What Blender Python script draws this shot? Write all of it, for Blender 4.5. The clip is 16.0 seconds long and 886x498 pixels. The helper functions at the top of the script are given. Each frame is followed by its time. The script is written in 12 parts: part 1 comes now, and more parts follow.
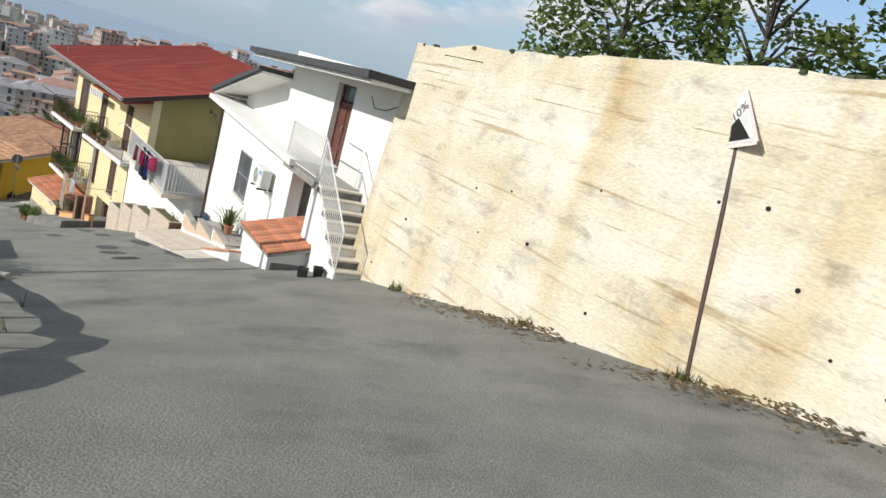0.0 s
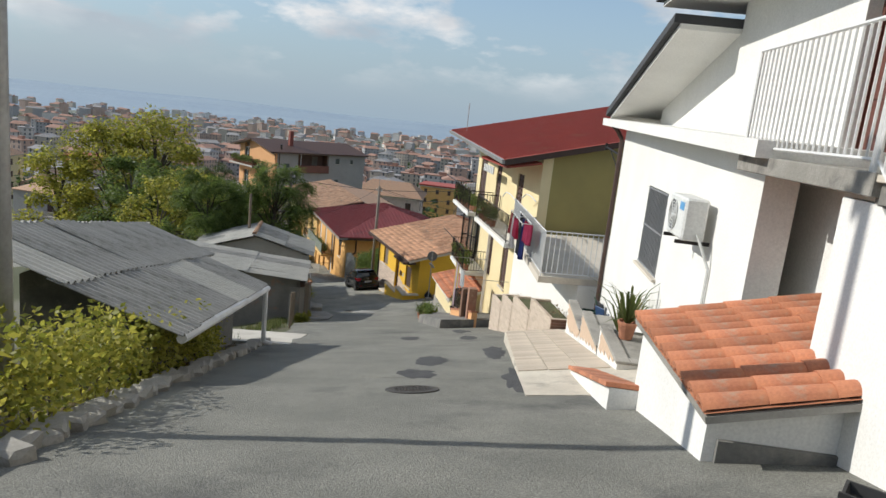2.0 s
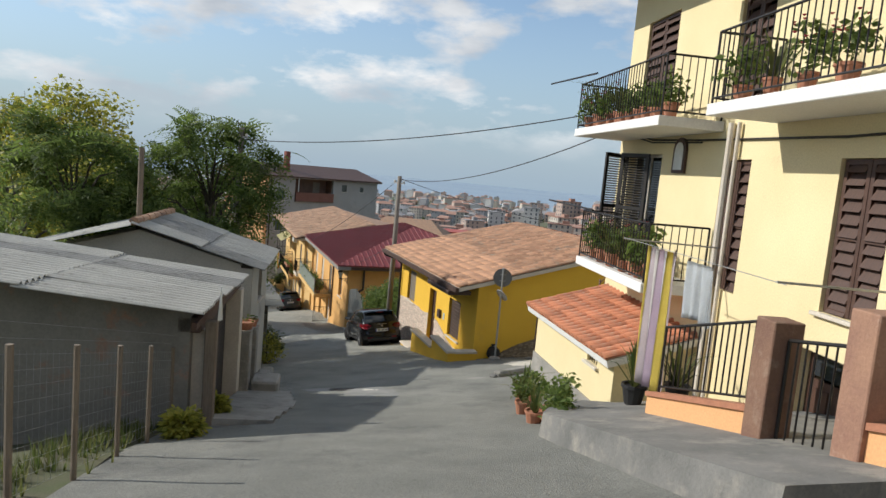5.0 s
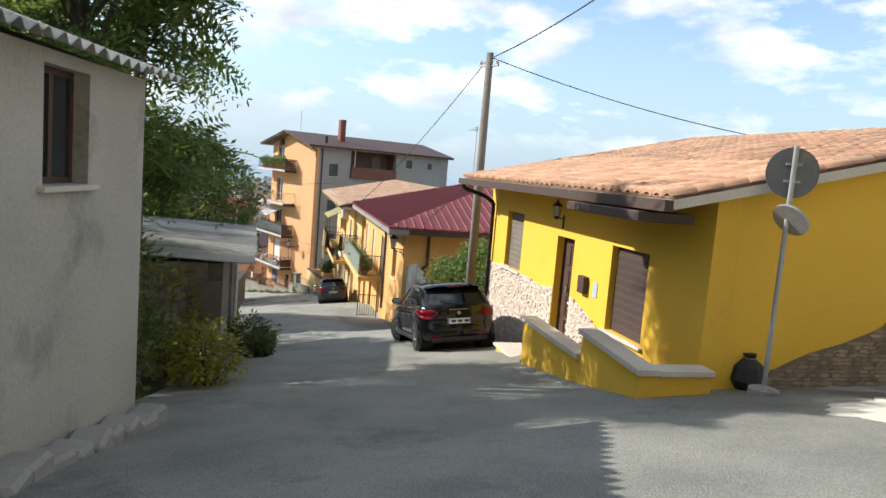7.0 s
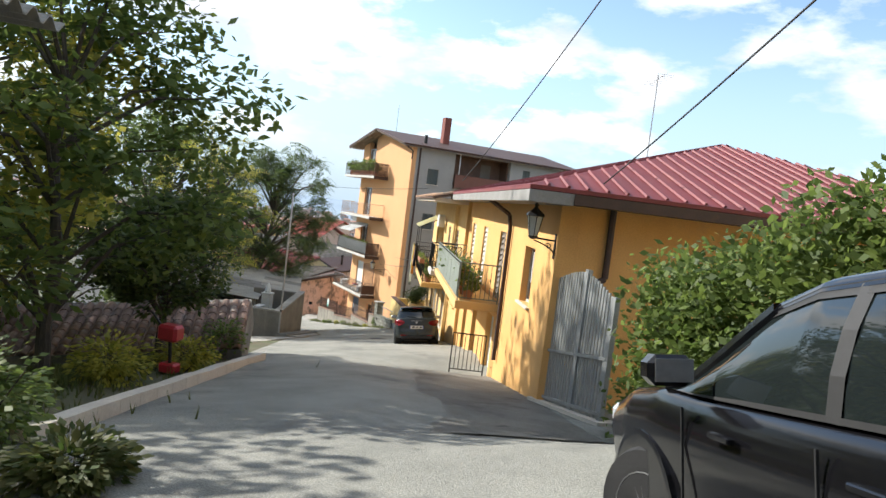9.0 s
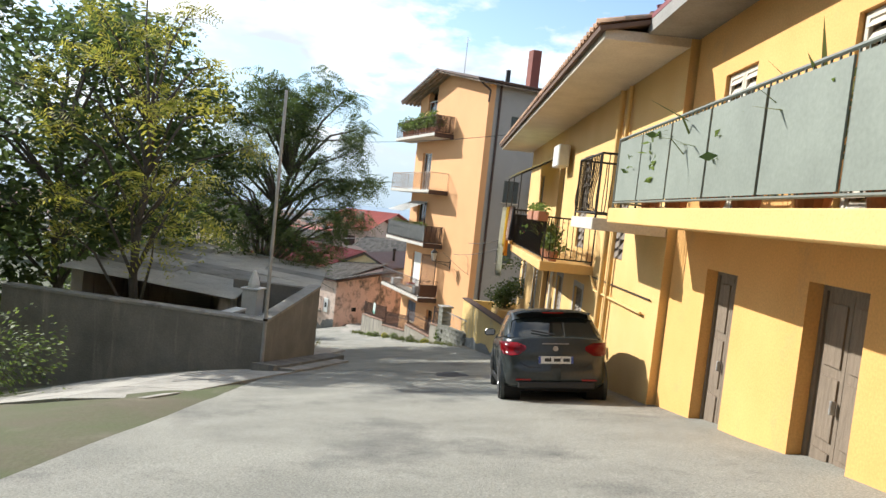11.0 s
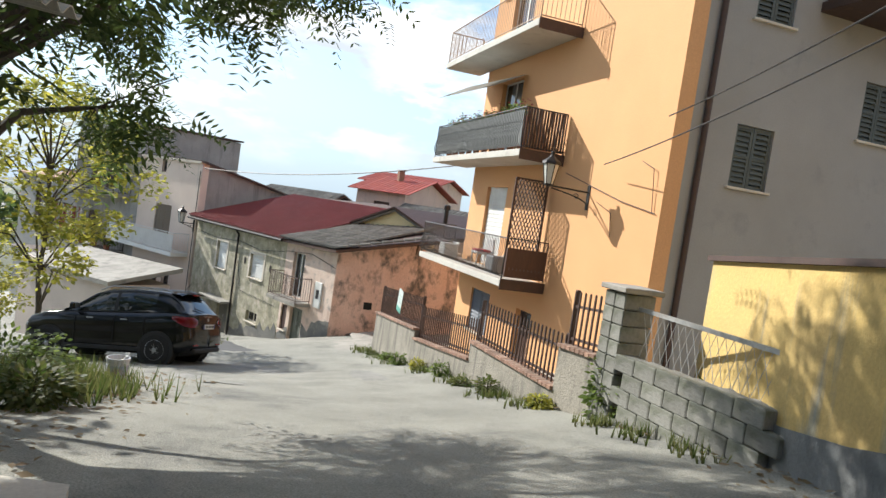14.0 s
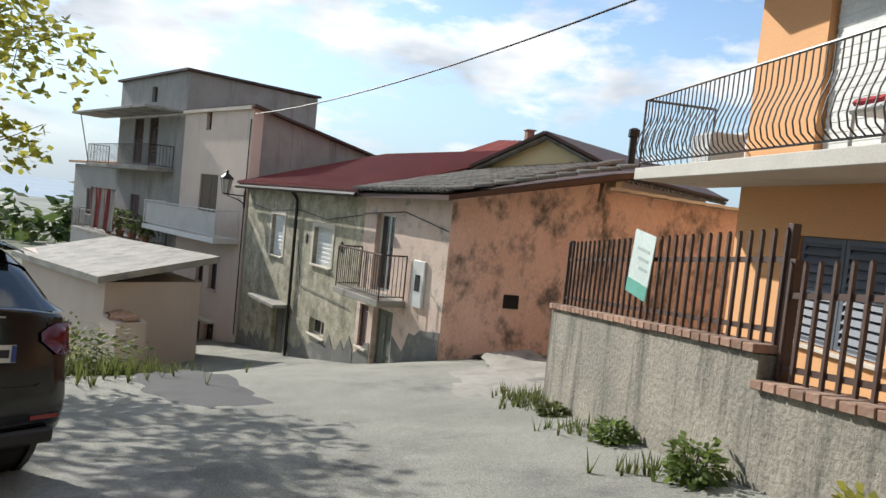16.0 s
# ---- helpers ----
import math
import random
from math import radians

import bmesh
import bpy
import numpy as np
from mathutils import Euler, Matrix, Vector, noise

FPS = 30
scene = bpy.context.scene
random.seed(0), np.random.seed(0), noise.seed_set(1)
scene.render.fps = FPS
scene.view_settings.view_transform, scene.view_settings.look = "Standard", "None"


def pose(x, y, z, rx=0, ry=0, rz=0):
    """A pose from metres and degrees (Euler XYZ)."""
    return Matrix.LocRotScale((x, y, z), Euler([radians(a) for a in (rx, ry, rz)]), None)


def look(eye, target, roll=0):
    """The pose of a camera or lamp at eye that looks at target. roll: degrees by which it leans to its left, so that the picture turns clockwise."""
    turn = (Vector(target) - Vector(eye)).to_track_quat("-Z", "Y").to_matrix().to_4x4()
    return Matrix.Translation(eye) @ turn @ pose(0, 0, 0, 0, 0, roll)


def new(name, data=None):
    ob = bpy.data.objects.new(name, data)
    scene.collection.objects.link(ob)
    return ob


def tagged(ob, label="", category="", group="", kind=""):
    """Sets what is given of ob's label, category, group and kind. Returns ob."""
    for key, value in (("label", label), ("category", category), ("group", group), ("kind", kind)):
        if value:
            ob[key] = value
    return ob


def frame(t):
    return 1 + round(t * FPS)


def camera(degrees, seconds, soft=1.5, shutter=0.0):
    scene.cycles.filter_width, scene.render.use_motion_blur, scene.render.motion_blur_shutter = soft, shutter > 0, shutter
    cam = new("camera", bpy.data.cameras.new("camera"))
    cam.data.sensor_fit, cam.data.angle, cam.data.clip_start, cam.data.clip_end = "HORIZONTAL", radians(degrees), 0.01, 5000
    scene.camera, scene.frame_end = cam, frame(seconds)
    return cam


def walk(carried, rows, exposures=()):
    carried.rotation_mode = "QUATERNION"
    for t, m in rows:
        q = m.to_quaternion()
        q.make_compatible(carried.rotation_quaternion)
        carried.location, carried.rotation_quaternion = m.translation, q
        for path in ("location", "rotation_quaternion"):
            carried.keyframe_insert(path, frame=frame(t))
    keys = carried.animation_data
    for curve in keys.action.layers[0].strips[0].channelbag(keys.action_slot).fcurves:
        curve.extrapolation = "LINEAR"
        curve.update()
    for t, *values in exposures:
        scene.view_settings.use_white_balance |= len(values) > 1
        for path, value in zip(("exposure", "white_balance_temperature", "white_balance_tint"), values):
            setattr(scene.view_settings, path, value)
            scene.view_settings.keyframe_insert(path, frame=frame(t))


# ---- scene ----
cam = camera(66.0, 16.0)
METRES, EYE, TILT, LEAN, TURN = 108.0, 1.404, 0.0, 0.0, 0.0
ROWS = [
    (0.0, 0.0, 0.0, 0.0, 3.45, -12.73, -15.48),
    (0.5, 0.0018, 0.0222, -0.0046, 14.1, -14.89, -16.2),
    (1.0, -0.0007, 0.0448, -0.01, 23.68, -15.28, -15.0),
    (1.5, -0.009, 0.0676, -0.0163, 32.23, -13.29, -11.44),
    (2.0, -0.0233, 0.0886, -0.023, 38.12, -11.15, -6.04),
    (2.5, -0.0413, 0.1096, -0.0306, 39.97, -9.43, -2.58),
    (3.0, -0.0614, 0.1303, -0.0384, 39.24, -7.94, -2.1),
    (5.5, -0.1625, 0.2395, -0.0801, 39.73, -6.43, -5.89),
    (6.0, -0.1832, 0.2624, -0.0885, 41.2, -6.3, -5.84),
    (6.5, -0.2049, 0.2839, -0.0967, 42.87, -6.57, -5.54),
    (7.0, -0.2268, 0.305, -0.1043, 45.02, -6.4, -4.71),
    (7.5, -0.2482, 0.3242, -0.1101, 48.28, -6.56, -3.89),
    (8.0, -0.2721, 0.3443, -0.1168, 51.0, -8.83, -4.95),
    (8.5, -0.2973, 0.3645, -0.1231, 51.26, -4.44, -6.68),
    (9.0, -0.3238, 0.3829, -0.1284, 53.65, -3.68, -6.99),
    (9.5, -0.352, 0.401, -0.134, 55.8, -4.12, -6.78),
    (12.0, -0.5064, 0.4882, -0.1642, 58.97, -3.11, -6.15),
    (12.5, -0.5379, 0.5062, -0.1705, 58.91, -2.88, -6.85),
    (13.0, -0.5682, 0.5236, -0.1764, 59.45, -2.75, -7.59),
    (13.5, -0.5971, 0.5387, -0.1821, 60.68, -2.86, -8.12),
    (14.0, -0.6259, 0.5521, -0.1879, 62.69, -3.12, -8.39),
    (14.5, -0.6535, 0.5635, -0.1932, 65.06, -3.39, -8.35),
    (15.0, -0.6813, 0.5736, -0.1985, 67.43, -3.64, -7.9),
    (15.5, -0.7079, 0.5823, -0.2042, 69.57, -3.54, -7.05),
    (16.0, -0.7333, 0.5898, -0.2092, 71.77, -3.22, -5.81),
]
walk(cam, [(t, pose(0, 0, EYE, TILT, LEAN, TURN) @ pose(METRES * x, METRES * y, METRES * z, 90 + pitch, roll, yaw)) for t, x, y, z, yaw, pitch, roll in ROWS],
     [(0.0, 0.1), (2.5, -0.05), (5.5, 0.15), (7.5, 0.82), (9.0, 0.9), (12.0, 0.8), (13.0, 1.2), (13.5, 1.1), (14.0, 0.8), (15.0, 0.5), (16.0, 0.45)])

# ---- light ----
SUN_DIR = Vector((-1.13, -0.65, 0.82)).normalized()
world = bpy.data.worlds.new("sky")
scene.world = world
world.use_nodes = True


def build_sky():
    nt = world.node_tree
    nt.nodes.clear()
    out = nt.nodes.new("ShaderNodeOutputWorld")
    sky = nt.nodes.new("ShaderNodeTexSky")
    sky.sky_type = "NISHITA"
    sky.sun_disc = False
    sky.sun_elevation = math.asin(SUN_DIR.z)
    sky.sun_rotation = math.atan2(SUN_DIR.x, SUN_DIR.y)
    sky.air_density, sky.dust_density, sky.ozone_density = 1.0, 0.3, 1.5
    bg = nt.nodes.new("ShaderNodeBackground")
    bg.inputs["Strength"].default_value = 0.14
    # clouds over the sky: noise on the direction, thicker towards the horizon
    tc = nt.nodes.new("ShaderNodeTexCoord")
    mp = nt.nodes.new("ShaderNodeMapping")
    mp.inputs["Scale"].default_value = (1.0, 1.0, 2.6)
    nz = nt.nodes.new("ShaderNodeTexNoise")
    nz.inputs["Scale"].default_value = 4.2
    nz.inputs["Detail"].default_value = 9.0
    nz.inputs["Roughness"].default_value = 0.58
    rp = nt.nodes.new("ShaderNodeValToRGB")
    rp.color_ramp.elements[0].position, rp.color_ramp.elements[1].position = 0.47, 0.58
    nz2 = nt.nodes.new("ShaderNodeTexNoise")
    nz2.inputs["Scale"].default_value = 5.5
    nz2.inputs["Detail"].default_value = 5.0
    shade = nt.nodes.new("ShaderNodeValToRGB")
    shade.color_ramp.elements[0].position, shade.color_ramp.elements[1].position = 0.35, 0.65
    shade.color_ramp.elements[0].color = (3.4, 3.75, 4.2, 1)
    shade.color_ramp.elements[1].color = (6.3, 6.35, 6.4, 1)
    mix = nt.nodes.new("ShaderNodeMix")
    mix.data_type = "RGBA"
    lk = nt.links.new
    lk(tc.outputs["Generated"], mp.inputs["Vector"])
    lk(mp.outputs["Vector"], nz.inputs["Vector"])
    lk(mp.outputs["Vector"], nz2.inputs["Vector"])
    lk(nz.outputs["Fac"], rp.inputs["Fac"])
    lk(nz2.outputs["Fac"], shade.inputs["Fac"])
    # clouds thin out into a pale haze low over the horizon
    sep = nt.nodes.new("ShaderNodeSeparateXYZ")
    lk(tc.outputs["Generated"], sep.inputs["Vector"])
    low = nt.nodes.new("ShaderNodeMapRange")
    low.interpolation_type = "SMOOTHSTEP"
    for k, v in (("From Min", 0.01), ("From Max", 0.11), ("To Min", 0.0), ("To Max", 1.0)):
        low.inputs[k].default_value = v
    lk(sep.outputs["Z"], low.inputs["Value"])
    thin = nt.nodes.new("ShaderNodeMath")
    thin.operation = "MULTIPLY"
    lk(rp.outputs["Color"], thin.inputs[0])
    lk(low.outputs["Result"], thin.inputs[1])
    lk(thin.outputs[0], mix.inputs["Factor"])
    hz = nt.nodes.new("ShaderNodeMapRange")
    hz.interpolation_type = "SMOOTHSTEP"
    for k, v in (("From Min", -0.02), ("From Max", 0.30), ("To Min", 0.93), ("To Max", 0.0)):
        hz.inputs[k].default_value = v
    lk(sep.outputs["Z"], hz.inputs["Value"])
    haze = nt.nodes.new("ShaderNodeMix")
    haze.data_type = "RGBA"
    haze.inputs["B"].default_value = (2.3, 3.1, 3.9, 1)
    lk(hz.outputs["Result"], haze.inputs["Factor"])
    lk(sky.outputs["Color"], haze.inputs["A"])
    lk(haze.outputs["Result"], mix.inputs["A"])
    lk(shade.outputs["Color"], mix.inputs["B"])
    lk(mix.outputs["Result"], bg.inputs["Color"])
    lk(bg.outputs["Background"], out.inputs["Surface"])


build_sky()
sun_data = bpy.data.lights.new("sun", "SUN")
sun_data.energy, sun_data.angle, sun_data.color = 4.4, radians(0.6), (1.0, 0.965, 0.90)
sun = new("sun", sun_data)
sun.matrix_world = look(SUN_DIR * 200, (0, 0, 0))
scene.view_settings.exposure = 0.0

# ---- materials ----
MATS = {}


def mat(name, base, rough=0.85, alt=None, scale=1.2, stain=None, stain_scale=0.35, stain_at=0.55, bump=0.25, fine=28.0,
        metal=0.0, streak=False, random_tone=0.0, stretch=(1, 1, 1), speck=0.8):
    """Surface with two scales of variation: base towards alt by a middle noise, stain patches by a broad one, fine relief."""
    if name in MATS:
        return MATS[name]
    m = bpy.data.materials.new(name)
    m.use_nodes = True
    nt = m.node_tree
    bs = nt.nodes["Principled BSDF"]
    bs.inputs["Roughness"].default_value = rough
    bs.inputs["Metallic"].default_value = metal
    lk = nt.links.new
    tc = nt.nodes.new("ShaderNodeTexCoord")
    mp = nt.nodes.new("ShaderNodeMapping")
    mp.inputs["Scale"].default_value = stretch
    lk(tc.outputs["Object"], mp.inputs["Vector"])

    def noise_tex(sc, detail=5.0, rough_=0.6, vec=mp):
        n = nt.nodes.new("ShaderNodeTexNoise")
        n.inputs["Scale"].default_value = sc
        n.inputs["Detail"].default_value = detail
        n.inputs["Roughness"].default_value = rough_
        lk(vec.outputs["Vector"], n.inputs["Vector"])
        return n

    def blend(fac, a, b, mode="MIX"):
        x = nt.nodes.new("ShaderNodeMix")
        x.data_type, x.blend_type = "RGBA", mode
        for sock, v in (("Factor", fac), ("A", a), ("B", b)):
            if isinstance(v, (int, float)):
                x.inputs[sock].default_value = v
            elif isinstance(v, tuple):
                x.inputs[sock].default_value = (*v, 1)
            else:
                lk(v, x.inputs[sock])
        return x.outputs["Result"]

    def ramp(src, a, b):
        r = nt.nodes.new("ShaderNodeMapRange")
        r.inputs["From Min"].default_value, r.inputs["From Max"].default_value = a, b
        lk(src, r.inputs["Value"])
        return r.outputs["Result"]

    alt = alt or tuple(c * 0.82 for c in base)
    col = blend(ramp(noise_tex(scale, 6).outputs["Fac"], 0.38, 0.66), base, alt)
    if stain:
        vec = mp
        if streak:
            vec = nt.nodes.new("ShaderNodeMapping")
            vec.inputs["Scale"].default_value = (2.2, 2.2, 0.28)
            lk(tc.outputs["Object"], vec.inputs["Vector"])
        col = blend(ramp(noise_tex(stain_scale * 3, 8, 0.68, vec).outputs["Fac"], stain_at - 0.04, stain_at + 0.12), col, stain)
    fine_n = noise_tex(fine, 4)
    col = blend(ramp(fine_n.outputs["Fac"], 0.3, 0.75), col, blend(1.0, col, (speck, speck, speck), "MULTIPLY"))
    if random_tone:
        oi = nt.nodes.new("ShaderNodeObjectInfo")
        geo = nt.nodes.new("ShaderNodeNewGeometry")
        add = nt.nodes.new("ShaderNodeMath")
        add.operation = "ADD"
        lk(oi.outputs["Random"], add.inputs[0])
        lk(geo.outputs["Random Per Island"], add.inputs[1])
        fr = nt.nodes.new("ShaderNodeMath")
        fr.operation = "FRACT"
        lk(add.outputs[0], fr.inputs[0])
        hsv = nt.nodes.new("ShaderNodeHueSaturation")
        lk(col, hsv.inputs["Color"])
        mr = nt.nodes.new("ShaderNodeMapRange")
        mr.inputs["To Min"].default_value, mr.inputs["To Max"].default_value = 1 - random_tone, 1 + random_tone
        lk(fr.outputs[0], mr.inputs["Value"])
        lk(mr.outputs["Result"], hsv.inputs["Value"])
        col = hsv.outputs["Color"]
    lk(col, bs.inputs["Base Color"])
    if bump:
        bp = nt.nodes.new("ShaderNodeBump")
        bp.inputs["Strength"].default_value = bump
        bp.inputs["Distance"].default_value = 0.02
        lk(fine_n.outputs["Fac"], bp.inputs["Height"])
        lk(bp.outputs["Normal"], bs.inputs["Normal"])
    MATS[name] = m
    return m


def glass(name, tint=(0.03, 0.035, 0.04), rough=0.06):
    """Dark reflecting pane."""
    if name in MATS:
        return MATS[name]
    m = bpy.data.materials.new(name)
    m.use_nodes = True
    bs = m.node_tree.nodes["Principled BSDF"]
    bs.inputs["Base Color"].default_value = (*tint, 1)
    bs.inputs["Roughness"].default_value = rough
    bs.inputs["Specular IOR Level"].default_value = 0.7
    MATS[name] = m
    return m


M_ASPHALT = mat("asphalt", (0.275, 0.272, 0.235), 0.92, (0.205, 0.205, 0.178), 0.8, (0.125, 0.125, 0.115), 0.16, 0.57, 0.8, 60, speck=0.38)


def lighten_road(m):
    """Lightens the asphalt further down the street, with a ragged change-over."""
    nt = m.node_tree
    bs = nt.nodes["Principled BSDF"]
    src = bs.inputs["Base Color"].links[0].from_socket
    tc = nt.nodes.new("ShaderNodeTexCoord")
    sep = nt.nodes.new("ShaderNodeSeparateXYZ")
    nz = nt.nodes.new("ShaderNodeTexNoise")
    nz.inputs["Scale"].default_value, nz.inputs["Detail"].default_value = 0.35, 6.0
    add = nt.nodes.new("ShaderNodeMath")
    add.operation = "MULTIPLY_ADD"
    add.inputs[1].default_value = 14.0
    mr = nt.nodes.new("ShaderNodeMapRange")
    for k, v in (("From Min", -14.0), ("From Max", -26.0), ("To Min", 1.0), ("To Max", 1.36)):
        mr.inputs[k].default_value = v
    hsv = nt.nodes.new("ShaderNodeHueSaturation")
    lk = nt.links.new
    lk(tc.outputs["Object"], sep.inputs["Vector"])
    lk(tc.outputs["Object"], nz.inputs["Vector"])
    lk(nz.outputs["Fac"], add.inputs[0])
    lk(sep.outputs["X"], add.inputs[2])
    lk(add.outputs[0], mr.inputs["Value"])
    lk(mr.outputs["Result"], hsv.inputs["Value"])
    lk(src, hsv.inputs["Color"])
    lk(hsv.outputs["Color"], bs.inputs["Base Color"])


lighten_road(M_ASPHALT)
M_ASPHALT_OLD = mat("asphalt patch", (0.09, 0.09, 0.09), 0.9, (0.07, 0.07, 0.07), 1.5, bump=0.4, fine=60)
M_CONCRETE = mat("concrete", (0.36, 0.34, 0.30), 0.9, (0.25, 0.24, 0.21), 1.3, (0.14, 0.13, 0.12), 0.5, 0.58, 0.35, 40)
M_CEMENT_DARK = mat("dark cement render", (0.20, 0.195, 0.18), 0.92, (0.13, 0.13, 0.12), 1.6, (0.30, 0.28, 0.24), 0.5, 0.56, 0.4, 30)
M_SOIL = mat("soil and grass", (0.07, 0.085, 0.03), 0.95, (0.10, 0.085, 0.05), 0.8, (0.15, 0.13, 0.09), 0.2, 0.6, 0.6, 20)
M_RETAIN = mat("weathered retaining wall", (0.72, 0.67, 0.55), 0.92, (0.62, 0.54, 0.38), 0.55, (0.44, 0.40, 0.33), 0.55, 0.57, 0.8, 14, speck=0.74, stretch=(1, 1, 2.2))


def board_marks(m):
    """Horizontal shuttering lines and rusty run-off stains down a cast wall."""
    nt = m.node_tree
    bs = nt.nodes["Principled BSDF"]
    lk = nt.links.new
    tc = nt.nodes.new("ShaderNodeTexCoord")

    def band(scale, noise_scale, lo, hi):
        mp = nt.nodes.new("ShaderNodeMapping")
        mp.inputs["Scale"].default_value = scale
        nz = nt.nodes.new("ShaderNodeTexNoise")
        nz.inputs["Scale"].default_value, nz.inputs["Detail"].default_value = noise_scale, 7.0
        mr = nt.nodes.new("ShaderNodeMapRange")
        mr.inputs["From Min"].default_value, mr.inputs["From Max"].default_value = lo, hi
        lk(tc.outputs["Object"], mp.inputs["Vector"])
        lk(mp.outputs["Vector"], nz.inputs["Vector"])
        lk(nz.outputs["Fac"], mr.inputs["Value"])
        return mr.outputs["Result"]

    col = bs.inputs["Base Color"].links[0].from_socket
    for fac, tint in ((band((0.9, 0.9, 0.10), 1.3, 0.50, 0.72), (0.84, 0.72, 0.54, 1)), (band((0.25, 0.25, 7.0), 1.6, 0.60, 0.68), (0.70, 0.62, 0.50, 1)), (band((1.0, 1.0, 0.3), 0.9, 0.55, 0.75), (1.12, 1.14, 1.18, 1))):
        mx = nt.nodes.new("ShaderNodeMix")
        mx.data_type, mx.blend_type = "RGBA", "MULTIPLY"
        mx.inputs["B"].default_value = tint
        lk(fac, mx.inputs["Factor"])
        lk(col, mx.inputs["A"])
        col = mx.outputs["Result"]
    lk(col, bs.inputs["Base Color"])


board_marks(M_RETAIN)
M_WHITE = mat("white render", (0.80, 0.79, 0.75), 0.85, (0.74, 0.73, 0.69), 0.9, (0.62, 0.60, 0.55), 0.25, 0.66, 0.12, 45)
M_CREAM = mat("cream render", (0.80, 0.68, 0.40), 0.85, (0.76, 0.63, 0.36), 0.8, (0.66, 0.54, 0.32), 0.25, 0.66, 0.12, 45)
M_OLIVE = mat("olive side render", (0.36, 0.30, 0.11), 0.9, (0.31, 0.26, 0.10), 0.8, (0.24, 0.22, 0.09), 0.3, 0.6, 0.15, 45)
M_ORANGEY = mat("bright yellow render", (0.82, 0.50, 0.045), 0.8, (0.78, 0.46, 0.04), 0.8, (0.70, 0.42, 0.06), 0.25, 0.64, 0.12, 45)
M_OCHRE = mat("ochre render", (0.78, 0.44, 0.15), 0.85, (0.70, 0.38, 0.12), 0.7, (0.60, 0.36, 0.15), 0.3, 0.6, 0.15, 40)
M_OCHRE_Y = mat("golden render", (0.74, 0.49, 0.20), 0.85, (0.69, 0.44, 0.16), 0.7, (0.62, 0.42, 0.17), 0.3, 0.62, 0.15, 40)
M_PEACH = mat("peach render", (0.74, 0.40, 0.18), 0.85, (0.71, 0.37, 0.165), 0.4, (0.72, 0.40, 0.19), 0.2, 0.64, 0.1, 45)
M_GREYW = mat("grey render", (0.36, 0.35, 0.33), 0.88, (0.32, 0.31, 0.29), 0.6, (0.26, 0.26, 0.25), 0.3, 0.62, 0.15, 45)
M_PINK = mat("worn pink render", (0.60, 0.38, 0.29), 0.92, (0.52, 0.33, 0.25), 1.1, (0.14, 0.12, 0.11), 0.34, 0.57, 0.4, 22, streak=True)
M_PINK_L = mat("pale pink render", (0.66, 0.52, 0.44), 0.92, (0.58, 0.45, 0.38), 1.0, (0.40, 0.36, 0.31), 0.4, 0.58, 0.3, 22, streak=True)
M_MOSS = mat("mottled old plaster", (0.50, 0.46, 0.33), 0.95, (0.24, 0.23, 0.16), 1.9, (0.66, 0.58, 0.47), 0.7, 0.54, 0.9, 14, speck=0.65)
M_BEIGE = mat("beige pink render", (0.62, 0.52, 0.44), 0.9, (0.56, 0.47, 0.40), 0.8, (0.45, 0.40, 0.35), 0.3, 0.62, 0.2, 30, streak=True)
M_TERRA = mat("terracotta tile", (0.50, 0.20, 0.10), 0.9, (0.40, 0.15, 0.08), 5.0, (0.33, 0.25, 0.18), 1.2, 0.6, 0.3, 40, random_tone=0.25)
M_TERRA_OLD = mat("weathered clay tile", (0.48, 0.30, 0.19), 0.92, (0.37, 0.22, 0.14), 4.0, (0.24, 0.21, 0.16), 0.9, 0.56, 0.4, 40, random_tone=0.3)
M_GREYTILE = mat("grey weathered tile", (0.20, 0.19, 0.17), 0.95, (0.14, 0.135, 0.12), 4.0, (0.27, 0.24, 0.19), 0.9, 0.58, 0.4, 40, random_tone=0.25)
M_REDMETAL = mat("dark red roof sheet", (0.22, 0.035, 0.035), 0.55, (0.18, 0.03, 0.03), 0.9, (0.26, 0.07, 0.055), 0.4, 0.6, 0.05, 30)
M_REDROOF = mat("bright red roof sheet", (0.42, 0.085, 0.055), 0.6, (0.36, 0.07, 0.05), 0.9, (0.40, 0.15, 0.08), 0.3, 0.6, 0.08, 30)
M_ETERNIT = mat("fibre cement sheet", (0.34, 0.335, 0.31), 0.95, (0.22, 0.22, 0.20), 1.2, (0.12, 0.12, 0.105), 0.4, 0.56, 0.5, 30)
M_ETERNIT_L = mat("pale fibre cement sheet", (0.50, 0.49, 0.44), 0.95, (0.38, 0.37, 0.33), 1.2, (0.17, 0.16, 0.14), 0.4, 0.6, 0.5, 30)
M_IRON = mat("black iron", (0.025, 0.022, 0.02), 0.5, bump=0.05, metal=0.4)
M_IRON_BROWN = mat("brown painted iron", (0.075, 0.04, 0.03), 0.6, (0.05, 0.03, 0.022), 3, (0.12, 0.06, 0.035), 1.0, 0.6, 0.1)
M_GALV = mat("galvanised steel", (0.42, 0.42, 0.41), 0.5, (0.34, 0.34, 0.33), 3, (0.28, 0.22, 0.17), 0.8, 0.64, 0.05, metal=0.5)
M_WHITE_IRON = mat("white painted iron", (0.75, 0.75, 0.73), 0.5, bump=0.03)
M_WOOD_DARK = mat("dark stained wood", (0.085, 0.04, 0.025), 0.6, (0.06, 0.03, 0.02), 6, bump=0.2, stretch=(6, 6, 0.6))
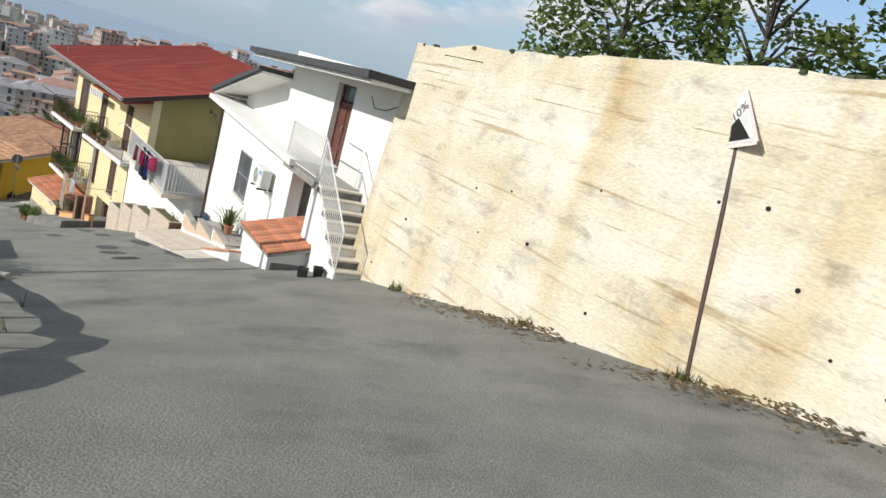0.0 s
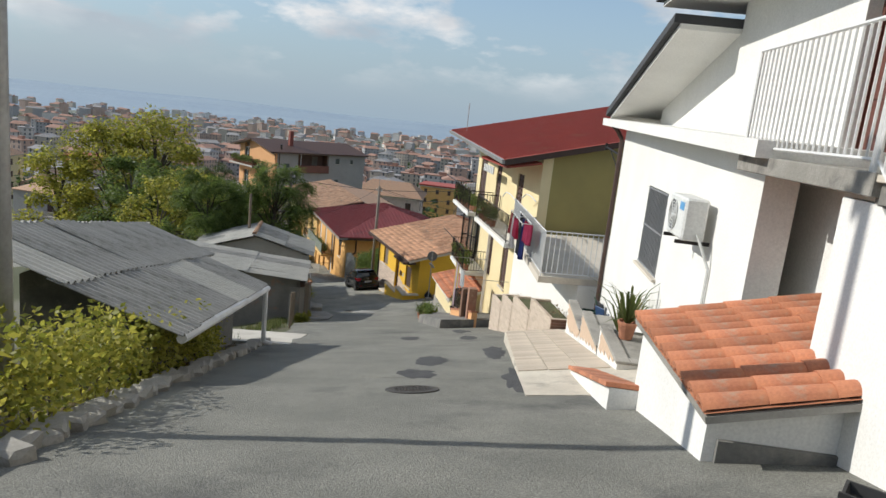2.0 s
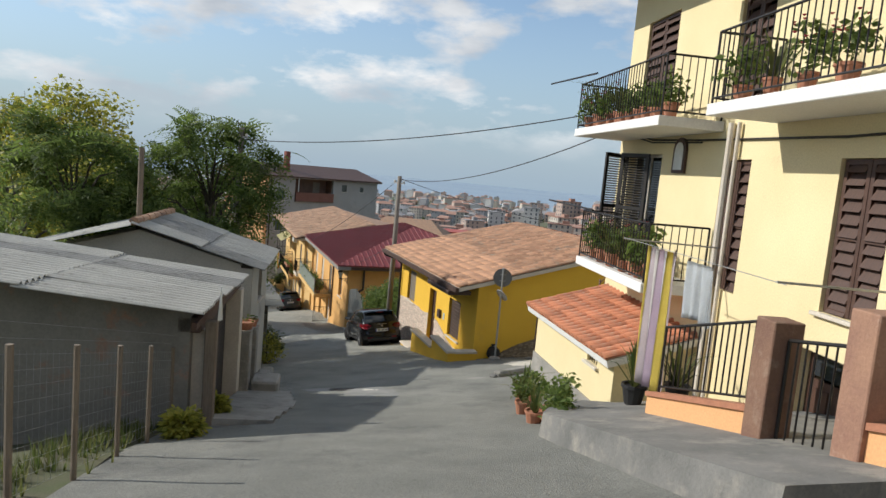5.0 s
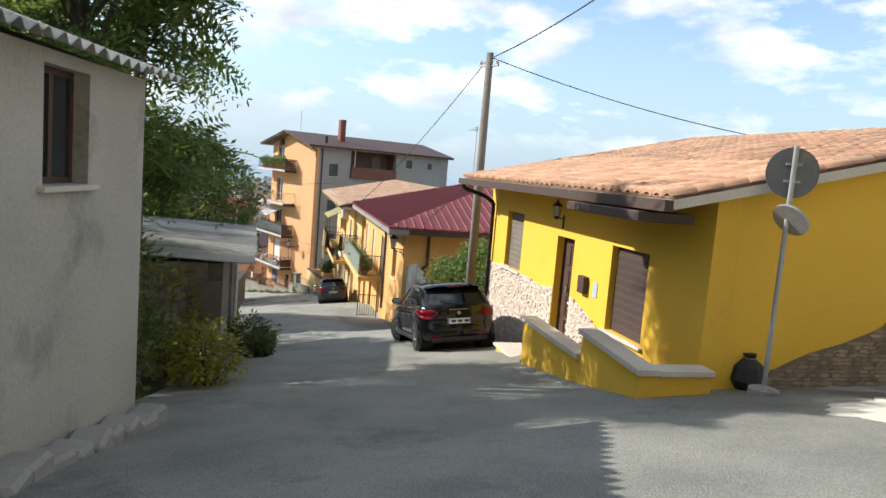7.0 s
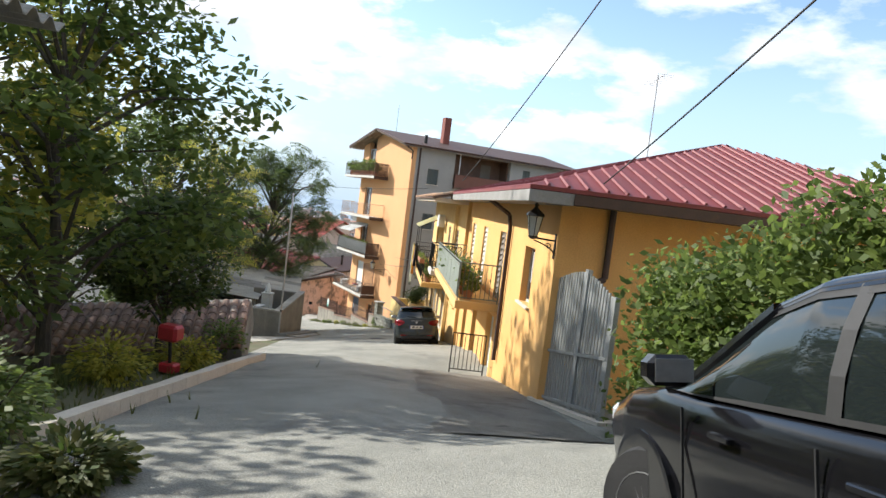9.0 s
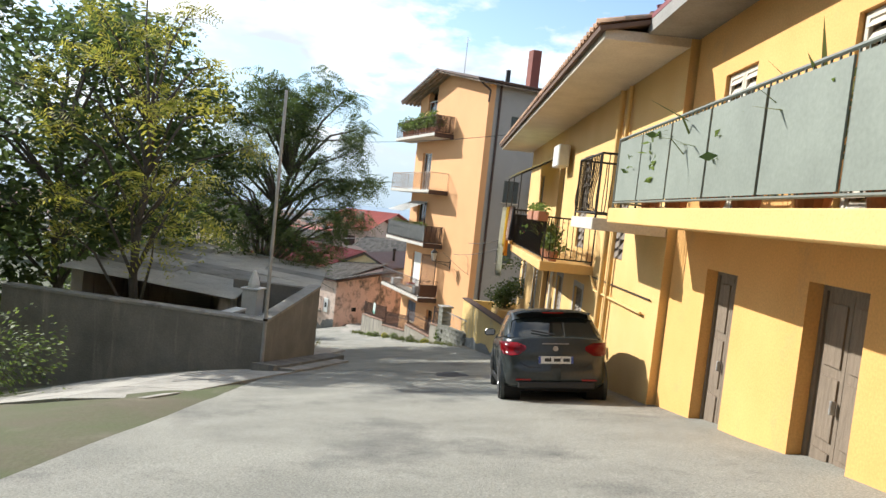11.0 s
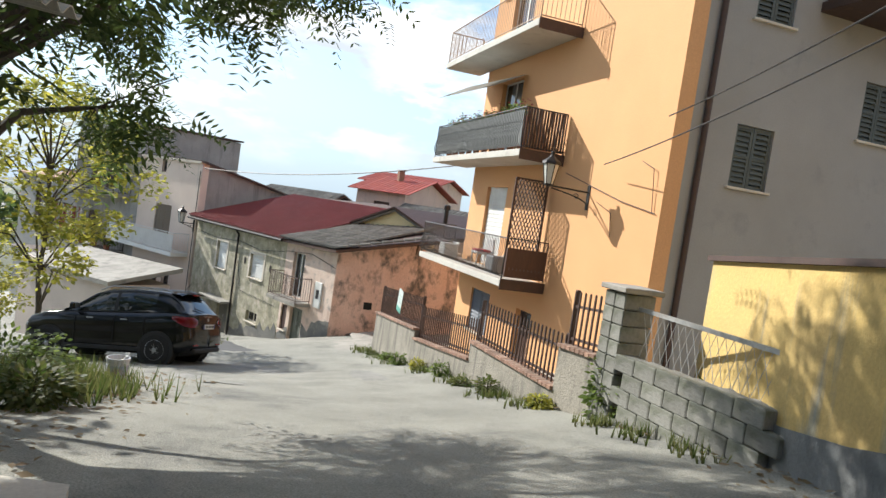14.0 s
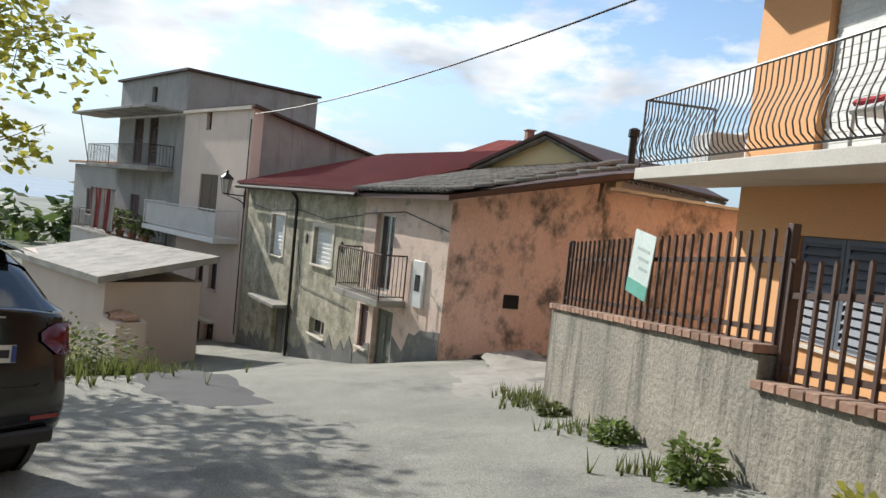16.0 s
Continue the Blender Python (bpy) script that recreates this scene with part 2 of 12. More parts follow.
M_WOOD_GREY = mat("weathered grey wood", (0.24, 0.19, 0.14), 0.9, (0.17, 0.135, 0.10), 6, bump=0.3, stretch=(5, 5, 0.5))
M_SHUTTER = mat("grey brown shutter", (0.20, 0.165, 0.125), 0.75, (0.16, 0.13, 0.10), 4, bump=0.1)
M_PVC = mat("white roller blind", (0.72, 0.73, 0.70), 0.6, bump=0.03)
M_STONE_TRIM = mat("pale stone trim", (0.66, 0.60, 0.50), 0.85, (0.58, 0.52, 0.43), 2, bump=0.15)
M_BROWN_CLAD = mat("brown grey stone cladding", (0.33, 0.25, 0.16), 0.92, (0.25, 0.19, 0.13), 3, (0.42, 0.36, 0.27), 1.2, 0.58, 0.6, 25, random_tone=0.3)
M_STONE_CLAD = mat("pink stone cladding", (0.66, 0.54, 0.44), 0.9, (0.56, 0.44, 0.36), 3, (0.74, 0.66, 0.56), 1.2, 0.56, 0.6, 25, random_tone=0.2)
M_BROWNBRICK = mat("brown brick cladding", (0.30, 0.17, 0.11), 0.9, (0.24, 0.13, 0.09), 3, (0.40, 0.28, 0.2), 1.2, 0.6, 0.4, 30, random_tone=0.3)
M_GLASS = glass("window glass")
# near-black colour stands in for shade in rooms, holes, gaps; also plain dark parts
M_DARK = mat("near-black unlit spaces and parts", (0.012, 0.012, 0.012), 0.9, bump=0)
M_CARBLACK = mat("black car paint", (0.006, 0.006, 0.007), 0.12, (0.007, 0.007, 0.008), 1, bump=0)
M_RUBBER = mat("tyre rubber", (0.018, 0.018, 0.018), 0.85, bump=0.1)
M_ALLOY = mat("alloy", (0.45, 0.45, 0.46), 0.3, bump=0, metal=0.9)
M_PLASTIC = mat("black plastic", (0.02, 0.02, 0.02), 0.6, bump=0.05)
M_REDLAMP = mat("red lamp lens", (0.26, 0.008, 0.012), 0.12, bump=0)
M_CLAY = mat("clay pot", (0.42, 0.18, 0.10), 0.85, (0.35, 0.15, 0.085), 5, bump=0.1)
M_BARK = mat("bark", (0.10, 0.085, 0.065), 0.95, (0.06, 0.05, 0.04), 8, bump=0.8, fine=18, stretch=(3, 3, 0.6))


def leaf_mat(name, a, b):
    if name in MATS:
        return MATS[name]
    m = bpy.data.materials.new(name)
    m.use_nodes = True
    nt = m.node_tree
    bs = nt.nodes["Principled BSDF"]
    bs.inputs["Roughness"].default_value = 0.6
    geo = nt.nodes.new("ShaderNodeNewGeometry")
    r = nt.nodes.new("ShaderNodeValToRGB")
    r.color_ramp.elements[0].color, r.color_ramp.elements[1].color = (*a, 1), (*b, 1)
    nt.links.new(geo.outputs["Random Per Island"], r.inputs["Fac"])
    nt.links.new(r.outputs["Color"], bs.inputs["Base Color"])
    tr = nt.nodes.new("ShaderNodeBsdfTranslucent")
    nt.links.new(r.outputs["Color"], tr.inputs["Color"])
    mx = nt.nodes.new("ShaderNodeMixShader")
    mx.inputs["Fac"].default_value = 0.55
    nt.links.new(bs.outputs["BSDF"], mx.inputs[1])
    nt.links.new(tr.outputs["BSDF"], mx.inputs[2])
    nt.links.new(mx.outputs["Shader"], nt.nodes["Material Output"].inputs["Surface"])
    MATS[name] = m
    return m


L_GREEN = leaf_mat("green leaves", (0.075, 0.12, 0.028), (0.19, 0.25, 0.06))
L_DARK = leaf_mat("dark leaves", (0.045, 0.075, 0.024), (0.12, 0.16, 0.045))
L_YELLOW = leaf_mat("yellowing leaves", (0.20, 0.23, 0.035), (0.50, 0.45, 0.08))
L_GRASS = leaf_mat("grass blades", (0.06, 0.10, 0.02), (0.17, 0.17, 0.06))
L_DRY = leaf_mat("dry leaves", (0.16, 0.11, 0.06), (0.30, 0.23, 0.13))

# ---- building tools ----
def link(name, bm, material):
    me = bpy.data.meshes.new(name)
    bm.normal_update()
    bm.to_mesh(me)
    bm.free()
    me.materials.append(material)
    return new(name, me)


def part(name, bm, material, parent, label="", smooth=False):
    ob = link(name, bm, material)
    ob.parent = parent
    if smooth:
        for p in ob.data.polygons:
            p.use_smooth = True
    if label:
        tagged(ob, label)
    return ob


def piece(name, me, parent, m):
    """One more object on a shared mesh, placed in its parent's space."""
    ob = new(name, me)
    ob.parent = parent
    ob.matrix_local = m
    return ob


def thing(name, m, label, category, group="", kind=""):
    ob = new(name)
    ob.empty_display_size = 0.2
    ob.matrix_world = m
    return tagged(ob, label, category, group, kind)


def solo(name, bm, material, label, category, group="", kind="", m=None, smooth=False):
    ob = link(name, bm, material)
    if m is not None:
        ob.matrix_world = m
    if smooth:
        for p in ob.data.polygons:
            p.use_smooth = True
    return tagged(ob, label, category, group, kind)


def face(bm, pts):
    return bm.faces.new([bm.verts.new(p) for p in pts])


def box(bm, x0, x1, y0, y1, z0, z1, m=None):
    vs = [Vector((x, y, z)) for z in (z0, z1) for x, y in ((x0, y0), (x1, y0), (x1, y1), (x0, y1))]
    if m is not None:
        vs = [m @ v for v in vs]
    vs = [bm.verts.new(v) for v in vs]
    for q in ((3, 2, 1, 0), (4, 5, 6, 7), (0, 1, 5, 4), (1, 2, 6, 5), (2, 3, 7, 6), (3, 0, 4, 7)):
        bm.faces.new([vs[i] for i in q])
    return bm


def bmbox(x0, x1, y0, y1, z0, z1, bevel=0.0, m=None):
    bm = box(bmesh.new(), x0, x1, y0, y1, z0, z1, m)
    if bevel:
        bmesh.ops.bevel(bm, geom=bm.edges[:], offset=bevel, segments=1, affect="EDGES")
    return bm


def rod(bm, a, b, r, seg=8, r2=None):
    a, b = Vector(a), Vector(b)
    r2 = r if r2 is None else r2
    w = (b - a).normalized()
    u = w.orthogonal().normalized()
    v = w.cross(u)
    ra = [bm.verts.new(a + r * (math.cos(t) * u + math.sin(t) * v)) for t in (2 * math.pi * i / seg for i in range(seg))]
    rb = [bm.verts.new(b + r2 * (math.cos(t) * u + math.sin(t) * v)) for t in (2 * math.pi * i / seg for i in range(seg))]
    for i in range(seg):
        j = (i + 1) % seg
        bm.faces.new((ra[i], ra[j], rb[j], rb[i]))
    bm.faces.new(ra[::-1])
    bm.faces.new(rb)
    return bm


def tube(bm, pts, r, seg=6):
    for a, b in zip(pts[:-1], pts[1:]):
        rod(bm, a, b, r, seg)
    return bm


def lathe(bm, prof, seg=16, at=(0, 0, 0)):
    """prof: (radius, height) from bottom to top round a vertical axis."""
    rings = []
    for r, z in prof:
        rings.append([bm.verts.new((at[0] + r * math.cos(2 * math.pi * i / seg), at[1] + r * math.sin(2 * math.pi * i / seg), at[2] + z)) for i in range(seg)])
    for a, b in zip(rings[:-1], rings[1:]):
        for i in range(seg):
            j = (i + 1) % seg
            bm.faces.new((a[i], a[j], b[j], b[i]))
    bm.faces.new(rings[0][::-1])
    bm.faces.new(rings[-1])
    return bm


def prism(bm, poly, y0, y1):
    """poly of (x, z) pushed from y0 to y1."""
    a = [bm.verts.new((x, y0, z)) for x, z in poly]
    b = [bm.verts.new((x, y1, z)) for x, z in poly]
    n = len(poly)
    bm.faces.new(a)
    bm.faces.new(b[::-1])
    for i in range(n):
        j = (i + 1) % n
        bm.faces.new((a[j], a[i], b[i], b[j]))
    return bm


def wall_with(bm, u0, u1, z0, z1, y_in, y_out, holes=(), top=None):
    """Wall along x from u0 to u1, thickness y_in..y_out, with holes (u0, u1, z0, z1) right through. top(u): height of a sloping head."""
    us = sorted({u0, u1, *(max(u0, min(u1, h[i])) for h in holes for i in (0, 1))})
    zs = sorted({z0, z1, *(max(z0, min(z1, h[i])) for h in holes for i in (2, 3))})

    def solid(i, j):
        if not (0 <= i < len(us) - 1 and 0 <= j < len(zs) - 1):
            return False
        cu, cz = (us[i] + us[i + 1]) / 2, (zs[j] + zs[j + 1]) / 2
        return not any(h[0] < cu < h[1] and h[2] < cz < h[3] for h in holes)

    def zz(u, j):
        return top(u) if top and j == len(zs) - 1 else zs[j]

    for i in range(len(us) - 1):
        for j in range(len(zs) - 1):
            if not solid(i, j):
                continue
            a, b = us[i], us[i + 1]
            za, zb, ta, tb = zz(a, j), zz(b, j), zz(a, j + 1), zz(b, j + 1)
            face(bm, [(a, y_out, za), (a, y_out, ta), (b, y_out, tb), (b, y_out, zb)])
            face(bm, [(a, y_in, za), (b, y_in, zb), (b, y_in, tb), (a, y_in, ta)])
            if not solid(i - 1, j):
                face(bm, [(a, y_in, za), (a, y_in, ta), (a, y_out, ta), (a, y_out, za)])
            if not solid(i + 1, j):
                face(bm, [(b, y_in, zb), (b, y_out, zb), (b, y_out, tb), (b, y_in, tb)])
            if not solid(i, j - 1):
                face(bm, [(a, y_in, za), (a, y_out, za), (b, y_out, zb), (b, y_in, zb)])
            if not solid(i, j + 1):
                face(bm, [(a, y_in, ta), (b, y_in, tb), (b, y_out, tb), (a, y_out, ta)])
    return bm


def frame_at(x, y, z, dx, dy):
    """Local axes of a facade: x along (dx, dy), y out of the wall, z up."""
    return pose(x, y, z, 0, 0, math.degrees(math.atan2(dy, dx)))


def shutters(parent, u0, u1, z0, z1, y, material, label="closed louvred shutters", leaves=2, slats=12, name="shutter"):
    """Louvred leaves standing in an opening, each a part with its slats under it."""
    w = (u1 - u0) / leaves
    for k in range(leaves):
        a, b = u0 + k * w + 0.006, u0 + (k + 1) * w - 0.006
        bm = bmesh.new()
        st = min(0.06, w * 0.16)
        box(bm, a, a + st, y, y + 0.04, z0, z1), box(bm, b - st, b, y, y + 0.04, z0, z1)
        for zz in (z0, (z0 + z1) / 2 - 0.03, z1 - 0.06):
            box(bm, a + st, b - st, y, y + 0.04, zz, zz + 0.06)
        leaf = part(name, bm, material, parent, label)
        h = (z1 - z0) / slats
        me = None
        for i in range(slats):
            zc = z0 + (i + 0.5) * h
            if me is None:
                sb = box(bmesh.new(), 0, b - a - 2 * st, -0.004, 0.004, -h * 0.55, h * 0.55)
                s = part("slat", sb, material, leaf)
                me = s.data
                s.matrix_local = pose(a + st, y + 0.02, zc, 28, 0, 0)
            else:
                piece("slat", me, leaf, pose(a + st, y + 0.02, zc, 28, 0, 0))


def window(parent, u0, u1, z0, z1, y_in, y_out, style="glass", frame_mat=None, sill=True, name="window"):
    """An opening's filling: frame, panes or shutters, sill."""
    frame_mat = frame_mat or M_SHUTTER
    yf = y_out - 0.14
    bm = bmesh.new()
    t = 0.055
    box(bm, u0, u0 + t, yf - 0.05, yf, z0, z1), box(bm, u1 - t, u1, yf - 0.05, yf, z0, z1)
    box(bm, u0 + t, u1 - t, yf - 0.05, yf, z0, z0 + t), box(bm, u0 + t, u1 - t, yf - 0.05, yf, z1 - t, z1)
    mid = (u0 + u1) / 2
    if u1 - u0 > 0.5:
        box(bm, mid - 0.03, mid + 0.03, yf - 0.05, yf, z0 + t, z1 - t)
    w = part(name, bm, frame_mat, parent)
    part("pane", bmbox(u0 + t, u1 - t, yf - 0.035, yf - 0.02, z0 + t, z1 - t), M_GLASS, w, "dark window glass")
    if style == "louvre":
        shutters(w, u0 + 0.01, u1 - 0.01, z0 + 0.01, z1 - 0.01, y_out - 0.09, frame_mat)
    elif style == "roller":
        bm = bmesh.new()
        n = max(6, int((z1 - z0) / 0.06))
        h = (z1 - z0) / n
        prof = [(y_out - 0.11, z1), (y_out - 0.11, z0)]
        for i in range(n):
            yy = y_out - 0.10 + 0.008 * (i % 2)
            prof += [(yy, z0 + i * h), (yy, z0 + (i + 1) * h - 0.006)]
        va = [bm.verts.new((u0 + 0.03, y, z)) for y, z in prof]
        vb = [bm.verts.new((u1 - 0.03, y, z)) for y, z in prof]
        bm.faces.new(va), bm.faces.new(vb[::-1])
        for i in range(len(prof)):
            j = (i + 1) % len(prof)
            bm.faces.new((va[j], va[i], vb[i], vb[j]))
        bmesh.ops.recalc_face_normals(bm, faces=bm.faces[:])
        part("roller_blind", bm, frame_mat, w, "lowered roller blind")
    if sill:
        part("sill", bmbox(u0 - 0.08, u1 + 0.08, y_out - 0.1, y_out + 0.07, z0 - 0.05, z0 - 0.002, 0.006), M_STONE_TRIM, parent, "pale stone window sill")
    return w


def door(parent, u0, u1, z0, z1, y_out, material, label, panels=3, transom=0.0, name="door"):
    bm = bmesh.new()
    yf = y_out - 0.16
    box(bm, u0, u0 + 0.06, yf - 0.05, yf + 0.02, z0, z1), box(bm, u1 - 0.06, u1, yf - 0.05, yf + 0.02, z0, z1)
    box(bm, u0 + 0.06, u1 - 0.06, yf - 0.05, yf + 0.02, z1 - 0.06, z1)
    d = part(name, bm, material, parent, label)
    zt = z1 - 0.06 - transom
    mid = (u0 + u1) / 2
    for a, b in ((u0 + 0.06, mid - 0.004), (mid + 0.004, u1 - 0.06)):
        bm = bmbox(a, b, yf - 0.045, yf - 0.005, z0, zt)
        ph = (zt - z0 - 0.1) / panels
        for i in range(panels):
            box(bm, a + 0.06, b - 0.06, yf - 0.005, yf + 0.012, z0 + 0.1 + i * ph, z0 + i * ph + ph)
        part("door_leaf", bm, material, d)
    if transom:
        part("transom", bmbox(u0 + 0.06, u1 - 0.06, yf - 0.03, yf - 0.01, zt + 0.04, z1 - 0.06), M_GLASS, d, "dark transom pane")
    part("door_handle", bmbox(mid + 0.03, mid + 0.06, yf + 0.012, yf + 0.06, z0 + 1.0, z0 + 1.12, 0.006), M_GALV, d, "metal handle")
    return d


def railing(parent, pts, height, material, step=0.11, r=0.009, belly=0.0, name="railing", top_r=0.018, label="", twist=False):
    """Rails and bars along a polyline of (x, y, z); each bar is an object on shared meshes."""
    bm = bmesh.new()
    up = Vector((0, 0, height))
    for a, b in zip(pts[:-1], pts[1:]):
        a, b = Vector(a), Vector(b)
        rod(bm, a + up, b + up, top_r, 6)
        rod(bm, a + Vector((0, 0, 0.08)), b + Vector((0, 0, 0.08)), top_r * 0.8, 6)
    for p in pts:
        rod(bm, Vector(p) - Vector((0, 0, 0.06)), Vector(p) + up, top_r, 6)
    rl = part(name, bm, material, parent, label)
    for a, b in zip(pts[:-1], pts[1:]):
        a, b = Vector(a), Vector(b)
        d = b - a
        n = max(1, int(d.length / step))
        flat = Vector((d.x, d.y, 0)).normalized()
        out = Vector((flat.y, -flat.x, 0))
        sb = bmesh.new()
        if belly:
            prof = [(0, 0.08), (belly * 0.75, 0.16), (belly, 0.28), (belly * 0.75, 0.45), (belly * 0.2, 0.62), (0, 0.72), (0, height)]
            tube(sb, [out * o + Vector((0, 0, z)) for o, z in prof], r, 5)
        else:
            rod(sb, (0, 0, 0.08), (0, 0, height), r, 5)
        me = None
        for i in range(1, n):
            at = Matrix.Translation(a + d * (i / n))
            if me is None:
                s = part("bar", sb, material, rl)
                me = s.data
                s.matrix_local = at
            else:
                piece("bar", me, rl, at)
    return rl


def balcony(parent, u0, u1, z, y, depth, material=None, iron=None, thick=0.16, height=0.95, belly=0.0, sides=(True, True), step=0.11):
    iron = iron or M_IRON
    b = part("balcony", bmbox(u0, u1, y + 0.003, y + depth, z - thick, z, 0.01), material or M_STONE_TRIM, parent, "concrete balcony slab")
    pts = []
    if sides[0]:
        pts.append((u0 + 0.04, y + 0.05, z))
    pts += [(u0 + 0.04, y + depth - 0.05, z), (u1 - 0.04, y + depth - 0.05, z)]
    if sides[1]:
        pts.append((u1 - 0.04, y + 0.05, z))
    railing(b, pts, height, iron, step=step, belly=-belly, label="iron balcony railing")
    return b


def corrugated(bm, w, l, pitch, amp, thick=0.012, per=6, seg_l=2, sag=0.0):
    """Wavy sheet: w along x (waves), l along y."""
    n = max(2, int(w / pitch * per))
    top, bot = [], []
    for j in range(seg_l + 1):
        y = l * j / seg_l
        top.append([bm.verts.new((w * i / n, y, amp * math.sin(2 * math.pi * i / per) + sag * math.sin(math.pi * j / seg_l))) for i in range(n + 1)])
        bot.append([bm.verts.new((w * i / n, y, amp * math.sin(2 * math.pi * i / per) - thick + sag * math.sin(math.pi * j / seg_l))) for i in range(n + 1)])
    for j in range(seg_l):
        for i in range(n):
            bm.faces.new((top[j][i], top[j][i + 1], top[j + 1][i + 1], top[j + 1][i]))
            bm.faces.new((bot[j][i], bot[j + 1][i], bot[j + 1][i + 1], bot[j][i + 1]))
    for row_t, row_b, flip in ((top[0], bot[0], 1), (top[-1], bot[-1], 0)):
        for i in range(n):
            q = (row_b[i], row_b[i + 1], row_t[i + 1], row_t[i])
            bm.faces.new(q if flip else q[::-1])
    for i in (0, n):
        for j in range(seg_l):
            bm.faces.new((bot[j][i], bot[j + 1][i], top[j + 1][i], top[j][i]))
    return bm


def slope_axes(p, right, up_slope):
    """Matrix with x along right, y up the slope, z out of the roof."""
    x = Vector(right).normalized()
    y = Vector(up_slope)
    y = (y - x * y.dot(x)).normalized()
    z = x.cross(y)
    return Matrix((( x.x, y.x, z.x, p[0]), (x.y, y.y, z.y, p[1]), (x.z, y.z, z.z, p[2]), (0, 0, 0, 1)))


def tile_mesh(name, material, w=0.21, l=0.42):
    """A curved roof tile: half-round cover on a shallow bed."""
    bm = bmesh.new()
    n = 6
    for r0, r1, zo in ((w * 0.36, w * 0.42, 0.02),):
        ra, rb = [], []
        for i in range(n + 1):
            t = math.pi * i / n
            ra.append(bm.verts.new((-r0 * math.cos(t), l, zo + r0 * 0.85 * math.sin(t) - 0.01)))
            rb.append(bm.verts.new((-r1 * math.cos(t), 0, zo + r1 * 0.85 * math.sin(t) + 0.012)))
        for i in range(n):
            bm.faces.new((rb[i], rb[i + 1], ra[i + 1], ra[i])[::-1])
        base = [bm.verts.new((-r1 * 0.8 * math.cos(math.pi * i / n), 0, zo + r1 * 0.55 * math.sin(math.pi * i / n) - 0.01)) for i in range(n + 1)]
        for i in range(n):
            bm.faces.new((base[i], base[i + 1], rb[i + 1], rb[i])[::-1])
    face(bm, [(-w / 2, 0, 0.012), (w / 2, 0, 0.012), (w / 2, l, 0.0), (-w / 2, l, 0.0)])
    me = bpy.data.meshes.new(name)
    bm.normal_update()
    bm.to_mesh(me)
    bm.free()
    me.materials.append(material)
    for p in me.polygons[:6]:
        p.use_smooth = True
    return me


def tile_roof(parent, m, w, l, material, name="roof_tile", tw=0.21, tl=0.36, singles=300, keep=None):
    """Tiles laid in courses on a slope given by m (x along the eave, y up the slope); the first courses single, the rest joined."""
    me = tile_mesh(name, material, tw, tl + 0.06)
    nx, ny = int(w / tw), int(l / tl)
    rng = random.Random(int(w * 1000 + l * 77))
    rest_v, rest_f = [], []
    co = [v.co.copy() for v in me.vertices]
    fs = [tuple(p.vertices) for p in me.polygons]
    made = 0
    for j in range(ny):
        for i in range(nx):
            if keep and not keep((i + 0.5) * tw, (j + 0.5) * tl):
                continue
            local = m @ pose((i + 0.5) * w / nx, j * tl, rng.uniform(0, 0.008), rng.uniform(-0.6, 0.6) + 2.2, 0, rng.uniform(-1.2, 1.2))
            if made < singles:
                piece(name, me, parent, local)
                made += 1
            else:
                o = len(rest_v)
                rest_v += [tuple(local @ c) for c in co]
                rest_f += [tuple(k + o for k in f) for f in fs]
    if rest_v:
        r = bpy.data.meshes.new("roof_tiles")
        r.from_pydata(rest_v, [], rest_f)
        r.materials.append(material)
        ob = new("roof_tiles", r)
        ob.parent = parent
        tagged(ob, kind="stuff")

# ---- ground ----
LINE = [Vector(p) for p in (
    (0.5, -28, 6.2), (-0.3, -12, 2.8), (0, 0, 0.18), (0.19, 2.4, -0.31), (-0.08, 4.84, -0.9), (-0.97, 7.3, -1.58), (-2.52, 9.57, -2.3),
    (-4.46, 11.84, -3.12), (-6.63, 14.07, -3.96), (-12.1, 19.97, -6.2), (-17.55, 25.87, -8.47), (-22.13, 30.66, -10.26), (-26.81, 35.01, -11.71),
    (-32.11, 39.37, -13.11), (-38.02, 43.31, -14.29), (-46.4, 48.0, -15.9), (-54.69, 52.73, -17.55), (-61.37, 56.55, -18.87), (-67.6, 59.63, -20.11),
    (-73.58, 61.95, -21.25), (-79.2, 63.7, -22.35), (-86.3, 64.7, -23.65), (-90.7, 65.2, -24.1), (-95, 64.9, -25.4), (-100.4, 63.3, -26.5),
    (-105.8, 60.3, -27.6), (-112, 56, -28.8), (-125, 46, -31))]
LEN = [0.0]
for a_, b_ in zip(LINE[:-1], LINE[1:]):
    LEN.append(LEN[-1] + (b_.xy - a_.xy).length)
LXY = np.array([(p.x, p.y) for p in LINE])
LZ = np.array([p.z for p in LINE])
LS = np.array(LEN)


def along(s):
    """Point and unit direction of the road's middle line, eased at its joints."""
    pts = []
    for o in (-1.6, -0.8, 0, 0.8, 1.6):
        q = max(0.0, min(LEN[-1] - 1e-3, s + o))
        i = max(0, int(np.searchsorted(LS, q, side="right")) - 1)
        k = (q - LS[i]) / (LS[i + 1] - LS[i])
        pts.append(LINE[i].lerp(LINE[i + 1], k))
    p = sum(pts, Vector()) / 5
    d = (pts[-1] - pts[0])
    return p, Vector((d.x, d.y, 0)).normalized()


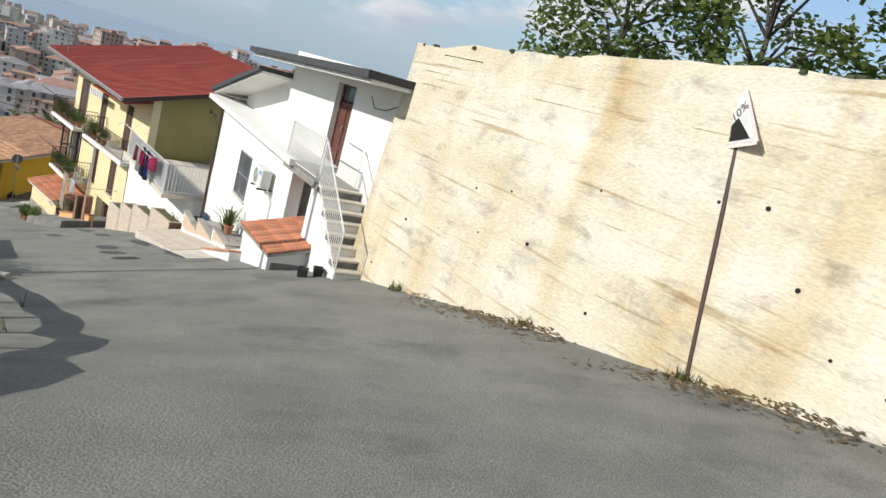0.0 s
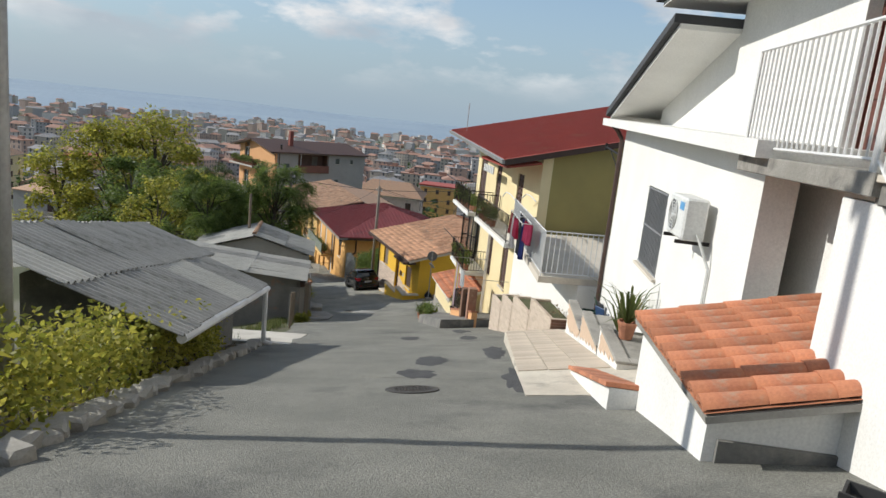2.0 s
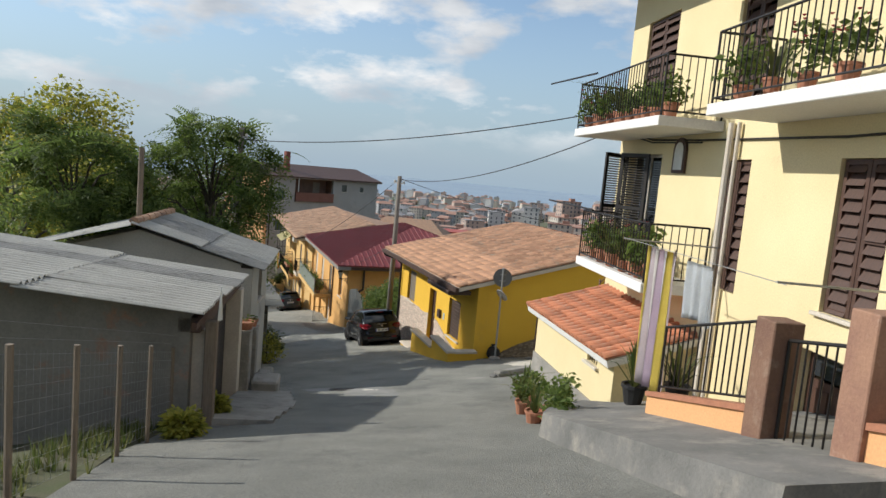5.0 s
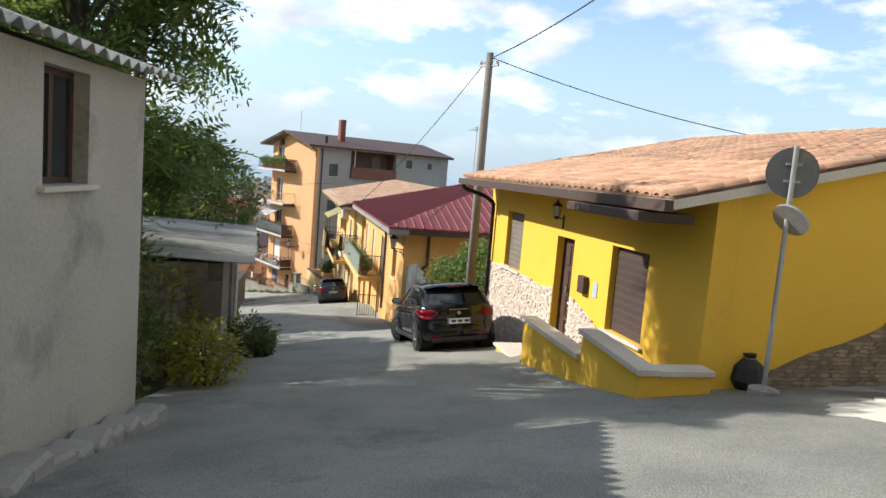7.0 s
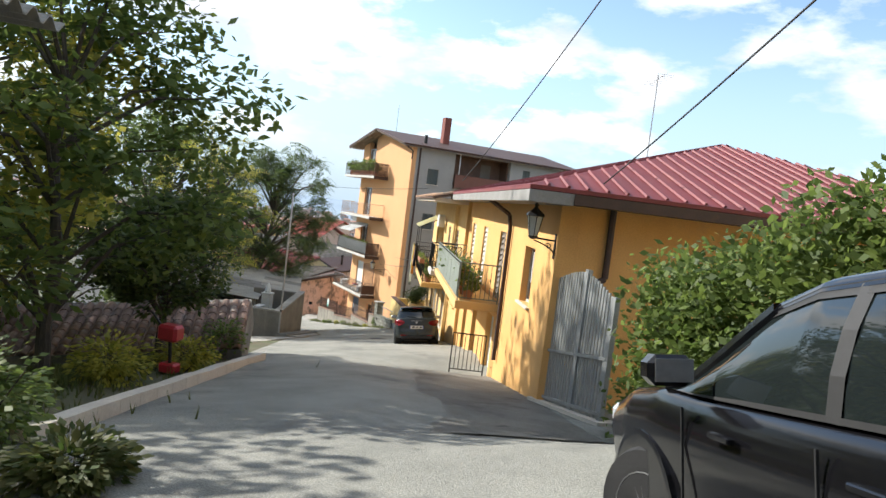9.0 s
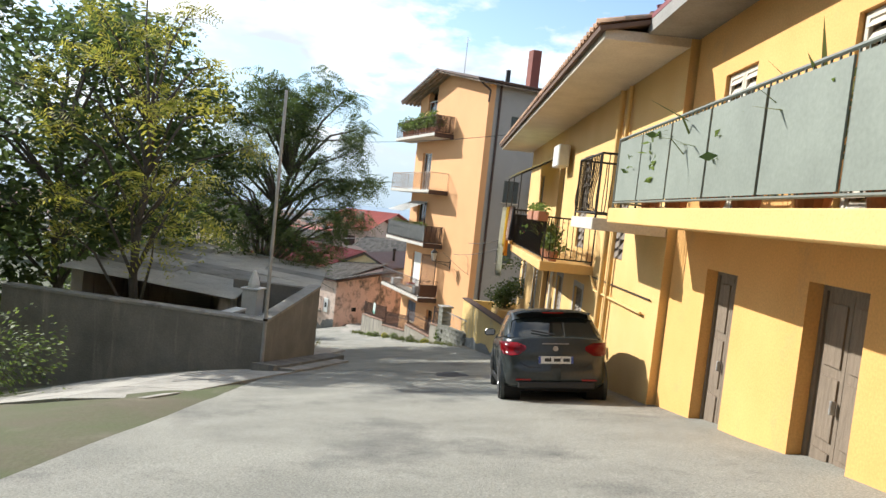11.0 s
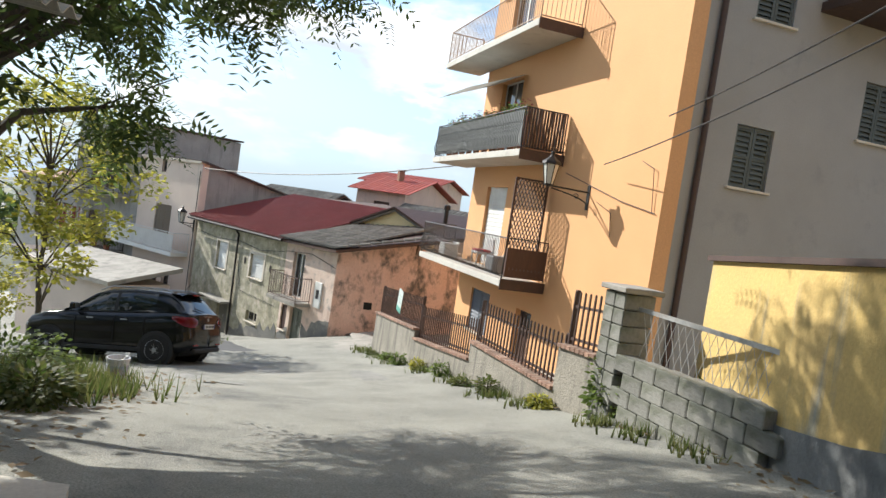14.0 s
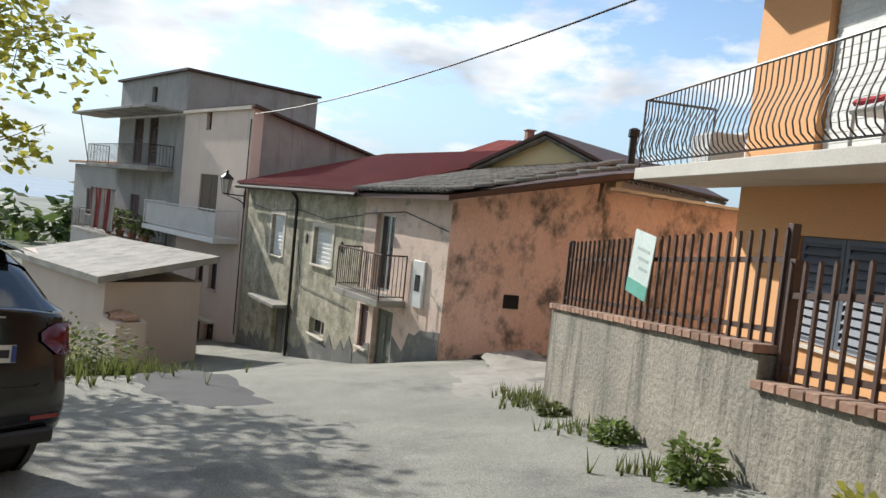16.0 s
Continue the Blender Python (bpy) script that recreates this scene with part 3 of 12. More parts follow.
def nearest(x, y):
    """Station, offset to the right and height of the road's middle for many points."""
    x, y = np.atleast_1d(x).astype(float), np.atleast_1d(y).astype(float)
    best = np.full(x.shape, 1e18)
    s, d, z = np.zeros(x.shape), np.zeros(x.shape), np.zeros(x.shape)
    for i in range(len(LINE) - 1):
        ax, ay = LXY[i]
        dx, dy = LXY[i + 1] - LXY[i]
        l2 = dx * dx + dy * dy
        k = np.clip(((x - ax) * dx + (y - ay) * dy) / l2, 0, 1)
        ox, oy = x - ax - k * dx, y - ay - k * dy
        o = ox * ox + oy * oy
        side = np.sign(dy * ox - dx * oy)
        m = o < best
        best[m], s[m], d[m], z[m] = o[m], (LS[i] + k * math.sqrt(l2))[m], (side * np.sqrt(o))[m], (LZ[i] + k * (LZ[i + 1] - LZ[i]))[m]
    return s, d, z


def cross(d, s):
    """Fall of the ground across the road."""
    d, s = np.asarray(d, float), np.asarray(s, float)
    right = 0.09 * np.clip(d, 0, 5) + 0.05 * np.clip(d - 5, 0, 60)
    left = 0.09 * np.clip(d, -3.2, 0) - 0.20 * np.clip(-d - 4.0, 0, 45)
    dip = np.clip((s - 89.5) / 2, 0, 1) * np.clip((103 - s) / 2, 0, 1)
    right = right * (1 - 0.9 * dip) - 0.15 * dip * np.clip(d / 3, 0, 1)
    park = np.clip((s - 122) / 6, 0, 1)
    return right + left * (1 - park) + park * 0.03 * np.clip(d, -30, 0)


def ground_z(x, y):
    s, d, z = nearest(x, y)
    return float((z + cross(d, s))[0])


def far_z(x, y):
    r = np.hypot(x + 45, y - 40)
    ang = np.degrees(np.arctan2(-(x + 45), y - 40))
    plain = -62 - 18 * np.clip((r - 300) / 1500, 0, 1)
    hill = 30 * np.exp(-((ang + 12) / 20) ** 2) * np.exp(-((r - 420) / 190) ** 2)
    hill += 36 * np.exp(-((ang - 18) / 14) ** 2) * np.exp(-((r - 560) / 170) ** 2)
    hill += 30 * np.exp(-((r - 4300) / 650) ** 2) * (0.55 + 0.3 * np.sin(ang * 0.11 + 1) + 0.15 * np.sin(ang * 0.37))
    return plain + hill + 3 * np.sin(x * 0.013) * np.cos(y * 0.011)


def terrain_z(x, y):
    s, d, z = nearest(x, y)
    near = z + cross(d, s)
    far = far_z(np.asarray(x, float), np.asarray(y, float))
    k = np.clip((np.abs(d) - 25) / 190, 0, 1)
    k = k * k * (3 - 2 * k)
    out = near * (1 - k) + far * k
    return out - 0.4 * np.clip((15 - np.abs(d)) / 3, 0, 1)


def build_terrain():
    n = 150
    t = np.linspace(-1, 1, n)
    c = np.sinh(t * 5.2) / np.sinh(5.2) * 4800
    X, Y = np.meshgrid(c - 45, c + 35)
    Z = terrain_z(X.ravel(), Y.ravel())
    verts = list(zip(X.ravel().tolist(), Y.ravel().tolist(), Z.tolist()))
    faces = [(j * n + i, j * n + i + 1, (j + 1) * n + i + 1, (j + 1) * n + i) for j in range(n - 1) for i in range(n - 1)]
    me = bpy.data.meshes.new("ground")
    me.from_pydata(verts, [], faces)
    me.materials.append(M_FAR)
    me.materials.append(M_HAZE_PLAIN)
    me.materials.append(M_HAZE_FAR)
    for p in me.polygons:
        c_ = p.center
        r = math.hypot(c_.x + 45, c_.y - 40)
        # material steps by radius stand in for aerial haze
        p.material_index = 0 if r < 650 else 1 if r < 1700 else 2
    for p in me.polygons:
        p.use_smooth = True
    tagged(new("ground", me), "wooded hillside and plain below the street, distance haze painted into its colours", "ground", kind="structure")


EDGE_L = [(0, -3.6), (40, -3.4), (46, -2.7), (62, -2.7), (66, -3.2), (79, -3.2), (82, -3.0), (110, -2.7), (122, -2.9), (128, -9.5), (150, -9), (190, -6)]
EDGE_R = [(0, 4.9), (34, 4.8), (40, 3.8), (44, 3.4), (56, 4.2), (66, 5.2), (70, 9.5), (76, 9.5), (79, 5.0), (84, 4.4), (95, 5.2), (108, 4.6), (126, 4.6), (139, 3.8), (142, 14), (147, 14), (151, 4), (190, 5)]


def edge(table, s):
    return float(np.interp(s, [a for a, _ in table], [b for _, b in table]))


def strip(name, lo, hi, lift, material, label, category, n_across=12, step=0.7, s0=0.0, s1=None, rough=0.0):
    verts, faces = [], []
    ss = np.arange(s0, s1 or LEN[-1], step)
    for s in ss:
        p, t = along(float(s))
        r = Vector((t.y, -t.x, 0))
        a, b = lo(s), hi(s)
        for i in range(n_across + 1):
            d = a + (b - a) * i / n_across
            q = p + r * d
            z = p.z + float(cross(d, s)) + lift
            z += rough * noise.noise((q.x * 0.5, q.y * 0.5, 3.1)) + rough * 0.4 * noise.noise((q.x * 2.1, q.y * 2.1, 7.7))
            verts.append((q.x, q.y, z))
    m = n_across + 1
    for j in range(len(ss) - 1):
        for i in range(n_across):
            faces.append((j * m + i, j * m + i + 1, (j + 1) * m + i + 1, (j + 1) * m + i))
    me = bpy.data.meshes.new(name)
    me.from_pydata(verts, [], faces)
    me.materials.append(material)
    for p in me.polygons:
        p.use_smooth = True
    return tagged(new(name, me), label, category, kind="structure")


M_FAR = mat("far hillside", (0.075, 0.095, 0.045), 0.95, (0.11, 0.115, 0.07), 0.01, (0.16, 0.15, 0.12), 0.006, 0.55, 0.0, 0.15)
# distance haze put into the base colours: paler plain, then blue beyond it
M_HAZE_PLAIN = mat("plain paled by painted haze", (0.13, 0.155, 0.12), 0.95, (0.19, 0.20, 0.17), 0.006, (0.24, 0.24, 0.22), 0.004, 0.55, 0.0, 0.1)
M_HAZE_FAR = mat("far plain blued by painted haze", (0.24, 0.32, 0.40), 0.95, (0.28, 0.36, 0.43), 0.002, bump=0.0, fine=0.05)
build_terrain()
strip("road", lambda s: edge(EDGE_L, s), lambda s: edge(EDGE_R, s), 0.0, M_ASPHALT, "cracked grey asphalt street running downhill", "road", 16, rough=0.035)
strip("verge_left", lambda s: edge(EDGE_L, s) - 14, lambda s: edge(EDGE_L, s) + 0.02, -0.02, M_SOIL, "weedy soil beside the street", "ground", 14, rough=0.10)
strip("verge_right", lambda s: edge(EDGE_R, s) - 0.02, lambda s: edge(EDGE_R, s) + 12, -0.02, mat("rough pale concrete", (0.44, 0.42, 0.37), 0.92, (0.34, 0.325, 0.285), 1.1, (0.23, 0.22, 0.195), 0.4, 0.57, 0.5, 40, speck=0.6), "rough concrete and soil beside the street", "ground", 10, rough=0.04)


def R(x, y):
    """A place on the ground."""
    return Vector((x, y, ground_z(x, y)))

# ---- upper street: retaining wall, white house ----
def retaining_wall():
    m = frame_at(2.59, 8.53, 0, -0.6, 0.8)
    u0, u1 = -22.0, 7.0
    n, k = 58, 10
    bm = bmesh.new()
    rows = []
    for j in range(k + 1):
        row = []
        for i in range(n + 1):
            u = u0 + (u1 - u0) * i / n
            top = 2.62 - 0.055 * u + (0.10 * noise.noise((u * 0.9, 0, 5)) if j == k else 0)
            foot = ground_z(*(m @ Vector((u, 0.2, 0))).xy) - 0.4
            z = foot + (top - foot) * j / k
            out = 0.34 * (1 - j / k) + 0.025 * noise.noise((u * 0.8, z * 0.8, 2)) + 0.012 * noise.noise((u * 3, z * 6, 9))
            row.append(bm.verts.new((u, out, z)))
        rows.append(row)
    for a, b in zip(rows[:-1], rows[1:]):
        for i in range(n):
            bm.faces.new((a[i + 1], a[i], b[i], b[i + 1]))
    back = [[bm.verts.new((r.co.x, -0.45, r.co.z)) for r in rows[j]] for j in (0, k)]
    for i in range(n):
        bm.faces.new((rows[k][i + 1], rows[k][i], back[1][i], back[1][i + 1]))
        bm.faces.new((back[0][i], back[0][i + 1], back[1][i + 1], back[1][i]))
    for i in (0, n):
        loop = [rows[j][i] for j in range(k + 1)] + [back[1][i], back[0][i]]
        bm.faces.new(loop if i else loop[::-1])
    w = solo("retaining_wall", bm, M_RETAIN, "stained yellowish concrete retaining wall with board marks", "wall", kind="structure", m=m, smooth=False)
    # formwork board lines, drain holes, lichen band on the head
    rng = random.Random(4)
    bm = bmesh.new()
    for i in range(22):
        u, z = rng.uniform(-12, 6.6), rng.uniform(-1.6, 2.3)
        l = rng.uniform(0.25, 1.6)
        zf = ground_z(*(m @ Vector((u, 0.2, 0))).xy)
        if z < zf + 0.5:
            continue
        out = 0.34 * (1 - (z - zf + 0.4) / (2.62 - 0.055 * u - zf + 0.4)) + 0.018
        box(bm, u, u + l, out - 0.03, out + rng.uniform(-0.012, 0.002), z, z + rng.uniform(0.004, 0.012))
    part("formwork_ridge", bm, M_RETAIN, w)
    bm = bmesh.new()
    for i in range(26):
        u = -8 + i * 0.56 + rng.uniform(-0.15, 0.15)
        z = ground_z(*(m @ Vector((u, 0.3, 0))).xy) + rng.choice((0.5, 1.3, 2.1)) + rng.uniform(-0.1, 0.1)
        top = 2.62 - 0.055 * u
        zf = ground_z(*(m @ Vector((u, 0.2, 0))).xy) - 0.4
        out = 0.34 * (1 - (z - zf) / (top - zf))
        rod(bm, (u, out - 0.1, z), (u, out + 0.012, z - 0.01), rng.uniform(0.012, 0.03), 7)
    part("drain_hole", bm, M_DARK, w, "small dark drain holes")
    bm = bmesh.new()
    for i in range(90):
        u = rng.uniform(-14, 6.9)
        z = 2.62 - 0.055 * u
        s = rng.uniform(0.04, 0.13)
        lathe(bm, [(s, -0.03), (s * 0.8, s * 0.2), (s * 0.3, s * 0.32)], 6, (u, rng.uniform(-0.35, 0.0), z))
    part("moss", bm, L_DARK, w, "dark moss cushions along the top")


retaining_wall()


def slope_sign():
    x, y = 3.22, 7.53
    z = ground_z(x, y)
    m = pose(x - 0.16, y - 0.12, z, 0, 0, math.degrees(math.atan2(0.8, -0.6))) @ pose(0, 0, 0, 0, 13.2, -22)
    t = thing("road_sign", m, "triangular warning sign on a leaning rusty post, red rim bleached white", "road sign")
    part("post", rod(bmesh.new(), (0, 0, -0.3), (0, 0, 3.08), 0.032, 10), M_IRON_BROWN, t, "rusty leaning post")
    c = 2.94

    def tri(s, y0, y1):
        bm = bmesh.new()
        r = s / math.sqrt(3)
        pts = [(r * math.sin(a), c + r * math.cos(a)) for a in (0, 2 * math.pi / 3, 4 * math.pi / 3)]
        prism(bm, pts, y0, y1)
        bmesh.ops.bevel(bm, geom=[e for e in bm.edges if abs(e.verts[0].co.y - e.verts[1].co.y) > 1e-4], offset=0.04, segments=3, affect="EDGES")
        return bm
    plate = part("plate", tri(0.86, 0.045, 0.055), mat("bleached red rim", (0.70, 0.62, 0.58), 0.5, (0.76, 0.7, 0.66), 3, bump=0), t, "bleached sign plate")
    part("field", tri(0.69, 0.055, 0.059), mat("white sign face", (0.78, 0.78, 0.76), 0.5, bump=0), plate)
    bm = bmesh.new()
    prism(bm, [(-0.27, c - 0.17), (0.25, c - 0.17), (0.25, c - 0.10), (0.0, c + 0.10)], 0.060, 0.063)
    part("slope_symbol", bm, M_IRON, plate, "black slope wedge")
    fc = bpy.data.curves.new("figure", "FONT")
    fc.body, fc.size, fc.extrude, fc.align_x = "10%", 0.16, 0.001, "CENTER"
    tmp = new("figure", fc)
    me = bpy.data.meshes.new_from_object(tmp.evaluated_get(bpy.context.evaluated_depsgraph_get()))
    bpy.data.objects.remove(tmp)
    me.materials.append(M_IRON)
    ob = new("figure", me)
    ob.parent = plate
    ob.matrix_local = pose(-0.03, 0.062, c + 0.13, 90, -38, 180)
    part("back_brace", bmbox(-0.25, 0.25, 0.03, 0.045, c - 0.05, c), M_GALV, plate)


slope_sign()


def street_pole(name, x, y, h, r, material, label, lean=0.0, lamp=False):
    m = pose(x, y, ground_z(x, y), lean, 0, 0)
    t = thing(name, m, label, "utility pole")
    part("shaft", rod(bmesh.new(), (0, 0, -0.5), (0, 0, h), r, 12, r * 0.72), material, t, smooth=True)
    part("collar", lathe(bmesh.new(), [(r * 1.25, 0.0), (r * 1.25, 0.18), (r, 0.2)], 12), M_CONCRETE, t)
    bm = bmesh.new()
    box(bm, -0.32, 0.32, -0.03, 0.03, h - 0.35, h - 0.29)
    part("crossarm", bm, M_GALV, t)
    for k in (-0.28, 0.28):
        part("insulator", lathe(bmesh.new(), [(0.02, 0), (0.045, 0.02), (0.045, 0.06), (0.02, 0.1)], 8, (k, 0, h - 0.29)), M_STONE_TRIM, t)
    return t


def white_house():
    m = frame_at(-8.79, 24.20, 0, -0.5422, 0.8403)
    t = thing("white_house", m, "white rendered house with an outside stair and dark eaves", "house")
    gz = lambda u, y: ground_z(*(m @ Vector((u, y, 0))).xy)
    holes = [(-4.72, -3.28, -3.3, -1.92), (-10.6, -9.6, -4.4, -1.75)]
    bm = bmesh.new()
    wall_with(bm, -8.5, 0.0, -7.0, -1.0, -0.35, 0.0, holes[:1])
    part("lower_wall", bm, M_WHITE, t)
    bm = bmesh.new()
    wall_with(bm, -11.4, -8.502, -7.0, -1.32, -1.2, -0.85, holes[1:])
    part("recess_wall", bm, M_WHITE, t)
    part("end_wall", bmbox(-0.35, 0.0, -8.0, -0.352, -7.0, -1.0), M_WHITE, t)
    part("back_wall", bmbox(-12.9, 0, -8.62, -8.32, -7, -1.1), M_WHITE, t)
    # solid near-black box gives the openings their unlit inside
    part("room", bmbox(-11.3, -0.5, -7.5, -1.3, -6, -1.1), M_DARK, t, "near-black block standing in for the unlit room behind the openings")
    w = window(t, -4.72, -3.28, -3.3, -1.92, -0.35, 0.0, frame_mat=M_PVC, sill=True)
    bm = bmesh.new()
    for i in range(15):
        u = -4.70 + i * 1.40 / 14
        rod(bm, (u, 0.0, -3.28), (u, 0.0, -1.94), 0.012, 5)
    for z in (-3.27, -2.6, -1.95):
        box(bm, -4.72, -3.28, -0.012, 0.012, z - 0.015, z + 0.015)
    part("window_grille", bm, mat("grey painted grille", (0.25, 0.26, 0.27), 0.5, bump=0), w, "grey painted window bars")
    door(t, -10.6, -9.6, -4.4, -1.75, -0.85, M_WOOD_DARK, "dark ground floor door", 2)
    # terrace slab, falling a little towards the stair
    bm = bmesh.new()
    prism(bm, [(-9.3, -1.16), (0.9, -0.92), (0.9, -0.76), (-9.3, -1.0)], -1.6, 0.42)
    part("terrace_slab", bm, M_WHITE, t, "white projecting terrace slab")
    part("landing", bmbox(-11.1, -8.5, -0.7, 0.30, -1.31, -1.15, 0.008), M_CONCRETE, t)
    # upper storey
    holes = [(-9.58, -8.36, -1.13, 1.02)]
    bm = bmesh.new()
    wall_with(bm, -12.9, -4.6, -5.0, 1.5, -1.05, -0.7, holes, top=None)
    box(bm, -4.95, -4.6, -8.0, -1.052, -1.0, 1.5)
    box(bm, -12.9, -12.6, -8, -1.052, -5.0, 1.5)
    box(bm, -12.9, -4.6, -8.3, -8.0, -5, 1.5)
    part("upper_wall", bm, M_WHITE, t)
    bm = bmesh.new()
    wall_with(bm, -4.597, 0.0, -1.0, 0.6, -1.05, -0.7, (), top=lambda u: 0.62 - (u + 4.6) * 0.24)
    part("wing_wall", bm, M_WHITE, t)
    door(t, -9.58, -8.36, -1.13, 1.02, -0.7, mat("reddish brown door", (0.13, 0.045, 0.03), 0.5, (0.10, 0.035, 0.025), 5, bump=0.1, stretch=(5, 5, 0.6)), "reddish brown panelled double door with transom", 3, 0.38)
    part("upper_room", bmbox(-12.4, -5.2, -7.5, -1.3, -1.1, 1.3), M_DARK, t, "near-black block standing in for the unlit room behind the door")
    # roofs: a shallow slab over the stair wing, a falling one over the far wing
    bm = bmesh.new()
    prism(bm, [(-12.7, 1.25), (-3.7, 1.02), (-3.7, 1.10), (-12.7, 1.33)], -8.6, 0.35)
    part("soffit", bm, M_WHITE, t)
    bm = bmesh.new()
    prism(bm, [(-12.75, 1.334), (-3.6, 1.104), (-3.6, 1.26), (-12.75, 1.49)], -8.7, 0.46)
    part("roof", bm, mat("dark bitumen roof edge", (0.06, 0.062, 0.066), 0.8, bump=0.1), t, "dark grey roof edge")
    bm = bmesh.new()
    prism(bm, [(-4.56, 0.58), (1.2, -0.76), (1.2, -0.70), (-4.56, 0.66)], -8.6, 0.22)
    part("soffit", bm, M_WHITE, t)
    bm = bmesh.new()
    prism(bm, [(-4.56, 0.664), (1.3, -0.70), (1.3, -0.56), (-4.56, 0.80)], -8.7, 0.32)
    part("wing_roof", bm, MATS["dark bitumen roof edge"], t)
    # drain pipe at the far corner, lamp bracket
    bm = bmesh.new()
    rod(bm, (0.05, 0.06, -6.0), (0.05, 0.06, -1.2), 0.05, 8)
    tube(bm, [(0.05, 0.06, -1.2), (0.05, 0.2, -1.0), (0.1, 0.36, -0.86)], 0.05, 8)
    part("drain_pipe", bm, M_IRON_BROWN, t, "dark downpipe")
    bm = bmesh.new()
    tube(bm, [(0.12, 0.05, -1.55), (0.95, 0.25, -1.42)], 0.022, 6)
    tube(bm, [(0.12, 0.05, -1.95), (0.3, 0.1, -1.72), (0.48, 0.14, -1.62), (0.62, 0.17, -1.5)], 0.014, 6)
    rod(bm, (0.95, 0.25, -1.5), (0.95, 0.25, -1.33), 0.03, 8)
    part("lamp_bracket", bm, M_IRON, t, "empty iron lamp bracket")
    # stair: eight treads on a closed flank
    rise, run = 0.19, 0.245
    for i in range(8):
        u = -13.05 + i * run
        z = -2.68 + (i + 1) * rise
        part("stair_tread", bmbox(u, u + run + 0.05, -0.68, 0.28, z - 0.05, z, 0.006), M_STONE_TRIM, t, "worn white stair tread")
        # every second riser dark, in place of the shade between open treads
        part("stair_riser", bmbox(u + 0.03, u + run + 0.03, -0.66, 0.24, z - rise, z - 0.052), M_CEMENT_DARK if i % 2 else M_WHITE, t)
    bm = bmesh.new()
    prism(bm, [(-13.0, -3.4), (-10.6, -3.4), (-10.6, -1.35), (-11.1, -1.35), (-13.0, -2.75)], 0.12, 0.22)
    part("stair_flank", bm, M_WHITE, t)
    railing(t, [(-13.0, 0.27, -2.62), (-11.05, 0.27, -1.15)], 0.95, M_WHITE_IRON, 0.12, 0.011, name="stair_railing", label="white iron stair railing")
    railing(t, [(-11.0, 0.27, -1.15), (-8.55, 0.27, -1.15)], 1.0, M_WHITE_IRON, 0.10, 0.011, name="landing_railing", label="white iron railing panel")
    bm = bmesh.new()
    tube(bm, [(-13.0, -0.62, -1.75), (-11.0, -0.62, -0.25), (-9.9, -0.62, -0.22)], 0.016, 6)
    for u, z0, z1 in ((-13.0, -2.6, -1.75), (-11.0, -1.15, -0.25)):
        rod(bm, (u, -0.62, z0), (u, -0.62, z1), 0.014, 6)
    part("handrail", bm, M_WHITE_IRON, t, "thin white handrail")
    bm = bmesh.new()
    tube(bm, [(-10.6, -0.66, 0.95), (-11.0, -0.62, 0.72), (-11.6, -0.62, 0.76), (-12.4, -0.62, 1.0)], 0.012, 5)
    part("cable", bm, M_IRON, t, "loose black cable")

    # air conditioner beside the window
    ac = thing("air_conditioner", m @ pose(-6.82, 0.0, -2.28), "white outdoor air conditioner on wall brackets", "air conditioner")
    part("casing", bmbox(-0.40, 0.40, 0.10, 0.38, 0, 0.52, 0.025), M_PVC, ac)
    part("fan_recess", rod(bmesh.new(), (0.14, 0.381, 0.26), (0.14, 0.386, 0.26), 0.20, 28), mat("dark fan recess", (0.10, 0.105, 0.11), 0.6, bump=0), ac, "dark round fan opening")
    for k in range(5):
        bm = bmesh.new()
        n, r = 28, 0.04 + 0.04 * k
        tube(bm, [(0.14 + r * math.cos(2 * math.pi * i / n), 0.39, 0.26 + r * math.sin(2 * math.pi * i / n)) for i in range(n + 1)], 0.006, 5)
        part("guard_ring", bm, M_PVC, ac)
    for k in range(6):
        part("guard_spoke", rod(bmesh.new(), (0.14, 0.392, 0.26), (0.14 + 0.2 * math.cos(k * 1.047), 0.392, 0.26 + 0.2 * math.sin(k * 1.047)), 0.005, 5), M_PVC, ac)
    part("label_plate", bmbox(-0.34, -0.14, 0.381, 0.384, 0.36, 0.46), mat("blue energy label", (0.12, 0.35, 0.62), 0.5, bump=0), ac, "blue label plate")
    for k in (-0.3, 0.3):
        part("bracket", bmbox(k - 0.02, k + 0.02, 0.002, 0.42, -0.05, -0.005), M_IRON, ac)
    part("hose", tube(bmesh.new(), [(-0.42, 0.2, 0.1), (-0.52, 0.03, -0.3), (-0.5, 0.03, -1.6)], 0.02, 6), M_PVC, ac)

    # tiled lean-to store
    s = thing("tiled_store", m, "low white store with a red tiled roof beside the stair", "shed")
    bm = bmesh.new()
    sec = [(1.08, -5.6), (1.08, -2.86), (-0.62, -2.46), (-0.62, -5.6)]
    a = [bm.verts.new((-11.25, y, z)) for y, z in sec]
    b = [bm.verts.new((-9.1, y, z)) for y, z in sec]
    bm.faces.new(a), bm.faces.new(b[::-1])
    for i in range(4):
        bm.faces.new((a[(i + 1) % 4], a[i], b[i], b[(i + 1) % 4]))
    bmesh.ops.recalc_face_normals(bm, faces=bm.faces[:])
    part("body", bm, M_WHITE, s)
    part("plinth", bmbox(-11.29, -11.253, -0.45, 1.0, -4.2, -3.02), M_CEMENT_DARK, s, "bare grey cement plinth")
    rm = slope_axes((-9.0, 1.16, -2.86), (-1, 0, 0.02), (0, -1, 0.24))
    part("roof_bed", bmbox(0, 2.42, 0, 1.72, -0.05, 0.0, m=rm), M_CONCRETE, s)
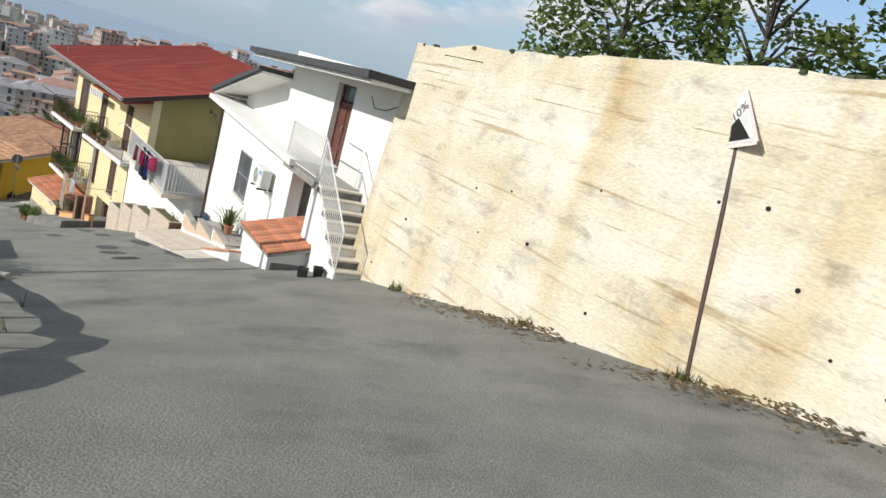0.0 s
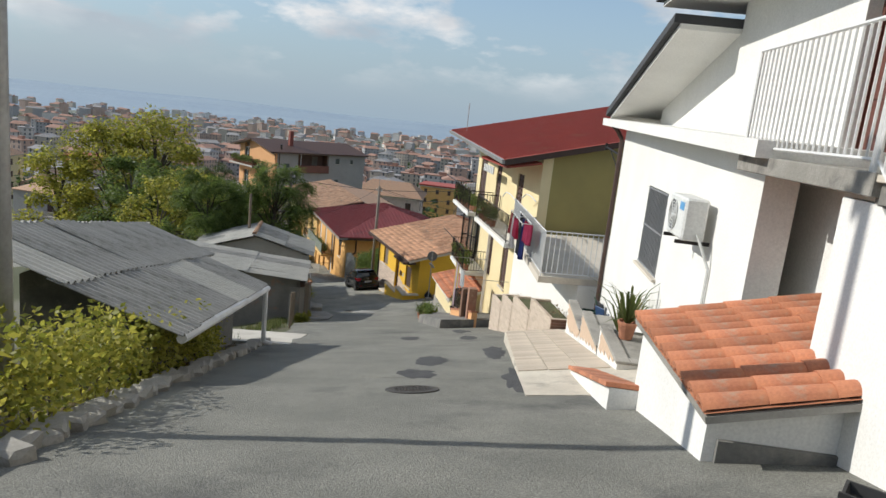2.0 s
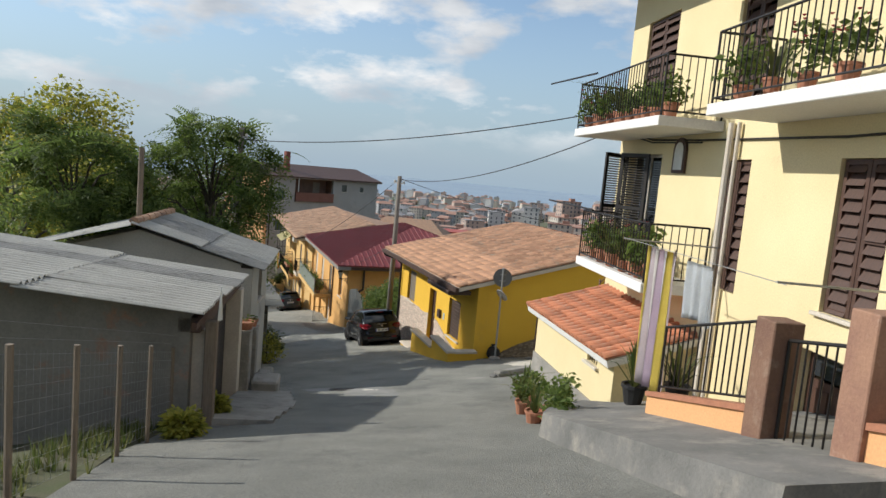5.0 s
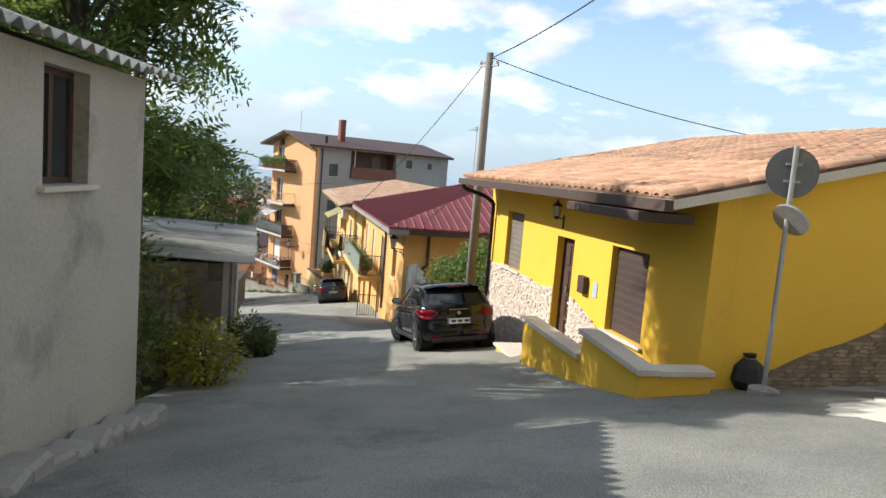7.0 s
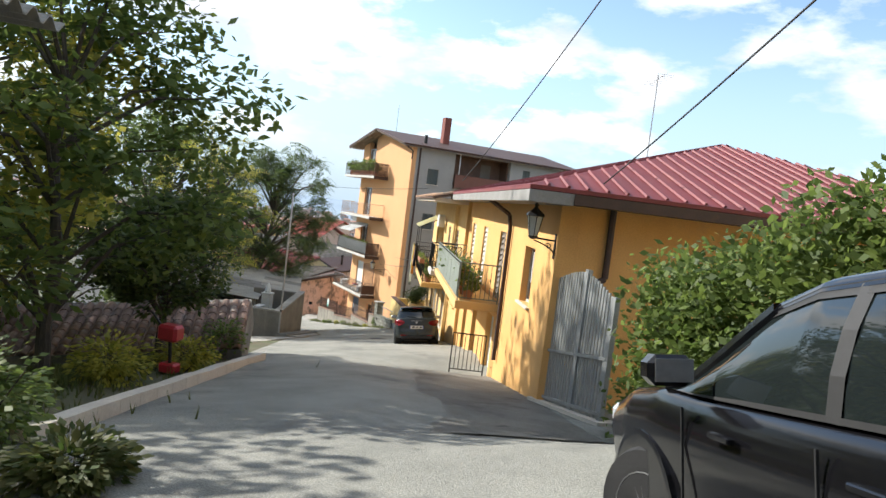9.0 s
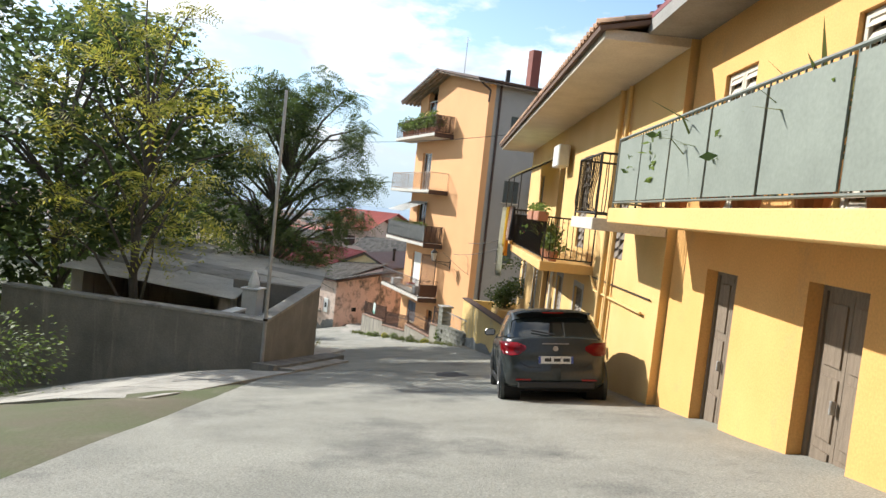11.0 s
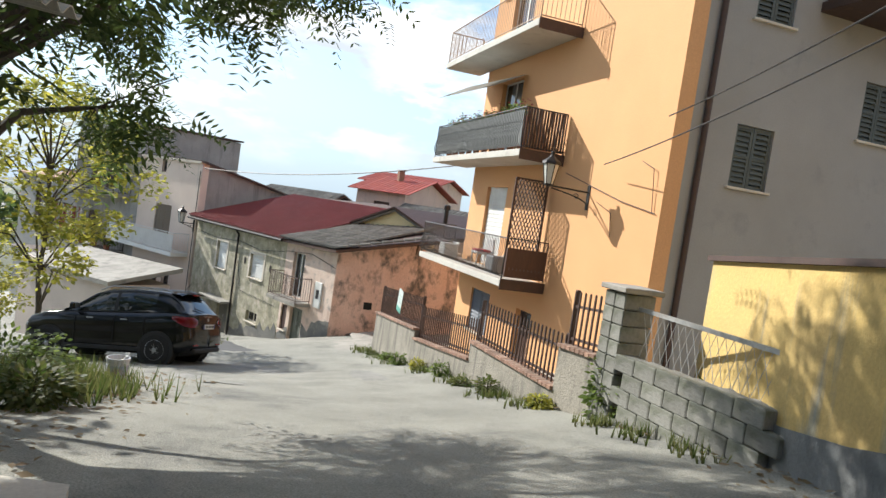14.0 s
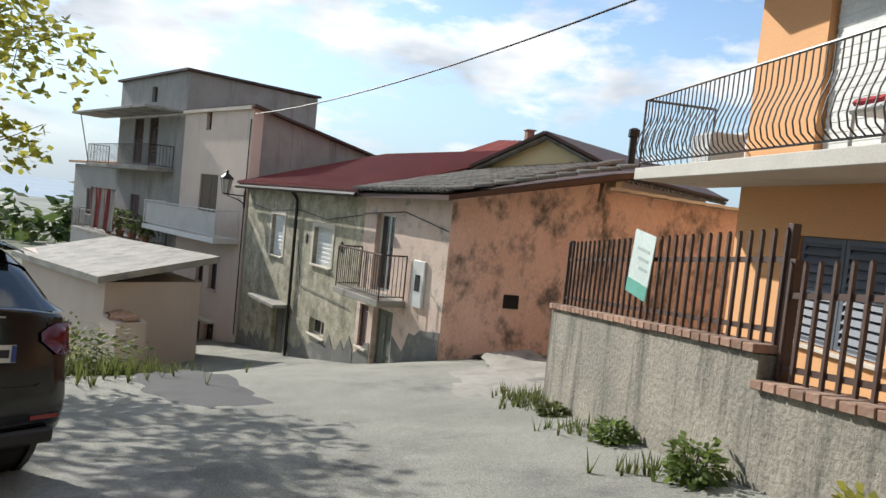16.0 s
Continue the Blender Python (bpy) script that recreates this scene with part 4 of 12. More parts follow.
    tile_roof(s, rm @ Matrix.Translation((0, 0, 0.005)), 2.42, 1.72, M_TERRA, tl=0.42)

    # pots by the stair foot
    for i, (u, y) in enumerate(((-12.5, 0.72), (-12.45, 0.38))):
        p = m @ Vector((u, y, 0))
        pot = thing("plant_pot", pose(p.x, p.y, ground_z(p.x, p.y) + 0.03, 0, 0, 20 * i), "empty black square plastic plant pot", "plant pot", "pots by the stair")
        bm = bmesh.new()
        for z0, z1, a, b in ((0, 0.2, 0.08, 0.1),):
            vs = [[bm.verts.new((sx * r, sy * r, z)) for sx, sy in ((-1, -1), (1, -1), (1, 1), (-1, 1))] for r, z in ((a, z0), (b, z1), (b - 0.015, z1), (a - 0.01, 0.15))]
            for q0, q1 in zip(vs[:-1], vs[1:]):
                for i2 in range(4):
                    bm.faces.new((q0[i2], q0[(i2 + 1) % 4], q1[(i2 + 1) % 4], q1[i2]))
            bm.faces.new(vs[0][::-1]), bm.faces.new(vs[-1])
        part("pot", bm, M_PLASTIC, pot)
        part("rim", bmbox(-0.11, 0.11, -0.11, -0.095, 0.18, 0.21), M_PLASTIC, pot)

    # paved forecourt, brick-capped low wall, stepped planters along the facade
    f = thing("forecourt", m, "paved ramp with stone faced stepped planters before the house", "forecourt", kind="structure")
    rz = lambda u, y: max(-5.78 - 0.228 * u - 0.18 * (y - 0.7), gz(u, y) + 0.015)
    bm = bmesh.new()
    us = [-8.4 + i * 0.5 for i in range(18)] + [0.56]
    for a, b in zip(us[:-1], us[1:]):
        for y0, y1 in ((-0.02, 0.7), (0.7, 1.4), (1.4, 2.08)):
            top = [bm.verts.new((u, y, rz(u, y))) for u, y in ((a, y0), (b, y0), (b, y1), (a, y1))]
            low = [bm.verts.new((v.co.x, v.co.y, v.co.z - 1.1)) for v in top]
            bm.faces.new(top), bm.faces.new(low[::-1])
            for i in range(4):
                bm.faces.new((top[(i + 1) % 4], top[i], low[i], low[(i + 1) % 4]))
    bmesh.ops.recalc_face_normals(bm, faces=bm.faces[:])
    part("paving_base", bm, mat("pale rough concrete", (0.62, 0.57, 0.47), 0.92, (0.50, 0.45, 0.37), 1.4, (0.34, 0.31, 0.26), 0.6, 0.58, 0.4, 30), f)
    paving = mat("pinkish paving", (0.56, 0.48, 0.38), 0.9, (0.46, 0.39, 0.31), 3, (0.36, 0.31, 0.25), 0.6, 0.6, 0.3, 40, random_tone=0.12)
    me = None
    for i in range(34):
        for j in range(3):
            u, y = -6.2 + i * 0.2, 0.76 + j * 0.44
            z = rz(u, y)
            mm = pose(u, y, z + 0.004, math.degrees(math.atan(-0.18)), math.degrees(math.atan(0.228)), 0)
            if me is None:
                ob = part("paving_slab", bmbox(0, 0.188, 0, 0.425, -0.02, 0.016, 0.004), paving, f)
                me = ob.data
                ob.matrix_local = mm
            else:
                piece("paving_slab", me, f, mm)
    # low white wall with a brick cap, climbing towards the tiled store
    bm = bmesh.new()
    prism(bm, [(-9.3, -5.2), (-6.53, -5.4), (-6.53, -4.36), (-9.3, -3.50)], 1.06, 1.36)
    part("low_wall", bm, M_WHITE, f)
    me = None
    for i in range(20):
        k = i / 20
        mm = pose(-9.3 + 2.77 * k, 1.02, -3.50 - 0.86 * k + 0.006, 0, 17.3, 0)
        if me is None:
            ob = part("brick", bmbox(0, 0.138, 0, 0.38, 0, 0.05, 0.004), M_TERRA, f)
            me = ob.data
            ob.matrix_local = mm
        else:
            piece("brick", me, f, mm)
    facing = mat("pale brick facing", (0.62, 0.47, 0.34), 0.9, (0.54, 0.39, 0.28), 3, (0.66, 0.56, 0.45), 1.2, 0.55, 0.4, 30)
    brick_me = None
    rng = random.Random(8)
    for u0, u1, top in ((-6.4, -4.7, -4.18), (-4.62, -2.52, -4.55), (-2.46, -0.2, -4.94)):
        part("planter_wall", bmbox(u0, u1, 0.56, 0.72, -6.6, top - 0.05), M_WHITE, f, "white planter wall")
        part("planter_end", bmbox(u0, u0 + 0.15, 0.02, 0.558, -6.6, top - 0.05), M_WHITE, f)
        part("planter_cap", bmbox(u0 - 0.03, u1 + 0.01, 0.54, 0.75, top - 0.048, top, 0.01), M_CONCRETE, f, "grey cement cap")
        part("planter_cap", bmbox(u0 - 0.03, u0 + 0.17, 0.02, 0.538, top - 0.048, top, 0.01), M_CONCRETE, f)
        part("planter_fill", bmbox(u0 + 0.152, u1, 0.02, 0.558, -6.6, top - (0.62 if u0 > -3 else 0.05)), M_CONCRETE, f)
        for r in range(6):
            n = int((u1 - u0) / 0.25)
            for i in range(n):
                u = u0 + 0.01 + i * 0.25 + (0.06 if r % 2 else 0)
                z = top - 0.13 - r * 0.078
                if z < rz(u, 0.72) + 0.04 or u + 0.24 > u1:
                    continue
                mm = pose(u, 0.722, z)
                if brick_me is None:
                    ob = part("facing_brick", bmbox(0, 0.242, 0, 0.012, 0, 0.07, 0.003), facing, f)
                    brick_me = ob.data
                    ob.matrix_local = mm
                else:
                    piece("facing_brick", brick_me, f, mm)


white_house()

# ---- cream house, its terrace, the tiled store ----
def leaf_cluster(bm, c, r, n, rng, size=0.1, flat=1.0, droop=0.0):
    """n small pointed leaves scattered through a lump."""
    for _ in range(n):
        while True:
            v = Vector((rng.uniform(-1, 1), rng.uniform(-1, 1), rng.uniform(-1, 1)))
            if 0.15 < v.length < 1:
                break
        p = Vector(c) + Vector((v.x * r, v.y * r, v.z * r * flat))
        a = Vector((rng.gauss(0, 1), rng.gauss(0, 1), rng.gauss(0, 0.6) - droop)).normalized()
        b = a.orthogonal().normalized()
        b = (Matrix.Rotation(rng.uniform(0, 6.28), 3, a) @ b)
        s = size * rng.uniform(0.6, 1.3)
        bm.faces.new([bm.verts.new(p), bm.verts.new(p + a * s * 0.5 + b * s * 0.28), bm.verts.new(p + a * s), bm.verts.new(p + a * s * 0.5 - b * s * 0.28)])


def blades(bm, c, n, rng, h=0.4, spread=0.25, w=0.02):
    """Arching blades from one root."""
    for _ in range(n):
        a = rng.uniform(0, 6.28)
        d = Vector((math.cos(a), math.sin(a), 0))
        s = Vector((-d.y, d.x, 0)) * w
        hh, sp = h * rng.uniform(0.6, 1.15), spread * rng.uniform(0.3, 1.2)
        base = Vector(c) + d * 0.02
        mid = base + d * sp * 0.5 + Vector((0, 0, hh * 0.75))
        tip = base + d * sp + Vector((0, 0, hh * rng.uniform(0.7, 1.05)))
        v = [bm.verts.new(q) for q in (base - s, base + s, mid + s * 0.8, mid - s * 0.8, tip)]
        bm.faces.new(v[:4]), bm.faces.new((v[3], v[2], v[4]))


def potted(x, y, z, r=0.16, h=0.26, kind="bush", seed=1, label=None, group="", pot_mat=None, m=None, size=1.0):
    rng = random.Random(seed)
    place = pose(x, y, z, 0, 0, rng.uniform(0, 360))
    if m is not None:
        place = Matrix.Translation((m @ Vector((x, y, z)))) @ pose(0, 0, 0, 0, 0, rng.uniform(0, 360))
    word = {"bush": "leafy green plant", "blade": "spiky long-leaved plant", "flower": "small flowering plant"}[kind]
    t = thing("potted_plant", place, label or f"{word} in a round clay pot", "potted plant", group)
    part("pot", lathe(bmesh.new(), [(r * 0.68, 0), (r * 0.95, h * 0.82), (r * 1.06, h * 0.84), (r * 1.06, h), (r * 0.9, h), (r * 0.88, h * 0.88)], 12), pot_mat or M_CLAY, t, smooth=False)
    bm = bmesh.new()
    if kind == "blade":
        blades(bm, (0, 0, h * 0.85), 26, rng, 0.55 * size, 0.5 * size, 0.018 * size)
        part("foliage", bm, L_GRASS, t)
    else:
        for _ in range(6):
            c = (rng.uniform(-0.12, 0.12) * size, rng.uniform(-0.12, 0.12) * size, h + rng.uniform(0.05, 0.35) * size)
            rod(bm, (0, 0, h * 0.8), c, 0.006, 4)
            leaf_cluster(bm, c, 0.14 * size, 34, rng, 0.085 * size)
        part("foliage", bm, L_GREEN, t)
        if kind == "flower":
            bm = bmesh.new()
            for _ in range(14):
                lathe(bm, [(0.004, 0), (0.022, 0.012), (0.026, 0.02)], 6, (rng.uniform(-0.2, 0.2) * size, rng.uniform(-0.2, 0.2) * size, h + rng.uniform(0.2, 0.5) * size))
            part("flower", bm, mat("red petals", (0.42, 0.05, 0.06), 0.6, bump=0), t)
    return t


def cloth(parent_m, name, w, h, colours, label, stripes=0, seed=0, wave=0.035):
    """A hanging cloth with soft folds: x along the line, hanging down z, in m's space."""
    rng = random.Random(seed)
    ph = rng.uniform(0, 6)
    nx, nz = 22, 10
    t = thing(name, parent_m, label, "laundry", "washing hung out to dry")
    ns = max(1, stripes)
    for k in range(ns):
        bm = bmesh.new()
        a, b = w * k / ns, w * (k + 1) / ns
        cols = max(2, nx // ns)
        grid = []
        for j in range(nz + 1):
            f = j / nz
            row = []
            for i in range(cols + 1):
                x = a + (b - a) * i / cols
                y = wave * (0.4 + f) * math.sin(x * 21 / max(w, 0.3) + ph + f * 1.2) + 0.012 * math.sin(x * 50 + ph)
                row.append(bm.verts.new((x * (1 - 0.06 * f), y, -h * f - 0.02 * math.sin(x * 9 + ph) * f)))
            grid.append(row)
        for r0, r1 in zip(grid[:-1], grid[1:]):
            for i in range(cols):
                bm.faces.new((r0[i], r0[i + 1], r1[i + 1], r1[i]))
        bmesh.ops.solidify(bm, geom=bm.faces[:], thickness=0.006)
        c = colours[k % len(colours)]
        part("cloth" if ns == 1 else "stripe", bm, mat("cloth %.2f %.2f %.2f" % c, c, 0.95, bump=0.1, fine=80), t, smooth=True)
    for x in (w * 0.08, w * 0.92):
        part("clothes_peg", bmbox(x - 0.006, x + 0.006, -0.012, 0.012, -0.04, 0.035), M_WOOD_GREY, t)
    return t


CREAM = frame_at(-13.93, 29.81, 0, -0.7163, 0.6978)


def roof_sheet(parent, m, w, l, material, pitch=0.25, rib=0.03, thick=0.05, name="roof_sheet", label=""):
    """Ribbed metal sheets on a slope: ribs run up the slope, each sheet about a metre wide."""
    n = max(1, round(w / 1.0))
    for k in range(n):
        a, b = w * k / n, w * (k + 1) / n - 0.004
        prof = [(a, -thick), (a, 0.0)]
        x = a + 0.03
        while x < b - 0.06:
            prof += [(x, 0.0), (x + 0.01, rib), (x + 0.035, rib), (x + 0.045, 0.0)]
            x += pitch
        prof += [(b, 0.0), (b, -thick)]
        bm = bmesh.new()
        prism(bm, prof, 0, l)
        bmesh.ops.recalc_face_normals(bm, faces=bm.faces[:])
        part(name, bm, material, parent, label).matrix_local = m


def cream_house():
    m = CREAM
    t = thing("cream_house", m, "three storey cream rendered house with balconies and a red sheet roof", "house")
    U1 = 11.25
    holes = [(2.2, 3.1, -5.1, -2.95), (5.9, 6.8, -5.1, -2.95), (9.0, 10.4, -5.1, -2.95),
             (9.05, 10.65, -7.75, -5.62), (3.2, 4.1, -7.6, -5.75), (0.9, 1.7, -7.4, -5.9), (6.0, 6.8, -7.75, -5.75),
             (3.4, 4.3, -10.2, -8.1), (1.0, 1.9, -9.6, -7.75)]
    bm = bmesh.new()
    wall_with(bm, 0.0, U1, -13.0, -2.35, -0.35, 0.0, holes, top=lambda u: -2.10 + 0.04 * u)
    box(bm, U1 - 0.35, U1, -12.5, -0.352, -13, -2.0)
    box(bm, 0, U1, -12.8, -12.502, -13, -2.0)
    part("facade", bm, M_CREAM, t)
    bm = bmesh.new()
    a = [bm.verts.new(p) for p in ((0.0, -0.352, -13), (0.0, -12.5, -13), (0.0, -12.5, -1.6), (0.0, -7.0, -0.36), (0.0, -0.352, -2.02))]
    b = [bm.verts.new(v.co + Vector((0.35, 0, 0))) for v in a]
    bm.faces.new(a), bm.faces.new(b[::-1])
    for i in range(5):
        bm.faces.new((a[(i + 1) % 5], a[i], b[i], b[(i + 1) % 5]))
    part("side_wall", bm, M_OLIVE, t, "olive side wall, darker than the cream front, stained in patches")
    part("room", bmbox(0.5, U1 - 0.5, -11.5, -0.9, -12, -2.8), M_DARK, t, "near-black block standing in for the unlit rooms behind the openings")
    for h in holes:
        u0, u1, z0, z1 = h
        if h[0] == 9.05:
            w = window(t, u0, u1, z0, z1, -0.35, 0.0, frame_mat=M_STONE_TRIM, sill=False)
            for a0, ang in ((u1, -62), (u0 + 0.5, -150)):
                sub = new("shutter")
                bm = bmesh.new()
                for x in (0, 0.62):
                    box(bm, x, x + 0.07, -0.02, 0.02, 0, z1 - z0)
                for zz in (0, 1.0, z1 - z0 - 0.07):
                    box(bm, 0.07, 0.62, -0.02, 0.02, zz, zz + 0.07)
                bpy.data.objects.remove(sub)
                leaf = part("shutter", bm, M_IRON, w, "open dark louvred shutter")
                leaf.matrix_local = pose(a0, 0.03, z0, 0, 0, 180 + ang)
                sl = part("slat", bmbox(0.07, 0.62, -0.022, 0.022, -0.004, 0.004), M_IRON, leaf)
                sl.matrix_local = pose(0, 0, 0.1, 30, 0, 0)
                for i in range(1, 40):
                    piece("slat", sl.data, leaf, pose(0, 0, 0.1 + i * 0.05, 30, 0, 0))
        elif z0 < -8:
            door(t, u0, u1, z0, z1, 0.0, M_WOOD_DARK, "brown door", 3, 0.3)
        else:
            window(t, u0, u1, z0, z1, -0.35, 0.0, "louvre", M_WOOD_DARK, sill=z1 - z0 < 2.0)
    # little arched niche window
    bm = bmesh.new()
    pts = [(8.02, -5.98), (8.5, -5.98), (8.5, -5.55)] + [(8.26 + 0.24 * math.cos(k * math.pi / 6), -5.55 + 0.2 * math.sin(k * math.pi / 6)) for k in range(1, 6)] + [(8.02, -5.55)]
    prism(bm, pts, 0.004, 0.05)
    nw = part("niche_window", bm, M_WOOD_DARK, t, "small arched window with a brown frame")
    bm = bmesh.new()
    prism(bm, [(8.26 + (x - 8.26) * 0.68, -5.72 + (z + 5.72) * 0.78) for x, z in pts], 0.052, 0.06)
    part("pane", bm, M_PVC, nw, "pale frosted pane")
    # balconies
    balcony(t, 6.9, 11.2, -5.15, 0.0, 1.1, M_WHITE, step=0.12)
    balcony(t, -0.2, 5.5, -5.10, 0.0, 1.05, M_WHITE, step=0.12)
    balcony(t, 6.8, 10.15, -7.80, 0.0, 1.1, M_WHITE, step=0.12)
    rod_bm = rod(bmesh.new(), (9.3, 1.15, -6.80), (11.9, 1.3, -6.75), 0.02, 6)
    part("drying_pole", rod_bm, M_IRON, t, "thin pole beyond the balcony rail")
    part("drying_pole", rod(bmesh.new(), (9.8, 1.2, -4.15), (12.6, 1.35, -4.05), 0.02, 6), M_IRON, t)
    bm = bmesh.new()
    rod(bm, (6.55, 0.07, -10.5), (6.55, 0.07, -5.2), 0.055, 8), rod(bm, (6.35, 0.06, -10.5), (6.35, 0.06, -5.2), 0.035, 8)
    part("drain_pipe", bm, M_STONE_TRIM, t, "cream painted downpipes")
    bm = bmesh.new()
    tube(bm, [(0.2, 0.03, -5.45), (4, 0.03, -5.5), (7.5, 0.03, -5.42), (9.5, 0.03, -5.35), (11.2, 0.03, -5.05)], 0.018, 5)
    tube(bm, [(7.5, 0.035, -5.46), (9.5, 0.035, -5.4), (11.2, 0.035, -5.12)], 0.015, 5)
    part("cable", bm, M_IRON, t, "bundled wires along the wall")
    # roof
    rm = slope_axes((12.3, 1.4, -1.80), (-1, 0, -0.04), (0, -1, 0.25))
    roof_sheet(t, rm, 12.6, 8.7, M_REDROOF, label="red ribbed roof sheet")
    rm2 = slope_axes((-0.3, -13.4, -1.80), (1, 0, 0.04), (0, 1, 0.24))
    roof_sheet(t, rm2, 12.5, 6.5, M_REDROOF)
    bm = bmesh.new()
    gm = slope_axes((12.3, 1.4, -1.82), (-1, 0, -0.04), (0, -1, 0.25))
    box(bm, 0, 12.6, -0.09, -0.004, -0.12, 0.02, gm), box(bm, 0.1, 12.5, 0.0, 1.36, -0.10, -0.04, gm)
    part("gutter", bm, M_GALV, t, "grey eaves gutter")
    bm = bmesh.new()
    for y0, y1, z0, z1 in ((1.38, -7.0, -2.30, -0.22),):
        v = [bm.verts.new(p) for p in ((-0.33, y0, z0 - 0.2), (-0.26, y0, z0 - 0.2), (-0.26, y0, z0), (-0.33, y0, z0), (-0.33, y1, z1 - 0.2), (-0.26, y1, z1 - 0.2), (-0.26, y1, z1), (-0.33, y1, z1))]
        for q in ((0, 1, 2, 3), (7, 6, 5, 4), (0, 4, 5, 1), (1, 5, 6, 2), (2, 6, 7, 3), (3, 7, 4, 0)):
            bm.faces.new([v[i] for i in q])
    part("verge_board", bm, M_IRON_BROWN, t, "dark verge board")
    # small porch roof and striped awning over the near balcony door
    rm3 = slope_axes((4.4, 1.25, -2.55), (-1, 0, 0), (0, -1, 0.2))
    roof_sheet(t, rm3, 4.5, 1.2, M_REDROOF, name="porch_sheet")
    for k in range(12):
        c = M_PVC if k % 2 else mat("grey awning stripe", (0.35, 0.36, 0.36), 0.8, bump=0.05)
        part("awning_strip", bmbox(5.0 + k * 0.17, 5.165 + k * 0.17, 0.55, 0.57, -3.25, -2.95), c, t)
    # aerial
    bm = bmesh.new()
    rod(bm, (10.6, 0.9, -1.9), (10.6, 0.9, -0.4), 0.02, 6)
    for k in range(6):
        rod(bm, (10.6 - 0.25, 0.9, -0.5 - k * 0.09), (10.6 + 0.25, 0.9, -0.5 - k * 0.09), 0.007, 4)
    part("aerial", bm, M_GALV, t, "roof television aerial")


cream_house()


def terrace():
    m = CREAM
    t = thing("terrace", m, "white rendered roof terrace with a white railing", "terrace")
    bm = bmesh.new()
    box(bm, -6.8, -0.4, 0.5, 0.72, -9.5, -4.8), box(bm, -6.8, -6.55, -4.2, 0.498, -9.5, -4.8)
    part("wall", bm, M_WHITE, t)
    bm = bmesh.new()
    v = [bm.verts.new((x, y, z)) for z in (-4.796, -4.64) for x, y in ((-6.78, -4.2), (-0.38, -4.2), (-0.38, 0.95), (-6.78, 1.74))]
    for q in ((3, 2, 1, 0), (4, 5, 6, 7), (0, 1, 5, 4), (1, 2, 6, 5), (2, 3, 7, 6), (3, 0, 4, 7)):
        bm.faces.new([v[i] for i in q])
    part("slab", bm, M_STONE_TRIM, t, "pale terrace slab edge")
    railing(t, [(-0.5, 0.92, -4.64), (-6.72, 1.68, -4.64), (-6.72, -3.9, -4.64)], 1.1, M_WHITE_IRON, 0.13, 0.011, name="terrace_railing", label="white iron terrace railing")
    part("back_wall", bmbox(-6.5, -0.45, -4.6, -4.25, -4.64, -3.95), M_WHITE, t, "low white wall behind the terrace")
    fr = mat("frosted plastic sheet", (0.62, 0.66, 0.66), 0.4, bump=0.02)
    for k in range(3):
        a, b = -6.6 + k * 2.0, -4.68 + k * 2.0
        ya, yb = 1.64 - (a + 6.72) * 0.122, 1.64 - (b + 6.72) * 0.122
        bm = bmesh.new()
        face(bm, [(a, ya, -4.58), (b, yb, -4.58), (b, yb, -3.62), (a, ya, -3.62)])
        bmesh.ops.solidify(bm, geom=bm.faces[:], thickness=0.01)
        part("screen_panel", bm, fr, t, "pale frosted screen panel")
    bm = bmesh.new()
    for y in (1.1, 0.4):
        tube(bm, [(0.6, y, -3.6), (0.2, y, -3.42), (-0.4, y, -3.4), (-1.1, y, -3.5)], 0.02, 6)
    part("canopy_arch", bm, M_WHITE_IRON, t, "curved white canopy arch")
    # drying frame with clothes outside the rail
    bm = bmesh.new()
    for y in (1.85, 2.1):
        rod(bm, (-6.1, y, -3.52), (-3.7, y - 0.28, -3.52), 0.012, 5)
    for u, y in ((-6.1, 1.62), (-4.9, 1.47), (-3.7, 1.33)):
        tube(bm, [(u, y, -3.5), (u, y + 0.5, -3.5), (u, y + 0.5, -3.56)], 0.012, 5)
    part("drying_frame", bm, M_WHITE_IRON, t, "white folding drying frame")
    for i, (u, w, h, cols, lab) in enumerate(((-6.05, 0.75, 0.55, [(0.50, 0.05, 0.13)], "pink red towel pegged on the line"), (-5.3, 0.42, 0.5, [(0.45, 0.04, 0.1)], "crimson shirt pegged on the line"),
                                              (-5.1, 0.3, 1.1, [(0.03, 0.05, 0.22)], "blue jeans pegged on the line"), (-4.75, 0.28, 0.85, [(0.62, 0.6, 0.6)], "white vest pegged on the line"),
                                              (-4.45, 0.32, 1.1, [(0.05, 0.055, 0.07)], "dark trousers pegged on the line"), (-4.15, 0.22, 0.6, [(0.35, 0.06, 0.07)], "red top pegged on the line"))):
        cloth(m @ pose(u, 1.85 - (u + 6.1) * 0.117 + 0.25 * (i % 2), -3.53), "laundry", w, h, cols, lab, seed=i)
    # planters stepping down along the terrace wall
    gz = lambda u, y: ground_z(*(m @ Vector((u, y, 0))).xy)
    pale = mat("pale stone facing", (0.60, 0.50, 0.40), 0.9, (0.50, 0.41, 0.32), 2.5, (0.40, 0.33, 0.26), 0.9, 0.58, 0.4, 30, stretch=(1, 1, 3))
    rng = random.Random(77)
    for k, (u0, u1, z) in enumerate(((-6.75, -4.86, -5.70), (-4.82, -3.05, -6.14), (-3.01, -1.70, -6.46), (-1.66, -0.36, -6.84))):
        p = thing("planter_box", m, "stepped stone faced planter with dry earth against the terrace", "planter", "planters along the terrace")
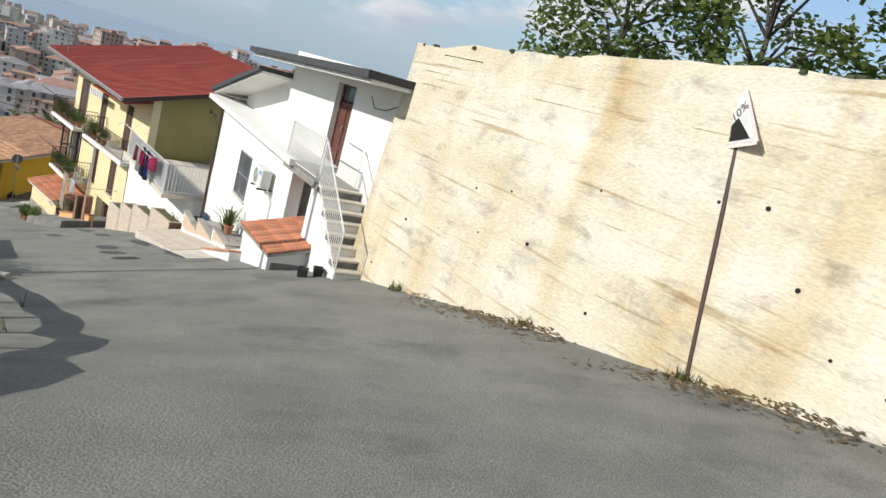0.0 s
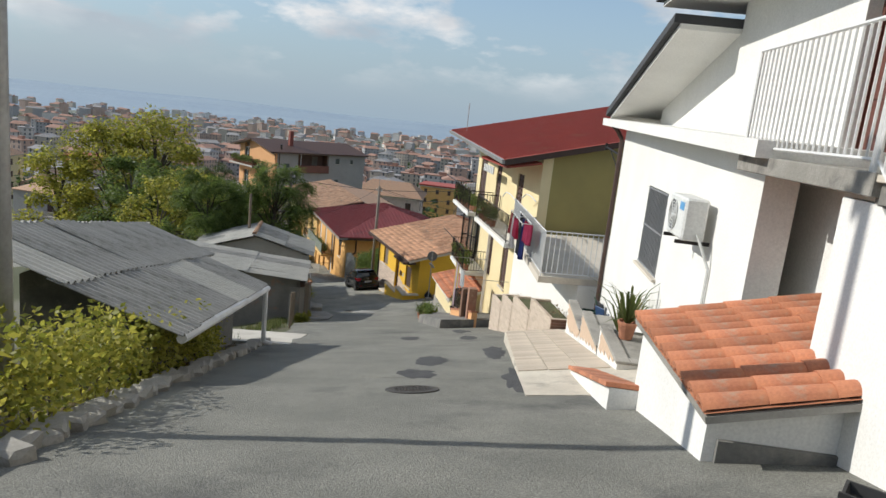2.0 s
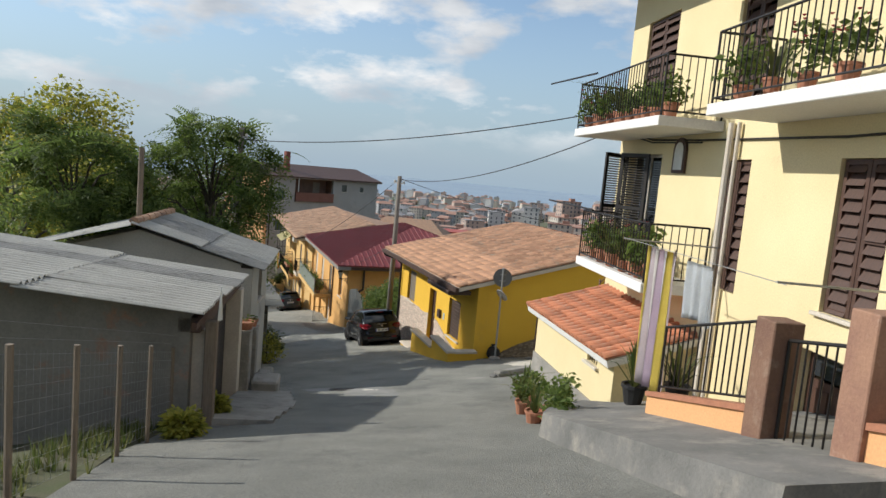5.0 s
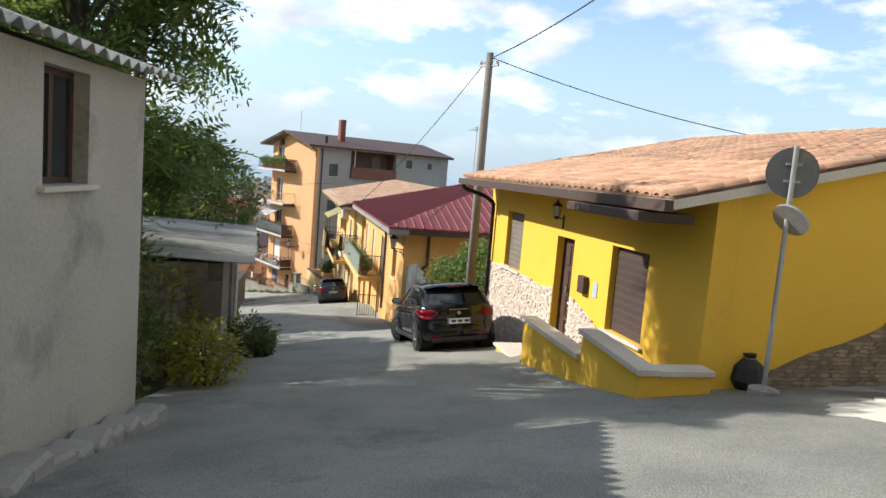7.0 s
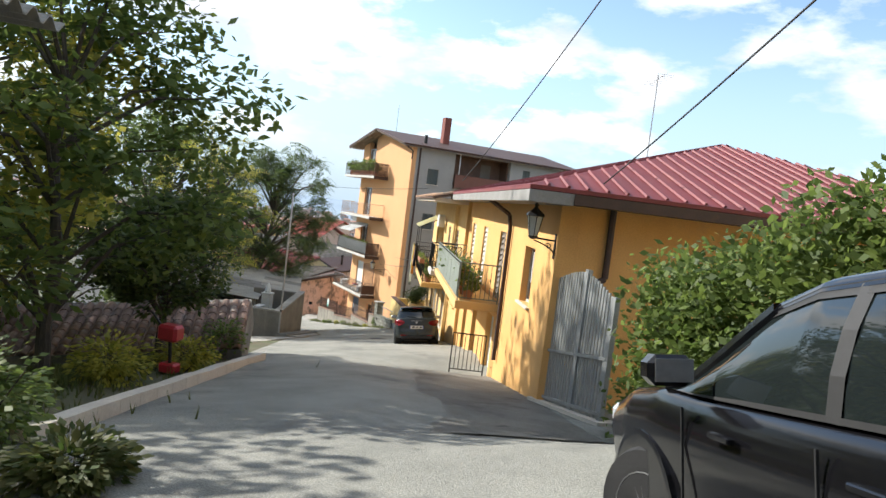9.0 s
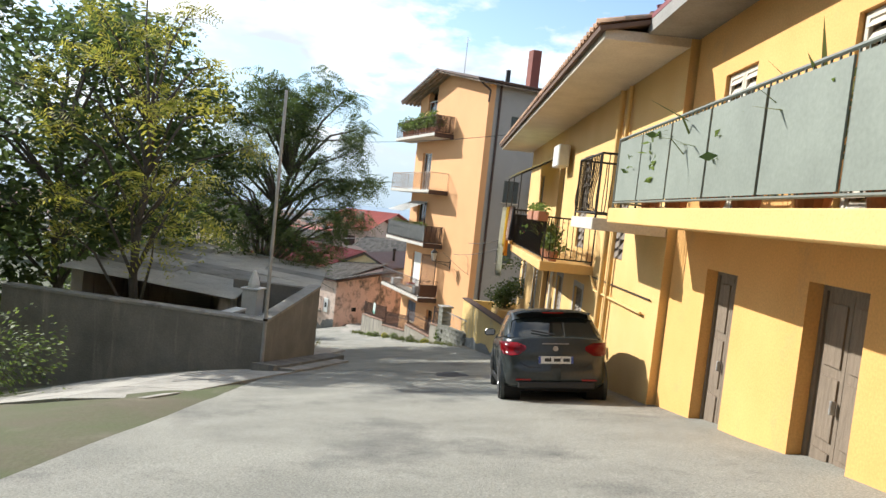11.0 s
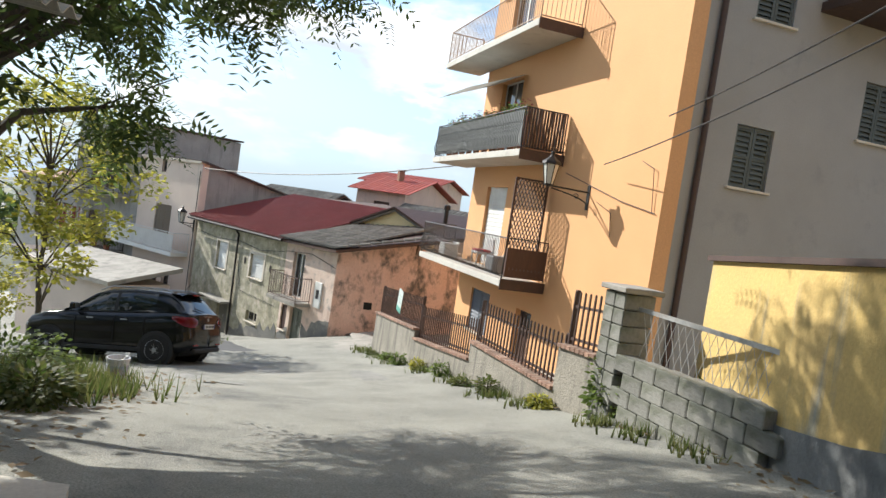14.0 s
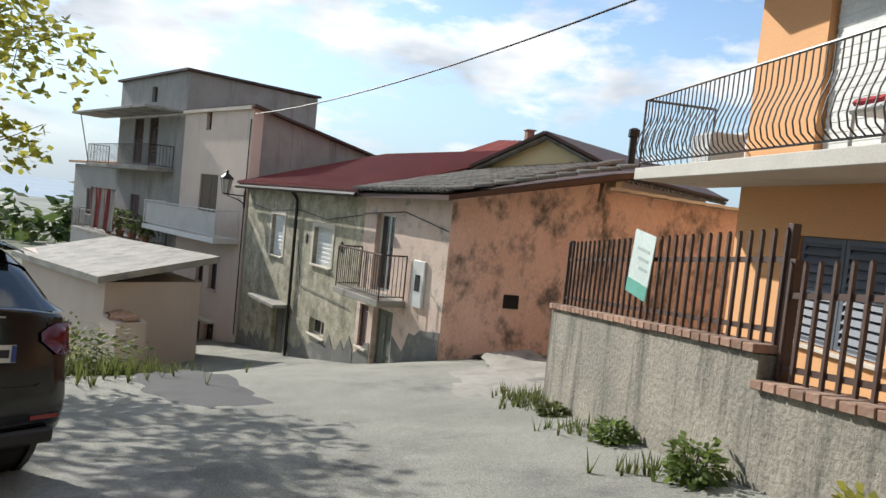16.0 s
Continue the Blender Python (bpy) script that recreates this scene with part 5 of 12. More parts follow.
        for a, b, y0, y1 in ((u0, u0 + 0.1, 0.73, 1.27), (u1 - 0.1, u1, 0.73, 1.27), (u0 + 0.102, u1 - 0.102, 1.17, 1.27)):
            part("side", bmbox(a, b, y0, y1, -8.2, z, 0.01), pale, p)
        part("earth", bmbox(u0 + 0.102, u1 - 0.102, 0.73, 1.168, -8.2, z - 0.06), M_SOIL, p, "dry earth")
        if k == 0:
            for j in range(4):
                part("facing_brick", bmbox(u0 - 0.022, u0 - 0.002, 0.74, 1.26, z - 0.34 + 0.085 * j, z - 0.265 + 0.085 * j, 0.005), M_BROWNBRICK, p)
        bm = bmesh.new()
        leaf_cluster(bm, (u0 + 0.5, 0.95, z + 0.02), 0.22, 70, rng, 0.07)
        part("weeds", bm, L_DRY, p, "dry weeds in the earth")
    # little forecourt walls, brick posts, iron gate before the house
    f = thing("front_wall", m, "peach rendered low wall with brick posts and an iron gate", "wall")
    for a, b in ((0.4, 1.0), (2.5, 4.7)):
        za, zb = gz(a, 1.7), gz(b, 1.7)
        bm = bmesh.new()
        prism(bm, [(a, za - 0.6), (b, zb - 0.6), (b, zb + 0.55), (a, za + 0.55)], 1.55, 1.75)
        part("panel", bm, M_PEACH, f)
        bm = bmesh.new()
        prism(bm, [(a, za + 0.552), (b, zb + 0.552), (b, zb + 0.61), (a, za + 0.61)], 1.52, 1.78)
        part("coping", bm, M_CLAY, f)
    for u in (1.15, 2.35):
        z = gz(u, 1.65)
        part("brick_post", bmbox(u - 0.15, u + 0.15, 1.5, 1.8, z - 0.4, z + 1.45, 0.01), M_BROWNBRICK, f, "brick gate post")
    z = gz(1.75, 1.65)
    railing(f, [(1.32, 1.65, z + 0.05), (2.18, 1.65, z - 0.12)], 1.25, M_IRON, 0.11, 0.01, name="gate", label="black iron gate")
    railing(f, [(2.6, 1.65, gz(2.6, 1.65) + 0.6), (4.6, 1.65, gz(4.6, 1.65) + 0.6)], 0.85, M_IRON, 0.12, 0.01, name="wall_railing", label="black iron railing on the wall")
    # plants on balconies
    rng = random.Random(31)
    for z, u0, u1, n in ((-5.15, 7.2, 11.0, 11), (-7.80, 7.0, 10.0, 10), (-5.10, 2.8, 5.3, 4)):
        for i in range(n):
            u = u0 + (u1 - u0) * (i + 0.5) / n + rng.uniform(-0.08, 0.08)
            potted(u, rng.uniform(0.72, 0.9), z + 0.002, rng.uniform(0.11, 0.16), rng.uniform(0.2, 0.28), rng.choice(("bush", "bush", "flower", "blade")), rng.randrange(9999), group="plants on the balconies", m=m, size=rng.uniform(0.9, 1.5))


terrace()


def bins():
    m = frame_at(-8.79, 24.20, 0, -0.5422, 0.8403)
    cols = (((0.02, 0.05, 0.035), "dark green"), ((0.035, 0.04, 0.045), "dark grey"), ((0.03, 0.07, 0.16), "blue"), ((0.06, 0.06, 0.065), "grey"), ((0.06, 0.07, 0.09), "blue grey"))
    for i, (c, w) in enumerate(cols):
        u = -0.5 - i * 0.4
        z = -5.55
        t = thing("waste_bin", m @ pose(u, 0.28 - 0.06 * (i % 2), z, 0, 0, 14 * (i % 3)), f"{w} plastic household waste bin with its lid open", "waste bin", "waste bins on the ledge")
        mt = mat("bin plastic " + w, c, 0.5, bump=0.03)
        bm = bmesh.new()
        lathe(bm, [(0.16, 0), (0.20, 0.42), (0.215, 0.44), (0.215, 0.48), (0.19, 0.48), (0.185, 0.44)], 4)
        bmesh.ops.rotate(bm, verts=bm.verts[:], cent=(0, 0, 0), matrix=Matrix.Rotation(math.pi / 4, 3, "Z"))
        part("body", bm, mt, t)
        part("lid", bmbox(-0.16, 0.16, 0, 0.30, 0, 0.025, 0.01), mt, t).matrix_local = pose(0, -0.15, 0.49, 75, 0, 0)
        part("handle", tube(bmesh.new(), [(-0.12, 0.16, 0.40), (-0.12, 0.21, 0.47), (0.12, 0.21, 0.47), (0.12, 0.16, 0.40)], 0.01, 5), mt, t)
    for i, u in enumerate((-4.75, -5.15)):
        z = -4.54 if i == 0 else -4.225
        potted(u, 0.4, z, 0.15, 0.28, "blade", 70 + i, "aloe with long spiky leaves in a clay pot", "aloes by the white house", m=m, size=1.3)


bins()


def tiled_store():
    m = frame_at(-19.44, 33.37, 0, -0.7567, 0.6537)
    t = thing("cream_store", m, "small cream store with a terracotta tiled lean-to roof", "shed")
    gz = lambda u, y: ground_z(*(m @ Vector((u, y, 0))).xy)
    bm = bmesh.new()
    wall_with(bm, 0.48, 4.43, -12.0, -9.08, -0.25, 0.0, [(1.15, 1.6, -9.42, -9.12)])
    a = [bm.verts.new(p) for p in ((0.48, -0.252, -12), (0.48, -4.2, -12), (0.48, -4.2, -7.98), (0.48, -0.252, -9.03))]
    b = [bm.verts.new(v.co + Vector((0.25, 0, 0))) for v in a]
    bm.faces.new(a), bm.faces.new(b[::-1])
    for i in range(4):
        bm.faces.new((a[(i + 1) % 4], a[i], b[i], b[(i + 1) % 4]))
    box(bm, 4.18, 4.43, -3.0, -0.252, -12, -9.1)
    part("wall", bm, M_CREAM, t)
    part("plinth", bmbox(0.55, 4.46, 0.002, 0.03, -12, -10.05), M_CONCRETE, t, "grey cement plinth")
    part("room", bmbox(0.8, 4.0, -2.5, -0.5, -11.5, -9.1), M_DARK, t)
    w = window(t, 1.15, 1.6, -9.42, -9.12, -0.25, 0.0, frame_mat=M_PVC)
    bm = bmesh.new()
    for i in range(5):
        rod(bm, (1.18 + i * 0.1, -0.05, -9.42), (1.18 + i * 0.1, -0.05, -9.12), 0.008, 5)
    part("window_grille", bm, M_IRON, w)
    rm = slope_axes((4.62, 0.22, -9.08), (-1, 0, 0), (0, -1, 0.28))
    part("roof_bed", bmbox(0, 4.3, 0, 4.5, -0.12, 0.0, m=rm), M_WHITE, t, "white painted eaves edge")
    tile_roof(t, rm @ Matrix.Translation((0, -0.02, 0.006)), 4.3, 4.5, M_TERRA, tl=0.34)
    g = thing("metal_gate", m, "brown barred gate at the end of the store", "gate")
    railing(g, [(4.5, 0.0, gz(4.5, 0) + 0.05), (4.75, -1.2, gz(4.75, -1.2) + 0.05)], 1.9, M_IRON_BROWN, 0.12, 0.012, name="leaf")
    # pots and low planting in front of the store
    rng = random.Random(5)
    for i in range(9):
        u, y = -0.75 + i * 0.34, 0.75 + rng.uniform(0, 0.75)
        p = m @ Vector((u, y, 0))
        potted(p.x, p.y, ground_z(p.x, p.y), rng.uniform(0.12, 0.17), rng.uniform(0.14, 0.24), ("bush", "bush", "blade", "bush")[i % 4], 200 + i, group="pots before the store", size=rng.uniform(0.8, 1.25))
    # raised ramp corner with two black pots, terrace cloths
    f = thing("ramp", m, "raised rough asphalt ramp with a pale rounded edge", "ramp", kind="structure")
    bm = bmesh.new()
    pts = [(-0.1, 0.2), (0.1, 0.65), (-0.35, 1.35), (-1.2, 1.75), (-6.0, 1.9), (-6.0, -3.0), (-0.1, -3.0)]
    top = [bm.verts.new((x, y, gz(x, y) + 0.32)) for x, y in pts]
    bot = [bm.verts.new((x, y + 0.06, gz(x, y) - 0.4)) for x, y in pts]
    bm.faces.new(top)
    for i in range(len(pts)):
        j = (i + 1) % len(pts)
        bm.faces.new((top[j], top[i], bot[i], bot[j]))
    part("ramp_body", bm, M_CEMENT_DARK, f)
    for i, (u, y) in enumerate(((-0.55, 0.15), (-0.95, -0.3))):
        p = m @ Vector((u, y, 0))
        potted(p.x, p.y, ground_z(p.x, p.y) + 0.33, 0.18, 0.3, "blade", 301 + i, "spiky succulent in a black plastic pot", "pots on the ramp", M_PLASTIC, size=1.2)
    # striped cloth hung from the first floor rail
    cm = CREAM @ pose(4.75, 1.55, -7.1)
    cloth(cm, "striped_cloth", 0.95, 1.9, [(0.70, 0.62, 0.66), (0.74, 0.6, 0.13), (0.72, 0.70, 0.72), (0.62, 0.5, 0.62), (0.74, 0.72, 0.7)], "striped yellow and lilac sheet hung over the rail", 7, 3)
    cloth(CREAM @ pose(3.9, 1.5, -7.15), "white_cloth", 0.7, 0.7, [(0.68, 0.72, 0.76)], "white cloth hung over the rail", 1, 4)
    bm = bmesh.new()
    tr = thing("cloth_line", CREAM, "clothes line on brackets below the balcony", "clothes line")
    rod(bm, (2.5, 1.55, -7.1), (6.6, 1.55, -7.08), 0.006, 4)
    for u in (2.6, 6.5):
        rod(bm, (u, 0.0, -7.12), (u, 1.58, -7.09), 0.014, 5)
    part("line", bm, M_GALV, tr)


tiled_store()

# ---- middle street: yellow bungalow, garage, sheds ----
ORANGE = frame_at(-28.05, 41.36, 0, -0.8531, 0.5218)


def wall_lantern(m, label="black iron wall lantern with glass sides", reach=0.35, size=1.0, scroll=True):
    t = thing("wall_lantern", m, label, "lantern", "street lanterns")
    s = size
    bm = bmesh.new()
    tube(bm, [(0, 0, 0), (0, reach, 0.02)], 0.016 * s, 6)
    if scroll:
        pts = [(0, 0.02 + reach * 0.5 * (1 - math.cos(a)) * 0.9, -0.22 * s + 0.2 * s * math.sin(a * 0.5)) for a in np.linspace(0, 3.0, 8)]
        tube(bm, pts, 0.012 * s, 5)
        c = Vector((0, reach * 0.3, -0.1 * s))
        tube(bm, [c + Vector((0, 0.06 * s * (1 - k / 12) * math.cos(k * 0.8), 0.06 * s * (1 - k / 12) * math.sin(k * 0.8))) for k in range(11)], 0.008 * s, 5)
    box(bm, -0.04 * s, 0.04 * s, -0.001, 0.02, -0.3 * s, 0.12 * s)
    part("bracket", bm, M_IRON, t)
    part("body", lathe(bmesh.new(), [(0.07 * s, 0.02), (0.13 * s, 0.34 * s)], 6, (0, reach, 0.03)), mat("milky lantern glass", (0.62, 0.62, 0.56), 0.3, bump=0), t, "milky glass lantern body")
    part("cap", lathe(bmesh.new(), [(0.165 * s, 0.345 * s), (0.15 * s, 0.39 * s), (0.05 * s, 0.47 * s), (0.03 * s, 0.5 * s), (0.04 * s, 0.54 * s), (0.01 * s, 0.57 * s)], 6, (0, reach, 0.03)), M_IRON, t)
    part("foot", lathe(bmesh.new(), [(0.03 * s, -0.04), (0.085 * s, 0.0), (0.085 * s, 0.02)], 6, (0, reach, 0.03)), M_IRON, t)
    bm = bmesh.new()
    for k in range(6):
        a = k * math.pi / 3
        rod(bm, (0.072 * s * math.cos(a), reach + 0.072 * s * math.sin(a), 0.05), (0.133 * s * math.cos(a), reach + 0.133 * s * math.sin(a), 0.03 + 0.345 * s), 0.008 * s, 4)
    part("cage", bm, M_IRON, t)
    return t


def yellow_bungalow():
    m = ORANGE
    t = thing("yellow_bungalow", m, "low bright yellow house with weathered tile roof and stone cladding", "house")
    gz = lambda u, y: ground_z(*(m @ Vector((u, y, 0))).xy)
    U1 = 9.1
    holes = [(6.72, 7.80, -11.92, -10.62), (4.02, 4.80, -12.95, -10.88), (1.44, 2.58, -12.18, -10.80)]
    bm = bmesh.new()
    wall_with(bm, 0.0, U1, -15.5, -9.86, -0.35, 0.0, holes)
    box(bm, U1 - 0.35, U1, -11.0, -0.352, -15.5, -9.9)
    part("front_wall", bm, M_ORANGEY, t)
    bm = bmesh.new()
    a = [bm.verts.new(p) for p in ((0.0, -0.352, -15), (0.0, -12.0, -15), (0.0, -12.0, -9.95), (0.0, -5.6, -8.6), (0.0, -0.352, -9.84))]
    b = [bm.verts.new(v.co + Vector((0.35, 0, 0))) for v in a]
    bm.faces.new(a), bm.faces.new(b[::-1])
    for i in range(5):
        bm.faces.new((a[(i + 1) % 5], a[i], b[i], b[(i + 1) % 5]))
    part("gable_wall", bm, M_ORANGEY, t)
    part("room", bmbox(0.6, U1 - 0.6, -9, -0.9, -14.5, -10.1), M_DARK, t)
    window(t, *holes[0], -0.35, 0.0, "roller", M_SHUTTER)
    door(t, *holes[1], 0.0, M_WOOD_DARK, "dark brown entrance door", 4)
    window(t, *holes[2], -0.35, 0.0, "roller", mat("dark brown roller", (0.07, 0.045, 0.035), 0.6, bump=0.05))
    # stone cladding: single flat stones up to a wavy line
    rng = random.Random(12)
    shapes = []
    for k in range(10):
        w, h = rng.uniform(0.10, 0.24), rng.uniform(0.035, 0.06)
        bm = bmesh.new()
        n = 7
        pts = [(w / 2 * math.cos(2 * math.pi * i / n) * rng.uniform(0.85, 1.2), h / 2 * math.sin(2 * math.pi * i / n) * rng.uniform(0.85, 1.25)) for i in range(n)]
        prism(bm, pts, 0, rng.uniform(0.012, 0.024))
        me = bpy.data.meshes.new("cladding_stone")
        bmesh.ops.recalc_face_normals(bm, faces=bm.faces[:])
        bm.to_mesh(me)
        bm.free()
        me.materials.append(M_STONE_CLAD)
        shapes.append(me)
    rest_v, rest_f = [], []
    head = lambda u: -11.93 + 0.03 * math.sin(u * 1.9) + 0.025 * math.sin(u * 4.3) - 0.55 * max(0, min(1, (3.9 - u) / 2.0))
    for a0, b0 in ((1.0, 4.0), (4.82, U1)):
        bed = bmesh.new()
        us = np.linspace(a0, b0, 14)
        prism(bed, [(a0, -15.4), (b0, -15.4)] + [(u, head(u)) for u in us[::-1]], 0.001, 0.009)
        part("mortar_bed", bed, M_STONE_TRIM, t, "pale mortar")
    made, z = 0, -11.6
    while z > -14.2:
        u = 1.05
        while u < U1 - 0.1:
            if z < head(u) and not 3.95 < u < 4.9 and z > gz(u, 0.1) - 0.1 and not (1.4 < u < 2.7 and z > -12.3):
                mm = pose(u + rng.uniform(-0.03, 0.03), 0.010, z + rng.uniform(-0.015, 0.015), 0, rng.uniform(-6, 6), 0)
                me = rng.choice(shapes)
                if made < 300 and u > 4.9:
                    piece("cladding_stone", me, t, mm)
                    made += 1
                else:
                    o = len(rest_v)
                    rest_v += [tuple(mm @ v.co) for v in me.vertices]
                    rest_f += [tuple(i + o for i in p.vertices) for p in me.polygons]
            u += rng.uniform(0.13, 0.2)
        z -= 0.05
    gbed = bmesh.new()
    ghead = lambda y: float(np.interp(-y, (0.6, 1.5, 2.6, 3.4, 4.4), (-12.3, -11.92, -11.52, -11.05, -10.92))) + 0.03 * math.sin(y * 3.1)
    ys = np.linspace(-8.2, -0.6, 30)
    v = [gbed.verts.new((-0.010, y, z)) for y, z in [(-8.2, -15.0), (-0.6, -15.0)] + [(y, ghead(y)) for y in ys[::-1]]]
    gbed.faces.new(v)
    bmesh.ops.triangulate(gbed, faces=gbed.faces[:])
    bmesh.ops.solidify(gbed, geom=gbed.faces[:], thickness=0.008)
    part("mortar_bed", gbed, M_BROWN_CLAD, t, "brown mortar between gable stones")
    gable_v, gable_f = [], []
    z = -10.9
    while z > -13.4:
        y = -8.0
        while y < -0.7:
            if z < ghead(y) - 0.03 and z > gz(-0.1, y) - 0.1:
                mm = pose(-0.012, y + rng.uniform(-0.03, 0.03), z, 0, 0, 90) @ pose(0, 0, 0, 0, rng.uniform(-6, 6), 0)
                me = rng.choice(shapes)
                o = len(gable_v)
                gable_v += [tuple(mm @ v.co) for v in me.vertices]
                gable_f += [tuple(i + o for i in p.vertices) for p in me.polygons]
            y += rng.uniform(0.14, 0.21)
        z -= 0.056
    for vv, ff, mt in ((gable_v, gable_f, M_BROWN_CLAD), (rest_v, rest_f, M_STONE_CLAD)):
        r = bpy.data.meshes.new("stone_cladding")
        r.from_pydata(vv, [], ff)
        r.materials.append(mt)
        ob = new("stone_cladding", r)
        ob.parent = t
        tagged(ob, kind="stuff")
    # roof: weathered clay tiles in courses, front slope and back slope
    rm = slope_axes((U1 + 0.05, 0.80, -9.96), (-1, 0, 0), (0, -1, 0.236))
    part("roof_bed", bmbox(0, U1 + 0.3, 0, 6.56, -0.12, 0.0, m=rm), M_STONE_TRIM, t, "pale boarded eaves")
    tile_roof(t, rm @ Matrix.Translation((0, 0, 0.006)), U1 + 0.3, 6.56, mat("faded terracotta roof tile", (0.56, 0.33, 0.20), 0.92, (0.46, 0.25, 0.15), 4.0, (0.36, 0.29, 0.22), 0.9, 0.58, 0.4, 40, random_tone=0.25), tl=0.36, tw=0.23)
    rm2 = slope_axes((-0.25, -12.8, -10.15), (1, 0, 0), (0, 1, 0.236))
    part("roof_bed", bmbox(0, U1 + 0.3, 0, 7.38, -0.12, 0.0, m=rm2), M_WOOD_DARK, t)
    tile_roof(t, rm2 @ Matrix.Translation((0, 0, 0.006)), U1 + 0.3, 7.38, M_TERRA, tl=0.36, tw=0.23, singles=0)
    bm = bmesh.new()
    box(bm, -0.28, U1 + 0.05, 0.804, 0.92, -10.10, -9.96)
    part("gutter", bm, M_IRON_BROWN, t, "dark brown gutter")
    part("bay_hood", bmbox(0.15, 2.3, 0.2, 1.0, -10.26, -10.13, 0.01), M_IRON_BROWN, t, "dark hood over the window")
    bm = bmesh.new()
    tube(bm, [(8.95, 0.86, -10.1), (8.95, 0.8, -10.2), (8.85, 0.3, -10.35), (8.75, 0.08, -10.5), (8.75, 0.08, -14.0)], 0.05, 8)
    part("drain_pipe", bm, M_IRON, t, "black downpipe")
    part("letter_box", bmbox(3.3, 3.55, 0.002, 0.1, -11.75, -11.45, 0.01), M_IRON_BROWN, t)
    part("wall_plate", bmbox(2.95, 3.1, 0.002, 0.012, -11.75, -11.5), mat("pale blue plate", (0.45, 0.6, 0.7), 0.5, bump=0), t)
    wall_lantern(m @ pose(4.6, 0.0, -10.55), reach=0.16, size=0.6, scroll=False)
    # front parapet with pale coping, step and threshold
    f = thing("front_parapet", m, "yellow rendered parapet with pale stone coping before the door", "wall")
    bm = bmesh.new()
    prism(bm, [(-0.3, -14.0), (1.3, -14.4), (1.3, -11.96), (-0.3, -12.06)], 0.82, 1.0)
    part("panel", bm, M_ORANGEY, f)
    bm = bmesh.new()
    prism(bm, [(1.302, -14.4), (3.6, -14.8), (3.6, -12.30), (1.302, -12.34)], 0.82, 1.0)
    part("panel", bm, M_ORANGEY, f)
    part("panel", bmbox(-0.3, -0.12, 0.0, 0.818, -14.0, -12.08), M_ORANGEY, f)
    bm = bmesh.new()
    prism(bm, [(-0.36, -12.06), (1.32, -11.96), (1.32, -11.89), (-0.36, -11.99)], 0.76, 1.06)
    part("coping", bm, M_STONE_TRIM, f)
    bm = bmesh.new()
    prism(bm, [(1.33, -12.34), (3.65, -12.30), (3.65, -12.23), (1.33, -12.27)], 0.76, 1.06)
    part("coping", bm, M_STONE_TRIM, f)
    part("coping", bmbox(-0.36, -0.06, 0.0, 0.758, -12.075, -12.0, 0.006), M_STONE_TRIM, f)
    part("terrace_floor", bmbox(-0.1, 3.6, 0.03, 0.8, -14.0, -12.95), M_STONE_TRIM, f)
    part("step", bmbox(3.62, 5.42, 0.03, 0.84, -14.2, -13.252, 0.01), M_ORANGEY, f)
    part("step_slab", bmbox(3.61, 5.5, 0.0, 0.88, -13.25, -13.2, 0.006), M_STONE_TRIM, f, "pale stone step")


yellow_bungalow()


def round_sign():
    x, y = -27.3, 41.55
    z = ground_z(x, y)
    t = thing("traffic_sign", pose(x, y, z, 0, 0, 35), "two round traffic signs seen from behind on a grey post", "road sign")
    part("post", rod(bmesh.new(), (0, 0, -0.3), (0, 0, 3.0), 0.03, 10), M_GALV, t)
    part("disc", rod(bmesh.new(), (0, 0.035, 2.68), (0, 0.05, 2.68), 0.30, 28), mat("grey sign back", (0.17, 0.17, 0.165), 0.6, (0.14, 0.14, 0.14), 3, (0.3, 0.24, 0.15), 1.0, 0.6, 0.05), t, "grey back of a round sign")
    part("disc", rod(bmesh.new(), (0.02, -0.05, 2.12), (0.04, -0.035, 2.14), 0.22, 28), M_GALV, t, "half bleached round sign")
    for zz in (2.78, 2.58):
        part("clamp", bmbox(-0.09, 0.09, 0.0, 0.036, zz - 0.015, zz + 0.015), M_GALV, t)
    part("footing", lathe(bmesh.new(), [(0.2, -0.1), (0.18, 0.06), (0.05, 0.1)], 10), M_CONCRETE, t)
    b = thing("waste_sack", pose(x - 0.35, y + 0.4, ground_z(x - 0.35, y + 0.4)), "black waste sack and grey block by the sign", "sack")
    part("sack", lathe(bmesh.new(), [(0.16, 0), (0.24, 0.12), (0.2, 0.3), (0.07, 0.4), (0.09, 0.46)], 10), M_PLASTIC, b)
    part("tie", lathe(bmesh.new(), [(0.075, 0.395), (0.075, 0.41)], 8), M_GALV, b)


round_sign()
GARAGE = frame_at(-31.97, 35.92, 0, 0.7315, -0.6818)


def corrugated_roof(parent, m, w, l, material, rows=2, rng=None, pitch=0.2, amp=0.036, name="roof_sheet"):
    """Overlapping wavy sheets; x along the eave, y up the slope."""
    rng = rng or random.Random(1)
    n = max(1, round(w / 0.95))
    sw, sl = w / n, l / rows
    for j in range(rows):
        for i in range(n):
            bm = corrugated(bmesh.new(), sw + 0.06, sl + 0.12, pitch, amp)
            other = M_ETERNIT if material is M_ETERNIT_L else M_ETERNIT_L
            ob = part(name, bm, other if rng.random() < (0.2 if material is M_ETERNIT_L else 0.35) else material, parent)
            ob.matrix_local = m @ pose(i * sw + rng.uniform(-0.02, 0.02), j * sl - 0.06 + rng.uniform(-0.04, 0.04), 0.014 * ((i + j) % 2) + 0.02 * j + rng.uniform(0, 0.01), rng.uniform(-0.6, 0.6), 0, rng.uniform(-0.7, 0.7))


